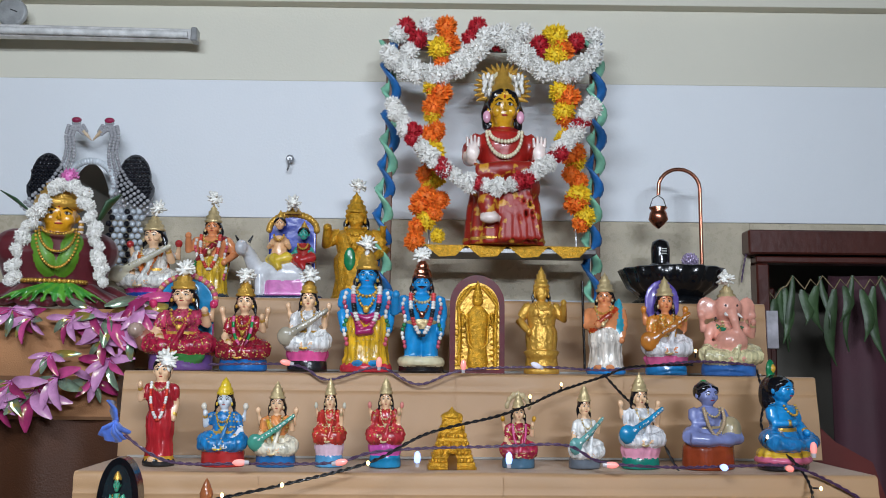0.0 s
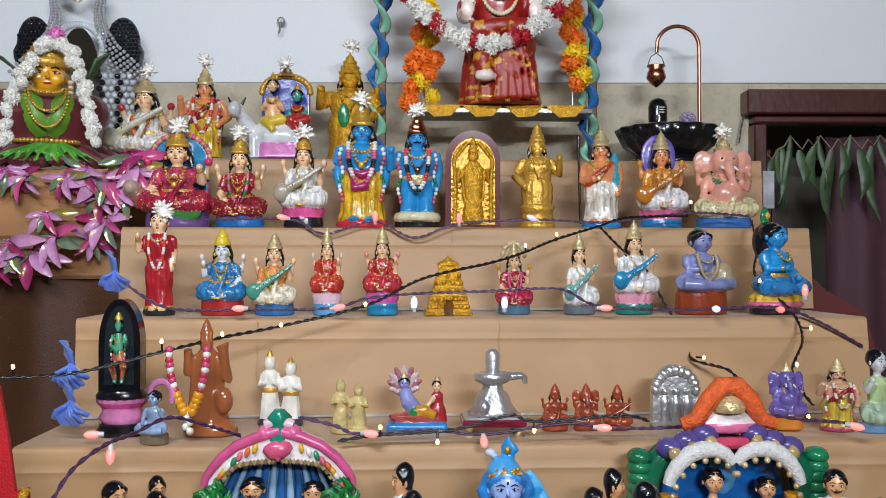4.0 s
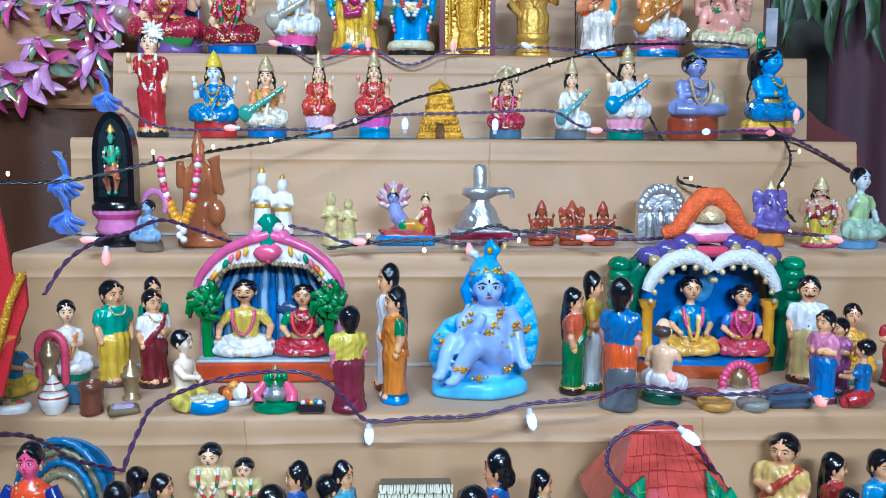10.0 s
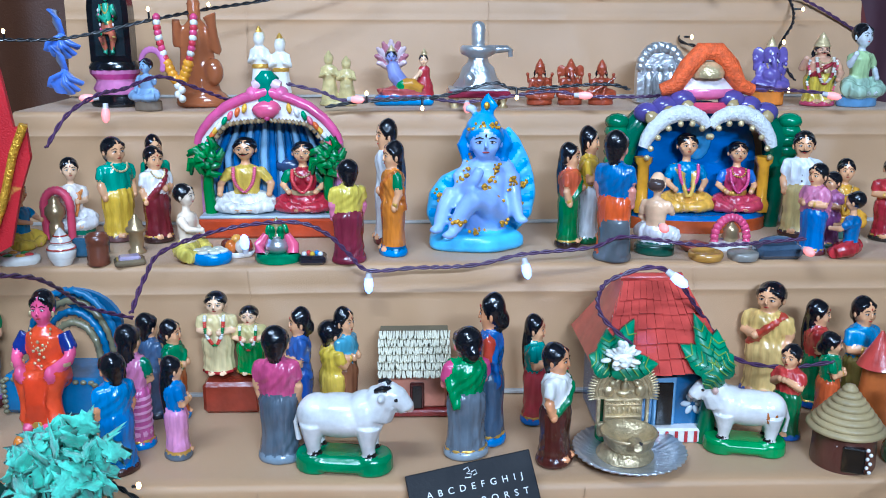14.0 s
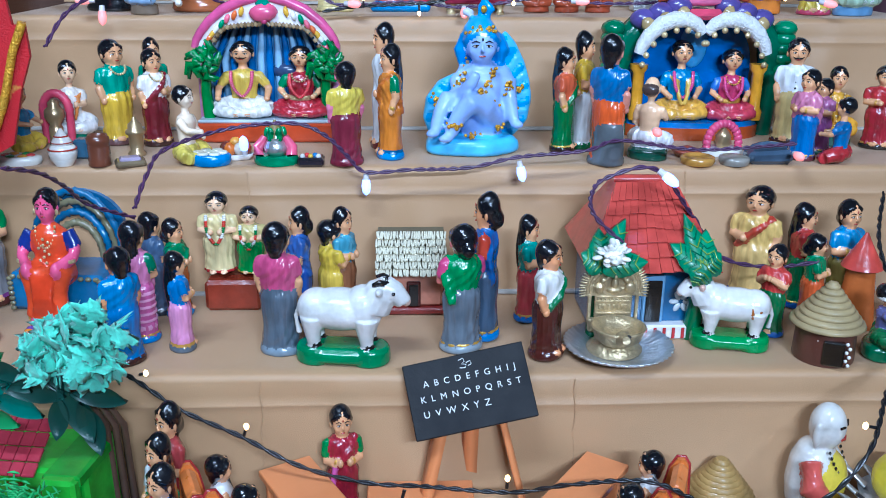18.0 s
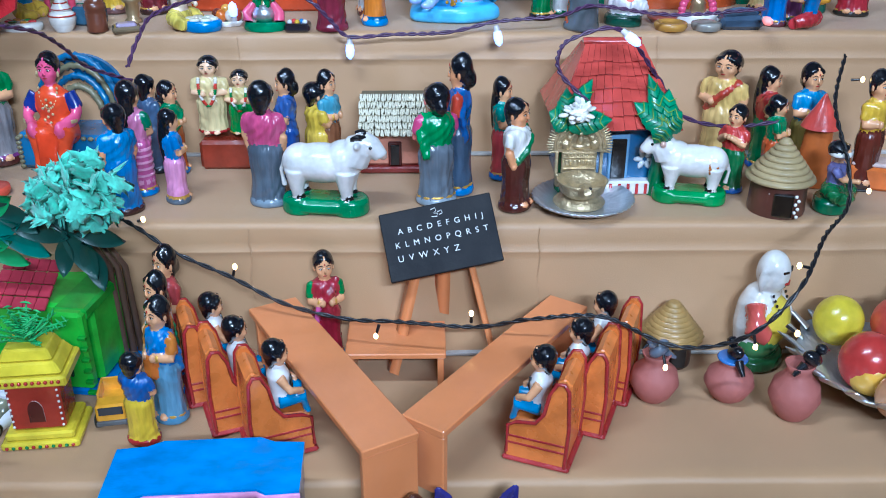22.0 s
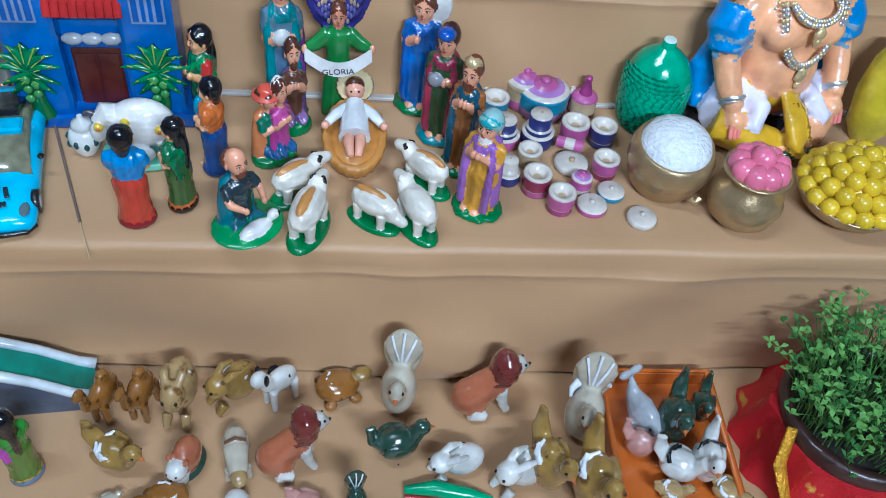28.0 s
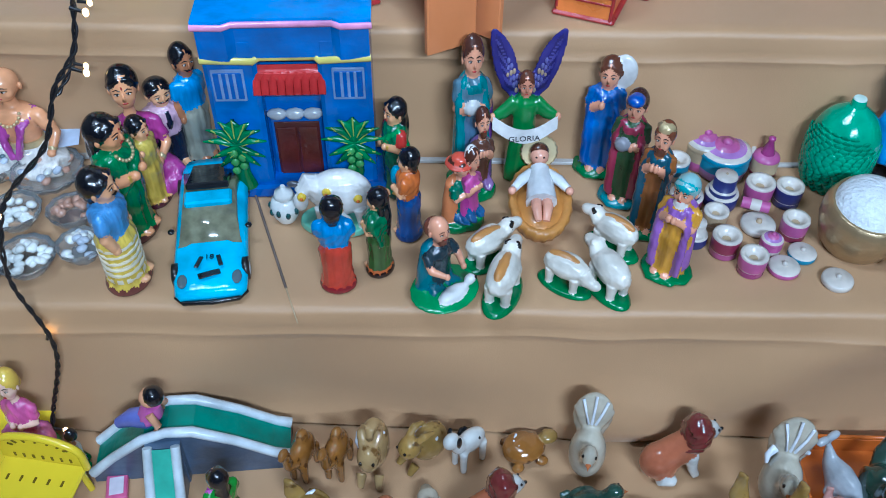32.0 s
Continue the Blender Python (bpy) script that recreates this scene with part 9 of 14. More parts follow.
# artificial branch with broad leaves and a mint crepe flower
x, y, z, h, w = -0.536, 0.860, 0.440, 0.348, 0.160
br = thing("artificial_branch", (x, y, z), "artificial branch with dark leaves and mint cloth flowers", "plant")
piece("stem", br, lambda c: [c.tube([(0.03 + 0.01 * i, 0.02 + 0.008 * i, 0.0), (0.028 + 0.012 * i, 0.02, h * 0.5), (0.01 * i - 0.01, 0.0, h * 0.8)], [0.006, 0.005, 0.003], P("5a4030", 0.7), 7) for i in range(4)])
MINT = surface("mint_crepe_cloth", srgb("74cdb0"), 0.9, grain=1.0, grain_size=90, var=0.35, var_size=50, sheen=0.3)
rng = random.Random(5)
for i in range(110):
    d = Vector((rng.gauss(0, 1), rng.gauss(0, 0.7), rng.gauss(0, 0.75)))
    d = d.normalized() * rng.uniform(0.2, 1.0)
    piece("crepe_petal", br, lambda c: c.ball((0.03 + d.x * 0.066, -0.03 + d.y * 0.045, h * 0.9 + d.z * 0.056), (0.021, 0.0022, 0.016), MINT, (rng.uniform(0, 180), rng.uniform(0, 180), rng.uniform(0, 180)), n=14, k=10, rough=1.1))
DLEAF = surface("dark_leaf", srgb("1c4238"), 0.4, grain=0.2, var=0.25, var_size=20)
MLEAF = surface("mid_leaf", srgb("3a8a4c"), 0.45, grain=0.2, var=0.25, var_size=20)
TLEAF = surface("teal_leaf", srgb("1f6a5c"), 0.4, grain=0.2, var=0.25, var_size=20)
for lx_, lz_, lr, an, mt in ((-0.085, 0.215, 0.05, 30, MLEAF), (-0.055, 0.195, 0.05, -35, DLEAF), (0.0, 0.2, 0.042, -60, DLEAF), (-0.02, 0.155, 0.05, -10, DLEAF), (0.03, 0.1, 0.055, -65, DLEAF), (0.06, 0.14, 0.045, -10, DLEAF), (-0.085, 0.16, 0.05, 15, TLEAF), (-0.045, 0.12, 0.045, -25, TLEAF), (0.005, 0.09, 0.04, -100, DLEAF), (-0.1, 0.12, 0.045, 10, MLEAF), (0.045, 0.065, 0.05, -75, DLEAF), (-0.075, 0.09, 0.04, -20, MLEAF)):
    lz_ = h * 0.6 + (lz_ - 0.065) * h * 1.7
    lr *= 0.8
    def leaf(c):
        n, pts = 10, []
        for k in range(n + 1):
            f = k / n
            wd = lr * 0.42 * math.sin(math.pi * f) ** 0.8
            pts.append(((f - 0.5) * 2 * lr, wd))
        a = math.radians(an)
        vs = []
        for px, wd in pts:
            for q in (-1, 0, 1):
                X, Z_, Y_ = px, q * wd, -0.05 - 0.006 * (q != 0) + 0.010 * math.cos(px * 30)
                vs.append((lx_ + X * math.cos(a) - Z_ * math.sin(a), Y_, lz_ + X * math.sin(a) + Z_ * math.cos(a)))
        back = [(p[0], p[1] + 0.0012, p[2]) for p in vs]
        m = len(vs)
        fs = [(3 * k + q, 3 * k + q + 1, 3 * k + q + 4, 3 * k + q + 3) for k in range(n) for q in (0, 1)]
        c.add(vs + back, fs + [tuple(m + i for i in reversed(f)) for f in fs], mt)
    piece("leaf", br, leaf)


def toy_car(x, y, z, yaw, L, W, H, col, label, roof=None, truck=False, sport=False):
    t = thing("toy_car" if not truck else "toy_truck", (x, y, z), label, "toy car", yaw=yaw)
    paint = P(col, 0.15)
    wr = H * (0.26 if not truck else 0.2)
    if truck:
        piece("body", t, lambda c: (c.box((0, -L * 0.3, H * 0.5), (W, L * 0.34, H * 0.62), paint, 0.003), c.box((0, L * 0.18, H * 0.3), (W * 0.9, L * 0.6, H * 0.12), P("3a3a3c"), 0.002)))
        piece("tipper", t, lambda c: (c.box((0, L * 0.2, H * 0.42), (W, L * 0.58, 0.004), paint, 0.001), [c.box((s * W * 0.48, L * 0.2, H * 0.64), (0.003, L * 0.58, H * 0.45), paint, 0.001) for s in (-1, 1)], c.box((0, L * 0.48, H * 0.64), (W, 0.003, H * 0.45), paint, 0.001)))
        piece("windscreen", t, lambda c: c.box((0, -L * 0.472, H * 0.62), (W * 0.8, 0.003, H * 0.26), P("30343a", 0.1), 0.001))
        piece("bumper", t, lambda c: c.box((0, -L * 0.49, H * 0.24), (W, 0.006, H * 0.14), P("55585a"), 0.001))
    else:
        def body(c):
            # sections along the length: (y, half width, base, top)
            rows = [(-0.5, 0.40, 0.16, 0.30), (-0.47, 0.47, 0.12, 0.40), (-0.36, 0.5, 0.11, 0.50), (-0.15, 0.5, 0.11, 0.58), (0.1, 0.5, 0.11, 0.62), (0.32, 0.5, 0.11, 0.64), (0.44, 0.48, 0.12, 0.6), (0.5, 0.42, 0.18, 0.52)]
            vs = []
            for fy_, hw_, b0, t0 in rows:
                for fx_, fz_ in ((-1, 0.0), (-1.0, 0.55), (-0.88, 0.88), (-0.5, 1.0), (0.5, 1.0), (0.88, 0.88), (1.0, 0.55), (1, 0.0)):
                    vs.append((fx_ * hw_ * W, fy_ * L, (b0 + (t0 - b0) * fz_) * H))
            n = 8
            fs = [(j * n + i, j * n + i + 1, (j + 1) * n + i + 1, (j + 1) * n + i) for j in range(len(rows) - 1) for i in range(n - 1)]
            fs += [tuple(range(n)), tuple(reversed(range(len(vs) - n, len(vs))))] + [(j * n, (j + 1) * n, (j + 1) * n + 7, j * n + 7) for j in range(len(rows) - 1)]
            c.add(vs, fs, paint)
        piece("body", t, body)
        def cabin(c, mat, k):
            vs = []
            for fy_, hw_, zz in ((-0.2, 0.42, 0.54), (-0.02, 0.36, 0.9), (0.17, 0.35, 0.94), (0.36, 0.42, 0.62)):
                vs += [(-hw_ * W * k, fy_ * L * k, zz * H * (1 if k == 1 else 1.005)), (hw_ * W * k, fy_ * L * k, zz * H)]
            lo = [(p[0] * 1.05, p[1], 0.5 * H) for p in vs]
            a = vs + lo
            c.add(a, [(0, 1, 3, 2), (2, 3, 5, 4), (4, 5, 7, 6), (0, 2, 10, 8), (2, 4, 12, 10), (4, 6, 14, 12), (1, 9, 11, 3), (3, 11, 13, 5), (5, 13, 15, 7), (0, 8, 9, 1), (6, 7, 15, 14)], mat)
        piece("windscreen", t, lambda c: cabin(c, surface("car_glass", srgb("7a7a62"), 0.06, coat=0.6, var=0.4, var_size=60), 1.0), "smoky clear windscreen and windows")
        piece("roof", t, lambda c: c.box((0, (0.05 if sport else 0.08) * L, 0.945 * H), (0.66 * W, (0.1 if sport else 0.2) * L, 0.012), P(roof or col, 0.15), 0.003))
        if sport:
            piece("engine_cover", t, lambda c: (c.box((0, 0.26 * L, 0.84 * H), (0.6 * W, 0.36 * L, 0.01), P("1c1e22", 0.2), 0.002, (-24, 0, 0)), c.box((0, 0.26 * L, 0.875 * H), (0.16 * W, 0.26 * L, 0.006), P("101114", 0.2), 0.001, (-24, 0, 0))))
            piece("front_lip", t, lambda c: c.tube([(-0.47 * W, -0.46 * L, 0.15 * H), (-0.36 * W, -0.505 * L, 0.14 * H), (0, -0.515 * L, 0.14 * H), (0.36 * W, -0.505 * L, 0.14 * H), (0.47 * W, -0.46 * L, 0.15 * H)], 0.0035, P("15171a"), 7))
            for s in (-1, 1):
                piece("headlight", t, lambda c: c.ball((s * 0.36 * W, -0.42 * L, 0.44 * H), (0.07 * W, 0.05 * L, 0.04 * H), P("5a6a70", 0.1), n=10, k=7))
                piece("wing_mirror", t, lambda c: c.ball((s * 0.53 * W, -0.1 * L, 0.62 * H), (0.05 * W, 0.02 * L, 0.05 * H), P("15171a"), n=8, k=6))
                piece("bonnet_stripe", t, lambda c: c.box((s * 0.13 * W, -0.31 * L, 0.55 * H), (0.06 * W, 0.13 * L, 0.002), P("15171a"), 0.0005, (-14, 0, s * 12)))
            writing("18", t, 0, 0.572 * H, 0.013, P("15171a"), "painted_number", y=-0.31 * L, ax=-14 + 12)
            piece("script_bar", t, lambda c: c.box((0, -0.4 * L, 0.508 * H), (0.3 * W, 0.014, 0.0015), P("15171a"), 0.0004, (-16, 0, 14)))
    for sx in (-1, 1):
        for fy_ in (-0.33, 0.32):
            wh = piece("wheel", t, lambda c: c.lathe([(wr * 0.8, -0.005), (wr, -0.004), (wr, 0.004), (wr * 0.8, 0.005)], P("141416", 0.5), (0, 0, 0), 20, tilt=Euler((0, math.pi / 2, 0)).to_matrix()))
            wh.location = (sx * W * 0.47, fy_ * L, wr)
            piece("rim", wh, lambda c: c.lathe([(wr * 0.6, -0.0058), (wr * 0.62, 0.0), (wr * 0.6, 0.0058), (wr * 0.1, 0.0062)], P("9a9c9e"), (0, 0, 0), 10, tilt=Euler((0, math.pi / 2, 0)).to_matrix()))
    return t


x, y, z, h, w = -0.628, 0.715, 0.440, 0.068, 0.071
toy_car(x, y + 0.02, z, -25, 0.115, 0.05, 0.045, "e2e4e6", "white toy saloon car with black markings", "e2e4e6")
x, y, z, h, w = -0.470, 0.725, 0.440, 0.058, 0.048
toy_car(x, y + 0.02, z, 10, 0.075, 0.042, 0.05, "e0a020", "small yellow toy tipper truck", truck=True)
standing(-0.704, 0.904, 0.440, 0.179, 0.063, -20, FAIR, "dcd8cc", FAIR, "2a4a8a", bare=True, sash="2a4a9a", arms=("down", "down"), moustache=True, label="bare-chested man figurine with a blue sash")
standing(-0.407, 0.860, 0.440, 0.213, 0.056, 40, "9a3a3a", "a84a4a", SKIN, "2a4a7a", female=True, arms=("fold", "fold"), label="woman figurine in a faded red sari")
standing(-0.406, 0.800, 0.440, 0.201, 0.053, 40, "e2e4e2", "e0e2e0", SKIN, "2a6ab8", female=True, braid=True, sash="3a8a5a", arms=("fold", "fold"), label="woman figurine in a white sari")
standing(-0.388, 0.740, 0.440, 0.193, 0.057, 35, "2f74b8", "6a94b0", SKIN, "5a88a8", female=True, braid=True, sash="2f74b8", sleeve="c87a2a", arms=("fold", "fold"), label="woman figurine in a blue shawl with an orange bag", extra=lambda c, k: c.box((-0.02, -0.14, 0.5), (0.16, 0.08, 0.2), P("c8702a"), 0.02))
standing(-0.413, 0.688, 0.440, 0.140, 0.050, 200, "2a5aa0", "d8b82a", SKIN, "a82a2a", arms=("fold", "fold"), face=False, label="figurine in a blue top and yellow skirt from behind")
quadruped(-0.695, 0.809, 0.440, 0.090, 0.075, -5, "c8ccd0", "pale grey cow figurine on green grass", base="2a6a3a", horn=False)
standing(-0.689, 0.716, 0.440, 0.132, 0.054, 0, "d87a2a", "b84a80", P("e0a070"), "c8902a", female=True, sash="c85a98", arms=("fold", "fold"), label="woman figurine in an orange and pink sari")
standing(-0.710, 0.840, 0.440, 0.144, 0.053, 0, "d8b02a", "e0b828", SKIN, "c8902a", arms=("fold", "fold"), label="figurine draped in bright yellow")

# ---- eighth step: shop, nativity, toys ----
x, y, z, h, w = -0.284, 0.532, 0.22, 0.3, 0.232
shop = thing("shop_building", (x, y, z), "bright blue clay shop building with palms and a red awning", "building model", yaw=3)
shop.scale = (1, 0.6, 1)
SB, SBL, RAIL = P("1f62b0"), P("1f86d8"), P("d890b8")
W2 = w * 0.5
piece("plinth", shop, lambda c: c.box((0, 0, 0.011), (w * 1.12, 0.19, 0.024), P("1a5ab0"), 0.005))
piece("back_block", shop, lambda c: c.box((0, 0.02, h * 0.5), (w * 0.94, 0.105, h * 0.92), SB, 0.006))
for s in (-1, 1):
    piece("wing", shop, lambda c: c.box((s * w * 0.33, -0.02, h * 0.47), (w * 0.31, 0.12, h * 0.86), SB, 0.006))
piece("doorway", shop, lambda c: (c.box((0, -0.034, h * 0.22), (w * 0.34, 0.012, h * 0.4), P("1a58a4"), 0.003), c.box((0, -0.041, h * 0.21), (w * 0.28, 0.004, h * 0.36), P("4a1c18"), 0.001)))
for k in (-1, 1):
    piece("door_leaf", shop, lambda c: c.box((k * w * 0.068, -0.0445, h * 0.2), (w * 0.125, 0.003, h * 0.32), P("521f18"), 0.0015))
for i in range(3):
    piece("silver_scallop", shop, lambda c: c.ball((w * (-0.11 + 0.11 * i), -0.05, h * 0.45), (w * 0.065, 0.014, 0.009), P("b8bcc0"), n=12, k=8, rough=0.15))
piece("awning", shop, lambda c: c.box((0, -0.058, h * 0.66), (w * 0.44, 0.03, h * 0.15), P("b83030"), 0.006, (28, 0, 0)))
for i in range(9):
    piece("awning_tile", shop, lambda c: c.tube([(w * (-0.19 + 0.0475 * i), -0.088, h * 0.61), (w * (-0.19 + 0.0475 * i), -0.07, h * 0.71)], 0.006, P("b02c2c"), 7))
for s in (-1, 1):
    piece("window", shop, lambda c: (c.box((s * w * 0.35, -0.081, h * 0.66), (w * 0.19, 0.005, h * 0.17), P("7a90b8"), 0.001), c.box((s * w * 0.35, -0.0845, h * 0.66), (w * 0.165, 0.003, h * 0.14), P("1a56a4"), 0.001), [c.box((s * w * 0.35 + w * 0.04 * q, -0.087, h * 0.66), (0.004, 0.003, h * 0.14), P("7a90b8"), 0.001) for q in (-1, 0, 1)]))
    def palmtree(c):
        px = s * w * 0.36
        c.tube([(px - s * 0.006, -0.086, 0.02), (px, -0.09, h * 0.16), (px, -0.092, h * 0.36)], [0.014, 0.012, 0.011], P("1f6a34"), 10)
        for q, (a, L_) in enumerate(((2.75, 0.05), (2.3, 0.058), (1.9, 0.062), (1.57, 0.064), (1.2, 0.06), (0.85, 0.054), (0.4, 0.046), (-0.4, 0.04), (-0.9, 0.044), (4.04, 0.044), (3.54, 0.04))):
            c.tube([(px, -0.096, h * 0.34), (px + L_ * 0.5 * math.cos(a), -0.104, h * 0.34 + L_ * 0.62 * math.sin(a)), (px + L_ * math.cos(a), -0.098, h * 0.34 + L_ * 0.85 * math.sin(a) - 0.008)], [0.006, 0.0115, 0.003], P("17663a" if q % 2 else "1f7844"), 8, 0.5)
            c.tube([(px + L_ * 0.2 * math.cos(a), -0.112, h * 0.34 + L_ * 0.3 * math.sin(a)), (px + L_ * 0.8 * math.cos(a), -0.108, h * 0.34 + L_ * 0.76 * math.sin(a))], [0.0008, 0.0014], P("98a84a"), 5)
        for q in range(5):
            c.ball((px + 0.012 * (q % 2) - 0.006, -0.106, h * (0.2 + 0.026 * q)), 0.0068, P("4f8f4c"), n=7, k=5)
    piece("palm", shop, palmtree)
piece("yellow_moulding", shop, lambda c: (c.tube([(-w * 0.49, -0.086, h * 0.8), (-w * 0.19, -0.086, h * 0.79), (-w * 0.16, -0.07, h * 0.79), (w * 0.16, -0.07, h * 0.79), (w * 0.19, -0.086, h * 0.79), (w * 0.49, -0.086, h * 0.8)], 0.0055, P("d8cc6a"), 8)))
ro = [(-0.5, -0.092), (-0.33, -0.095), (-0.28, -0.082), (0.28, -0.082), (0.33, -0.095), (0.5, -0.092), (0.5, 0.06), (0.34, 0.065), (0.26, 0.082), (-0.26, 0.082), (-0.34, 0.065), (-0.5, 0.06)]
def flat(c, z0, z1, k, mat):
    n = len(ro)
    vs = [(a * w * k, b * k, z0) for a, b in ro] + [(a * w * k, b * k, z1) for a, b in ro]
    c.add(vs, [tuple(range(n)), tuple(range(n, 2 * n))] + [(i, (i + 1) % n, n + (i + 1) % n, n + i) for i in range(n)], mat, False)
piece("upper_wall", shop, lambda c: flat(c, h * 0.8, h * 0.965, 0.97, SB))
piece("roof_deck", shop, lambda c: flat(c, h * 0.965, h * 1.0, 1.0, SBL))
piece("pink_edge", shop, lambda c: c.tube([(a * w * 1.005, b * 1.01, h * 0.972) for a, b in ro[:6]], 0.0048, RAIL, 8))

cf = Vector((-0.378, 0.257, 0.220))
cb = Vector((-0.419, 0.513, 0.220))
dc = cb - cf
toy_car((cf.x + cb.x) / 2, (cf.y + cb.y) / 2 + 0.006, 0.22, math.degrees(math.atan2(dc.y, dc.x)) - 90, dc.length * 1.04, 0.1, 0.062, "3fb4dc", "light blue toy sports car with black engine cover", "3fb4dc", sport=True)
st0, st1 = Vector((-0.352, 0.473, 0.224)), Vector((-0.259, 0.225, 0.222))
c = Clay()
c.tube([st0, st0.lerp(st1, 0.75)], 0.002, P("6a5a50", 0.8), 6)
c.tube([st0.lerp(st1, 0.75), st1], 0.0009, P("c8b088", 0.8), 6)
tagged(c.done("incense_stick"), "thin grey incense stick lying across the step", "incense stick")
seated(-0.713, 0.552, 0.220, 0.182, 0.139, 5, P("e0a070"), "dcd6cc", P("e0a070"), None, bald=True, bare=True, sash="a84a9a", necklaced=BRASS, arms=("knee", "knee"), moustache=False, label="bald merchant figurine sitting in a magenta shawl")
seated(-0.517, 0.500, 0.220, 0.223, 0.115, -15, "a83a88", "a8408c", P("e0a070"), None, female=True, arms=("lap", "lap"), necklaced=BRASS, sash="a83a88", label="sitting merchant woman figurine in a magenta sari")
standing(-0.487, 0.544, 0.220, 0.156, 0.066, -38, "dcb4c4", "1c2438", SKIN, "2a70b8", legs=True, arms=("down", "down"), moustache=True, label="man figurine in a pink shirt and dark tie", extra=lambda c, k: c.tube([(0, -0.115, 0.74), (0, -0.125, 0.6), (0, -0.12, 0.54)], [0.015, 0.028, 0.01], P("1a2034"), 6))
standing(-0.448, 0.565, 0.220, 0.202, 0.057, -50, "2a88c8", "8a8a7a", P("a8704a"), "2a1a18", arms=("down", "down"), label="man figurine in a blue collared shirt", moustache=True)
standing(-0.515, 0.400, 0.220, 0.198, 0.081, -80, "1f7a44", "1f7038", P("dd9a68"), "4a2420", female=True, sash="1f7a44", necklaced=BRASS, arms=("fold", "fold"), label="woman figurine in a green sari with folded hands", braid=True)
standing(-0.498, 0.465, 0.220, 0.150, 0.051, -75, "c8b048", "c8a840", SKIN, "4a2028", female=True, arms=("raise", "down"), label="child figurine in a mustard dress")
standing(-0.499, 0.303, 0.220, 0.19, 0.074, -92, "5a90c8", "dcc04a", SKIN, "6a3c34", arms=("down", "down"), moustache=True, label="man figurine in a blue shirt and yellow dhoti", stripes="e6dcc0")
standing(-0.140, 0.493, 0.220, 0.165, 0.053, 60, "1f6a44", "2a6a4a", SKIN, "1a3a30", female=True, braid=True, sash="2a8a4a", sleeve="b8302a", arms=("fold", "fold"), label="woman figurine in a green shawl carrying a red bundle")
standing(-0.118, 0.401, 0.220, 0.152, 0.049, 100, "c86a28", "1f4a8a", SKIN, "1f3a70", arms=("fold", "fold"), label="man figurine in an orange shirt holding a blue bundle", extra=lambda c, k: c.ball((-0.1, -0.16, 0.62), (0.09, 0.07, 0.12), P("2a94b8"), n=10, k=8))
standing(-0.156, 0.329, 0.220, 0.145, 0.047, 110, "1f6a40", "3a5a2a", SKIN, "2a1814", female=True, sash="1f6a40", arms=("fold", "fold"), label="woman figurine in a green sari with an orange border", braid=True, border="b8602a")
standing(-0.211, 0.298, 0.220, 0.157, 0.051, 175, "2a84c8", "b83a28", SKIN, "7a1c24", arms=("fold", "fold"), face=False, label="woman figurine in a blue blouse and red skirt from behind")
x, y, z, h, w = -0.299, 0.428, 0.220, 0.063, 0.045
jar = thing("china_jar", (x, y, z), "small white china jar with dark green leaf pattern", "jar")
piece("jar_body", jar, lambda c: c.lathe([(w * 0.3, 0), (w * 0.44, h * 0.2), (w * 0.5, h * 0.42), (w * 0.4, h * 0.62), (w * 0.28, h * 0.68)], P("dfe0da", 0.15), n=24))
piece("lid", jar, lambda c: c.lathe([(w * 0.3, h * 0.68), (w * 0.34, h * 0.72), (w * 0.28, h * 0.84), (w * 0.1, h * 0.93), (w * 0.08, h)], P("dfe0da", 0.15), n=22))
for i in range(10):
    a = 2 * math.pi * i / 10
    piece("leaf_mark", jar, lambda c: c.ball((w * 0.475 * math.cos(a), w * 0.475 * math.sin(a), h * (0.36 + 0.05 * (i % 2))), (0.004, 0.004, 0.006), P("1f4a4a"), n=7, k=5))
# lying cow with calf
c = Clay()
CW = P("dcdad4", 0.2)
c.lathe([(0.5, 0), (0.52, 0.02), (0.5, 0.1)], P("8ad0b0"), n=26, sy=0.6)
c.ball((0.05, 0, 0.55), (0.42, 0.24, 0.34), CW, n=20, k=12)
c.tube([(-0.25, 0, 0.6), (-0.38, -0.04, 0.7), (-0.44, -0.1, 0.6)], [0.2, 0.15, 0.1], CW, 12)
c.ball((-0.45, -0.14, 0.5), (0.1, 0.1, 0.14), CW, n=12, k=8)
for s in (-1, 1):
    c.ball((-0.4 + s * 0.14, -0.06, 0.72), (0.09, 0.04, 0.05), P("4a4a50"), n=8, k=6)
    c.tube([(0.3, s * 0.14, 0.4), (0.34, s * 0.16, 0.08)], [0.09, 0.06], CW, 8)
    c.tube([(-0.2, s * 0.14, 0.4), (-0.2, s * 0.16, 0.08)], [0.09, 0.06], CW, 8)
for p in ((-0.1, -0.2, 0.7), (0.3, -0.2, 0.6), (-0.42, -0.2, 0.62)):
    c.ball(p, (0.06, 0.05, 0.06), P("e0c030"), n=9, k=6)
    c.ball((p[0], p[1] - 0.04, p[2]), 0.025, P("c86a20"), n=7, k=5)
c.ball((0.02, -0.24, 0.25), (0.2, 0.1, 0.12), P("c8ccc8"), n=12, k=8)
finish(c, *(-0.221, 0.419, 0.220, 0.111, 0.114), 1.04, 0, "white cow figurine with calf and yellow flowers", "animal figurine", name="cow_figurine")


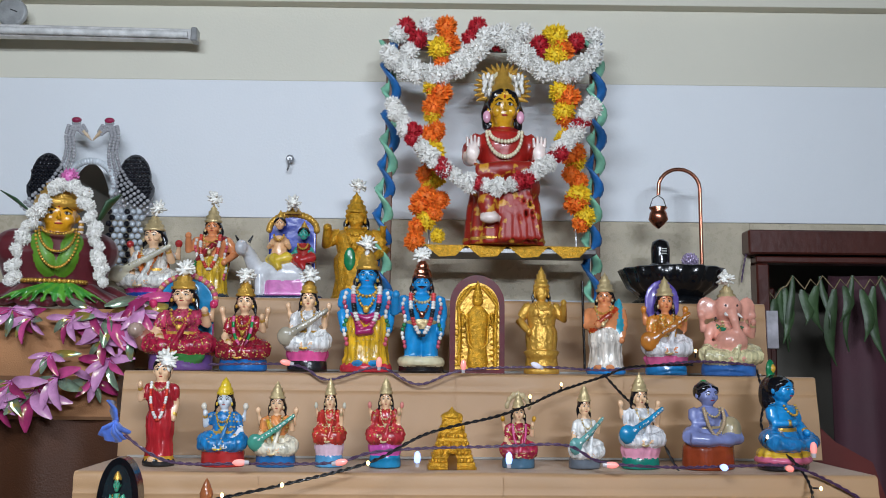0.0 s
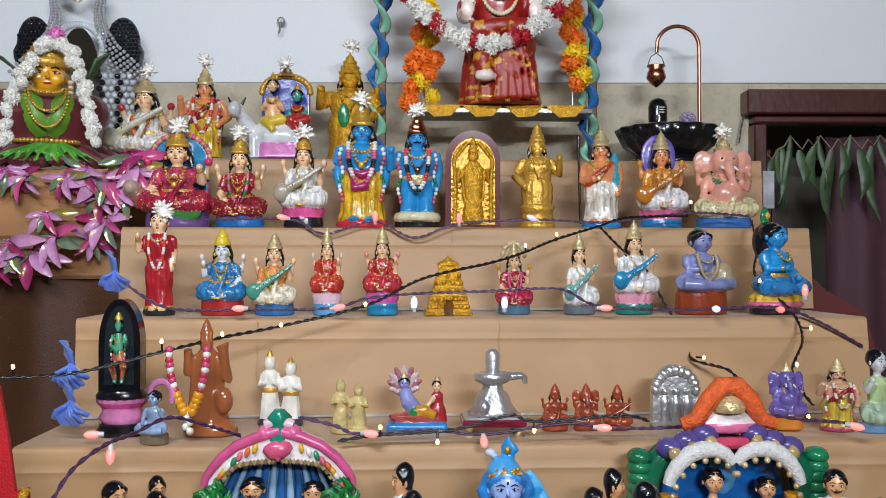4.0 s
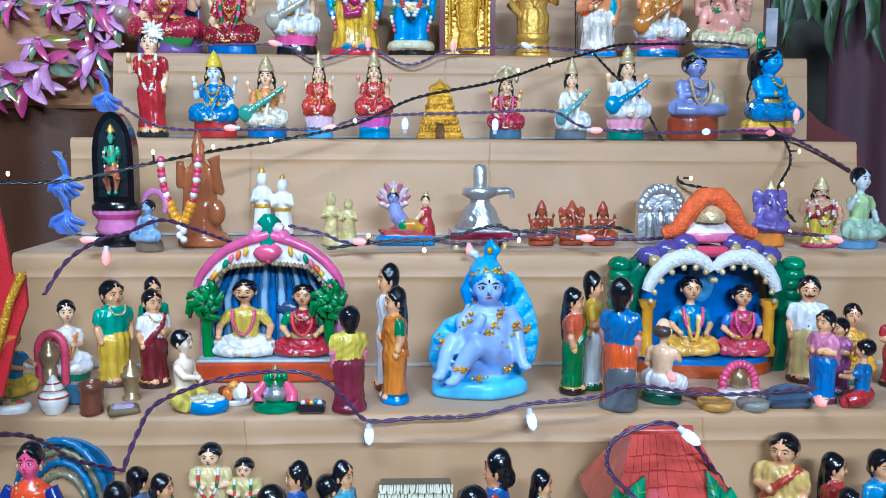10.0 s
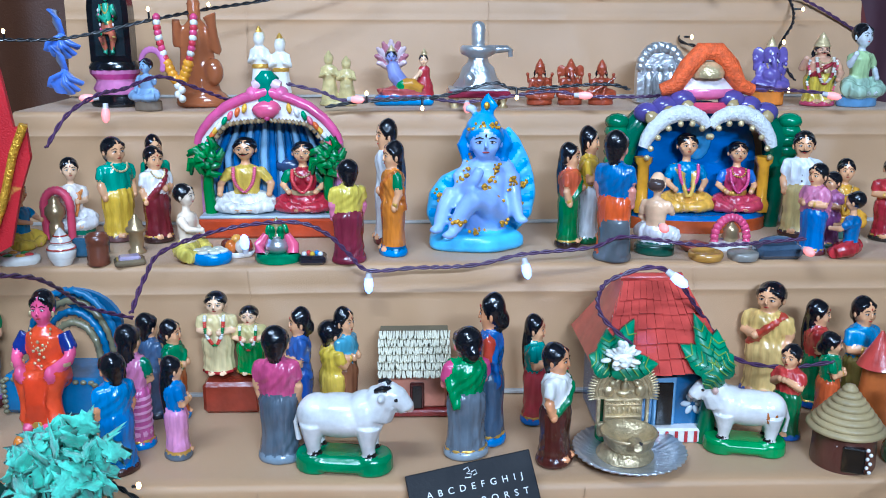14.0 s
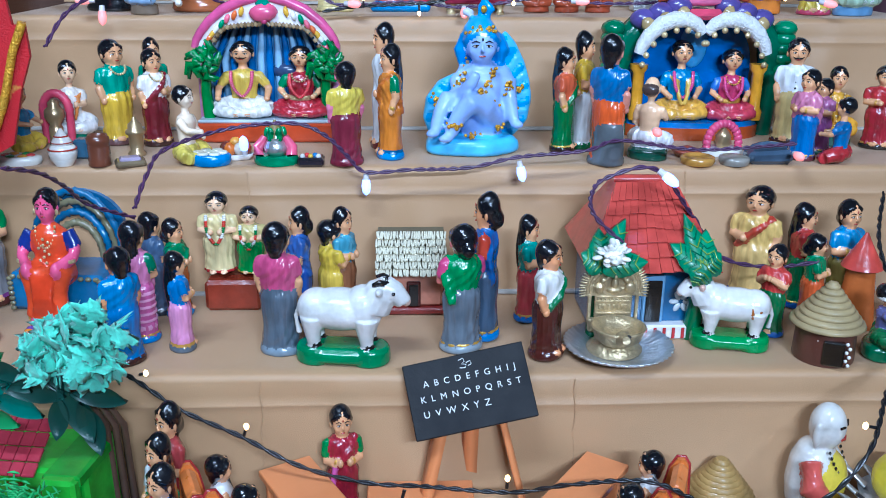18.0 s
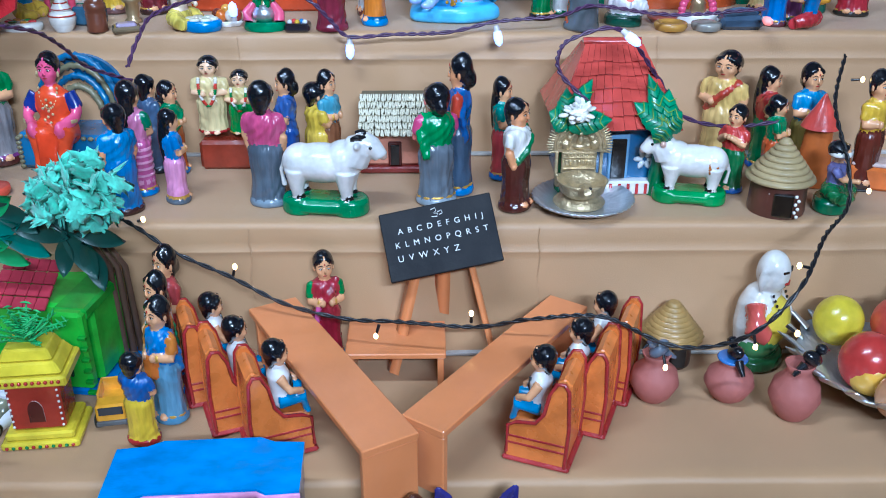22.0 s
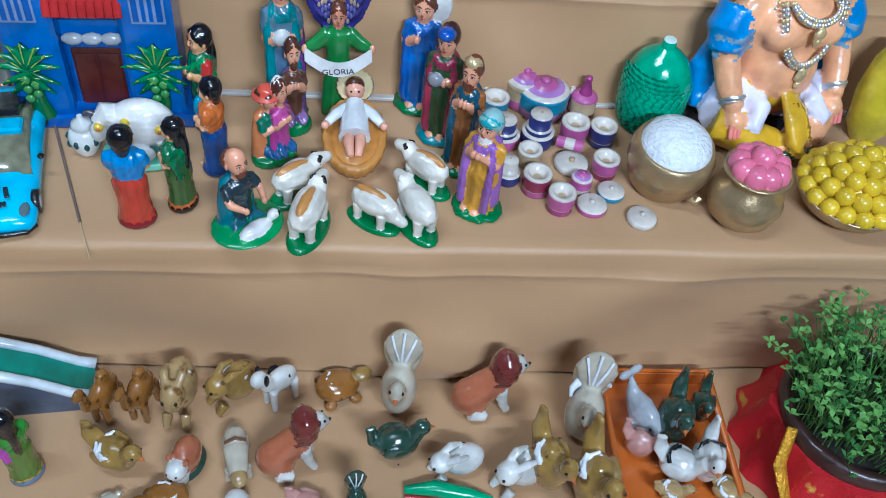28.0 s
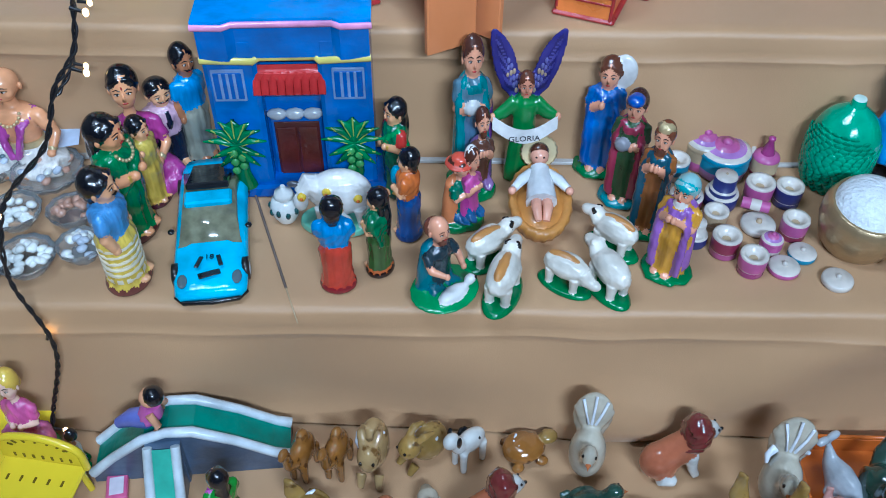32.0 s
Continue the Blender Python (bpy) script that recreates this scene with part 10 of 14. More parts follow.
def glass_dish(x, y, z, w, label, fill, n, seed):
    t = thing("glass_dish", (x, y, z), label, "dish", "glass dishes")
    piece("glass", t, lambda c: c.lathe([(w * 0.3, 0), (w * 0.33, 0.003), (w * 0.44, 0.016), (w * 0.5, 0.026), (w * 0.485, 0.027), (w * 0.42, 0.018), (w * 0.28, 0.006)], GLASS, n=48, ripple=0.03, ribs=12))
    rng = random.Random(seed)
    for i in range(n):
        a, rr = rng.uniform(0, 6.28), w * 0.36 * math.sqrt(rng.random())
        piece("shell", t, lambda c: c.ball((rr * math.cos(a), rr * math.sin(a), 0.016 + 0.016 * (1 - rr / (w * 0.36)) + rng.uniform(0, 0.006)), (0.0085, 0.0065, 0.0048), fill[i % len(fill)], (rng.uniform(-30, 30), rng.uniform(-30, 30), rng.uniform(0, 180)), n=9, k=6, rough=0.15))


SHW, SHG, SHB = P("e2e4de", 0.3), P("b8c0cc", 0.3), P("b8907a", 0.35)
for pos, fill, n, lab in (((-0.669, 0.504, 0.220, 0.024, 0.109), (SHW, SHB, SHG), 14, "wide glass dish with a few shells and a folded note"), ((-0.690, 0.413, 0.220, 0.043, 0.081), (SHW,), 26, "glass dish heaped with white shells"), ((-0.643, 0.322, 0.220, 0.054, 0.084), (SHW,), 28, "glass dish heaped with round white shells"), ((-0.609, 0.417, 0.220, 0.030, 0.069), (SHB, P("a8806a", 0.35)), 16, "glass dish of tan cone shells"), ((-0.575, 0.346, 0.220, 0.043, 0.066), (SHG, SHW), 22, "glass dish of small striped shells"), ((-0.697, 0.300, 0.220, 0.059, 0.065), (SHW, SHG), 22, "glass dish of white shells at the step's end"), ((-0.754, 0.517, 0.220, 0.023, 0.072), (SHG, P("5a6a70", 0.3)), 18, "glass dish of dark mussel shells")):
    x, y, z, h, w = pos
    glass_dish(x, y, z, w, lab, fill, n, int(x * 1000))
x, y, z, h, w = -0.672, 0.560, 0.220, 0.028, 0.080
c = Clay()
c.box((0, 0, 0), (w, 0.05, 0.001), P("b8c4d8", 0.6), 0.0003, (8, -4, 10))
ob = c.done("folded_note")
ob.location = (x, y, z + 0.042)
tagged(ob, "pale blue printed paper note lying on a glass dish", "paper")

# nativity figures
NB = "17703a"
def robed(pos, yaw, robe, cloak, label, hair="4a2a20", skin="d89a78", kneel=False, hat=None, veil=None, beard=None, arms=("pray", "pray"), extra=None, low=None, base=NB):
    H_ = P(hair) if hair else None
    f = seated if kneel else standing
    kw_ = dict(kneel=True, baseh=0.1) if kneel else dict(cape=cloak)
    def more(c, k):
        zz = (lambda v: k(v)) if kneel else (lambda v: v)
        if veil:
            c.ball((0, 0.05, (k(0.82) if kneel else 0.9)), (0.13, 0.12, 0.14), P(veil), n=14, k=10)
        if kneel and cloak:
            c.lathe([(0.24, k(0.02)), (0.22, k(0.3)), (0.17, k(0.55)), (0.06, k(0.62))], P(cloak), (0, 0.07, 0), 18, sy=0.6)
        if cloak and not kneel:
            for s in (-1, 1):
                c.tube([(s * 0.09, -0.05, 0.765), (s * 0.145, -0.09, 0.6), (s * 0.15, -0.115, 0.35), (s * 0.14, -0.12, 0.09)], [0.035, 0.05, 0.055, 0.05], ornate(cloak, False), 9, 0.7)
            c.tube([(-0.1, -0.03, 0.75), (-0.03, -0.11, 0.71), (0.05, -0.11, 0.71), (0.11, -0.03, 0.75)], 0.035, ornate(cloak, False), 8)
        if base:
            c.ball((0, 0, 0.02), (0.27, 0.24, 0.05), P(base) if isinstance(base, str) else base, n=20, k=8, rough=0.2)
        if extra:
            extra(c, k)
    return f(*pos, yaw, robe, low or robe, P(skin), base, hair=H_, hat=hat, beard=P(beard) if beard else None, arms=arms, label=label, extra=more, slim=1.08 if kneel else 1.45, **kw_)


robed((-0.075, 0.283, 0.220, 0.148, 0.088), -45, "24343c", "1f6a7a", "kneeling shepherd figurine stroking a lamb", kneel=True, hair=None, beard="6a3c2c", arms=("reach", "reach"), low="1f5a68", extra=lambda c, Z: (c.ball((0, -0.1, Z(0.03)), (0.42, 0.36, 0.045), P("2c8a4c"), n=16, k=6), c.ball((-0.02, -0.26, Z(0.08)), (0.2, 0.1, 0.07), P("dcdad6"), n=12, k=8), c.ball((0.2, -0.28, Z(0.16)), (0.07, 0.06, 0.06), P("dcdad6"), n=10, k=7), c.ball((0.25, -0.3, Z(0.16)), (0.04, 0.035, 0.035), P("1c1a1a"), n=8, k=6), c.ball((0, 0.08, Z(0.78)), (0.12, 0.1, 0.1), P("6a3a2a"), n=10, k=8)))
robed((-0.046, 0.427, 0.220, 0.128, 0.082), -60, "1f6a50", "c87a48", "kneeling shepherd figurine in a pink hat with a bowl", kneel=True, hat="c8503c", low="24507c")
robed((-0.029, 0.423, 0.220, 0.147, 0.058), -50, "b84a94", "a83a88", "kneeling woman figurine in magenta with a white veil", kneel=True, veil="dedcd8", low="2a5a8c")
robed((-0.015, 0.487, 0.220, 0.166, 0.064), -20, "5a3a2c", "6a4a7c", "kneeling bearded man figurine in a brown cloak", kneel=True, beard="5a3220", low="7a5a8a")
robed((-0.031, 0.520, 0.220, 0.248, 0.058), -10, "5a7888", "1f7a80", "standing shepherd figurine in grey holding a lamb", arms=("fold", "fold"), low="54708a", extra=lambda c, k: (c.ball((-0.02, -0.16, 0.6), (0.09, 0.05, 0.05), P("c8c8c4"), n=10, k=7), c.tube([(0.18, 0.03, 0.7), (0.2, 0.04, 0.4), (0.18, 0.03, 0.1)], [0.05, 0.07, 0.06], P("6a3a88"), 8)))
# angel
c = Clay()
AG = P("2f7a38")
c.lathe([(0.17, 0), (0.15, 0.2), (0.11, 0.4), (0.12, 0.55), (0.06, 0.6)], AG, n=20, sy=0.75, ripple=0.06, ribs=7)
for s in (-1, 1):
    c.tube([(s * 0.1, 0, 0.55), (s * 0.2, -0.04, 0.5), (s * 0.3, -0.08, 0.48)], [0.06, 0.055, 0.035], AG, 9)
    c.ball((s * 0.31, -0.09, 0.48), 0.032, P("d89a78"), n=8, k=6)
    # leaf-shaped wing with raised feathers in rows
    rim = [(0.03, 0.5), (0.12, 0.53), (0.23, 0.61), (0.31, 0.74), (0.35, 0.88), (0.35, 0.98), (0.32, 1.0), (0.22, 0.95), (0.13, 0.86), (0.07, 0.74), (0.03, 0.62)]
    c.slab([(s * u, v) for u, v in rim], 0.08, 0.1, P("34307c"))
    for i in range(9):
        u0, v0 = rim[1][0] + 0.012 * i, rim[1][1] + 0.012 * i
        u1, v1 = 0.2 + 0.014 * i, 0.66 + 0.038 * i
        c.tube([(s * (0.06 + 0.012 * i), 0.078, 0.58 + 0.022 * i), (s * (u1 - 0.03), 0.072, v1 - 0.03), (s * u1, 0.078, v1)], [0.012, 0.017, 0.006], P("4a4690") if i % 2 else P("2c2868"), 7, 0.6)
    for q in range(3):
        for i in range(4):
            c.ball((s * (0.085 + 0.03 * i), 0.07, 0.6 + 0.035 * i + 0.045 * q), (0.018, 0.012, 0.02), P("6a68a4") if (i + q) % 3 else P("b09a80"), n=7, k=5)
head(c, 0.66, 0.075, P("c8876a"), P("5a3424"), long=0.5)
vs, n = [], 14
for i in range(n + 1):
    f = i / n
    xx, zz = -0.31 + 0.62 * f, 0.5 - 0.09 * math.sin(math.pi * f)
    vs += [(xx, -0.115 - 0.03 * math.sin(math.pi * f), zz), (xx, -0.13 - 0.035 * math.sin(math.pi * f), zz - 0.085)]
c.add(vs, [(2 * i, 2 * i + 1, 2 * i + 3, 2 * i + 2) for i in range(n)], SCROLL)
c.add([(p[0], p[1] + 0.012, p[2]) for p in vs], [(2 * i + 2, 2 * i + 3, 2 * i + 1, 2 * i) for i in range(n)], SCROLL)
ang = finish(c, *(0.047, 0.530, 0.220, 0.255, 0.098), 0.64, -2, "angel figurine in green with violet wings and a scroll", name="angel_figurine")
ANG = (0.047, 0.530, 0.220, 0.255, 0.098)
writing("GLORIA", ang, 0.0, ANG[3] * 0.345, 0.013, P("2a2a30"), "scroll_word", y=-ANG[4] * 0.262, turn=3)
robed((0.168, 0.553, 0.220, 0.196, 0.081), 15, "2464b0", "2058a8", "standing woman figurine in blue with a white round bundle", veil=None, arms=("pray", "down"), hair="5a3424", extra=lambda c, k: c.ball((0.13, 0.05, 0.9), (0.15, 0.06, 0.15), P("dcdad6"), n=14, k=10))
robed((0.197, 0.482, 0.220, 0.191, 0.075), 25, "2f4a2a", "8a2a44", "standing king figurine in green and maroon carrying a chest", hair="3a2420", arms=("fold", "fold"), base="1f7a84", extra=lambda c, k: (c.ball((0.0, -0.1, 0.98), (0.1, 0.1, 0.05), P("1f4a9a"), n=10, k=7), c.ball((-0.05, -0.17, 0.6), (0.09, 0.06, 0.06), P("8a8a90"), n=10, k=7)))
robed((0.224, 0.413, 0.220, 0.190, 0.068), 30, "8a5424", "1f4a5c", "standing king figurine in brown and teal with a crown", hair="6a3a24", beard="5a3220", extra=lambda c, k: c.lathe([(0.085, 0.94), (0.1, 0.98), (0.09, 1.0), (0.05, 1.02)], BRASS, n=14, ripple=0.1, ribs=6))
robed((0.242, 0.331, 0.220, 0.167, 0.081), 40, "c8922a", "8a5aa8", "kneeling king figurine in gold with a violet cloak", hair="8ab0b0", beard="d8d4cc", extra=lambda c, k: c.lathe([(0.1, 0.92), (0.115, 0.96), (0.06, 1.0)], P("3a9aa0"), n=14))
# child on straw
nx_, ny_, nz_ = (0.072, 0.395, 0.220)
c = Clay()
STR = P("b8803a", 0.5)
c.lathe([(0.045, 0), (0.06, 0.01), (0.068, 0.03), (0.062, 0.038), (0.045, 0.022)], STR, (0, -0.004, 0), 64, sx=0.66, sy=1.0, ripple=0.022, ribs=21)
c.ball((0, 0.0, 0.02), (0.036, 0.058, 0.014), STR, n=16, k=8, rough=0.3)
c.lathe([(0.024, -0.001), (0.0265, 0.0), (0.024, 0.002)], P("cbb98c", 0.5), (0, 0.066, 0.052), 64, ripple=0.03, ribs=21, tilt=Euler((radians(70), 0, 0)).to_matrix())
c.tube([(0, 0.042, 0.042), (0, 0.01, 0.042), (0, -0.018, 0.04)], [0.014, 0.019, 0.022], P("e0e2e2"), 12)
for s in (-1, 1):
    c.tube([(s * 0.012, 0.034, 0.042), (s * 0.026, 0.018, 0.046), (s * 0.037, 0.004, 0.044)], [0.008, 0.008, 0.006], P("e0e2e2"), 8)
    c.ball((s * 0.04, 0.0, 0.044), 0.006, P("e0a488"), n=8, k=6)
    c.tube([(s * 0.007, -0.016, 0.042), (s * 0.008, -0.032, 0.048), (s * 0.005, -0.05, 0.04)], [0.008, 0.0075, 0.005], P("e0a488"), 8)
c.ball((0, 0.056, 0.054), (0.0135, 0.0135, 0.0145), P("e0a488"), n=14, k=10)
c.ball((0, 0.062, 0.058), (0.0138, 0.0125, 0.013), P("4a2a1c"), n=12, k=8)
for s in (-1, 1):
    c.ball((s * 0.005, 0.0465, 0.061), 0.0018, EYE, n=6, k=4)
ob = c.done("child_figurine")
ob.matrix_world = pose(nx_, ny_ + 0.055, nz_, 8, 0, 0) @ Matrix.Scale(1.05, 4)
tagged(ob, "child figurine in white lying on a straw cradle", "figurine")


def sheep(x, y, z, yaw, L, label, patch=True, down=False):
    c = Clay()
    S_ = P("dcd6c8", 0.35)
    c.lathe([(0.5, 0), (0.52, 0.03), (0.46, 0.09)], P("17703a"), n=24, sx=1.0, sy=0.52)
    for sx in (-0.22, 0.24):
        for s in (-1, 1):
            c.tube([(sx, s * 0.11, 0.4), (sx, s * 0.12, 0.07)], [0.1, 0.06], S_, 9)
    c.ball((0.02, 0, 0.48), (0.42, 0.22, 0.24), S_, n=20, k=14, rough=0.12)
    if patch:
        c.ball((0.06, 0, 0.64), (0.3, 0.09, 0.1), P("c08846", 0.4), n=14, k=8)
    hz = 0.36 if down else 0.62
    c.tube([(-0.28, 0, 0.5), (-0.4, 0, hz), (-0.5, 0, hz - 0.02)], [0.16, 0.13, 0.1], S_, 12)
    c.ball((-0.52, 0, hz - 0.03), (0.14, 0.1, 0.1), S_, n=12, k=8)
    for s in (-1, 1):
        c.tube([(-0.42, s * 0.05, hz + 0.08), (-0.36, s * 0.1, hz + 0.07), (-0.38, s * 0.12, hz - 0.04)], [0.035, 0.035, 0.015], P("1c1a18") if patch and not down else S_, 7)
        c.ball((-0.58, s * 0.05, hz + 0.0), 0.015, EYE, n=6, k=4)
    k = L / 1.05
    ob = c.moulded("sheep_figurine", Matrix.Scale(k, 4), k * 0.016)
    ob.matrix_world = pose(x, y, z, 0, 0, yaw)
    return tagged(ob, label, "animal figurine", "sheep")


for pos, yaw, L, patch, down, lab in (((-0.006, 0.336, 0.220, 0.116, 0.063), 215, 0.09, True, False, "white and brown sheep figurine with black ears on green"), ((0.012, 0.271, 0.220, 0.131, 0.053), 250, 0.1, True, False, "white and brown sheep figurine with black ears on green"), ((0.098, 0.290, 0.220, 0.082, 0.073), -35 + 180, 0.085, True, True, "white and brown lamb figurine grazing on green"), ((0.171, 0.362, 0.220, 0.102, 0.063), -40, 0.09, True, False, "white and brown sheep figurine looking up"), ((0.155, 0.284, 0.220, 0.127, 0.053), -62, 0.095, False, False, "plain white sheep figurine on green")):
    x, y, z, h, w = pos
    sheep(x, y + 0.01, z, yaw, L, lab, patch, down)

# turned wooden kitchen toys
LACQ = {"n": P("2a2f6a", 0.5), "p": P("b0558f", 0.5), "r": P("8a2a4c", 0.5), "b": P("2f7f9c", 0.5), "w": P("c8c0b4", 0.4), "t": P("b09a78", 0.4), "m": P("9a3a7a", 0.3), "l": P("a878b8", 0.3)}


def turned(pos, cols, label, shape="cup"):
    x, y, z, h, w = pos
    t = thing("toy_vessel", (x, y, z), label, "toy vessel", "lacquered kitchen toys")
    r = w / 2
    h = min(h, w * {"cup": 0.85, "bottle": 1.6}.get(shape, 1.15))
    a, b = LACQ[cols[0]], LACQ[cols[1]]
    if shape == "cup":
        piece("vessel_body", t, lambda c: c.lathe([(r * 0.88, 0), (r * 0.95, h * 0.06), (r * 0.93, h * 0.3), (r * 0.96, h * 0.34), (r, h * 0.86), (r * 0.99, h * 0.9), (r * 0.96, h), (r * 0.66, h), (r * 0.6, h * 0.8), (r * 0.3, h * 0.74), (r * 0.02, h * 0.74)], a, n=28, bands={1: b, 2: LACQ["w"], 5: LACQ["w"], 6: LACQ["w"], 7: LACQ["w"], 8: LACQ["w"], 9: LACQ["t"]}))
    elif shape == "stack":
        piece("vessel_body", t, lambda c: c.lathe([(r * 0.94, 0), (r, h * 0.06), (r, h * 0.38), (r * 0.97, h * 0.42), (r * 0.7, h * 0.43)], a, n=28, bands={2: LACQ["w"], 3: LACQ["w"]}))
        piece("lid", t, lambda c: c.lathe([(r * 0.8, h * 0.43), (r * 0.82, h * 0.55), (r * 0.66, h * 0.57), (r * 0.67, h * 0.93), (r * 0.63, h * 0.97), (r * 0.08, h)], b, n=26, bands={1: LACQ["w"], 3: LACQ["w"], 4: LACQ["w"]}))
        piece("knob", t, lambda c: c.lathe([(r * 0.09, h * 0.99), (r * 0.06, h * 1.03), (0.0005, h * 1.04)], LACQ["t"], n=10))
    elif shape == "bottle":
        piece("vessel_body", t, lambda c: c.lathe([(r * 0.92, 0), (r, h * 0.05), (r, h * 0.12), (r * 0.96, h * 0.15), (r * 0.98, h * 0.44), (r * 0.9, h * 0.5), (r * 0.5, h * 0.56)], LACQ["t"], n=26, bands={1: LACQ["r"], 4: b, 5: b}))
        piece("stopper", t, lambda c: c.lathe([(r * 0.5, h * 0.55), (r * 0.36, h * 0.72), (r * 0.2, h * 0.9), (r * 0.27, h * 0.94), (r * 0.24, h), (r * 0.05, h * 1.02)], LACQ["m"], n=18))
    elif shape == "disc":
        piece("vessel_body", t, lambda c: c.lathe([(r * 0.9, 0), (r, 0.003), (r, 0.009), (r * 0.9, 0.011), (r * 0.3, 0.012)], a, n=26, bands={2: LACQ["w"], 3: LACQ["w"]}))
        piece("knob", t, lambda c: c.lathe([(r * 0.18, 0.012), (r * 0.16, 0.016), (r * 0.05, 0.017)], b, n=12))
    else:
        piece("vessel_body", t, lambda c: c.lathe([(r * 0.82, 0), (r * 0.95, h * 0.06), (r, h * 0.3), (r * 0.98, h * 0.55)], a, n=28, bands={1: b}))
        piece("lid", t, lambda c: c.lathe([(r * 0.98, h * 0.55), (r * 1.02, h * 0.6), (r * 0.98, h * 0.68), (r * 0.78, h * 0.75), (r * 0.5, h * 0.79), (r * 0.46, h * 0.85), (r * 0.2, h * 0.88)], a, n=28, bands={2: LACQ["w"], 3: LACQ["l"], 4: LACQ["p"], 5: LACQ["p"]}))
        piece("knob", t, lambda c: c.lathe([(r * 0.2, h * 0.87), (r * 0.22, h * 0.93), (r * 0.06, h * 0.97)], LACQ["p"], n=14))


for pos, cols, shape in (((0.287, 0.571, 0.220, 0.057, 0.034), "bn", "cup"), ((0.335, 0.565, 0.220, 0.103, 0.060), "tp", "lid"), ((0.397, 0.569, 0.220, 0.070, 0.040), "mr", "cup"), ((0.363, 0.549, 0.220, 0.064, 0.080), "bl", "lid"), ((0.428, 0.547, 0.220, 0.068, 0.043), "tp", "bottle"), ((0.288, 0.537, 0.220, 0.034, 0.042), "bw", "cup"), ((0.294, 0.471, 0.220, 0.047, 0.050), "pn", "stack"), ((0.346, 0.473, 0.220, 0.065, 0.050), "nn", "stack"), ((0.403, 0.481, 0.220, 0.042, 0.044), "pt", "cup"), ((0.446, 0.476, 0.220, 0.040, 0.042), "nn", "cup"), ((0.292, 0.389, 0.220, 0.059, 0.036), "nw", "stack"), ((0.327, 0.425, 0.220, 0.030, 0.037), "tt", "cup"), ((0.391, 0.420, 0.220, 0.010, 0.051), "wt", "disc"), ((0.396, 0.372, 0.220, 0.040, 0.032), "pw", "lid"), ((0.437, 0.406, 0.220, 0.049, 0.040), "pr", "cup"), ((0.330, 0.369, 0.220, 0.039, 0.042), "rp", "cup"), ((0.360, 0.333, 0.220, 0.046, 0.040), "pm", "cup"), ((0.440, 0.362, 0.220, 0.029, 0.040), "bw", "disc"), ((0.407, 0.334, 0.220, 0.031, 0.044), "pw", "disc"), ((0.475, 0.311, 0.220, 0.029, 0.043), "ww", "disc")):
    turned(pos, cols, {"cup": "small lacquered wooden cup with coloured bands", "disc": "flat pale wooden toy lid with a knob", "lid": "lidded lacquered wooden toy pot with coloured bands", "stack": "lacquered wooden toy jar with a stepped lid", "bottle": "tan lacquered toy bottle with a pink stopper"}[shape], shape)
x, y, z, h, w = 0.390, 0.446, 0.220, 0.025, 0.040
c = Clay()
c.tube([(-w * 0.5, 0, 0), (-w * 0.2, 0, 0), (w * 0.2, 0, 0), (w * 0.5, 0, 0)], 0.0085, LACQ["p"], 14)
c.tube([(-w * 0.18, 0, 0), (w * 0.18, 0, 0)], 0.0088, LACQ["w"], 14)
ob = c.done("toy_roller")
ob.matrix_world = pose(x, y, 0.22 + 0.0215, 0, 0, -20)
tagged(ob, "pink and white lacquered toy rolling pin", "toy roller")

# big clay provisions and the seated king
x, y, z, h, w = 0.547, 0.530, 0.220, 0.154, 0.123
x -= 0.020
w *= 0.86
c = Clay()
GJ = P("1f9a74", 0.18)
gprof = [(max(0.012, w * 0.5 * max(0, 1 - abs(2 * f - 0.86) ** 2.5 / 1.4) ** 0.62), h * 0.92 * f) for f in [k / 22 for k in range(23)]]
c.lathe(gprof, GJ, n=36)
for j in range(17):
    rr, zz = gprof[1 + j]
    slope = math.atan2(gprof[2 + j][0] - gprof[j][0], gprof[2 + j][1] - gprof[j][1])
    n = max(8, int(2 * math.pi * rr / 0.0135))
    for i in range(n):
        a = 2 * math.pi * (i + 0.5 * (j % 2)) / n + 0.2 * math.sin(j * 2.3)
        if j > 11 and math.sin(a + 0.7) > 0.1 - 0.16 * (j - 11) or zz < 0.004:
            continue
        c.ball((rr * math.cos(a), rr * math.sin(a), zz), (0.0017, 0.0068, 0.0066), GJ, (0, math.degrees(-slope), math.degrees(a)), n=8, k=5)
c.lathe([(0.014, h * 0.86), (0.011, h * 0.94), (0.010, h * 0.99), (0.009, h)], GJ, n=14, bands={2: P("c8e0d4")})
ob = c.done("clay_custard_apple")
ob.location = (x, y, z)
tagged(ob, "large glossy green clay custard apple with knobbly skin", "fruit")
x, y, z, h, w = 0.549, 0.393, 0.220, 0.106, 0.136
x -= 0.028
w *= 0.9
h = 0.095
rp = thing("rice_pot", (x, y, z), "bronze clay pot heaped with white rice", "pot")
rp.rotation_euler = (radians(8), 0, 0)
piece("pot_body", rp, lambda c: c.lathe([(w * 0.34, 0), (w * 0.42, h * 0.15), (w * 0.5, h * 0.5), (w * 0.5, h * 0.72), (w * 0.45, h * 0.88), (w * 0.42, h * 0.9), (w * 0.4, h * 0.84)], BRONZE, n=36))
piece("lug", rp, lambda c: c.tube([(0.02, -w * 0.49, h * 0.42), (0.028, -w * 0.53, h * 0.36), (0.036, -w * 0.49, h * 0.42)], 0.005, BRONZE, 8))
RICE = surface("white_rice", srgb("dadfe2"), 0.6, grain=1.0, grain_size=160, var=0.12, var_size=70)
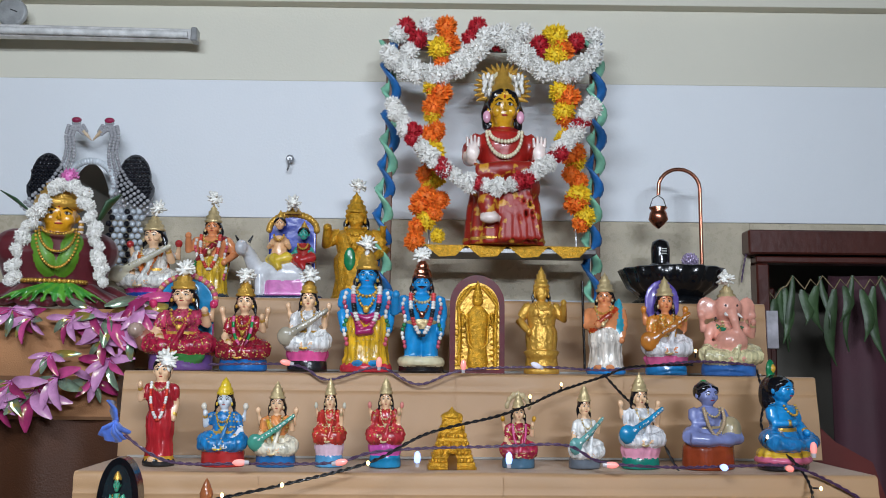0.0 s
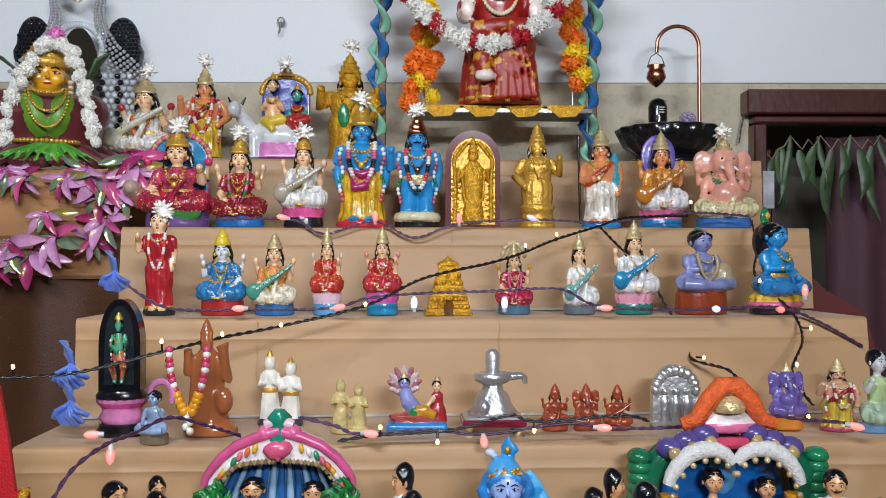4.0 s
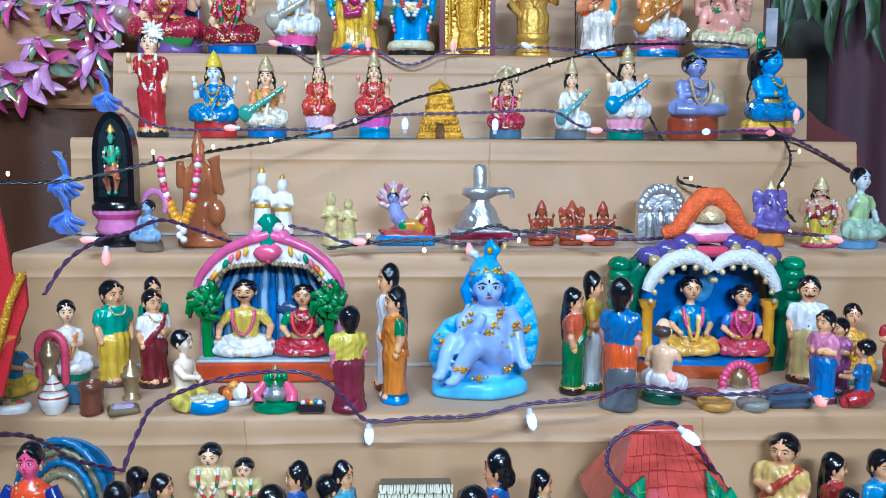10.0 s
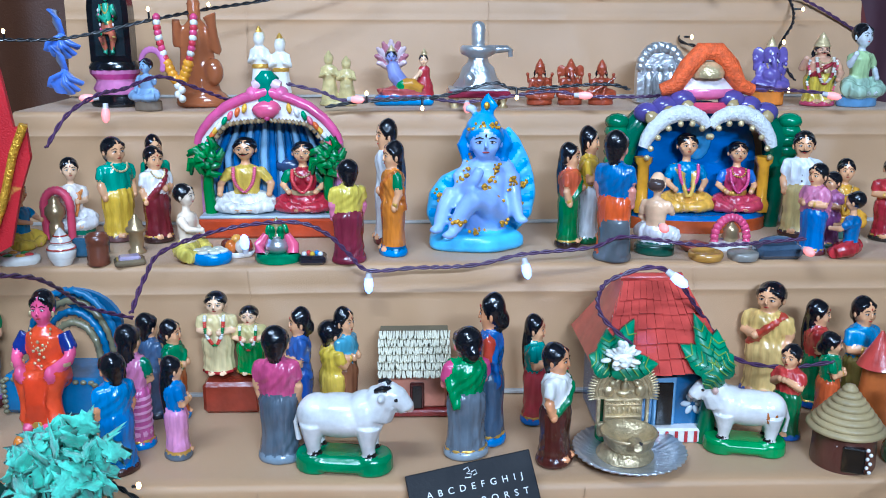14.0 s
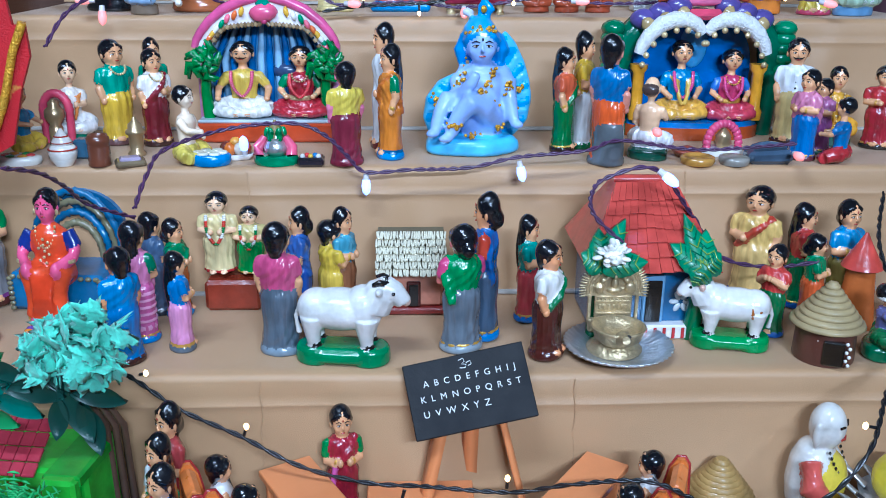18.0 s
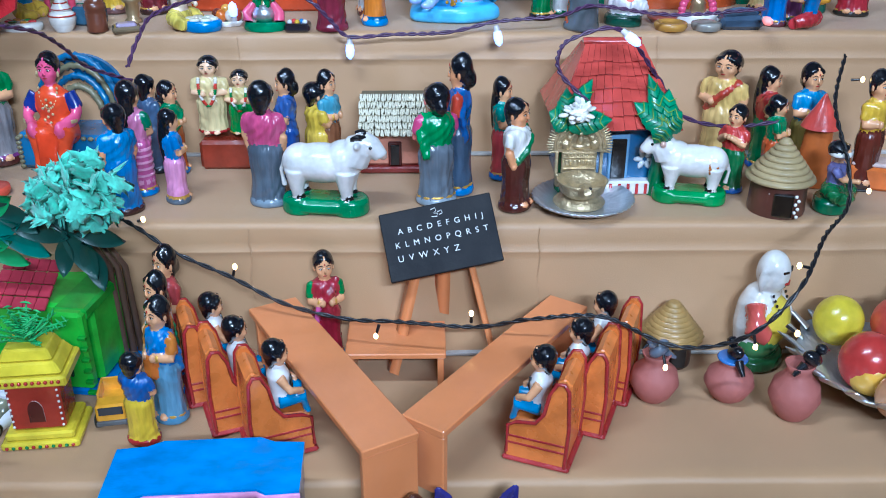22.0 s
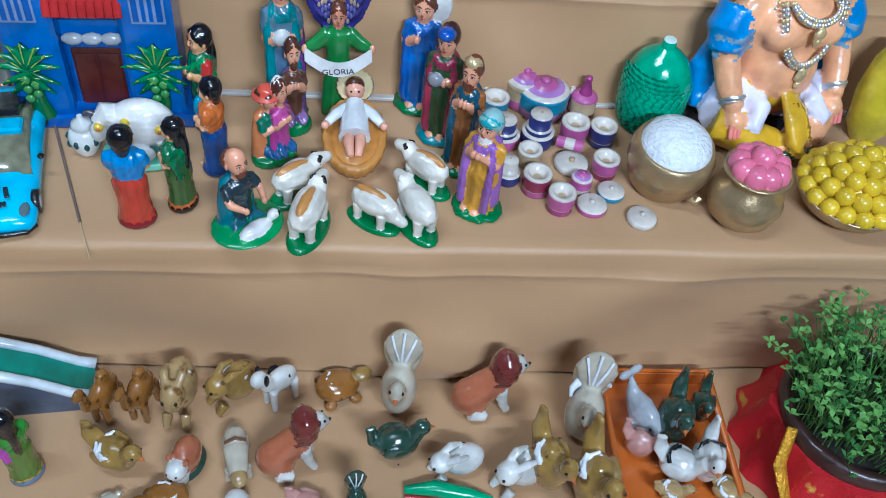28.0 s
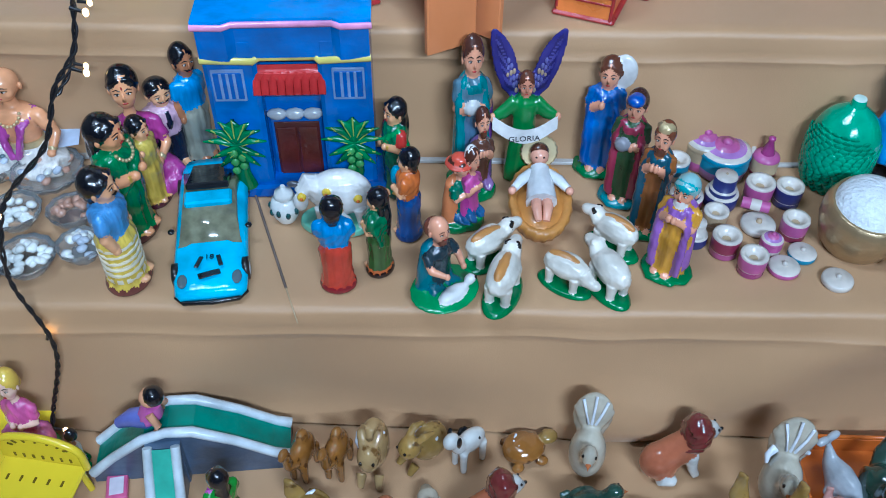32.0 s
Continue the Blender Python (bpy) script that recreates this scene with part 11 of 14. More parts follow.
piece("rice_mound", rp, lambda c: c.lathe([(w * 0.42, h * 0.86), (w * 0.38, h * 1.0), (w * 0.26, h * 1.1), (w * 0.12, h * 1.15), (0.002, h * 1.16)], RICE, n=36))
x, y, z, h, w = 0.650, 0.324, 0.220, 0.129, 0.108
x -= 0.030
h = 0.1
pp = thing("sweet_pot", (x, y, z), "bronze clay pot filled with pink sweets", "pot")
piece("pot_body", pp, lambda c: c.lathe([(w * 0.3, 0), (w * 0.44, h * 0.16), (w * 0.5, h * 0.4), (w * 0.44, h * 0.6), (w * 0.32, h * 0.72), (w * 0.31, h * 0.76), (w * 0.44, h * 0.9), (w * 0.45, h * 0.92), (w * 0.41, h * 0.93)], BRONZE, n=36))
for i in range(10):
    a = i * 0.7 if i else 0
    rr = 0.0 if i == 9 else w * 0.24
    piece("pink_sweet", pp, lambda c: c.ball((rr * math.cos(a), rr * math.sin(a), h * (0.97 + 0.14 * (i == 9))), (0.0185, 0.0185, 0.019), P("d8708c"), n=12, k=8, rough=0.1))
x, y, z, h, w = 0.813, 0.345, 0.220, 0.116, 0.166
x -= 0.025
lb_ = thing("laddu_bowl", (x, y, z), "silver clay bowl heaped with yellow laddus", "bowl")
piece("bowl_body", lb_, lambda c: c.lathe([(w * 0.26, 0), (w * 0.4, 0.016), (w * 0.5, 0.04), (w * 0.49, 0.044), (w * 0.38, 0.026)], BRONZE, n=36))
YL = P("d0b018", 0.35)
k = 0
for ring, (cnt, rr, zz) in enumerate(((18, 0.42, 0.045), (15, 0.34, 0.064), (11, 0.24, 0.082), (6, 0.13, 0.096), (1, 0.0, 0.104))):
    for i in range(cnt):
        a = 2 * math.pi * (i + 0.5 * (ring % 2)) / cnt
        piece("laddu", lb_, lambda c: c.ball((w * rr * math.cos(a), w * rr * math.sin(a), zz), 0.0145, YL, n=9, k=7, rough=0.08))
piece("laddu_core", lb_, lambda c: c.lathe([(w * 0.4, 0.03), (w * 0.36, 0.06), (w * 0.2, 0.085), (0.01, 0.095)], YL, n=26))
# gourd behind
x, y, z, h, w = 0.783, 0.480, 0.220, 0.187, 0.085
pot("yellow_gourd", x + 0.1, y + 0.03, z, h, w / 2, P("c8b828"), "ribbed yellow clay gourd", "gourd", prof=[(0.5, 0), (0.85, 0.15), (1.0, 0.45), (0.9, 0.75), (0.5, 0.95), (0.1, 1.0)])
c = Clay()
KS, SILK, KYEL, KBLU = P("e9ab7c", 0.35), P("dcd8ea", 0.4), P("d4a81c", 0.4), P("2a86cc", 0.35)
c.lathe([(0.33, 0), (0.34, 0.02), (0.3, 0.04)], P("2a2430"), n=28, sy=0.75)
for s in (-1, 1):
    c.tube([(s * 0.07, 0.04, 0.14), (s * 0.2, -0.06, 0.15), (s * 0.31, -0.13, 0.12)], [0.13, 0.115, 0.09], SILK, 16)
    c.tube([(s * 0.31, -0.13, 0.11), (s * 0.17, -0.24, 0.08), (s * 0.03, -0.27, 0.06)], [0.09, 0.08, 0.055], KS if s > 0 else KYEL, 14)
    c.ball((-s * 0.06, -0.31, 0.045), (0.085, 0.042, 0.032), KS, (0, 0, s * 12), n=12, k=7)
    c.ball((s * 0.225, 0.0, 0.565), (0.075, 0.07, 0.06), KS, n=12, k=8)
    c.tube([(s * 0.24, 0.0, 0.55), (s * 0.285, -0.02, 0.46), (s * 0.3, -0.04, 0.37), (s * 0.29, -0.12, 0.27), (s * 0.265, -0.19, 0.2)], [0.07, 0.066, 0.064, 0.058, 0.045], KS, 14)
    c.tube([(s * 0.262, 0.03, 0.54), (s * 0.305, 0.005, 0.46), (s * 0.315, -0.02, 0.39)], [0.098, 0.104, 0.092], KBLU, 16)
    for q in range(3):
        c.tube([(s * 0.2, -0.05, 0.5 - 0.04 * q), (s * 0.3, -0.1, 0.47 - 0.045 * q), (s * 0.38, -0.03, 0.46 - 0.04 * q)], 0.011, P("7a9ab0", 0.3), 6)
    c.tube([(s * 0.25, 0.1, 0.4), (s * 0.32, 0.06, 0.26), (s * 0.33, 0.0, 0.1)], [0.05, 0.07, 0.05], KBLU, 10, 0.7)
    for q in (0, 1):
        c.lathe([(0.054, -0.009), (0.059, 0.0), (0.054, 0.009)], SILVER, (s * 0.275, -0.155, 0.222 + 0.018 * q), 16, tilt=Euler((radians(-35), 0, 0)).to_matrix())
    c.ball((s * 0.265, -0.215, 0.165), (0.052, 0.05, 0.04), KS, n=10, k=8)
    for q in range(4):
        c.tube([(s * (0.235 + 0.02 * q), -0.24, 0.165), (s * (0.232 + 0.022 * q), -0.265, 0.11)], [0.014, 0.011], P("e2887a", 0.35), 7)
    c.ball((s * 0.1, -0.125, 0.49), (0.105, 0.062, 0.065), KS, n=14, k=9)
    c.tube([(s * 0.16, -0.06, 0.2), (s * 0.14, -0.21, 0.2), (s * 0.2, -0.27, 0.14)], [0.055, 0.05, 0.035], SILK, 10)
c.lathe([(0.2, 0.1), (0.205, 0.2), (0.2, 0.3), (0.22, 0.4), (0.245, 0.5), (0.235, 0.56), (0.18, 0.61), (0.095, 0.64), (0.08, 0.68)], KS, n=30, sy=0.68)
c.ball((0, -0.1, 0.3), (0.165, 0.1, 0.13), KS, n=16, k=10)
c.lathe([(0.2, 0.16), (0.225, 0.2), (0.215, 0.24), (0.19, 0.27)], KYEL, n=26, sy=0.8)
c.tube([(0.0, -0.19, 0.24), (0.015, -0.27, 0.19), (0.03, -0.33, 0.1), (0.03, -0.34, 0.05)], [0.05, 0.09, 0.1, 0.085], KYEL, 14, 0.45)
for dx in (-0.05, 0.0, 0.05):
    c.tube([(0.01 + dx * 0.5, -0.25, 0.24), (0.02 + dx, -0.325, 0.17), (0.03 + dx * 1.3, -0.37, 0.08)], 0.007, P("8a6a10"), 5)
c.tube([(-0.07, -0.365, 0.07), (0.03, -0.385, 0.045), (0.12, -0.36, 0.08)], 0.012, P("1f3a2a"), 6)
for rr, dp, nb, rad, off in ((0.105, 0.035, 25, 0.011, 0.0), (0.12, 0.055, 25, 0.013, 0.0), (0.15, 0.235, 37, 0.014, 0.0), (0.17, 0.25, 37, 0.009, 0.0)):
    for i in range(nb):
        a = math.pi * i / (nb - 1)
        c.ball((rr * math.cos(a), -0.105 - 0.088 * math.sin(a) ** 0.7, 0.62 - dp * math.sin(a) ** 1.2), rad, SILVER if i % 3 else BRASS, n=7, k=5, rough=0.25)
for z0, r0 in ((0.53, 0.03), (0.5, 0.02), (0.345, 0.032), (0.305, 0.018)):
    c.ball((0, -0.205, z0), (r0, 0.014, r0 * 1.1), BRASS, n=10, k=8, rough=0.3)
for s in (-1, 1):
    for q in range(9):
        c.ball((s * (0.15 + 0.014 * q), -0.06 - 0.01 * math.sin(q), 0.6 - 0.018 * q), 0.013, SILVER if q % 2 else BRASS, n=7, k=5, rough=0.3)
head(c, 0.765, 0.112, KS, HAIR, 0.0, -0.04, moustache=True, long=0.5)
for s in (-1, 1):
    c.tube([(s * 0.09, 0.02, 0.82), (s * 0.12, 0.04, 0.72), (s * 0.14, 0.05, 0.63), (s * 0.16, 0.04, 0.59)], [0.05, 0.06, 0.055, 0.03], HAIR, 10)
    c.tube([(0.0, -0.148, 0.728), (s * 0.035, -0.144, 0.722), (s * 0.065, -0.125, 0.735), (s * 0.078, -0.115, 0.752)], [0.01, 0.012, 0.008, 0.003], EYE, 6)
    for q in range(5):
        c.ball((s * (0.108 + 0.004 * math.sin(q)), -0.06, 0.73 - 0.016 * q), 0.014, SILVER, n=7, k=5, rough=0.3)
for q in range(3):
    c.tube([(-0.055, -0.128, 0.806 + 0.013 * q), (0, -0.142, 0.806 + 0.013 * q), (0.055, -0.128, 0.806 + 0.013 * q)], 0.0055, WHITEP, 6)
c.ball((0, -0.15, 0.819), 0.01, LIP, n=7, k=5)
c.lathe([(0.118, 0), (0.128, 0.014), (0.122, 0.04), (0.13, 0.055), (0.116, 0.065)], BRASS, (0, -0.02, 0.842), 30, ripple=0.05, ribs=15)
c.lathe([(0.118, 0.05), (0.135, 0.085), (0.12, 0.13), (0.06, 0.155)], P("14161c"), (0, 0.0, 0.842), 26)
for i in range(11):
    a = math.pi * (0.1 + 0.8 * i / 10)
    c.ball((0.13 * math.cos(a), -0.02 - 0.13 * math.sin(a), 0.9 + 0.016 * math.sin(a)), 0.017, BRASS if i % 2 else SILVER, n=8, k=6, rough=0.3)
c.ball((0, -0.155, 0.93), (0.026, 0.014, 0.03), BRASS, n=10, k=8, rough=0.3)
for s in (-1, 0, 1):
    c.tube([(s * 0.05, -0.125, 0.9), (s * 0.075, -0.12, 0.955), (s * 0.12, -0.075, 0.96), (s * 0.14, -0.02, 0.905)] if s else [(0, -0.13, 0.9), (0, -0.125, 0.99), (0, -0.08, 1.02), (0, 0.0, 0.99)], [0.018, 0.03, 0.032, 0.014], P("c4c6de", 0.4), 10, 0.6)
finish(c, 0.703, 0.55, 0.220, 0.379, 0.229, 0.7, -14, "large seated king figurine with a moustache and jewelled crown", name="king_figurine")


# ---- floor level: slide, ceramic animals, tray, sprouted pot ----
FZ = -0.03
L0, R0 = Vector((-0.564, 0.135, -0.030)), Vector((-0.286, 0.163, -0.030))
dv = R0 - L0
slide = thing("toy_slide", tuple(L0), "grey and green clay playground slide with white edges", "toy slide", yaw=math.degrees(math.atan2(dv.y, dv.x)))
SL, SD, SH = dv.length, 0.062, 0.098
GREY, TEAL, EDGE = P("4a5a70", 0.4), P("1f7a68", 0.4), P("c8d0d4", 0.4)
ridge = [(0.0, 0.012), (0.12, 0.045), (0.3, 0.085), (0.42, SH), (0.55, SH * 0.98), (0.75, 0.066), (0.92, 0.032), (1.0, 0.022)]
piece("slide_body", slide, lambda c: c.slab([(f * SL, z) for f, z in ridge] + [(SL, 0.0), (0.0, 0.0)], 0.0, SD, GREY))
def chute(c):
    vs = []
    for f, z in ridge:
        vs += [(f * SL, 0.007, z + 0.0035), (f * SL, SD - 0.007, z + 0.0035)]
    c.add(vs, [(2 * i, 2 * i + 2, 2 * i + 3, 2 * i + 1) for i in range(len(ridge) - 1)], TEAL, False)
piece("chute", slide, chute)
for yy in (0.004, SD - 0.004):
    piece("white_edge", slide, lambda c: c.tube([(f * SL, yy, z + 0.006) for f, z in ridge], [0.0078 + 0.0007 * math.sin(f * 40) for f, z in ridge], EDGE, 9))
piece("stair_block", slide, lambda c: c.slab([(SL * 0.4 - 0.024, 0.0), (SL * 0.4 + 0.024, 0.0), (SL * 0.4 + 0.024, 0.09), (SL * 0.4 - 0.024, 0.09)], -0.012, 0.004, GREY))
piece("stair_ramp", slide, lambda c: c.add([(SL * 0.4 - 0.022, -0.075, 0.0), (SL * 0.4 + 0.022, -0.075, 0.0), (SL * 0.4 + 0.022, -0.012, 0.088), (SL * 0.4 - 0.022, -0.012, 0.088), (SL * 0.4 - 0.022, -0.012, 0.0), (SL * 0.4 + 0.022, -0.012, 0.0)], [(0, 1, 2, 3), (0, 3, 4), (1, 5, 2), (3, 2, 5, 4), (0, 4, 5, 1)], GREY, False))
piece("stair_face", slide, lambda c: c.add([(SL * 0.4 + a, -0.0765 + 0.063 * b - 0.003 * k, 0.002 + 0.088 * b) for k in (1, 0) for a, b in ((-0.018, 0), (0.018, 0), (0.018, 1), (-0.018, 1))], [(0, 1, 2, 3), (7, 6, 5, 4), (0, 4, 5, 1), (1, 5, 6, 2), (2, 6, 7, 3), (3, 7, 4, 0)], P("5ab096", 0.4), False))
for i in range(8):
    piece("stair_step", slide, lambda c: c.box((SL * 0.4, -0.071 + 0.0075 * i, 0.008 + 0.0105 * i), (0.028, 0.006, 0.004), P("3a9a84", 0.4), 0.001))
for s in (-1, 1):
    piece("white_edge", slide, lambda c: c.tube([(SL * 0.4 + s * 0.021, -0.078, 0.006), (SL * 0.4 + s * 0.019, -0.012, 0.094)], [0.0075, 0.0068], EDGE, 9))


def on_slide(f, z, y=0.03):
    a = math.atan2(dv.y, dv.x)
    return (L0.x + f * SL * math.cos(a) - y * math.sin(a), L0.y + f * SL * math.sin(a) + y * math.cos(a), FZ + z)


c = Clay()
c.tube([(0.0, 0, 0.02), (-0.022, 0, 0.018), (-0.045, 0, 0.004)], [0.017, 0.014, 0.008], P("6a70b8"), 10)
c.tube([(0.0, 0, 0.02), (0.008, 0, 0.035), (0.012, 0, 0.05)], [0.016, 0.017, 0.011], P("c060a8"), 10)
for s in (-1, 1):
    c.tube([(0.01, s * 0.014, 0.045), (0.02, s * 0.02, 0.028), (0.014, s * 0.02, 0.014)], [0.006, 0.0055, 0.004], P("d8a078"), 7)
c.ball((0.012, 0, 0.066), 0.015, P("d8a078"), n=12, k=9)
c.ball((0.017, 0, 0.069), 0.0155, HAIR, n=12, k=9)
o = c.done("clay_figurine")
o.location = on_slide(0.33, 0.088)
tagged(o, "girl figurine in a pink top sitting on a slide", "figurine")
seated(-0.589, 0.161, -0.030, 0.095, 0.047, 70, "e2e2de", "1f6a34", P("c88a5c"), None, kneel=True, arms=("reach", "reach"), label="boy figurine in green shorts at the foot of a slide", face=False)
standing(-0.355, 0.064, -0.030, 0.149, 0.058, 140, "3a8a2a", "5a7a2a", P("d89a5c"), "6a7a94", female=True, braid=True, sash="b84ab0", arms=("fold", "fold"), label="woman figurine in green with a violet shawl", slim=1.25)

GLZ = {k: surface("glaze_" + k, srgb(v), 0.1, coat=0.8, grain=0.35, grain_size=50, var=0.3, var_size=25, speck=sp) for k, v, sp in (("tan", "a88c5c", (srgb("6a4a20"), 45.0, 0.02)), ("brown", "8a5c24", (srgb("4a2c10"), 40.0, 0.03)), ("olive", "94763a", (srgb("5a4018"), 40.0, 0.03)), ("white", "d0d0ca", None), ("clear", "b8b09c", None), ("rust", "b06848", (srgb("cfc0b0"), 9.0, 0.02)), ("maroon", "6a2a28", None), ("green", "2a4438", None), ("pink", "b88a80", None), ("grey", "a8acb0", None))}
WMARK, BMARK = P("e2e6ec", 0.12), P("15171c", 0.12)
TRIM_METALS.extend([WMARK, BMARK])


def ceramic(pos, kind, yaw, col, label, mark=None, second=None):
    x, y, z, h, w = pos
    c = Clay()
    A = GLZ[col]
    B = GLZ[second] if second else A
    if kind == "camel":
        c.ball((0, 0, 0.45), (0.36, 0.2, 0.22), A, n=14, k=10)
        c.ball((0.05, 0, 0.66), (0.16, 0.12, 0.14), A, n=10, k=8)
        c.tube([(-0.3, 0, 0.5), (-0.48, 0, 0.6), (-0.5, 0, 0.85)], [0.14, 0.1, 0.08], A, 10)
        c.ball((-0.57, 0, 0.9), (0.14, 0.08, 0.08), A, n=10, k=8)
        for sx in (-0.22, 0.24):
            for s in (-1, 1):
                c.tube([(sx, s * 0.12, 0.4), (sx, s * 0.12, 0.0)], [0.09, 0.07], A, 8)
    elif kind == "rabbit":
        c.ball((0.12, 0, 0.36), (0.38, 0.27, 0.36), A, n=16, k=12)
        c.ball((-0.32, 0, 0.55), (0.22, 0.2, 0.21), B, n=14, k=10)
        for s in (-1, 1):
            c.tube([(-0.26, s * 0.1, 0.7), (-0.1, s * 0.14, 0.78), (0.12, s * 0.15, 0.72)], [0.07, 0.085, 0.04], B, 8, 0.7)
            c.ball((-0.5, s * 0.1, 0.6), 0.03, EYE, n=6, k=5)
            c.tube([(-0.3, s * 0.14, 0.2), (-0.46, s * 0.15, 0.05)], [0.1, 0.06], A, 8)
    elif kind == "bird":
        c.ball((0, 0, 0.34), (0.36, 0.27, 0.32), A, n=16, k=12)
        c.tube([(0.24, 0, 0.4), (0.42, 0, 0.62), (0.46, 0, 0.9)], [0.16, 0.15, 0.1], B, 10, 0.5)
        c.tube([(-0.24, 0, 0.45), (-0.32, 0, 0.6), (-0.36, 0, 0.66)], [0.16, 0.14, 0.13], A, 10)
        c.ball((-0.38, 0, 0.68), (0.15, 0.14, 0.14), A, n=12, k=9)
        c.tube([(-0.5, 0, 0.66), (-0.62, 0, 0.62)], [0.05, 0.01], P("b86a3a", 0.2), 7)
        for s in (-1, 1):
            c.ball((-0.46, s * 0.1, 0.72), 0.025, EYE, n=6, k=5)
            c.ball((0.06, s * 0.22, 0.4), (0.24, 0.08, 0.18), B, n=10, k=8)
    elif kind == "fantail":
        c.ball((-0.05, 0, 0.3), (0.3, 0.26, 0.3), A, n=16, k=12)
        c.ball((0.2, 0, 0.64), (0.1, 0.27, 0.34), A, n=22, k=12)
        for i in range(9):
            a = -1.1 + 0.275 * i
            c.tube([(0.1, 0.08 * math.sin(a), 0.5), (0.11, 0.2 * math.sin(a), 0.6 + 0.22 * math.cos(a)), (0.17, 0.29 * math.sin(a), 0.62 + 0.36 * math.cos(a))], [0.03, 0.045, 0.035], A, 7)
        for a in (-0.6, 0.0, 0.6):
            c.tube([(0.07, 0.09 * math.sin(a), 0.62), (0.06, 0.2 * math.sin(a), 0.64 + 0.22 * math.cos(a)), (0.13, 0.28 * math.sin(a), 0.64 + 0.34 * math.cos(a))], [0.022, 0.018, 0.022], WMARK, 6)
        c.tube([(-0.24, 0, 0.4), (-0.34, 0, 0.56), (-0.36, 0, 0.6)], [0.14, 0.11, 0.11], A, 10)
        c.ball((-0.4, 0, 0.6), (0.13, 0.11, 0.12), A, n=12, k=9)
        c.tube([(-0.5, 0, 0.58), (-0.6, 0, 0.54)], [0.045, 0.01], P("b86a3a", 0.2), 7)
        for s in (-1, 1):
            c.ball((-0.46, s * 0.08, 0.64), 0.022, EYE, n=6, k=5)
    elif kind == "lion":
        c.ball((0.22, 0, 0.26), (0.27, 0.22, 0.25), A, n=18, k=12)
        c.tube([(0.2, 0, 0.3), (0.02, 0, 0.46), (-0.12, 0, 0.62)], [0.21, 0.19, 0.15], A, 14)
        c.ball((-0.14, 0, 0.72), (0.18, 0.2, 0.22), B, n=20, k=14, rough=0.3)
        for q in range(16):
            an = q * 0.39
            c.tube([(-0.26, 0.14 * math.sin(an), 0.74 + 0.16 * math.cos(an)), (-0.14, 0.21 * math.sin(an), 0.72 + 0.24 * math.cos(an)), (0.02, 0.17 * math.sin(an), 0.66 + 0.2 * math.cos(an))], [0.02, 0.034, 0.012], B, 6)
        c.ball((-0.28, 0, 0.74), (0.13, 0.12, 0.12), GLZ["white"], n=12, k=9)
        c.ball((-0.39, 0, 0.71), (0.06, 0.06, 0.05), GLZ["white"], n=8, k=6)
        c.ball((-0.44, 0, 0.73), 0.022, EYE, n=6, k=5)
        for s in (-1, 1):
            c.ball((-0.36, s * 0.07, 0.8), 0.018, EYE, n=6, k=5)
            c.tube([(-0.1, s * 0.11, 0.45), (-0.15, s * 0.13, 0.2), (-0.22, s * 0.13, 0.05)], [0.09, 0.07, 0.065], GLZ["white"], 9)
            c.tube([(0.26, s * 0.16, 0.15), (0.06, s * 0.19, 0.06)], [0.11, 0.065], GLZ["white"], 9)
    elif kind == "dog":
        c.ball((0.05, 0, 0.5), (0.36, 0.19, 0.2), A, n=14, k=10)
        c.tube([(-0.22, 0, 0.55), (-0.36, 0, 0.75)], [0.16, 0.14], A, 10)
        c.ball((-0.42, 0, 0.8), (0.18, 0.14, 0.14), A, n=12, k=9)
        for sx in (-0.2, 0.28):
            for s in (-1, 1):
                c.tube([(sx, s * 0.12, 0.45), (sx, s * 0.13, 0.0)], [0.09, 0.07], A, 8)
        for s in (-1, 1):
            c.ball((-0.34, s * 0.14, 0.82), (0.06, 0.04, 0.12), BMARK, n=8, k=6)
    elif kind == "turtle":
        c.ball((0.05, 0, 0.35), (0.42, 0.34, 0.32), A, n=18, k=12, rough=0.1)
        c.ball((-0.42, 0, 0.5), (0.2, 0.16, 0.16), B, n=12, k=9)
        for sx in (-0.2, 0.28):
            for s in (-1, 1):
                c.ball((sx, s * 0.3, 0.12), (0.13, 0.1, 0.12), A, n=9, k=7)
    elif kind == "fish":
        c.tube([(-0.46, 0, 0.22), (-0.25, 0, 0.26), (0.05, 0, 0.3), (0.32, 0, 0.42), (0.46, 0, 0.6)], [0.08, 0.2, 0.24, 0.13, 0.05], A, 14)
        for s in (-1, 1):
            c.ball((0.5, s * 0.12, 0.68), (0.08, 0.16, 0.06), A, n=9, k=6)
            c.ball((-0.36, s * 0.14, 0.32), 0.02, EYE, n=6, k=5)
            c.ball((-0.05, s * 0.24, 0.18), (0.14, 0.1, 0.05), A, n=8, k=6)
    elif kind == "otter":
        c.tube([(0.5, 0, 0.3), (0.3, 0, 0.42), (0.0, 0, 0.5), (-0.3, 0, 0.46), (-0.5, 0, 0.4)], [0.08, 0.17, 0.2, 0.16, 0.1], A, 14)
        c.ball((-0.46, 0, 0.46), (0.17, 0.13, 0.14), B, n=12, k=9)
        c.tube([(0.1, 0.16, 0.62), (0.12, 0.0, 0.72), (0.1, -0.16, 0.62)], 0.03, P("6a4a38", 0.15), 7)
        for sx in (-0.25, 0.25):
            for s in (-1, 1):
                c.tube([(sx, s * 0.12, 0.35), (sx - 0.04, s * 0.16, 0.0)], [0.09, 0.06], A, 8)
    elif kind == "pup":
        c.ball((0.1, 0, 0.42), (0.34, 0.24, 0.38), A, n=18, k=12)
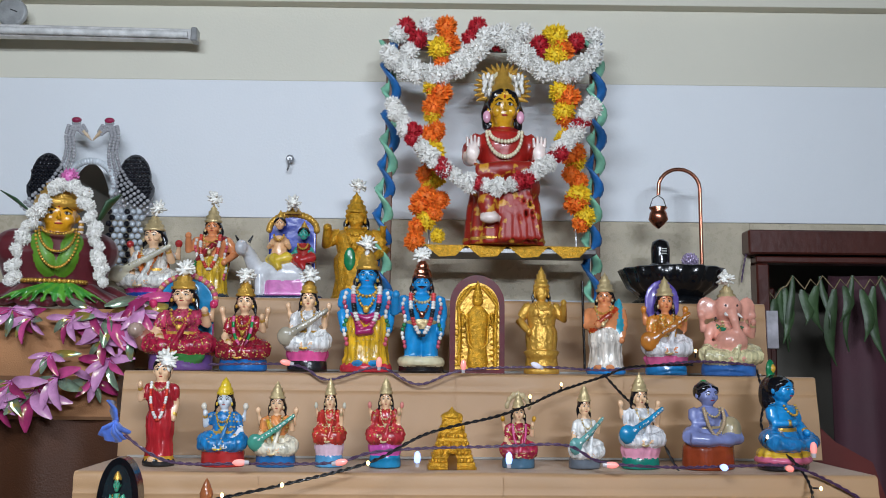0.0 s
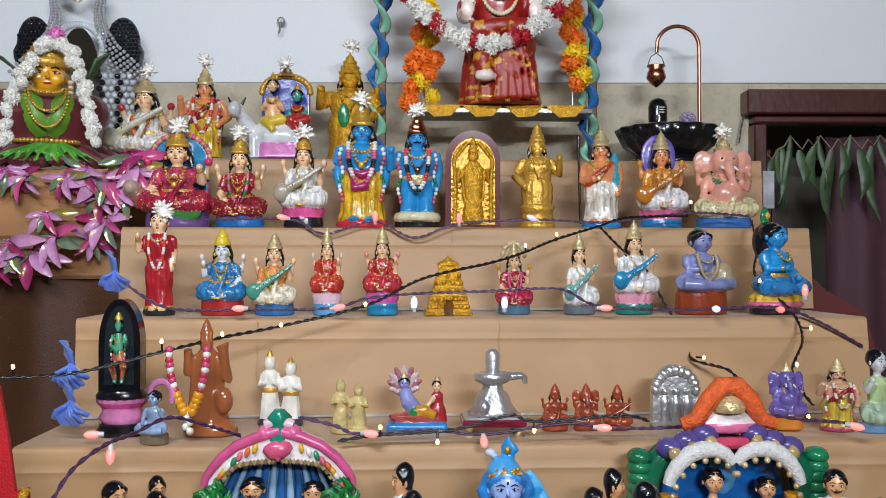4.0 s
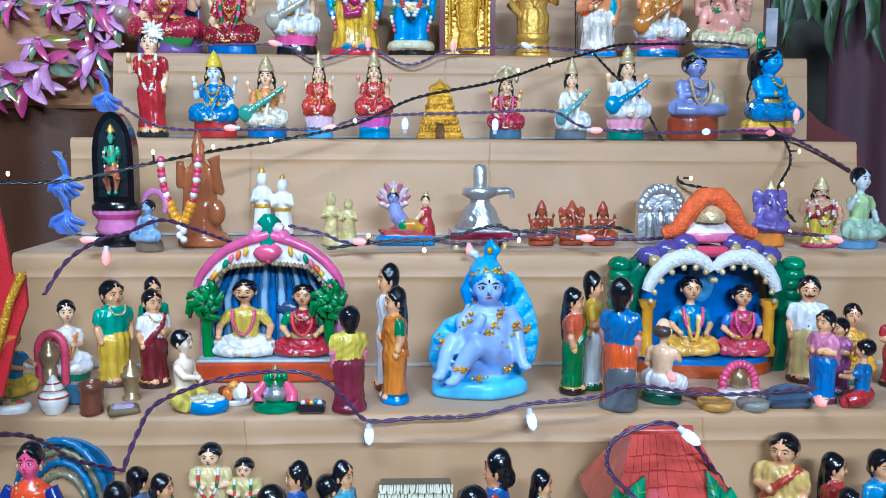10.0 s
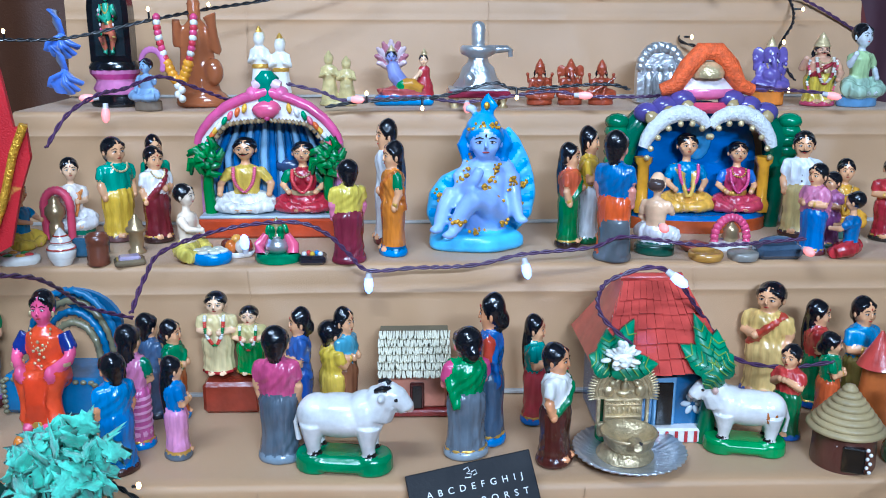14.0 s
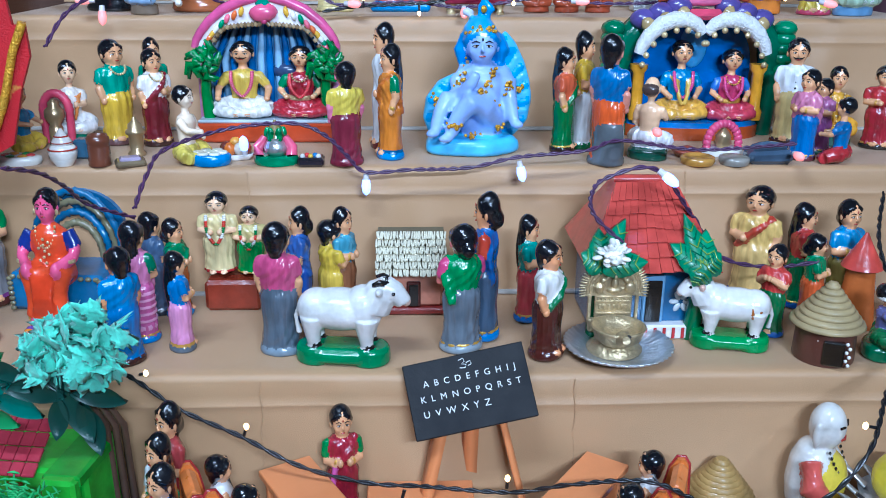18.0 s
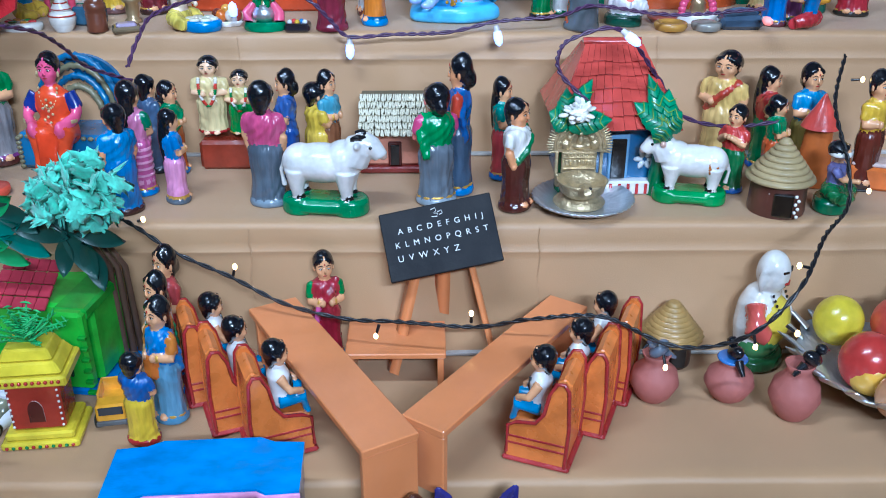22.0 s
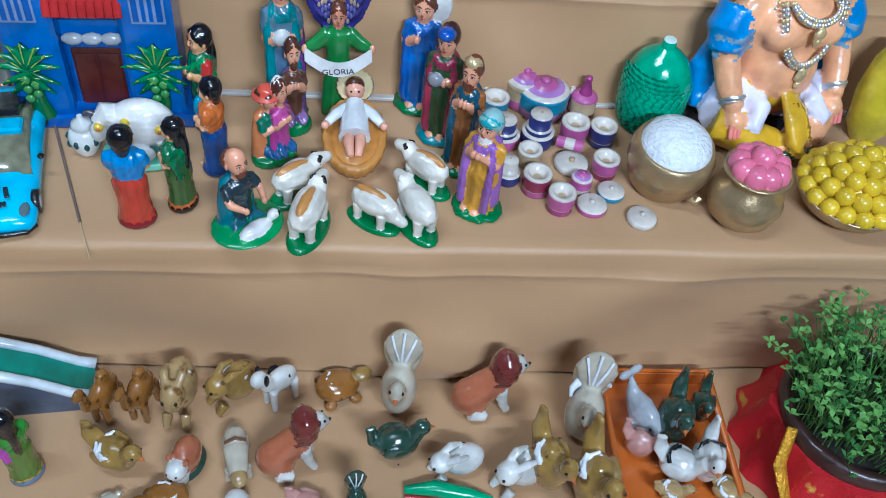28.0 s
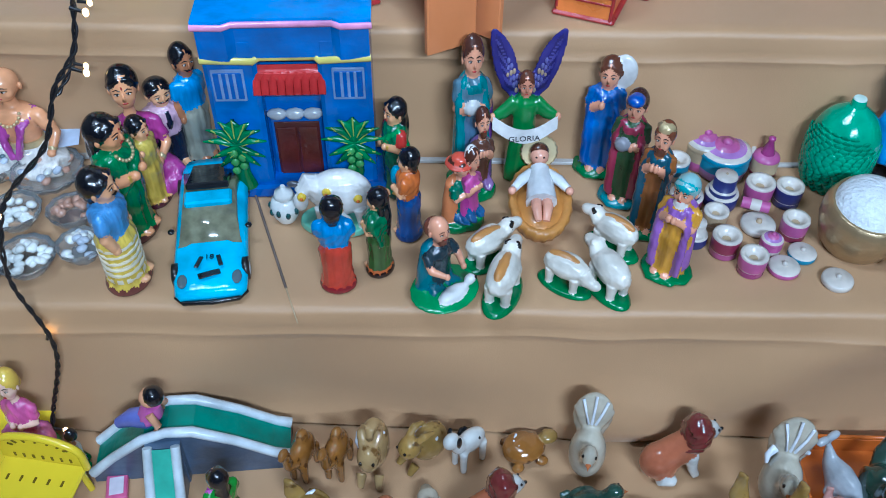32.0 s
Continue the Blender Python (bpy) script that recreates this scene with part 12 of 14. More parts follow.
        c.ball((0.12, 0, 0.1), (0.4, 0.28, 0.12), GLZ["green"], n=16, k=8)
        c.ball((-0.24, 0, 0.5), (0.2, 0.19, 0.2), B, n=14, k=10)
        c.tube([(-0.2, 0, 0.35), (-0.26, 0, 0.08)], [0.2, 0.14], B, 10)
        for s in (-1, 1):
            c.ball((-0.16, s * 0.16, 0.68), (0.06, 0.05, 0.06), A, n=8, k=6)
            c.ball((-0.4, s * 0.08, 0.55), 0.024, EYE, n=6, k=5)
        c.ball((-0.43, 0, 0.47), 0.03, EYE, n=6, k=5)
    elif kind == "owl":
        c.ball((0, 0, 0.4), (0.3, 0.3, 0.42), A, n=16, k=12)
        for s in (-1, 1):
            c.ball((-0.26, s * 0.12, 0.66), (0.06, 0.1, 0.1), WMARK, n=10, k=7)
            c.ball((-0.32, s * 0.12, 0.66), 0.03, EYE, n=6, k=5)
    if mark:
        M = WMARK if mark == "w" else BMARK
        rng = random.Random(int(x * 5000))
        for i in range(5):
            a = rng.uniform(-1.2, 1.2)
            c.tube([(0.02 + 0.25 * math.cos(a + k * 0.5) * (0.5 + 0.1 * i), 0.24 * math.sin(a + k * 0.5), 0.62 - 0.05 * k) for k in range(4)], [0.02, 0.045, 0.045, 0.02], M, 6)
    k = min(max(w / 0.75, 0.75 * h), 1.6 * h) * 0.9
    o = c.moulded("ceramic_animal", Matrix.Diagonal((k, k, h, 1)), h * 0.022)
    o.matrix_world = pose(x, y, z + 0.0005, 0, 0, yaw)
    return tagged(o, label, "ceramic animal", "glazed ceramic animals")


for pos, kind, yaw, col, lab, mark, second in (
        ((-0.265, 0.158, -0.030, 0.119, 0.034), "camel", 70, "brown", "small brown glazed ceramic camel", None, None), ((-0.216, 0.161, -0.030, 0.121, 0.034), "camel", 75, "brown", "small brown glazed ceramic camel", None, None),
        ((-0.166, 0.164, -0.030, 0.130, 0.048), "rabbit", 85, "tan", "tan glazed ceramic rabbit with white marks", "w", None), ((-0.093, 0.182, -0.030, 0.096, 0.069), "rabbit", 40, "olive", "olive glazed ceramic rabbit with white marks", "w", None),
        ((-0.030, 0.175, -0.030, 0.106, 0.063), "dog", 40, "white", "black and white glazed ceramic dog", "b", None), ((0.057, 0.191, -0.030, 0.055, 0.077), "turtle", 200, "brown", "brown glazed ceramic turtle with a white collar", "w", "olive"),
        ((0.141, 0.170, -0.030, 0.157, 0.076), "fantail", 80, "clear", "pale glazed ceramic fantail dove", None, None), ((0.272, 0.165, -0.030, 0.132, 0.099), "lion", 190, "rust", "rust and white glazed ceramic lion", None, "maroon"),
        ((0.405, 0.126, -0.030, 0.166, 0.084), "fantail", 75, "clear", "pale glazed ceramic dove with white streaks", "w", None), ((-0.240, 0.077, -0.030, 0.082, 0.073), "bird", 150, "olive", "olive glazed ceramic squirrel with white marks", "w", None),
        ((-0.149, 0.063, -0.030, 0.078, 0.066), "pup", 70, "rust", "rust and white glazed ceramic dog on green", None, "white"), ((-0.082, 0.078, -0.030, 0.062, 0.085), "otter", 100, "clear", "mottled glazed ceramic otter with a brown collar", None, "tan"),
        ((-0.003, 0.071, -0.030, 0.137, 0.092), "lion", 195, "rust", "glazed ceramic lion with a dark red mane", None, "maroon"), ((0.137, 0.088, -0.030, 0.088, 0.072), "bird", 190, "green", "dark green glazed ceramic bird", None, None),
        ((0.220, 0.062, -0.030, 0.065, 0.067), "rabbit", 20, "white", "white and black glazed ceramic rabbit", "b", None), ((0.308, 0.042, -0.030, 0.094, 0.073), "rabbit", 30, "white", "white and black glazed ceramic rabbit", "b", None),
        ((0.342, 0.042, -0.030, 0.141, 0.059), "bird", 110, "olive", "olive glazed ceramic bird with white streaks", "w", None), ((0.400, 0.010, -0.030, 0.160, 0.048), "bird", 95, "olive", "olive glazed ceramic squirrel with white streaks", "w", None),
        ((-0.241, 0.020, -0.030, 0.023, 0.061), "bird", 200, "clear", "pale glazed ceramic goose with a red beak", None, None), ((-0.171, 0.015, -0.030, 0.050, 0.060), "turtle", 20, "brown", "brown glazed ceramic hedgehog with white marks", "w", None),
        ((-0.076, 0.008, -0.030, 0.045, 0.050), "owl", 90, "white", "white glazed ceramic owl", None, None), ((0.018, 0.007, -0.030, 0.043, 0.056), "bird", 160, "pink", "pink glazed ceramic duck", None, None),
        ((0.080, 0.009, -0.030, 0.078, 0.048), "fantail", 100, "green", "dark green glazed ceramic fantail bird", None, None)):
    ceramic(pos, kind, yaw, col, lab, mark, second)

# orange tray with animals
TA, TB, TC, TD = Vector((0.446, 0.202, 0.005)), Vector((0.608, 0.202, 0.005)), Vector((0.610, -0.027, 0.005)), Vector((0.436, -0.038, 0.005))
tm = (TA + TB + TC + TD) / 4
td_, tw2 = ((TA + TB) - (TC + TD)).length / 2, ((TB - TA).length + (TC - TD).length) / 2
tray_yaw = math.degrees(math.atan2(((TA + TB) / 2 - (TC + TD) / 2).y, ((TA + TB) / 2 - (TC + TD) / 2).x)) - 90
TRAYM = surface("orange_plastic", srgb("b8601f"), 0.22, coat=0.3, var=0.06)
tray = thing("plastic_tray", (tm.x, tm.y - 0.04, FZ), "orange rectangular plastic tray holding ceramic animals", "tray", yaw=tray_yaw)
TL = td_ + 0.08
piece("tray_floor", tray, lambda c: c.box((0, 0, 0.003), (tw2, TL, 0.005), TRAYM, 0.001))
for s in (-1, 1):
    piece("tray_side", tray, lambda c: c.box((s * tw2 / 2, 0, 0.018), (0.006, TL, 0.034), TRAYM, 0.002))
    piece("tray_side", tray, lambda c: c.box((0, s * TL / 2, 0.018), (tw2 - 0.0062, 0.006, 0.034), TRAYM, 0.002))
piece("tray_rim", tray, lambda c: c.tube([(tw2 / 2, -TL / 2, 0.036), (tw2 / 2, TL / 2, 0.036), (-tw2 / 2, TL / 2, 0.036), (-tw2 / 2, -TL / 2, 0.036), (tw2 / 2, -TL / 2, 0.036)], 0.0055, TRAYM, 8))
for pos, kind, yaw, col, lab, mark in (((0.492, 0.127, -0.030, 0.138, 0.053), "fish", 120, "grey", "grey glazed ceramic dolphin in a tray", None), ((0.536, 0.110, -0.030, 0.142, 0.042), "bird", 80, "green", "dark green glazed ceramic duck in a tray", None), ((0.588, 0.139, -0.030, 0.098, 0.051), "bird", 75, "green", "dark green glazed ceramic swan in a tray", None), ((0.481, 0.080, -0.030, 0.090, 0.049), "bird", 150, "pink", "pink glazed ceramic duck in a tray", None), ((0.531, 0.046, -0.030, 0.093, 0.069), "bird", 150, "white", "black and white glazed ceramic duck in a tray", "b"), ((0.569, 0.045, -0.030, 0.124, 0.049), "bird", 80, "white", "white glazed ceramic duck in a tray", "b"), ((0.517, 0.013, -0.030, 0.043, 0.075), "bird", 170, "tan", "tan glazed ceramic duck in a tray", "w"), ((0.597, 0.011, -0.030, 0.051, 0.067), "bird", 130, "tan", "tan glazed ceramic chick in a tray", "w")):
    x, y, z, h, w = pos
    ceramic((x, y, FZ + 0.006, h * 0.9, w), kind, yaw, col, lab, mark)

# sprouted clay pot in red cloth
px_, py_, pz_ = (0.743, 0.076, 0.100)
sp = thing("sprout_pot", (px_ + 0.045, py_ + 0.01, FZ), "dark clay pot of green sprouts wrapped in red gold cloth", "plant pot")
PR = 0.115
piece("pot_body", sp, lambda c: c.lathe([(PR * 0.7, 0), (PR * 0.85, 0.03), (PR * 1.0, 0.09), (PR * 1.02, 0.115), (PR * 0.9, 0.118), (PR * 0.88, 0.1)], P("3a2420", 0.5), n=36))
piece("red_cloth", sp, lambda c: c.lathe([(PR * 1.32, 0.001), (PR * 1.2, 0.03), (PR * 1.1, 0.07), (PR * 1.06, 0.09)], RED_CLOTH, n=60, ripple=0.05, ribs=13))
piece("gold_ribbon", sp, lambda c: c.tube([(-PR * 1.02, -0.03, 0.115), (-PR * 1.12, -0.06, 0.07), (-PR * 1.02, -0.10, 0.03), (-PR * 0.85, -0.13, 0.004)], [0.008, 0.012, 0.012, 0.01], GOLDBRIGHT, 8, 0.3))
piece("soil", sp, lambda c: c.lathe([(PR * 0.9, 0.1), (PR * 0.5, 0.106), (0.002, 0.108)], P("1c1410", 0.9), n=28))
SPROUT = surface("sprout_green", srgb("6a9a4a"), 0.5, var=0.35, var_size=60)
SPROUT2 = surface("sprout_dark", srgb("3f7030"), 0.5, var=0.35, var_size=60)
rng = random.Random(11)
c = Clay()
for i in range(420):
    a, rr = rng.uniform(0, 6.283), PR * 0.9 * math.sqrt(rng.random())
    b0 = Vector((rr * math.cos(a), rr * math.sin(a), 0.105))
    lean = Vector((math.cos(a), math.sin(a), 0)) * rng.uniform(0.0, 0.05) + Vector((rng.gauss(0, 0.012), rng.gauss(0, 0.012), 0))
    hh = rng.uniform(0.05, 0.11)
    tip = b0 + lean + Vector((0, 0, hh))
    m_ = SPROUT if rng.random() < 0.65 else SPROUT2
    c.tube([b0, b0 + lean * 0.35 + Vector((0, 0, hh * 0.6)), tip], [0.0009, 0.0008, 0.0006], m_, 4)
    for q in range(3):
        b = rng.uniform(0, 6.283)
        e = tip + Vector((math.cos(b) * 0.012, math.sin(b) * 0.012, rng.uniform(-0.003, 0.006)))
        mid = (tip + e) / 2 + Vector((0, 0, 0.002))
        side = Vector((-math.sin(b), math.cos(b), 0)) * rng.uniform(0.0022, 0.0045)
        c.add([tip, mid + side, e, mid - side], [(0, 1, 2, 3)], m_)
spr = c.done("sprout_tuft", None, sp)
spr["kind"] = "stuff"

# yellow plastic chair with a doll, and a packet
YP = surface("yellow_plastic", srgb("e0c81c"), 0.22, coat=0.4, var=0.08)


def toy_chair(x, y, top, wide, yaw):
    t = thing("toy_chair", (x, y, FZ), "yellow perforated plastic toy chair", "toy chair", "yellow toy chairs", yaw=yaw)
    H = top - FZ
    back = [(px * wide, H * 0.42 + pz * H * 0.58) for px, pz in arch(1.0, 1.0, 14)]
    piece("backrest", t, lambda c: c.slab(back, 0.0, 0.005, YP))
    piece("rim", t, lambda c: c.tube([(px, -0.001, pz) for px, pz in back[1:]] + [(-wide / 2, -wide * 0.8, H * 0.4)], 0.0055, YP, 8))
    piece("seat", t, lambda c: c.box((0, -wide * 0.42, H * 0.4), (wide * 0.98, wide * 0.86, 0.007), YP, 0.0025))
    for i in range(14):
        a = math.pi * (i + 0.5) / 7
        u, v = (wide * 0.33 * math.cos(a), H * 0.72 + H * 0.17 * math.sin(a)) if i < 7 else (wide * (-0.33 + 0.11 * (i - 7)), H * 0.52)
        piece("slot", t, lambda c: c.box((u, -0.0006, v), (0.0036, 0.0016, 0.0085), P("6a5a14"), 0.0005, (0, 0 if i >= 7 else 90 - math.degrees(a), 0)))
    for i in range(10):
        piece("slot", t, lambda c: c.box((wide * (-0.32 + 0.16 * (i % 5)), -wide * (0.25 + 0.3 * (i // 5)), H * 0.4 + 0.0035), (0.0036, 0.0095, 0.0012), P("6a5a14"), 0.0004))
    for sx in (-1, 1):
        for sy in (-0.06, -0.8):
            piece("leg", t, lambda c: c.tube([(sx * wide * 0.44, sy * wide, H * 0.4), (sx * wide * 0.48, sy * wide * 1.05, 0.0)], 0.005, YP, 8))
    return t


yc1, yc2 = (-0.626, 0.140, 0.077), (-0.702, 0.232, 0.075)
toy_chair(yc1[0], 0.14, yc1[2], 0.125, -8)
toy_chair(yc2[0], 0.232, min(yc2[2], 0.11), 0.125, 8)
seated(-0.657, 0.185, -0.030, 0.197, 0.079, 10, "c85a98", "c86aa0", P("e8c4b0"), "4a8a4a", hair=P("d8b84a"), arms=("fold", "fold"), female=True, label="pink-dressed blonde doll figurine seated by a yellow chair")
x, y, z, h, w = -0.529, 0.122, -0.030, 0.026, 0.037
c = Clay()
c.box((0, 0, 0.006), (0.03, 0.04, 0.011), P("c85a88", 0.4), 0.0015)
c.box((0, 0, 0.0122), (0.02, 0.028, 0.001), P("d8d0d8", 0.4), 0.0003)
o = c.done("small_packet")
o.matrix_world = pose(x, y, z, 0, 0, 12)
tagged(o, "small pink printed packet lying on the cloth", "packet")
x, y, z, h, w = 0.196, 0.026, -0.030, -0.006, 0.100
c = Clay()
c.tube([(-0.05, 0, 0.01), (-0.01, 0.0, 0.014), (0.04, -0.01, 0.012), (0.07, -0.015, 0.008)], [0.006, 0.012, 0.01, 0.004], P("2a9a68"), 9)
c.tube([(-0.05, -0.008, 0.006), (0.07, -0.022, 0.006)], 0.004, P("a82a2a"), 8)
o = c.done("toy_parrot")
o.location = (x, y, z)
tagged(o, "green and red painted toy bird lying on the cloth", "toy")

# ---- top of the display: crowned doll on a garlanded swing ----
SY = 2.86
PL, PR_ = Vector((-0.188, 2.860, 2.649)), Vector((0.512, 2.860, 2.667))
swing = thing("garlanded_swing", (0, SY, 1.76), "tall wooden swing frame hung with ribbons", "swing")
for p in (PL, PR_):
    piece("post", swing, lambda c: c.box((p.x, 0, (p.z - 1.76) / 2), (0.026, 0.03, p.z - 1.76), TIMBER, 0.003))
    def ribbon(c):
        for s, mt in ((0.0, P("2a6ab0", 0.5)), (math.pi, P("8ac8a8", 0.5))):
            c.tube([(p.x - 0.008 + 0.02 * math.cos(i * 0.55 + s) + 0.012 * math.sin(i * 0.1), -0.02 + 0.018 * math.sin(i * 0.55 + s), (p.z - 1.76) * (1.0 - i / 60)) for i in range(61)], 0.017, mt, 7, 0.45)
    piece("ribbon", swing, ribbon, "twisted blue and mint ribbon")
piece("crossbar", swing, lambda c: c.box(((PL.x + PR_.x) / 2, 0, PL.z - 1.76), (PR_.x - PL.x + 0.06, 0.03, 0.03), TIMBER, 0.003))
SA, SB_ = Vector((-0.090, 2.780, 1.937)), Vector((0.484, 2.780, 1.961))
board2 = thing("hanging_bench", ((SA.x + SB_.x) / 2, 2.80, SA.z), "swing seat board draped with gold tinsel cloth", "swing seat")
sw_ = SB_.x - SA.x
piece("seat_board", board2, lambda c: c.box((0, 0, -0.012), (sw_, 0.17, 0.018), P("5a5450", 0.5), 0.003))
piece("gold_cloth", board2, lambda c: (c.box((0.0, 0, 0.003), (sw_ * 0.94, 0.165, 0.005), GOLDBRIGHT, 0.001), [c.slab([(-sw_ * 0.46 + sw_ * 0.23 * q, 0.004), (-sw_ * 0.46 + sw_ * 0.23 * (q + 1), 0.004), (-sw_ * 0.46 + sw_ * 0.23 * (q + 0.75), -0.03), (-sw_ * 0.46 + sw_ * 0.23 * (q + 0.35), -0.034)], -0.088, -0.084, GOLDBRIGHT) for q in range(4)]))
for s in (-1, 1):
    piece("chain", board2, lambda c: c.tube([(s * sw_ * 0.43, 0.05, 0.0), (s * sw_ * 0.43, 0.06, PL.z - SA.z - 0.015)], 0.004, SILVER, 6))
# goddess doll on the seat
gx, gy, gz, gh_, gw = 0.190, 2.790, 1.760, 0.810, 0.252
gz = SA.z + 0.006
gh_ = Vector((0.179, 2.790, 2.570)).z - gz
c = Clay()
RS, RSG, GF = P("a8241c", 0.4), surface("red_gold_silk", srgb("9a2418"), 0.4, grain=0.3, grain_size=80, var=0.2, speck=(srgb("c8902a"), 30.0, 0.06)), P("d8a21c", 0.3)
for s in (-1, 1):
    c.tube([(s * 0.16, 0.0, 0.57), (s * 0.23, -0.03, 0.5), (s * 0.235, -0.1, 0.46)], [0.06, 0.062, 0.056], RS, 12)
    c.tube([(s * 0.235, -0.1, 0.46), (s * 0.225, -0.19, 0.44)], [0.045, 0.036], P("ecdcd4"), 10)
    c.ball((s * 0.22, -0.21, 0.475), (0.05, 0.022, 0.055), P("ecdcd4"), n=12, k=8)
    for q in range(4):
        c.tube([(s * 0.22 - 0.033 + 0.022 * q, -0.212, 0.5), (s * 0.22 - 0.04 + 0.026 * q, -0.215, 0.56 - 0.008 * abs(q - 1.5))], [0.013, 0.009], P("ecdcd4"), 6)
    c.ball((s * 0.11, -0.12, 0.3), (0.13, 0.17, 0.09), RSG, n=16, k=10)
c.ball((-0.12, -0.31, 0.12), (0.07, 0.05, 0.03), P("ecdcd4"), n=12, k=8)
c.tube([(-0.12, -0.24, 0.3), (-0.13, -0.27, 0.2), (-0.12, -0.28, 0.14)], [0.08, 0.07, 0.055], RSG, 12)
c.lathe([(0.27, 0.0), (0.26, 0.08), (0.245, 0.2), (0.22, 0.3), (0.17, 0.36)], RSG, (0, -0.06, 0), 60, sy=0.78, ripple=0.05, ribs=15)
for q in range(6):
    c.tube([(-0.02 + 0.03 * q, -0.27, 0.32), (-0.03 + 0.042 * q, -0.285, 0.16), (-0.04 + 0.05 * q, -0.29, 0.01)], [0.014, 0.02, 0.026], RSG, 7, 0.5)
c.lathe([(0.16, 0.32), (0.15, 0.4), (0.18, 0.54), (0.16, 0.6), (0.07, 0.64)], RS, n=22, sy=0.72)
c.lathe([(0.165, 0.36), (0.175, 0.39), (0.165, 0.42)], GOLD, n=20, sy=0.76)
c.tube([(-0.2, -0.2, 0.37), (0.0, -0.24, 0.385), (0.24, -0.2, 0.39)], 0.042, RSG, 10)
for q in range(3):
    c.lathe([(0.266 - 0.012 * q, 0.02 + 0.05 * q), (0.27 - 0.012 * q, 0.028 + 0.05 * q), (0.265 - 0.012 * q, 0.036 + 0.05 * q)], GOLD, (0, -0.06, 0), 60, sy=0.79, ripple=0.05, ribs=15)
for rr, dp, nb in ((0.1, 0.06, 15), (0.12, 0.14, 21)):
    for i in range(nb):
        a = math.pi * i / (nb - 1)
        c.ball((rr * math.cos(a), -0.09 - 0.06 * math.sin(a), 0.6 - dp * math.sin(a)), 0.013, P("e4d8b8"), n=6, k=5)
c.lathe([(0.065, 0.62), (0.06, 0.68)], GF, n=12)
head(c, 0.74, 0.108, GF, HAIR, y=-0.02, long=0.9, mark=LIP)
for s in (-1, 1):
    c.ball((s * 0.115, -0.05, 0.69), (0.028, 0.02, 0.034), P("d8a0b8"), n=10, k=7)
    c.tube([(s * 0.09, 0.02, 0.8), (s * 0.12, 0.02, 0.72), (s * 0.11, 0.03, 0.64)], [0.03, 0.035, 0.03], HAIR, 8)
for i in range(21):
    a = math.radians(-25 + 230 * i / 20)
    c.tube([(0.12 * math.cos(a), 0.04, 0.86 + 0.1 * math.sin(a)), (0.2 * math.cos(a), 0.04, 0.86 + 0.15 * math.sin(a))], [0.022, 0.004], GOLD, 6)
for s in (-1, 1):
    for i in range(16):
        c.ball((s * (0.105 + 0.03 * math.sin(i * 2.4)), -0.02 * math.cos(i), 0.875 + 0.045 * math.cos(i * 1.7)), (0.014, 0.012, 0.02), P("f0eee6", 0.6), n=6, k=5, rough=0.5)
c.slab([(0.145 * math.cos(a * 0.31), 0.86 + 0.11 * math.sin(a * 0.31)) for a in range(20)], 0.03, 0.045, P("d8cfa8", 0.5), GOLD)
crown(c, 0.79, 0.09, GOLD, 1.15, -0.01)
finish(c, gx, gy, gz, gh_, gw, 0.52, 0, "crowned goddess doll in red silk seated on a swing", name="goddess_doll")


def garland(name, pts, cols, r, label, n, fluffy=True):
    t = thing(name, pts[0], label, "garland", "flower garlands")
    P0 = Vector(pts[0])
    pts = [Vector(p) for p in pts]
    seg = [(pts[i + 1] - pts[i]).length for i in range(len(pts) - 1)]
    tot = sum(seg)
    for k in range(n):
        d = tot * k / max(1, n - 1)
        i = 0
        while i < len(seg) - 1 and d > seg[i]:
            d -= seg[i]
            i += 1
        p = pts[i].lerp(pts[i + 1], min(1, d / seg[i])) - P0
        cl = Clay()
        jit = Vector((math.sin(k * 2.3) * r * 0.3, -abs(math.cos(k * 1.7)) * r * 0.3, math.cos(k * 3.1) * r * 0.2))
        pom(cl, p + jit, r * (0.92 + 0.16 * math.sin(k * 1.3)), cols[k % len(cols)], 40 if fluffy else 18, k)
        cl.done("flower", None, t)
    return t


MARI, MARY, WHT, RED, = surface("orange_petal", srgb("f07c1c"), 0.7, var=0.2, var_size=80), surface("yellow_petal", srgb("f2d020"), 0.7, var=0.2, var_size=80), surface("white_petal", srgb("eceae4"), 0.7, var=0.06), surface("red_petal", srgb("b81c2c"), 0.65, var=0.2, var_size=80)
garland("marigold_garland", [(-0.001, 2.800, 2.681), (-0.033, 2.800, 2.474), (-0.052, 2.800, 2.204), (-0.069, 2.800, 2.052), (-0.096, 2.800, 1.967)], [MARI, MARI, MARY], 0.043, "hanging orange and yellow marigold garland on a swing", 20)
garland("marigold_garland", [(0.374, 2.800, 2.661), (0.401, 2.800, 2.406), (0.428, 2.800, 2.213), (0.455, 2.800, 2.023)], [MARY, MARI, MARY, MARI, MARI], 0.043, "hanging orange and yellow marigold garland on a swing", 19)
garland("marigold_garland", [(-0.024, 2.790, 2.164), (-0.028, 2.790, 1.986)], [MARY, MARI, MARI], 0.033, "short marigold garland end beside the swing seat", 4)
def catenary(a, b, sag, n=10):
    a, b = Vector(a), Vector(b)
    return [a.lerp(b, i / n) - Vector((0, 0.02 * math.sin(math.pi * i / n), sag * 4 * (i / n) * (1 - i / n))) for i in range(n + 1)]
garland("white_garland", catenary((-0.193, 2.800, 2.587), (0.149, 2.800, 2.671), 0.11), [WHT], 0.036, "looped white flower garland across the swing top", 26)
garland("white_garland", catenary((0.191, 2.800, 2.672), (0.514, 2.800, 2.615), 0.11), [WHT], 0.036, "looped white flower garland across the swing top", 25)
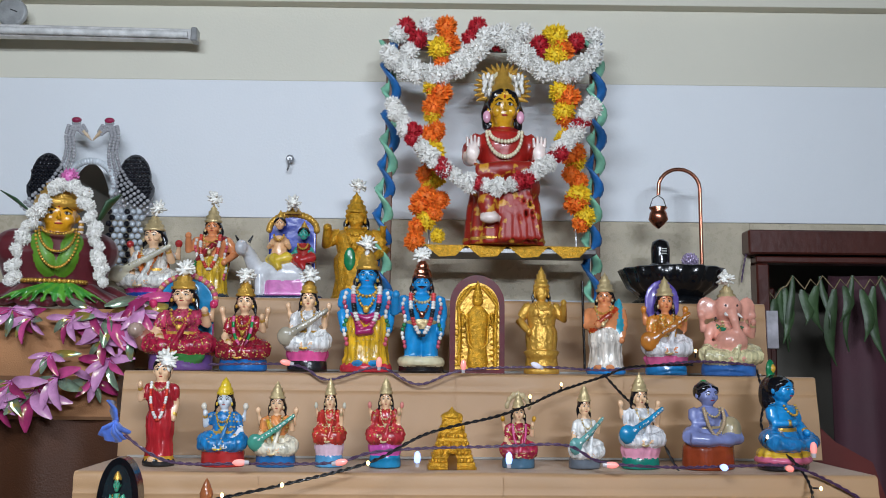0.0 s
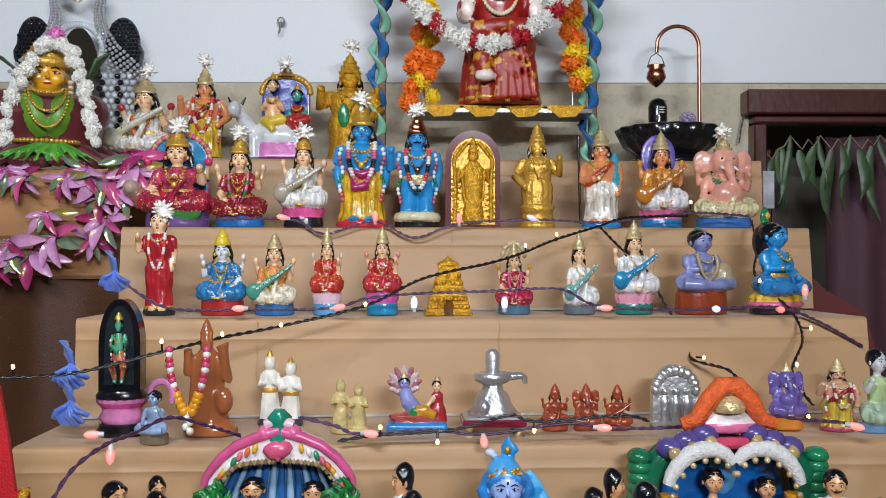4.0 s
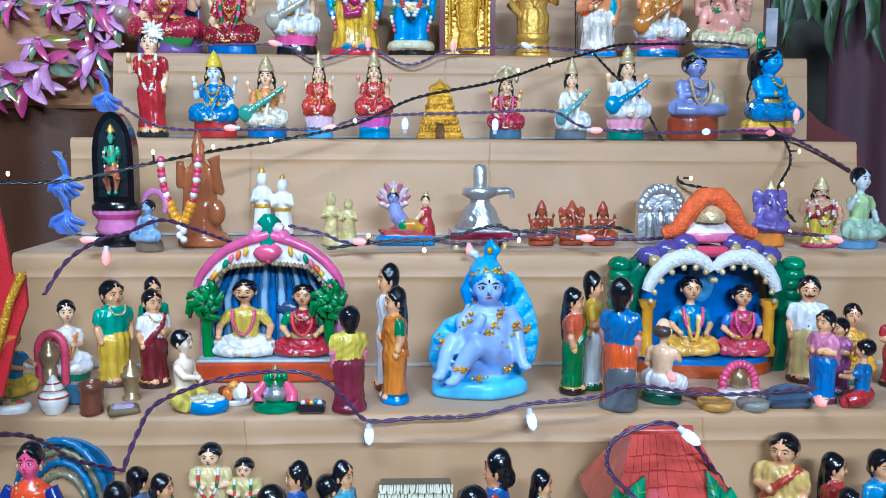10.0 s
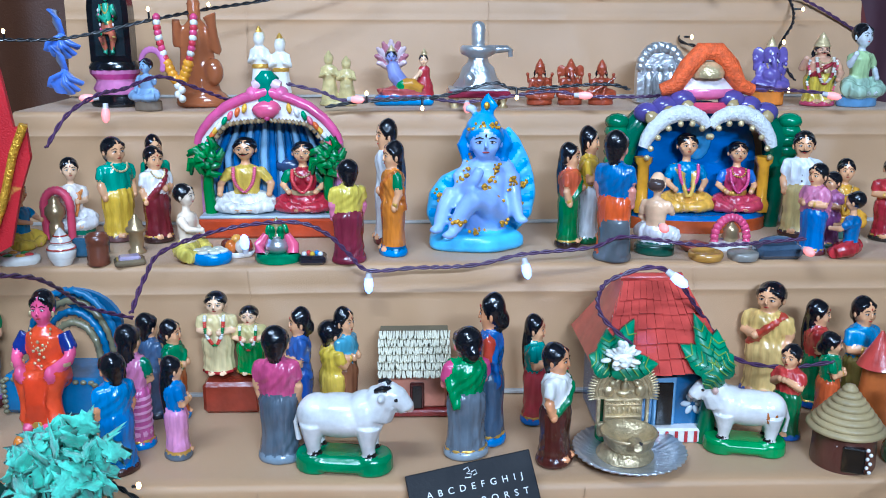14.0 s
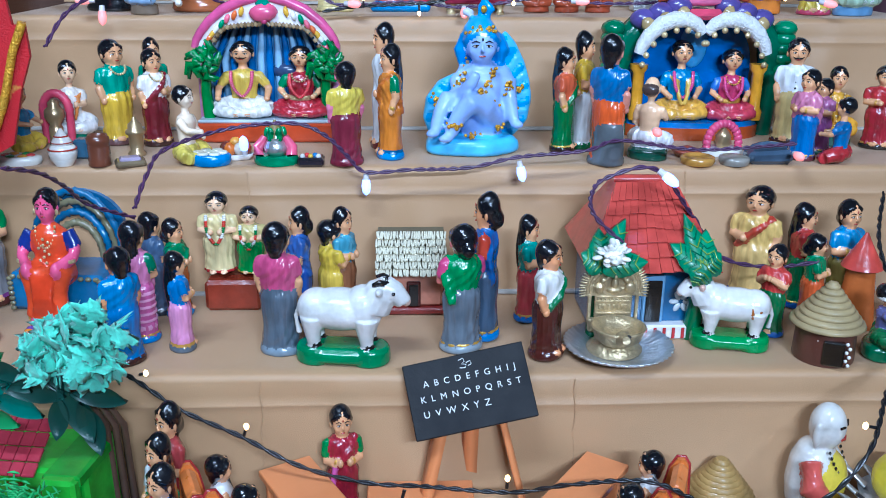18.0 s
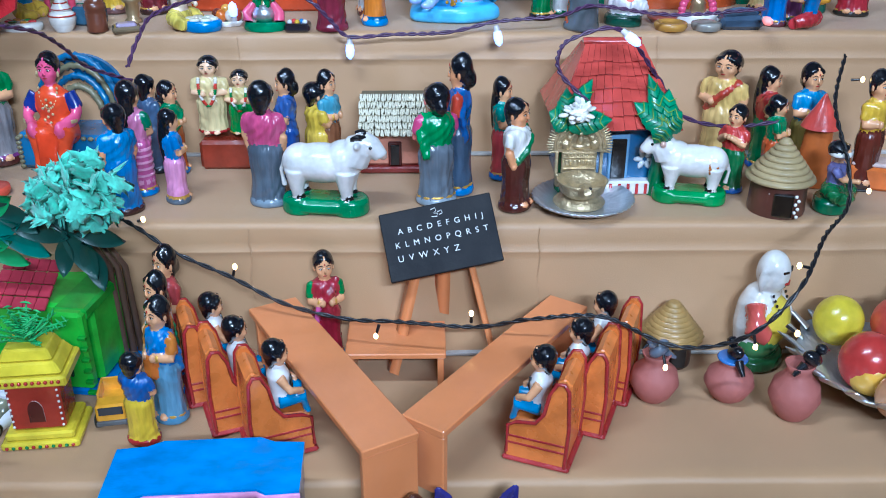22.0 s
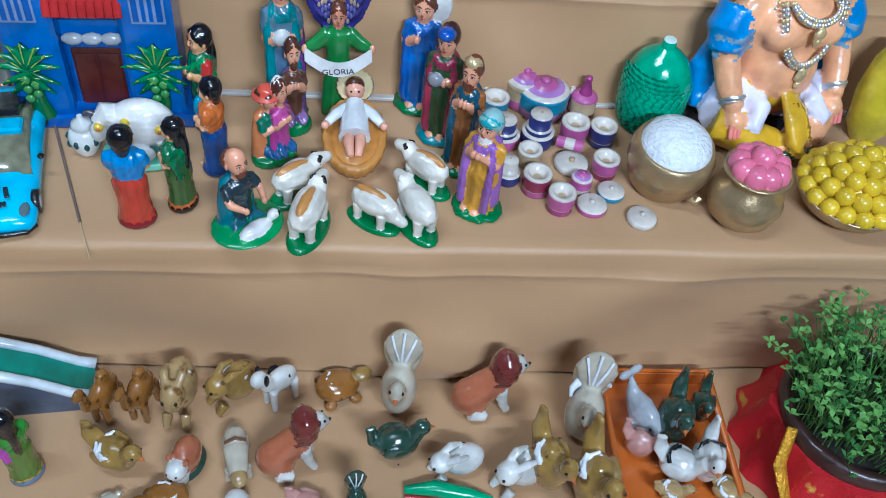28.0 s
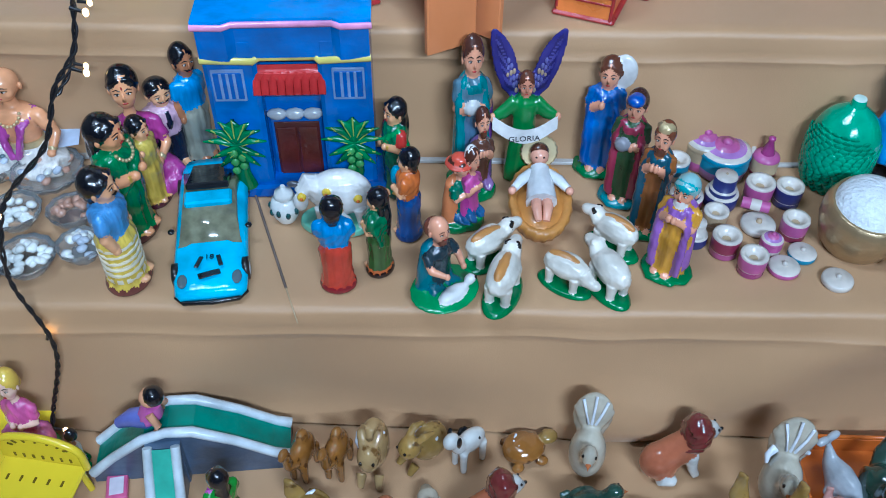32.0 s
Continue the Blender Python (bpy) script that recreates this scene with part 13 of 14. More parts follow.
garland("long_garland", catenary((-0.175, 2.660, 2.372), (0.467, 2.660, 2.396), 0.27, 16), [WHT, WHT, WHT, WHT, WHT, WHT, RED, RED], 0.03, "long white and red flower garland draped before the doll", 52)
for p, mt in (((-0.163, 2.830, 2.674), WHT), ((-0.134, 2.830, 2.703), RED), ((-0.095, 2.830, 2.660), RED), ((-0.063, 2.830, 2.705), WHT), ((-0.123, 2.830, 2.615), WHT), ((0.082, 2.830, 2.665), RED), ((0.107, 2.830, 2.710), RED), ((0.049, 2.830, 2.620), WHT), ((0.175, 2.830, 2.657), RED), ((0.268, 2.830, 2.694), WHT), ((0.320, 2.830, 2.651), RED), ((0.340, 2.830, 2.621), RED), ((0.359, 2.830, 2.688), MARY), ((0.443, 2.830, 2.664), RED), ((0.510, 2.830, 2.686), WHT)):
    cl = Clay()
    pom(cl, (0, 0, 0), 0.036, mt, 34, int(p[0] * 100))
    o = cl.done("pompom_flower")
    o.location = p
    tagged(o, "red pompom flower tied to a swing bar" if mt is RED else "pale pompom flower tied to a swing bar", "flower", "pompoms on the swing")

# ---- linga stand under a copper drip pot ----
bx_, by_, bz_, bh2, bw2 = 0.749, 2.800, 1.760, 0.143, 0.333
bs = thing("lotus_stand", (bx_, by_, bz_), "black carved lotus stand", "stand")
piece("stand_foot", bs, lambda c: c.lathe([(bw2 * 0.36, 0), (bw2 * 0.38, 0.012), (bw2 * 0.3, 0.03)], BLACK, n=36, ripple=0.04, ribs=12))
piece("stand_bowl", bs, lambda c: c.lathe([(bw2 * 0.3, 0.03), (bw2 * 0.42, 0.06), (bw2 * 0.5, bh2 * 0.82), (bw2 * 0.48, bh2 * 0.86), (bw2 * 0.3, bh2 * 0.82)], BLACK, n=60, ripple=0.045, ribs=15))
lg = Vector((0.712, 2.790, 1.981))
c = Clay()
c.lathe([(0.05, 0), (0.055, 0.006), (0.034, 0.018), (0.032, 0.02)], BLACK, n=24)
lh_ = lg.z - (bz_ + bh2 * 0.84)
c.lathe([(0.03, 0.018), (0.031, lh_ * 0.7), (0.026, lh_ * 0.9), (0.012, lh_ * 0.99), (0.001, lh_)], BLACK, n=24)
for q in range(3):
    c.box((0.004, -0.031, lh_ * (0.5 + 0.08 * q)), (0.018, 0.002, 0.003), WHITEP, 0.0005)
o = c.done("black_linga")
o.location = (lg.x, 2.79, bz_ + bh2 * 0.84)
tagged(o, "small black stone linga with three pale lines", "ornament")
cb2 = Vector((0.804, 2.780, 1.932))
c = Clay()
BEAD = surface("iridescent_beads", srgb("c8b8d8"), 0.1, metal=0.4, var=0.5, var_size=90, coat=0.6)
c.ball((0, 0, 0), 0.022, BEAD, n=14, k=10)
for i in range(70):
    u = 1 - 2 * (i + 0.5) / 70
    a = i * 2.39996
    c.ball((0.024 * math.sqrt(1 - u * u) * math.cos(a), 0.024 * math.sqrt(1 - u * u) * math.sin(a), 0.024 * u), 0.0048, BEAD, n=6, k=5)
o = c.done("beaded_ball")
o.location = (cb2.x, 2.77, bz_ + bh2 * 0.86 + 0.025)
tagged(o, "glittering ball of clear violet beads", "ornament")
r0, r1, r2, r3 = Vector((0.853, 2.800, 1.905)), Vector((0.852, 2.800, 2.154)), Vector((0.781, 2.800, 2.220)), Vector((0.712, 2.800, 2.132))
drip = thing("copper_drip_stand", (0, 2.80, 0), "curved copper rod with a hanging drip pot", "drip stand")
piece("rod", drip, lambda c: c.tube([(r0.x, 0, r0.z - 0.02), (r1.x, 0, r1.z)] + [((r1.x + r3.x) / 2 + (r1.x - r3.x) / 2 * math.cos(a * math.pi / 12), 0, r1.z + (r2.z - r1.z) * math.sin(a * math.pi / 12)) for a in range(1, 12)] + [(r3.x, 0, r3.z)], 0.0065, COPPER, 10))
pz0 = Vector((0.710, 2.800, 2.018))
piece("drip_pot", drip, lambda c: c.lathe([(0.003, 0), (0.018, 0.012), (0.032, 0.03), (0.028, 0.052), (0.022, 0.06), (0.031, 0.07), (0.029, 0.072)], COPPER, (pz0.x, 0, pz0.z), 24))
piece("bail", drip, lambda c: c.tube([(pz0.x - 0.029, 0, pz0.z + 0.068), (pz0.x - 0.018, 0, pz0.z + 0.1), (pz0.x, 0, r3.z - 0.002), (pz0.x + 0.018, 0, pz0.z + 0.1), (pz0.x + 0.029, 0, pz0.z + 0.068)], 0.0016, P("2a2420"), 6))
# rolled edge of pale sheet behind the swing
plain_box("pale_sheet", 0.0 - 0.30, 0.62, 2.93, 2.955, 1.758, 1.785, P("c4c8cc", 0.5), "", "folded pale sheet lying behind the figures", "sheet", 0.006)

# ---- goddess on the side stand, swan mirror, side stand ----
tA, tB = Vector((-1.291, 2.450, 1.709)), Vector((-0.925, 2.450, 1.713))
side = thing("side_table", (0, 0, 0), "side table covered in brown cloth beside the steps", "table")
SIDEC = surface("russet_satin", (0.42, 0.2, 0.08), 0.45, grain=0.25, grain_size=300, var=0.25, var_size=6, sheen=0.2)
piece("table_cloth", side, lambda c: (c.box(((-1.62 + tB.x) / 2, 2.70, tA.z - 0.1), (tB.x + 1.62, 0.5, 0.2), SIDEC, 0.012), c.box(((-1.62 + tB.x) / 2, 2.715, tA.z - 0.25), (tB.x + 1.60, 0.47, 0.12), SIDEC, 0.01)))
DARKC = surface("dark_brown_cloth", srgb("4c2a12"), 0.6, grain=0.3, grain_size=200, var=0.2, var_size=5)
hanging("table_skirt", side, -1.62, -0.83, 2.5, -0.04, tA.z - 0.29, DARKC, 3, 0.014, "dark brown pleated cloth")
side_drape = Clay()
side_drape.slab([(p[0], p[2]) for p in ((-0.833, 1.200, 1.324), (-0.703, 1.200, 1.271), (-0.690, 1.200, 1.200), (-0.679, 1.200, 1.120), (-0.661, 1.200, 1.125), (-0.659, 1.200, 1.073), (-0.679, 1.200, 1.022), (-0.703, 1.200, 0.935), (-0.858, 1.200, 0.849))], 0.0, 0.008, RED_CLOTH)
side_drape.tube([(p[0], -0.006, p[2]) for p in ((-0.661, 1.200, 1.125), (-0.681, 1.200, 1.082), (-0.705, 1.200, 1.005), (-0.728, 1.200, 0.953))], 0.007, GOLDBRIGHT, 6)
o = side_drape.done("red_drape")
o.location = (0, 1.2, 0)
tagged(o, "red gold-bordered cloth hanging beside the steps", "cloth")
side_drape = Clay()
side_drape.slab([(p[0], p[2]) for p in ((0.949, 2.300, 1.451), (0.969, 2.300, 1.433), (1.038, 2.300, 1.368), (1.139, 2.300, 1.314), (1.175, 2.300, 1.208), (0.943, 2.300, 1.208))], 0.0, 0.01, surface("maroon_cloth", srgb("5a1c16"), 0.6, var=0.2))
o = side_drape.done("maroon_drape")
o.location = (0, 2.3, 0)
tagged(o, "dark maroon cloth sloping down beside the steps", "cloth")
rng = random.Random(3)
MAROON = surface("maroon_silk", srgb("5a1620"), 0.45, grain=0.2, var=0.25, var_size=8, sheen=0.2)
gx, gy, gz, gh_, gw = -1.154, 2.560, 1.760, 0.293, 0.380
gz = tA.z
gh_ = Vector((-1.140, 2.560, 2.093)).z - gz
c = Clay()
for i in range(16):
    a = math.pi * i / 15
    c.tube([(0, 0.0, 0.16), (0.38 * math.cos(a), -0.2 * math.sin(a), 0.1 + 0.04 * math.sin(i * 2.1)), (0.62 * math.cos(a), -0.3 * math.sin(a) - 0.05, 0.03)], [0.1, 0.1, 0.05], MAROON, 8, 0.6)
c.lathe([(0.3, 0.08), (0.34, 0.25), (0.4, 0.42), (0.34, 0.54), (0.16, 0.6), (0.09, 0.62)], MAROON, n=26, sy=0.6)
for s in (-1, 1):
    c.ball((s * 0.07, -0.16, 0.4), (0.1, 0.09, 0.19), P("5a8a1c", 0.6), (0, s * 16, 0), n=16, k=10)
    c.ball((s * 0.25, -0.02, 0.45), (0.17, 0.17, 0.16), MAROON, n=14, k=9)
for i in range(11):
    c.tube([(-0.02 + 0.012 * i, -0.27, 0.2), (-0.25 + 0.05 * i, -0.34, 0.1), (-0.34 + 0.068 * i, -0.37, 0.04)], [0.012, 0.025, 0.014], P("3f8a2c" if i % 2 else "5a9a2c", 0.5), 6, 0.4)
for rr, dp, nb in ((0.1, 0.05, 17), (0.12, 0.18, 25), (0.14, 0.3, 31)):
    for i in range(nb):
        a = math.pi * i / (nb - 1)
        c.ball((rr * math.cos(a), -0.2 - 0.08 * math.sin(a), 0.6 - dp * math.sin(a)), 0.011, GOLD, n=6, k=5)
for i in range(21):
    a = math.pi * i / 20
    c.ball((0.2 * math.cos(a), -0.2 - 0.1 * math.sin(a), 0.2), 0.018, GOLD, n=6, k=5)
YF = P("d89a18", 0.3)
c.lathe([(0.1, 0.58), (0.09, 0.66)], YF, n=14)
head(c, 0.715, 0.145, YF, None, y=-0.04, mark=LIP)
for s in (-1, 1):
    for q in range(6):
        c.ball((s * 0.15, -0.06, 0.68 - 0.02 * q), (0.022, 0.02, 0.016), GOLD if q % 2 else P("e4d8d0"), n=8, k=5)
c.lathe([(0.15, -0.02), (0.172, 0.0), (0.165, 0.04), (0.15, 0.06), (0.16, 0.075), (0.125, 0.09), (0.135, 0.11), (0.105, 0.12), (0.115, 0.145), (0.09, 0.155), (0.1, 0.175), (0.05, 0.2)], GOLD, (0, -0.02, 0.79), 30, ripple=0.03, ribs=13)
finish(c, gx, gy, gz, gh_, gw, 0.92, -20, "yellow-faced goddess doll in maroon and green with gold jewellery", name="goddess_doll")
garland("jasmine_garland", [(-1.238, 2.460, 1.782), (-1.216, 2.460, 1.911), (-1.171, 2.460, 1.993), (-1.138, 2.480, 2.063), (-1.074, 2.480, 2.065), (-1.031, 2.460, 1.996), (-1.006, 2.460, 1.898), (-0.984, 2.460, 1.785)], [WHT], 0.022, "thick white jasmine garland around the goddess doll", 34)
o = Clay()
pom(o, (0, 0, 0), 0.028, P("d87ab8", 0.6), 24, 4)
o = o.done("pink_rose")
o.location = (-1.108, 2.500, 2.095)
tagged(o, "pink cloth rose above a goddess's crown", "flower")
m0, m1 = Vector((-1.212, 2.980, 2.239)), Vector((-1.215, 2.980, 1.906))
mir = thing("swan_mirror", (m0.x, 2.98, 0), "arched mirror framed by two pearl-beaded swans", "mirror")
mh, mz = m0.z - m1.z, m1.z
MIRR = surface("mirror_silver", (0.9, 0.9, 0.9), 0.03, metal=1.0, var=0.02)
PEARL, DARKB = surface("grey_pearl", srgb("a8a8ac"), 0.15, coat=0.6, var=0.1), surface("black_bead", srgb("14161e"), 0.12, coat=0.6, var=0.1)
piece("glass", mir, lambda c: c.slab([(x * 0.15, mz - 0.1 + z * (mh + 0.1)) for x, z in arch(1.0, 1.0)], 0.0, 0.008, MIRR))
piece("arch_frame", mir, lambda c: [c.ball((0.08 * math.cos(math.pi * i / 30 - 0.35 + 0.0233 * i), -0.006, 2.165 + 0.082 * math.sin(math.pi * i / 30 - 0.35 + 0.0233 * i)), 0.012, P("cfd6dc", 0.2), n=8, k=6) for i in range(31)])
WC = Vector((-1.064, 2.980, 2.182))
bead = Clay()
bead.ball((0, 0, 0), 0.0064, DARKB, n=6, k=5)
o = bead.done("bead")
WING_BEAD = o.data
bpy.data.objects.remove(o)
for s in (-1, 1):
    wing = piece("wing", mir, lambda c: c.slab([(s * (WC.x - m0.x + 0.06 * math.cos(k * 0.2618) * (1.1 if math.sin(k * 0.2618) < 0 else 0.95) + 0.02 * max(0, -math.sin(k * 0.2618))), WC.z + 0.092 * math.sin(k * 0.2618)) for k in range(24)], 0.0, 0.008, P("14161e", 0.4)), "wing of black beads")
    for r_ in range(13):
        for q in range(9):
            u, v = -0.052 + 0.0128 * q + 0.0064 * (r_ % 2), -0.08 + 0.0133 * r_
            if (u / 0.056) ** 2 + (v / 0.086) ** 2 < 1:
                o = new("bead", WING_BEAD)
                o.parent = wing
                o.location = (s * (WC.x - m0.x + u + 0.018 * max(0, -v / 0.09)), -0.003, WC.z + v)
    def swan_neck(c):
        path = [(0.19, 2.055, 0.052), (0.145, 2.105, 0.05), (0.108, 2.16, 0.036), (0.086, 2.21, 0.027), (0.074, 2.255, 0.022), (0.072, 2.295, 0.019), (0.079, 2.335, 0.017), (0.07, 2.366, 0.019), (0.045, 2.368, 0.018), (0.026, 2.345, 0.01)]
        for k in range(36):
            f = k / 35 * (len(path) - 1)
            j = min(int(f), len(path) - 2)
            a, b, u = Vector(path[j]), Vector(path[j + 1]), f - j
            p = a.lerp(b, u)
            side = Vector((-(b - a).y, (b - a).x)).normalized()
            rows = max(3, int(p.z * 2 / 0.0135))
            for q in range(rows):
                w_ = p.z * (2 * (q + 0.5) / rows - 1)
                c.ball((s * (p.x + side.x * w_), -0.012, p.y + side.y * w_), 0.0068, PEARL, n=7, k=5)
    piece("swan_neck", mir, swan_neck, "swan neck of grey pearls")
    piece("beak", mir, lambda c: c.tube([(s * 0.03, -0.012, 2.35), (s * 0.002, -0.012, 2.318)], [0.009, 0.002], P("c8b090"), 7))
    piece("crest", mir, lambda c: c.ball((s * 0.056, -0.014, 2.388), (0.018, 0.012, 0.011), P("9a2a50"), n=8, k=6))
    for i in range(66):
        piece("tail_bead", mir, lambda c: c.ball((s * (0.075 + 0.02 * (i % 6) + 0.01 * (i // 6 % 2)), -0.02, 1.86 + 0.021 * (i // 6)), 0.0105, P("c4ccd4", 0.2) if i % 3 else DARKB, n=8, k=6))
# dark leaves beside the goddess
for p0, p1, p2 in (((-1.302, 2.500, 2.051), (-1.256, 2.500, 2.024), (-1.201, 2.500, 1.980)), ((-0.956, 2.500, 2.046), (-0.989, 2.500, 2.020), (-1.017, 2.500, 1.966))):
    c = Clay()
    c.tube([p0, p1, p2], [0.004, 0.018, 0.008], P("2a4a2c", 0.5), 7, 0.3)
    tagged(c.done("betel_leaf"), "dark green curled leaf beside the goddess doll", "leaf")
# pink iridescent flowers hung along the side table
IRI = [surface("pink_film_petal", srgb("c8528c"), 0.22, coat=0.5, var=0.3, var_size=30), surface("lilac_film_petal", srgb("cf94c2"), 0.25, coat=0.6, var=0.25, var_size=30), surface("mint_film_petal", srgb("a9bfa4"), 0.16, metal=0.6, coat=0.6, var=0.4, var_size=40, speck=(srgb("c8b45a"), 25, 0.1)), surface("magenta_film_petal", srgb("a23468"), 0.25, coat=0.5, var=0.3, var_size=30)]
for m in IRI:
    m.node_tree.nodes["Principled BSDF"].inputs["Thin Film Thickness"].default_value = 420.0
def film_flower(p, r, seed):
    rng = random.Random(seed)
    t = thing("film_flower", p, "pink iridescent artificial flower hung on brown cloth", "flower", "iridescent flowers", yaw=rng.uniform(-40, 40))
    lean = rng.uniform(-0.5, 0.5)
    for k in range(6):
        a = -1.57 + lean + (k - 2.5) * 0.62 + rng.uniform(-0.15, 0.15)
        d = Vector((math.cos(a), rng.uniform(-0.75, -0.25), math.sin(a))).normalized()
        def petal(c):
            side = d.cross(Vector((0, 1, 0))).normalized()
            out = side.cross(d).normalized()
            if out.y > 0:
                out = -out
            L, wide, curl = r * rng.uniform(0.85, 1.3), rng.uniform(0.13, 0.19), rng.uniform(0.1, 0.3)
            vs = []
            for u in range(8):
                f = u / 7
                w = wide * L * math.sin(math.pi * min(1.0, 0.06 + f * 0.92)) ** 0.7 * (0.6 + 0.6 * f)
                for q in (-1, -0.5, 0, 0.5, 1):
                    vs.append(d * L * f + side * w * q + out * (L * 0.14 * math.sin(math.pi * f) - L * curl * f ** 3 + w * 0.45 * (q * q - 0.5)))
            fs = [(u * 5 + q, u * 5 + q + 1, u * 5 + q + 6, u * 5 + q + 5) for u in range(7) for q in range(4)]
            back = [v - out * 0.0012 for v in vs]
            c.add(vs + back, fs + [tuple(40 + i for i in reversed(f)) for f in fs], IRI[(0, 1, 3, 1, 2, 1, 2)[(k * 3 + seed) % 7]])
        piece("petal", t, petal)
    piece("centre", t, lambda c: [c.tube([(0, 0, 0), (0.012 * math.cos(q), -0.02, 0.012 * math.sin(q) - 0.006)], [0.002, 0.0015], P("c87ab8"), 5) for q in range(5)])
rng = random.Random(9)
SPOTS = [(-1.214, 2.417, 1.684), (-1.149, 2.413, 1.662), (-1.219, 2.422, 1.622), (-1.043, 2.415, 1.663), (-0.989, 2.412, 1.687), (-0.945, 2.422, 1.672), (-1.017, 2.438, 1.617), (-0.953, 2.434, 1.610), (-0.902, 2.433, 1.665), (-0.879, 2.417, 1.626), (-1.194, 2.426, 1.561), (-1.201, 2.418, 1.484), (-1.098, 2.415, 1.562), (-1.071, 2.413, 1.500), (-1.007, 2.416, 1.562), (-0.994, 2.438, 1.493), (-0.943, 2.435, 1.548), (-1.145, 2.434, 1.461), (-0.897, 2.434, 1.564), (-0.859, 2.416, 1.681), (-0.870, 2.419, 1.720), (-1.217, 2.429, 1.437)]
for i, p in enumerate(SPOTS):
    if i % 4 != 2:
        film_flower((p[0], p[1], p[2] + 0.02), 0.066 + 0.014 * (i % 3), i)
# blue satin bows at the step corners
BOW = surface("blue_satin", srgb("5a7cd8"), 0.22, coat=0.5, grain=0.5, grain_size=40, var=0.4, var_size=30, sheen=0.3)
for p in ((-0.795, 2.030, 1.426), (-0.777, 1.700, 1.246), (-0.770, 1.680, 1.176), (-0.741, 1.300, 1.062)):
    t = thing("satin_bow", p, "blue satin ribbon bow pinned to a cloth corner", "bow", "blue bows")
    for k in range(6):
        a = (-2.45, -2.0, -1.57, -1.15, -0.7, 1.7)[k]
        piece("loop", t, lambda c: c.tube([(0, 0, 0), (0.022 * math.cos(a), -0.014, 0.026 * math.sin(a)), (0.036 * math.cos(a + 0.2), -0.004, 0.046 * math.sin(a + 0.1))], [0.008, 0.02, 0.016], BOW, 9, 0.35))
# mango leaf swag over the door
MANGO = surface("drying_leaf", srgb("3c5232"), 0.4, grain=0.3, var=0.4, var_size=20, per_object=0.25)
LEAFS = (((1.129, 2.980, 1.851), 0.08), ((1.149, 2.980, 1.828), 0.158571), ((1.169, 2.980, 1.804), 0.127143), ((1.192, 2.980, 1.840), 0.0957143), ((1.213, 2.980, 1.850), 0.174286), ((1.236, 2.980, 1.887), 0.142857), ((1.256, 2.980, 1.863), 0.111429), ((1.277, 2.980, 1.839), 0.08), ((1.299, 2.980, 1.875), 0.158571), ((1.320, 2.980, 1.852), 0.127143), ((1.343, 2.980, 1.888), 0.0957143), ((1.363, 2.980, 1.864), 0.174286), ((1.383, 2.980, 1.841), 0.142857), ((1.406, 2.980, 1.877), 0.111429), ((1.426, 2.980, 1.853), 0.08), ((1.449, 2.980, 1.890), 0.158571), ((1.470, 2.980, 1.866), 0.127143), ((1.490, 2.980, 1.842), 0.0957143), ((1.513, 2.980, 1.878), 0.174286), ((1.533, 2.980, 1.855), 0.142857), ((1.557, 2.980, 1.891), 0.111429), ((1.577, 2.980, 1.867), 0.08))
for i, (p, L) in enumerate(LEAFS):
    if i % 5 in (1, 3) and i > 3:
        continue
    c = Clay()
    w_ = 0.013 + 0.009 * ((i * 7) % 5) / 4
    L = L * (1.55 + 0.4 * math.sin(i * 2.7))
    vs = []
    for k in range(9):
        f = k / 8
        ww = w_ * math.sin(math.pi * min(1, 0.08 + f)) ** 0.7
        for q in (-1, 0, 1):
            vs.append((q * ww + 0.035 * f * math.sin(f * 2.5 + i * 1.9), 0.01 * abs(q) + 0.012 * math.sin(f * 3 + i * 2), -L * f))
    fs = [(3 * k + q, 3 * k + q + 1, 3 * k + q + 4, 3 * k + q + 3) for k in range(8) for q in (0, 1)]
    m = len(vs)
    c.add(vs + [(a, b + 0.0015, d) for a, b, d in vs], fs + [tuple(m + j for j in reversed(f)) for f in fs], MANGO)
    o = c.done("mango_leaf")
    o.location = p
    tagged(o, "drying dark green mango leaf hung over the door", "leaf", "mango leaf swag")
c = Clay()
c.tube([p for p, L in LEAFS], 0.003, P("8a7a5a", 0.7), 5)
tagged(c.done("swag_string"), "string of the mango leaf swag", "string")

# wall tube fitting, clock, hook
ta, tb = Vector((-1.683, 3.000, 2.711)), Vector((-0.874, 3.000, 2.735))
tf = thing("wall_tube_light", (0, 3.0, ta.z), "unlit white tube light fitting on the wall", "light fitting")
piece("fitting_body", tf, lambda c: c.box(((ta.x + tb.x) / 2, 0, 0), (tb.x - ta.x, 0.04, 0.042), P("d4d2d0", 0.4), 0.004))
piece("end_cap", tf, lambda c: c.box((tb.x - 0.01, -0.004, 0), (0.022, 0.05, 0.05), P("8f9090", 0.4), 0.004))
piece("tube", tf, lambda c: c.tube([(ta.x, -0.032, -0.006), (tb.x - 0.03, -0.032, -0.006)], 0.012, P("dcdcda", 0.3), 12))
ck = Vector((-1.536, 3.000, 2.788))
cl_ = thing("wall_gauge", (ck.x, 3.02, ck.z), "small round grey wall clock", "clock")
piece("rim", cl_, lambda c: c.lathe([(0.05, -0.01), (0.054, 0.0), (0.05, 0.012), (0.044, 0.012)], P("9a9c9c", 0.4), n=32, tilt=Euler((math.pi / 2, 0, 0)).to_matrix()))
piece("dial", cl_, lambda c: c.lathe([(0.044, 0.004), (0.002, 0.006)], P("c8c8c4", 0.4), n=32, tilt=Euler((math.pi / 2, 0, 0)).to_matrix()))
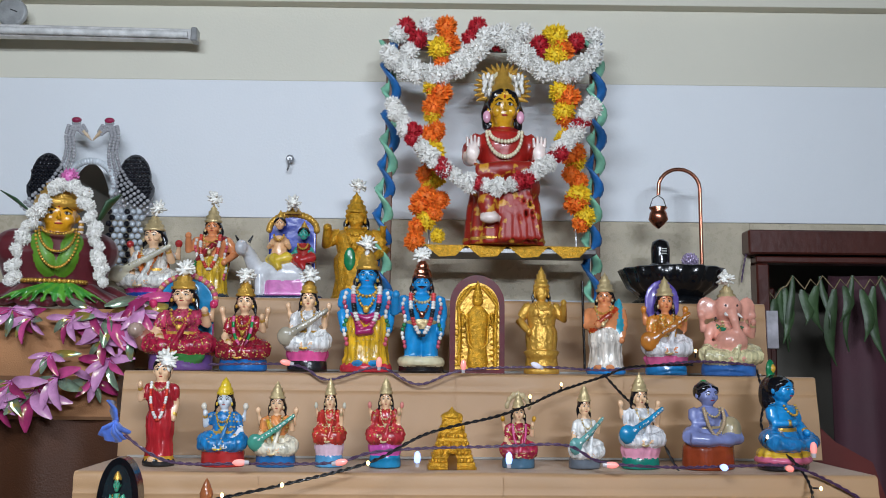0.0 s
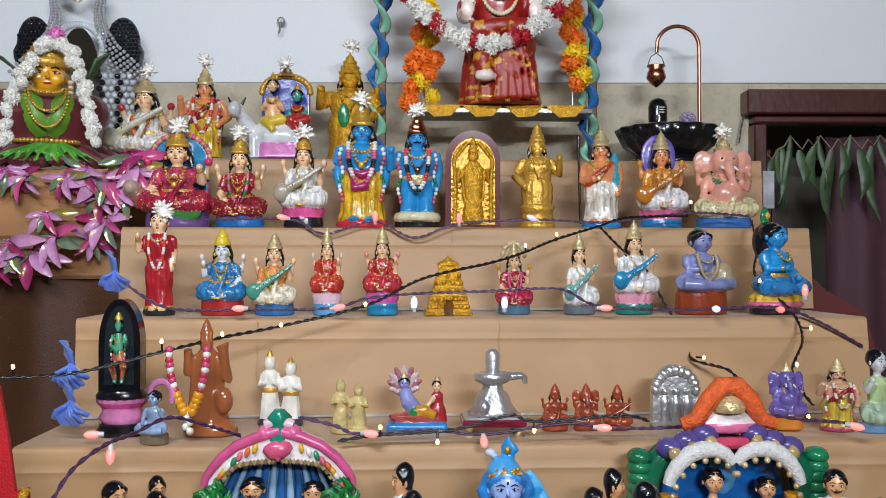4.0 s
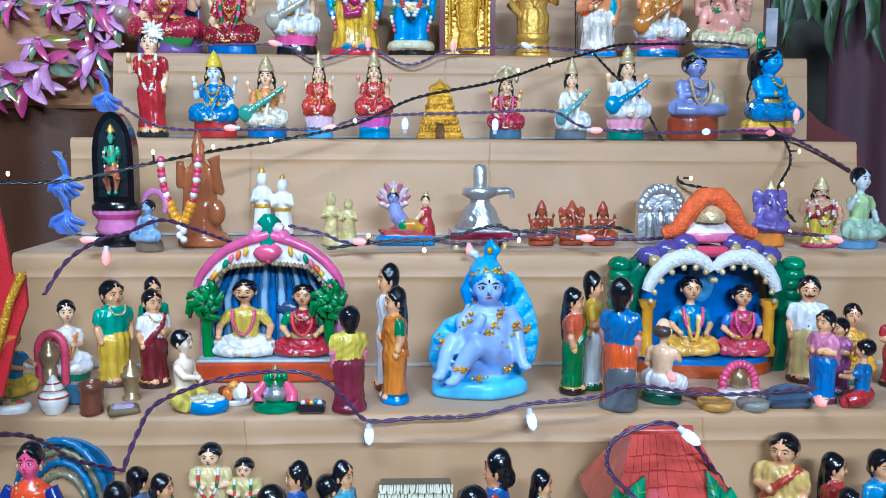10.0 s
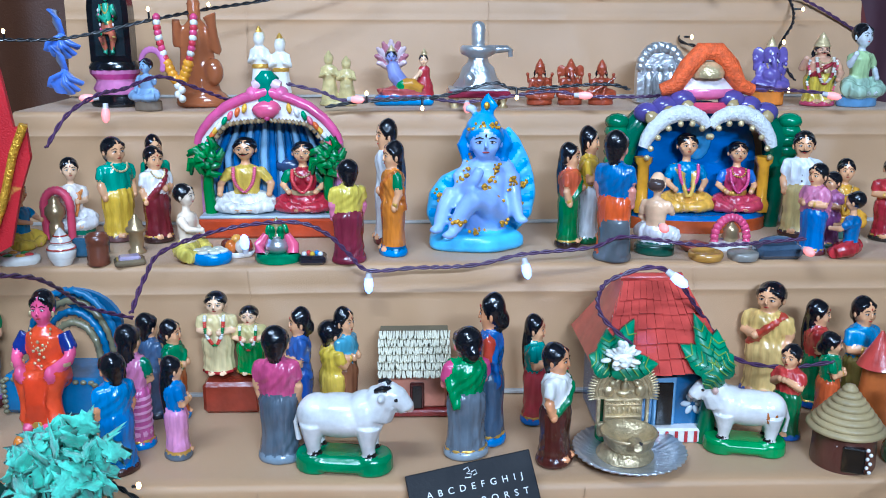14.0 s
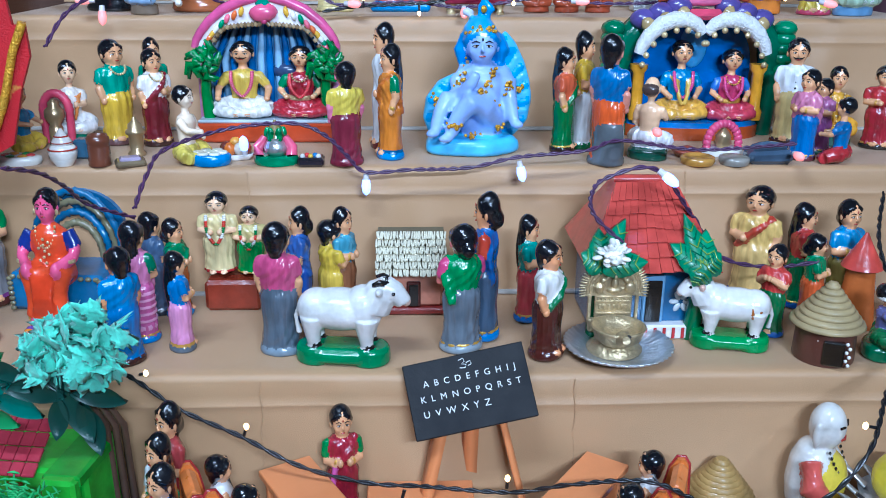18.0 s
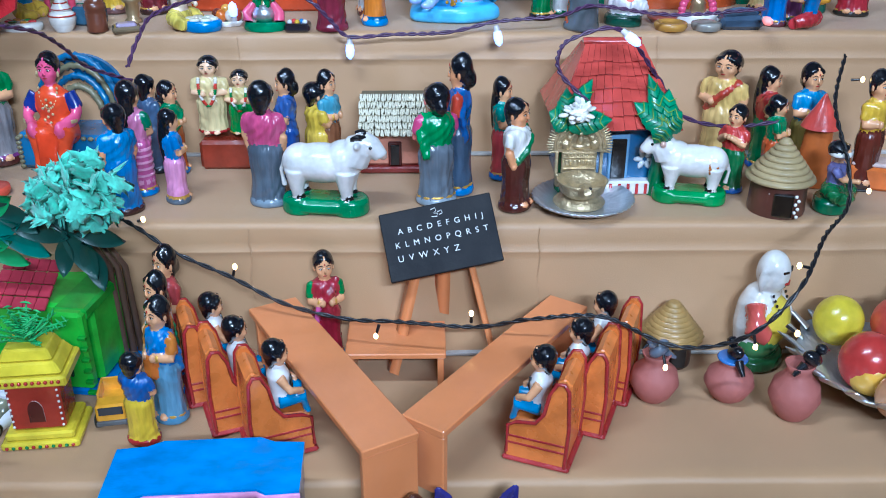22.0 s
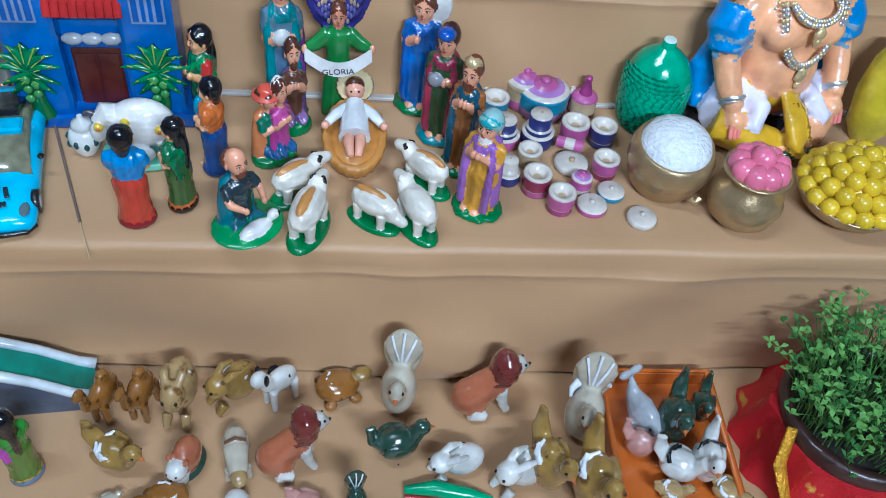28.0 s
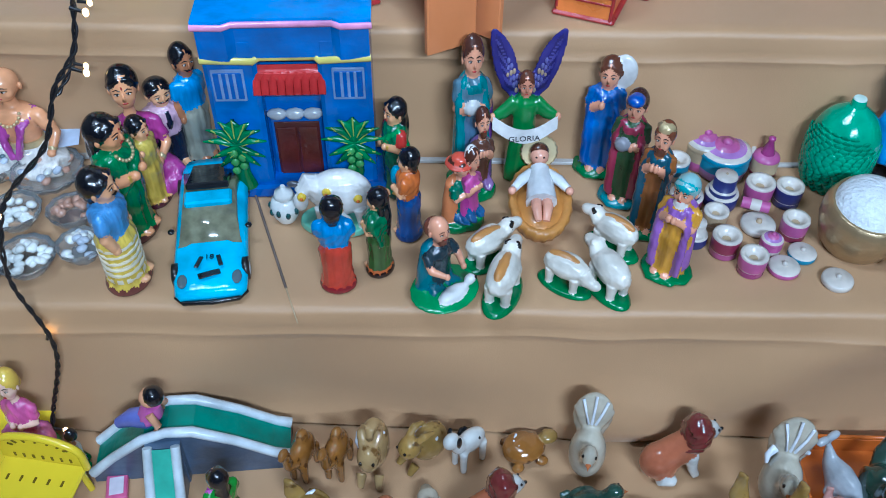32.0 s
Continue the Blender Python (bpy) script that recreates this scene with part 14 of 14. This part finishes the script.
piece("clock_hand", cl_, lambda c: c.box((0.01, -0.012, 0.004), (0.026, 0.002, 0.004), P("3a3a3c"), 0.0005, (0, 20, 0)))
hk = Vector((-0.542, 3.030, 2.285))
hook = thing("wall_hook", (hk.x, 3.05, hk.z), "small metal hook on the white wall", "hook")
piece("hook_plate", hook, lambda c: c.lathe([(0.014, -0.004), (0.014, 0.008), (0.008, 0.012)], P("8a8c90", 0.3), n=16, tilt=Euler((math.pi / 2, 0, 0)).to_matrix()))
piece("hook_wire", hook, lambda c: c.tube([(0, -0.01, 0), (0, -0.022, -0.012), (-0.004, -0.016, -0.036), (-0.008, -0.008, -0.042)], 0.0035, P("8a8c90", 0.3), 7))

# ---- strings of lights ----
BLK, PUR = P("16161a", 0.4), P("4a2c50", 0.45)
BULBS = {"pink": surface("pink_bulb", srgb("e8a8a0"), 0.15, coat=0.5, emit=((1.0, 0.2, 0.15), 0.7)), "blue": surface("blue_bulb", srgb("b8c4f0"), 0.15, coat=0.5, emit=((0.3, 0.42, 1.0), 2.2)), "white": surface("pale_bulb", srgb("dcdce4"), 0.15, coat=0.5, emit=((0.9, 0.8, 1.0), 0.3)), "warm": surface("warm_led", srgb("f0d8a0"), 0.15, emit=((1.0, 0.55, 0.16), 7.0))}


def cable(pts, mat, label, r=0.0028, twist=True):
    t = thing("string_lights", pts[0], label, "string lights", "strings of lights")
    P0 = Vector(pts[0])
    ps = [Vector(p) for p in pts]
    out = []
    for i in range(len(ps) - 1):
        a, b, c2, d = ps[max(i - 1, 0)], ps[i], ps[i + 1], ps[min(i + 2, len(ps) - 1)]
        for k in range(12):
            u = k / 12
            out.append(0.5 * ((2 * b) + (c2 - a) * u + (2 * a - 5 * b + 4 * c2 - d) * u * u + (3 * b - a - 3 * c2 + d) * u ** 3) - P0)
    out.append(ps[-1] - P0)
    fine = []
    for i in range(len(out) - 1):
        n = max(1, int((out[i + 1] - out[i]).length / 0.004))
        fine += [out[i].lerp(out[i + 1], k / n) for k in range(n)]
    for s in (0, math.pi):
        piece("wire", t, lambda c: c.tube([p + Vector((r * 0.75 * math.cos(i * 0.75 + s), 0, r * 0.75 * math.sin(i * 0.75 + s))) for i, p in enumerate(fine)], r * 0.72, mat, 5))
    return t, P0


def bulb(t, P0, p, col, d=(0, -0.2, -1), size=0.85):
    q = Vector(p) - P0
    d = Vector(d).normalized()
    if col == "warm":
        piece("bulb_stem", t, lambda c: c.tube([q, q + d * 0.014], [0.0026, 0.002], BLK, 6))
        piece("led", t, lambda c: c.ball(q + d * 0.018, (0.0036, 0.0036, 0.005), BULBS[col], n=8, k=6))
    else:
        piece("bulb_socket", t, lambda c: c.tube([q, q + d * 0.012 * size], [0.0055 * size, 0.0065 * size], P("d0ccd0", 0.4), 10))
        piece("bulb", t, lambda c: c.tube([q + d * 0.012 * size, q + d * 0.024 * size, q + d * 0.036 * size, q + d * 0.042 * size], [0.0075 * size, 0.0095 * size, 0.0075 * size, 0.002 * size], BULBS[col], 10))


t, P0 = cable([(-0.636, 2.268, 1.558), (-0.416, 2.268, 1.559), (-0.327, 2.268, 1.522), (-0.195, 2.268, 1.555), (-0.090, 2.268, 1.512), (0.029, 2.268, 1.550), (0.239, 2.268, 1.560), (0.421, 2.268, 1.554), (0.650, 2.268, 1.579), (0.819, 2.268, 1.570)], PUR, "purple twisted string of coloured bulbs draped over cloth")
for p, col, d in (((-0.417, 2.270, 1.561), "pink", (-1, -0.3, 0.2)), ((-0.193, 2.270, 1.548), "pink", (0, -0.3, 1)), ((0.029, 2.270, 1.543), "pink", (0, -0.3, 1)), ((0.240, 2.270, 1.557), "white", (-1, -0.3, 0.4)),):
    bulb(t, P0, p, col, d)
t, P0 = cable([(-0.746, 1.935, 1.402), (-0.646, 1.935, 1.345), (-0.470, 1.935, 1.341), (-0.285, 1.935, 1.344), (-0.202, 1.935, 1.366), (-0.099, 1.935, 1.376), (0.081, 1.935, 1.382), (0.238, 1.935, 1.386), (0.323, 1.935, 1.349), (0.487, 1.935, 1.338), (0.633, 1.935, 1.342), (0.753, 1.935, 1.342), (0.846, 1.935, 1.309), (0.954, 1.935, 1.249)], PUR, "purple twisted string of coloured bulbs draped over cloth")
for p, col, d in (((-0.469, 1.930, 1.344), "pink", (-1, -0.2, 0)), ((-0.285, 1.930, 1.342), "pink", (1, -0.2, 0.2)), ((-0.095, 1.950, 1.334), "blue", (0, -0.1, 1)), ((0.113, 1.950, 1.333), "blue", (0, -0.1, 1)), ((0.323, 1.930, 1.343), "pink", (1, -0.2, 0)), ((0.594, 1.930, 1.341), "blue", (0, -1, 0)), ((0.744, 1.930, 1.339), "pink", (0, -1, 0)), ((0.819, 1.950, 1.360), "pink", (0, 0, 1)),):
    bulb(t, P0, p, col, d)
t, P0 = cable([(-0.873, 1.550, 1.240), (-0.743, 1.609, 1.240), (-0.590, 1.668, 1.274), (-0.492, 1.728, 1.295), (-0.374, 1.787, 1.315), (-0.199, 1.846, 1.355), (-0.074, 1.905, 1.412), (0.084, 1.964, 1.447), (0.172, 2.023, 1.473), (0.250, 2.082, 1.502), (0.375, 2.142, 1.539), (0.462, 2.201, 1.563), (0.645, 2.260, 1.571)], BLK, "black twisted string of warm tiny lights draped over cloth")
for p, col, d in (((-0.848, 1.600, 1.236), "warm", (0, -0.2, 1)), ((-0.590, 1.660, 1.277), "warm", (0, -0.2, 1)), ((-0.490, 1.720, 1.295), "warm", (0.3, -0.6, 0.4)), ((-0.371, 1.760, 1.316), "warm", (0, -0.9, 0.2)), ((-0.200, 1.800, 1.356), "warm", (0, -0.9, 0.2)), ((0.182, 2.100, 1.471), "warm", (0, -0.3, 1)), ((0.268, 2.150, 1.500), "warm", (0, -0.2, 1)), ((0.645, 2.250, 1.589), "warm", (0, -0.2, 1)),):
    bulb(t, P0, p, col, d)
t, P0 = cable([(0.397, 2.240, 1.543), (0.441, 2.177, 1.482), (0.483, 2.114, 1.439), (0.522, 2.051, 1.336), (0.557, 1.989, 1.266), (0.543, 1.926, 1.226), (0.606, 1.863, 1.207), (0.614, 1.800, 1.172)], BLK, "black twisted string of warm tiny lights draped over cloth")
for p, col, d in (((0.528, 1.850, 1.238), "warm", (0.4, -0.4, 0)), ((0.627, 1.850, 1.167), "warm", (0, -0.4, 1)),):
    bulb(t, P0, p, col, d)
t, P0 = cable([(0.810, 2.250, 1.559), (0.789, 2.158, 1.482), (0.749, 2.067, 1.411), (0.797, 1.975, 1.333), (0.783, 1.883, 1.274), (0.719, 1.792, 1.209), (0.724, 1.700, 1.151)], BLK, "black twisted string of warm tiny lights draped over cloth")
for p, col, d in (((0.726, 2.000, 1.392), "warm", (0, -0.6, 0.5)), ((0.790, 1.900, 1.298), "warm", (1, -0.3, 0)), ((0.725, 1.800, 1.224), "warm", (0, -0.8, 0.2)), ((0.704, 1.700, 1.130), "warm", (0, -0.8, 0.2)),):
    bulb(t, P0, p, col, d)
t, P0 = cable([(-0.243, 1.595, 1.111), (-0.168, 1.595, 1.121), (-0.028, 1.595, 1.130), (0.080, 1.595, 1.156), (0.134, 1.595, 1.145), (0.298, 1.595, 1.154), (0.353, 1.595, 1.143)], BLK, "black twisted string of warm tiny lights draped over cloth")
for p, col, d in (((-0.164, 1.590, 1.119), "warm", (0, -0.1, 1)), ((-0.056, 1.590, 1.126), "warm", (0, -0.3, -1)), ((0.128, 1.590, 1.146), "warm", (0, -0.3, -1)),):
    bulb(t, P0, p, col, d)
t, P0 = cable([(-0.649, 1.240, 1.084), (-0.633, 1.300, 1.129), (-0.600, 1.360, 1.156), (-0.577, 1.420, 1.160), (-0.531, 1.480, 1.177), (-0.485, 1.540, 1.154), (-0.424, 1.600, 1.120)], PUR, "purple twisted string of coloured bulbs draped over cloth")
for p, col, d in (((-0.637, 1.500, 1.127), "pink", (0, -0.2, -1)), ((-0.675, 1.580, 1.130), "pink", (-1, -0.2, 0)),):
    bulb(t, P0, p, col, d)
t, P0 = cable([(-0.318, 1.600, 1.155), (-0.254, 1.600, 1.140), (-0.200, 1.600, 1.122), (-0.071, 1.600, 1.129), (0.037, 1.600, 1.120), (0.190, 1.600, 1.140), (0.272, 1.600, 1.130), (0.410, 1.600, 1.131), (0.565, 1.600, 1.151), (0.655, 1.600, 1.143), (0.745, 1.600, 1.136)], PUR, "purple twisted string of coloured bulbs draped over cloth")
for p, col, d in (((-0.200, 1.590, 1.126), "pink", (0.8, -0.4, 0)), ((0.031, 1.590, 1.120), "pink", (0, -0.8, -0.4)), ((0.242, 1.590, 1.133), "pink", (1, -0.4, 0)), ((0.734, 1.590, 1.135), "pink", (1, -0.4, -0.2)),):
    bulb(t, P0, p, col, d)
t, P0 = cable([(-0.463, 1.000, 0.890), (-0.464, 1.073, 0.917), (-0.453, 1.147, 0.940), (-0.369, 1.220, 0.957), (-0.265, 1.220, 0.966), (-0.214, 1.223, 0.946), (-0.179, 1.226, 0.911), (-0.149, 1.229, 0.883), (-0.074, 1.231, 0.886), (0.024, 1.234, 0.889), (0.104, 1.237, 0.906), (0.217, 1.240, 0.916), (0.280, 1.260, 0.929), (0.419, 1.260, 0.913), (0.585, 1.260, 0.924)], PUR, "purple twisted string of coloured bulbs draped over cloth")
for p, col, d in (((-0.149, 1.235, 0.878), "blue", (0, -0.1, -1)), ((0.106, 1.235, 0.900), "blue", (0.2, -0.2, -1)), ((-0.355, 1.280, 0.900), "blue", (0, -0.3, 1)), ((0.341, 1.280, 0.943), "pink", (0, -1, 0)), ((0.581, 1.260, 0.906), "pink", (0, -1, 0)),):
    bulb(t, P0, p, col, d)
t, P0 = cable([(-0.600, 0.920, 0.968), (-0.585, 0.995, 0.942), (-0.579, 1.070, 0.900), (-0.578, 1.145, 0.853), (-0.528, 1.220, 0.807)], PUR, "purple twisted string of coloured bulbs draped over cloth")
t, P0 = cable([(0.235, 1.020, 0.829), (0.193, 1.028, 0.869), (0.189, 1.035, 0.900), (0.212, 1.042, 0.922), (0.285, 1.050, 0.932), (0.358, 1.080, 0.849), (0.405, 1.080, 0.786), (0.483, 1.080, 0.767), (0.568, 1.080, 0.775)], PUR, "purple twisted string of coloured bulbs draped over cloth")
for p, col, d in (((0.281, 1.020, 0.938), "blue", (0.8, -0.4, -0.6)),):
    bulb(t, P0, p, col, d)
t, P0 = cable([(-0.489, 0.910, 0.688), (-0.452, 0.892, 0.676), (-0.390, 0.875, 0.639), (-0.309, 0.857, 0.608), (-0.229, 0.840, 0.571), (-0.139, 0.822, 0.555), (-0.058, 0.805, 0.559), (0.056, 0.787, 0.560), (0.132, 0.770, 0.582), (0.231, 0.752, 0.596), (0.317, 0.735, 0.562), (0.380, 0.718, 0.567), (0.435, 0.700, 0.605), (0.490, 0.720, 0.659), (0.551, 0.810, 0.691), (0.620, 0.900, 0.700), (0.632, 0.950, 0.749), (0.640, 1.050, 0.814), (0.688, 1.150, 0.871)], BLK, "black twisted string of warm tiny lights draped over cloth")
for p, col, d in (((-0.301, 0.840, 0.619), "warm", (0.3, -0.3, 1)), ((-0.452, 0.910, 0.676), "warm", (0.3, -0.3, 0.2)), ((-0.086, 0.800, 0.557), "warm", (-0.3, -0.3, -1)), ((0.048, 0.780, 0.572), "warm", (0, -0.3, 1)), ((0.315, 0.720, 0.551), "warm", (0, -0.6, -0.4)), ((0.471, 0.700, 0.610), "warm", (0.6, -0.2, -0.4)), ((0.437, 0.720, 0.584), "warm", (0.2, -0.2, -1)), ((0.511, 0.750, 0.672), "warm", (-1, -0.2, 0.3)), ((0.682, 1.100, 0.839), "warm", (1, -0.2, 0.1)), ((0.654, 0.950, 0.705), "warm", (1, -0.2, 0)),):
    bulb(t, P0, p, col, d)
t, P0 = cable([(-0.645, 0.640, 0.642), (-0.594, 0.612, 0.614), (-0.569, 0.584, 0.596), (-0.575, 0.556, 0.497), (-0.587, 0.528, 0.423), (-0.616, 0.500, 0.379)], BLK, "black twisted string of warm tiny lights draped over cloth")
for p, col, d in (((-0.566, 0.550, 0.502), "warm", (1, -0.2, 0)), ((-0.584, 0.520, 0.423), "warm", (1, -0.2, -0.1)), ((-0.627, 0.900, 0.877), "warm", (0, -0.4, 0.4)), ((-0.602, 0.850, 0.845), "warm", (0, -0.4, 0.4)),):
    bulb(t, P0, p, col, d)
t, P0 = cable([(-0.474, 0.340, 0.633), (-0.484, 0.323, 0.573), (-0.513, 0.306, 0.531), (-0.539, 0.289, 0.463), (-0.592, 0.271, 0.406), (-0.611, 0.254, 0.365), (-0.620, 0.237, 0.282), (-0.592, 0.220, 0.165), (-0.633, 0.200, 0.019), (-0.626, 0.130, -0.067)], BLK, "black twisted string of warm tiny lights draped over cloth")
for p, col, d in (((-0.497, 0.330, 0.544), "warm", (1, -0.2, -0.2)), ((-0.477, 0.330, 0.622), "warm", (1, -0.2, -0.2)), ((-0.610, 0.240, 0.164), "warm", (0.4, -0.2, 1)), ((-0.619, 0.180, 0.037), "warm", (1, -0.2, 0.1)), ((-0.601, 0.260, 0.393), "warm", (0, -1, 0)),):
    bulb(t, P0, p, col, d)
t, P0 = cable([(0.091, 0.100, -0.121), (0.024, 0.100, -0.137), (-0.019, 0.100, -0.172), (-0.030, 0.100, -0.229), (0.050, 0.070, -0.170), (0.108, 0.070, -0.135), (0.136, 0.070, -0.033), (0.168, 0.070, -0.101), (0.229, 0.070, -0.158)], BLK, "black twisted string of warm tiny lights draped over cloth")
for p, col, d in (((0.129, 0.090, -0.086), "warm", (-1, -0.2, 0.4)), ((0.169, 0.090, -0.101), "warm", (0, -0.2, 0.8)), ((0.267, 0.070, -0.131), "warm", (0, -0.2, 1)),):
    bulb(t, P0, p, col, d)
t, P0 = cable([(0.576, 0.500, 0.762), (0.579, 0.475, 0.744), (0.572, 0.450, 0.740)], BLK, "black twisted string of warm tiny lights draped over cloth")
for p, col, d in (((0.594, 0.500, 0.723), "warm", (0.3, -0.3, 0.4)),):
    bulb(t, P0, p, col, d)
t, P0 = cable([(1.052, 2.980, 1.860), (1.062, 2.980, 1.920), (1.076, 2.980, 1.970)], PUR, "purple string with a coloured bulb hanging over the door")
for p, col, d in (((1.076, 2.970, 1.971), "blue", (0, -0.3, 1)),):
    bulb(t, P0, p, col, d)

cast_moulds()
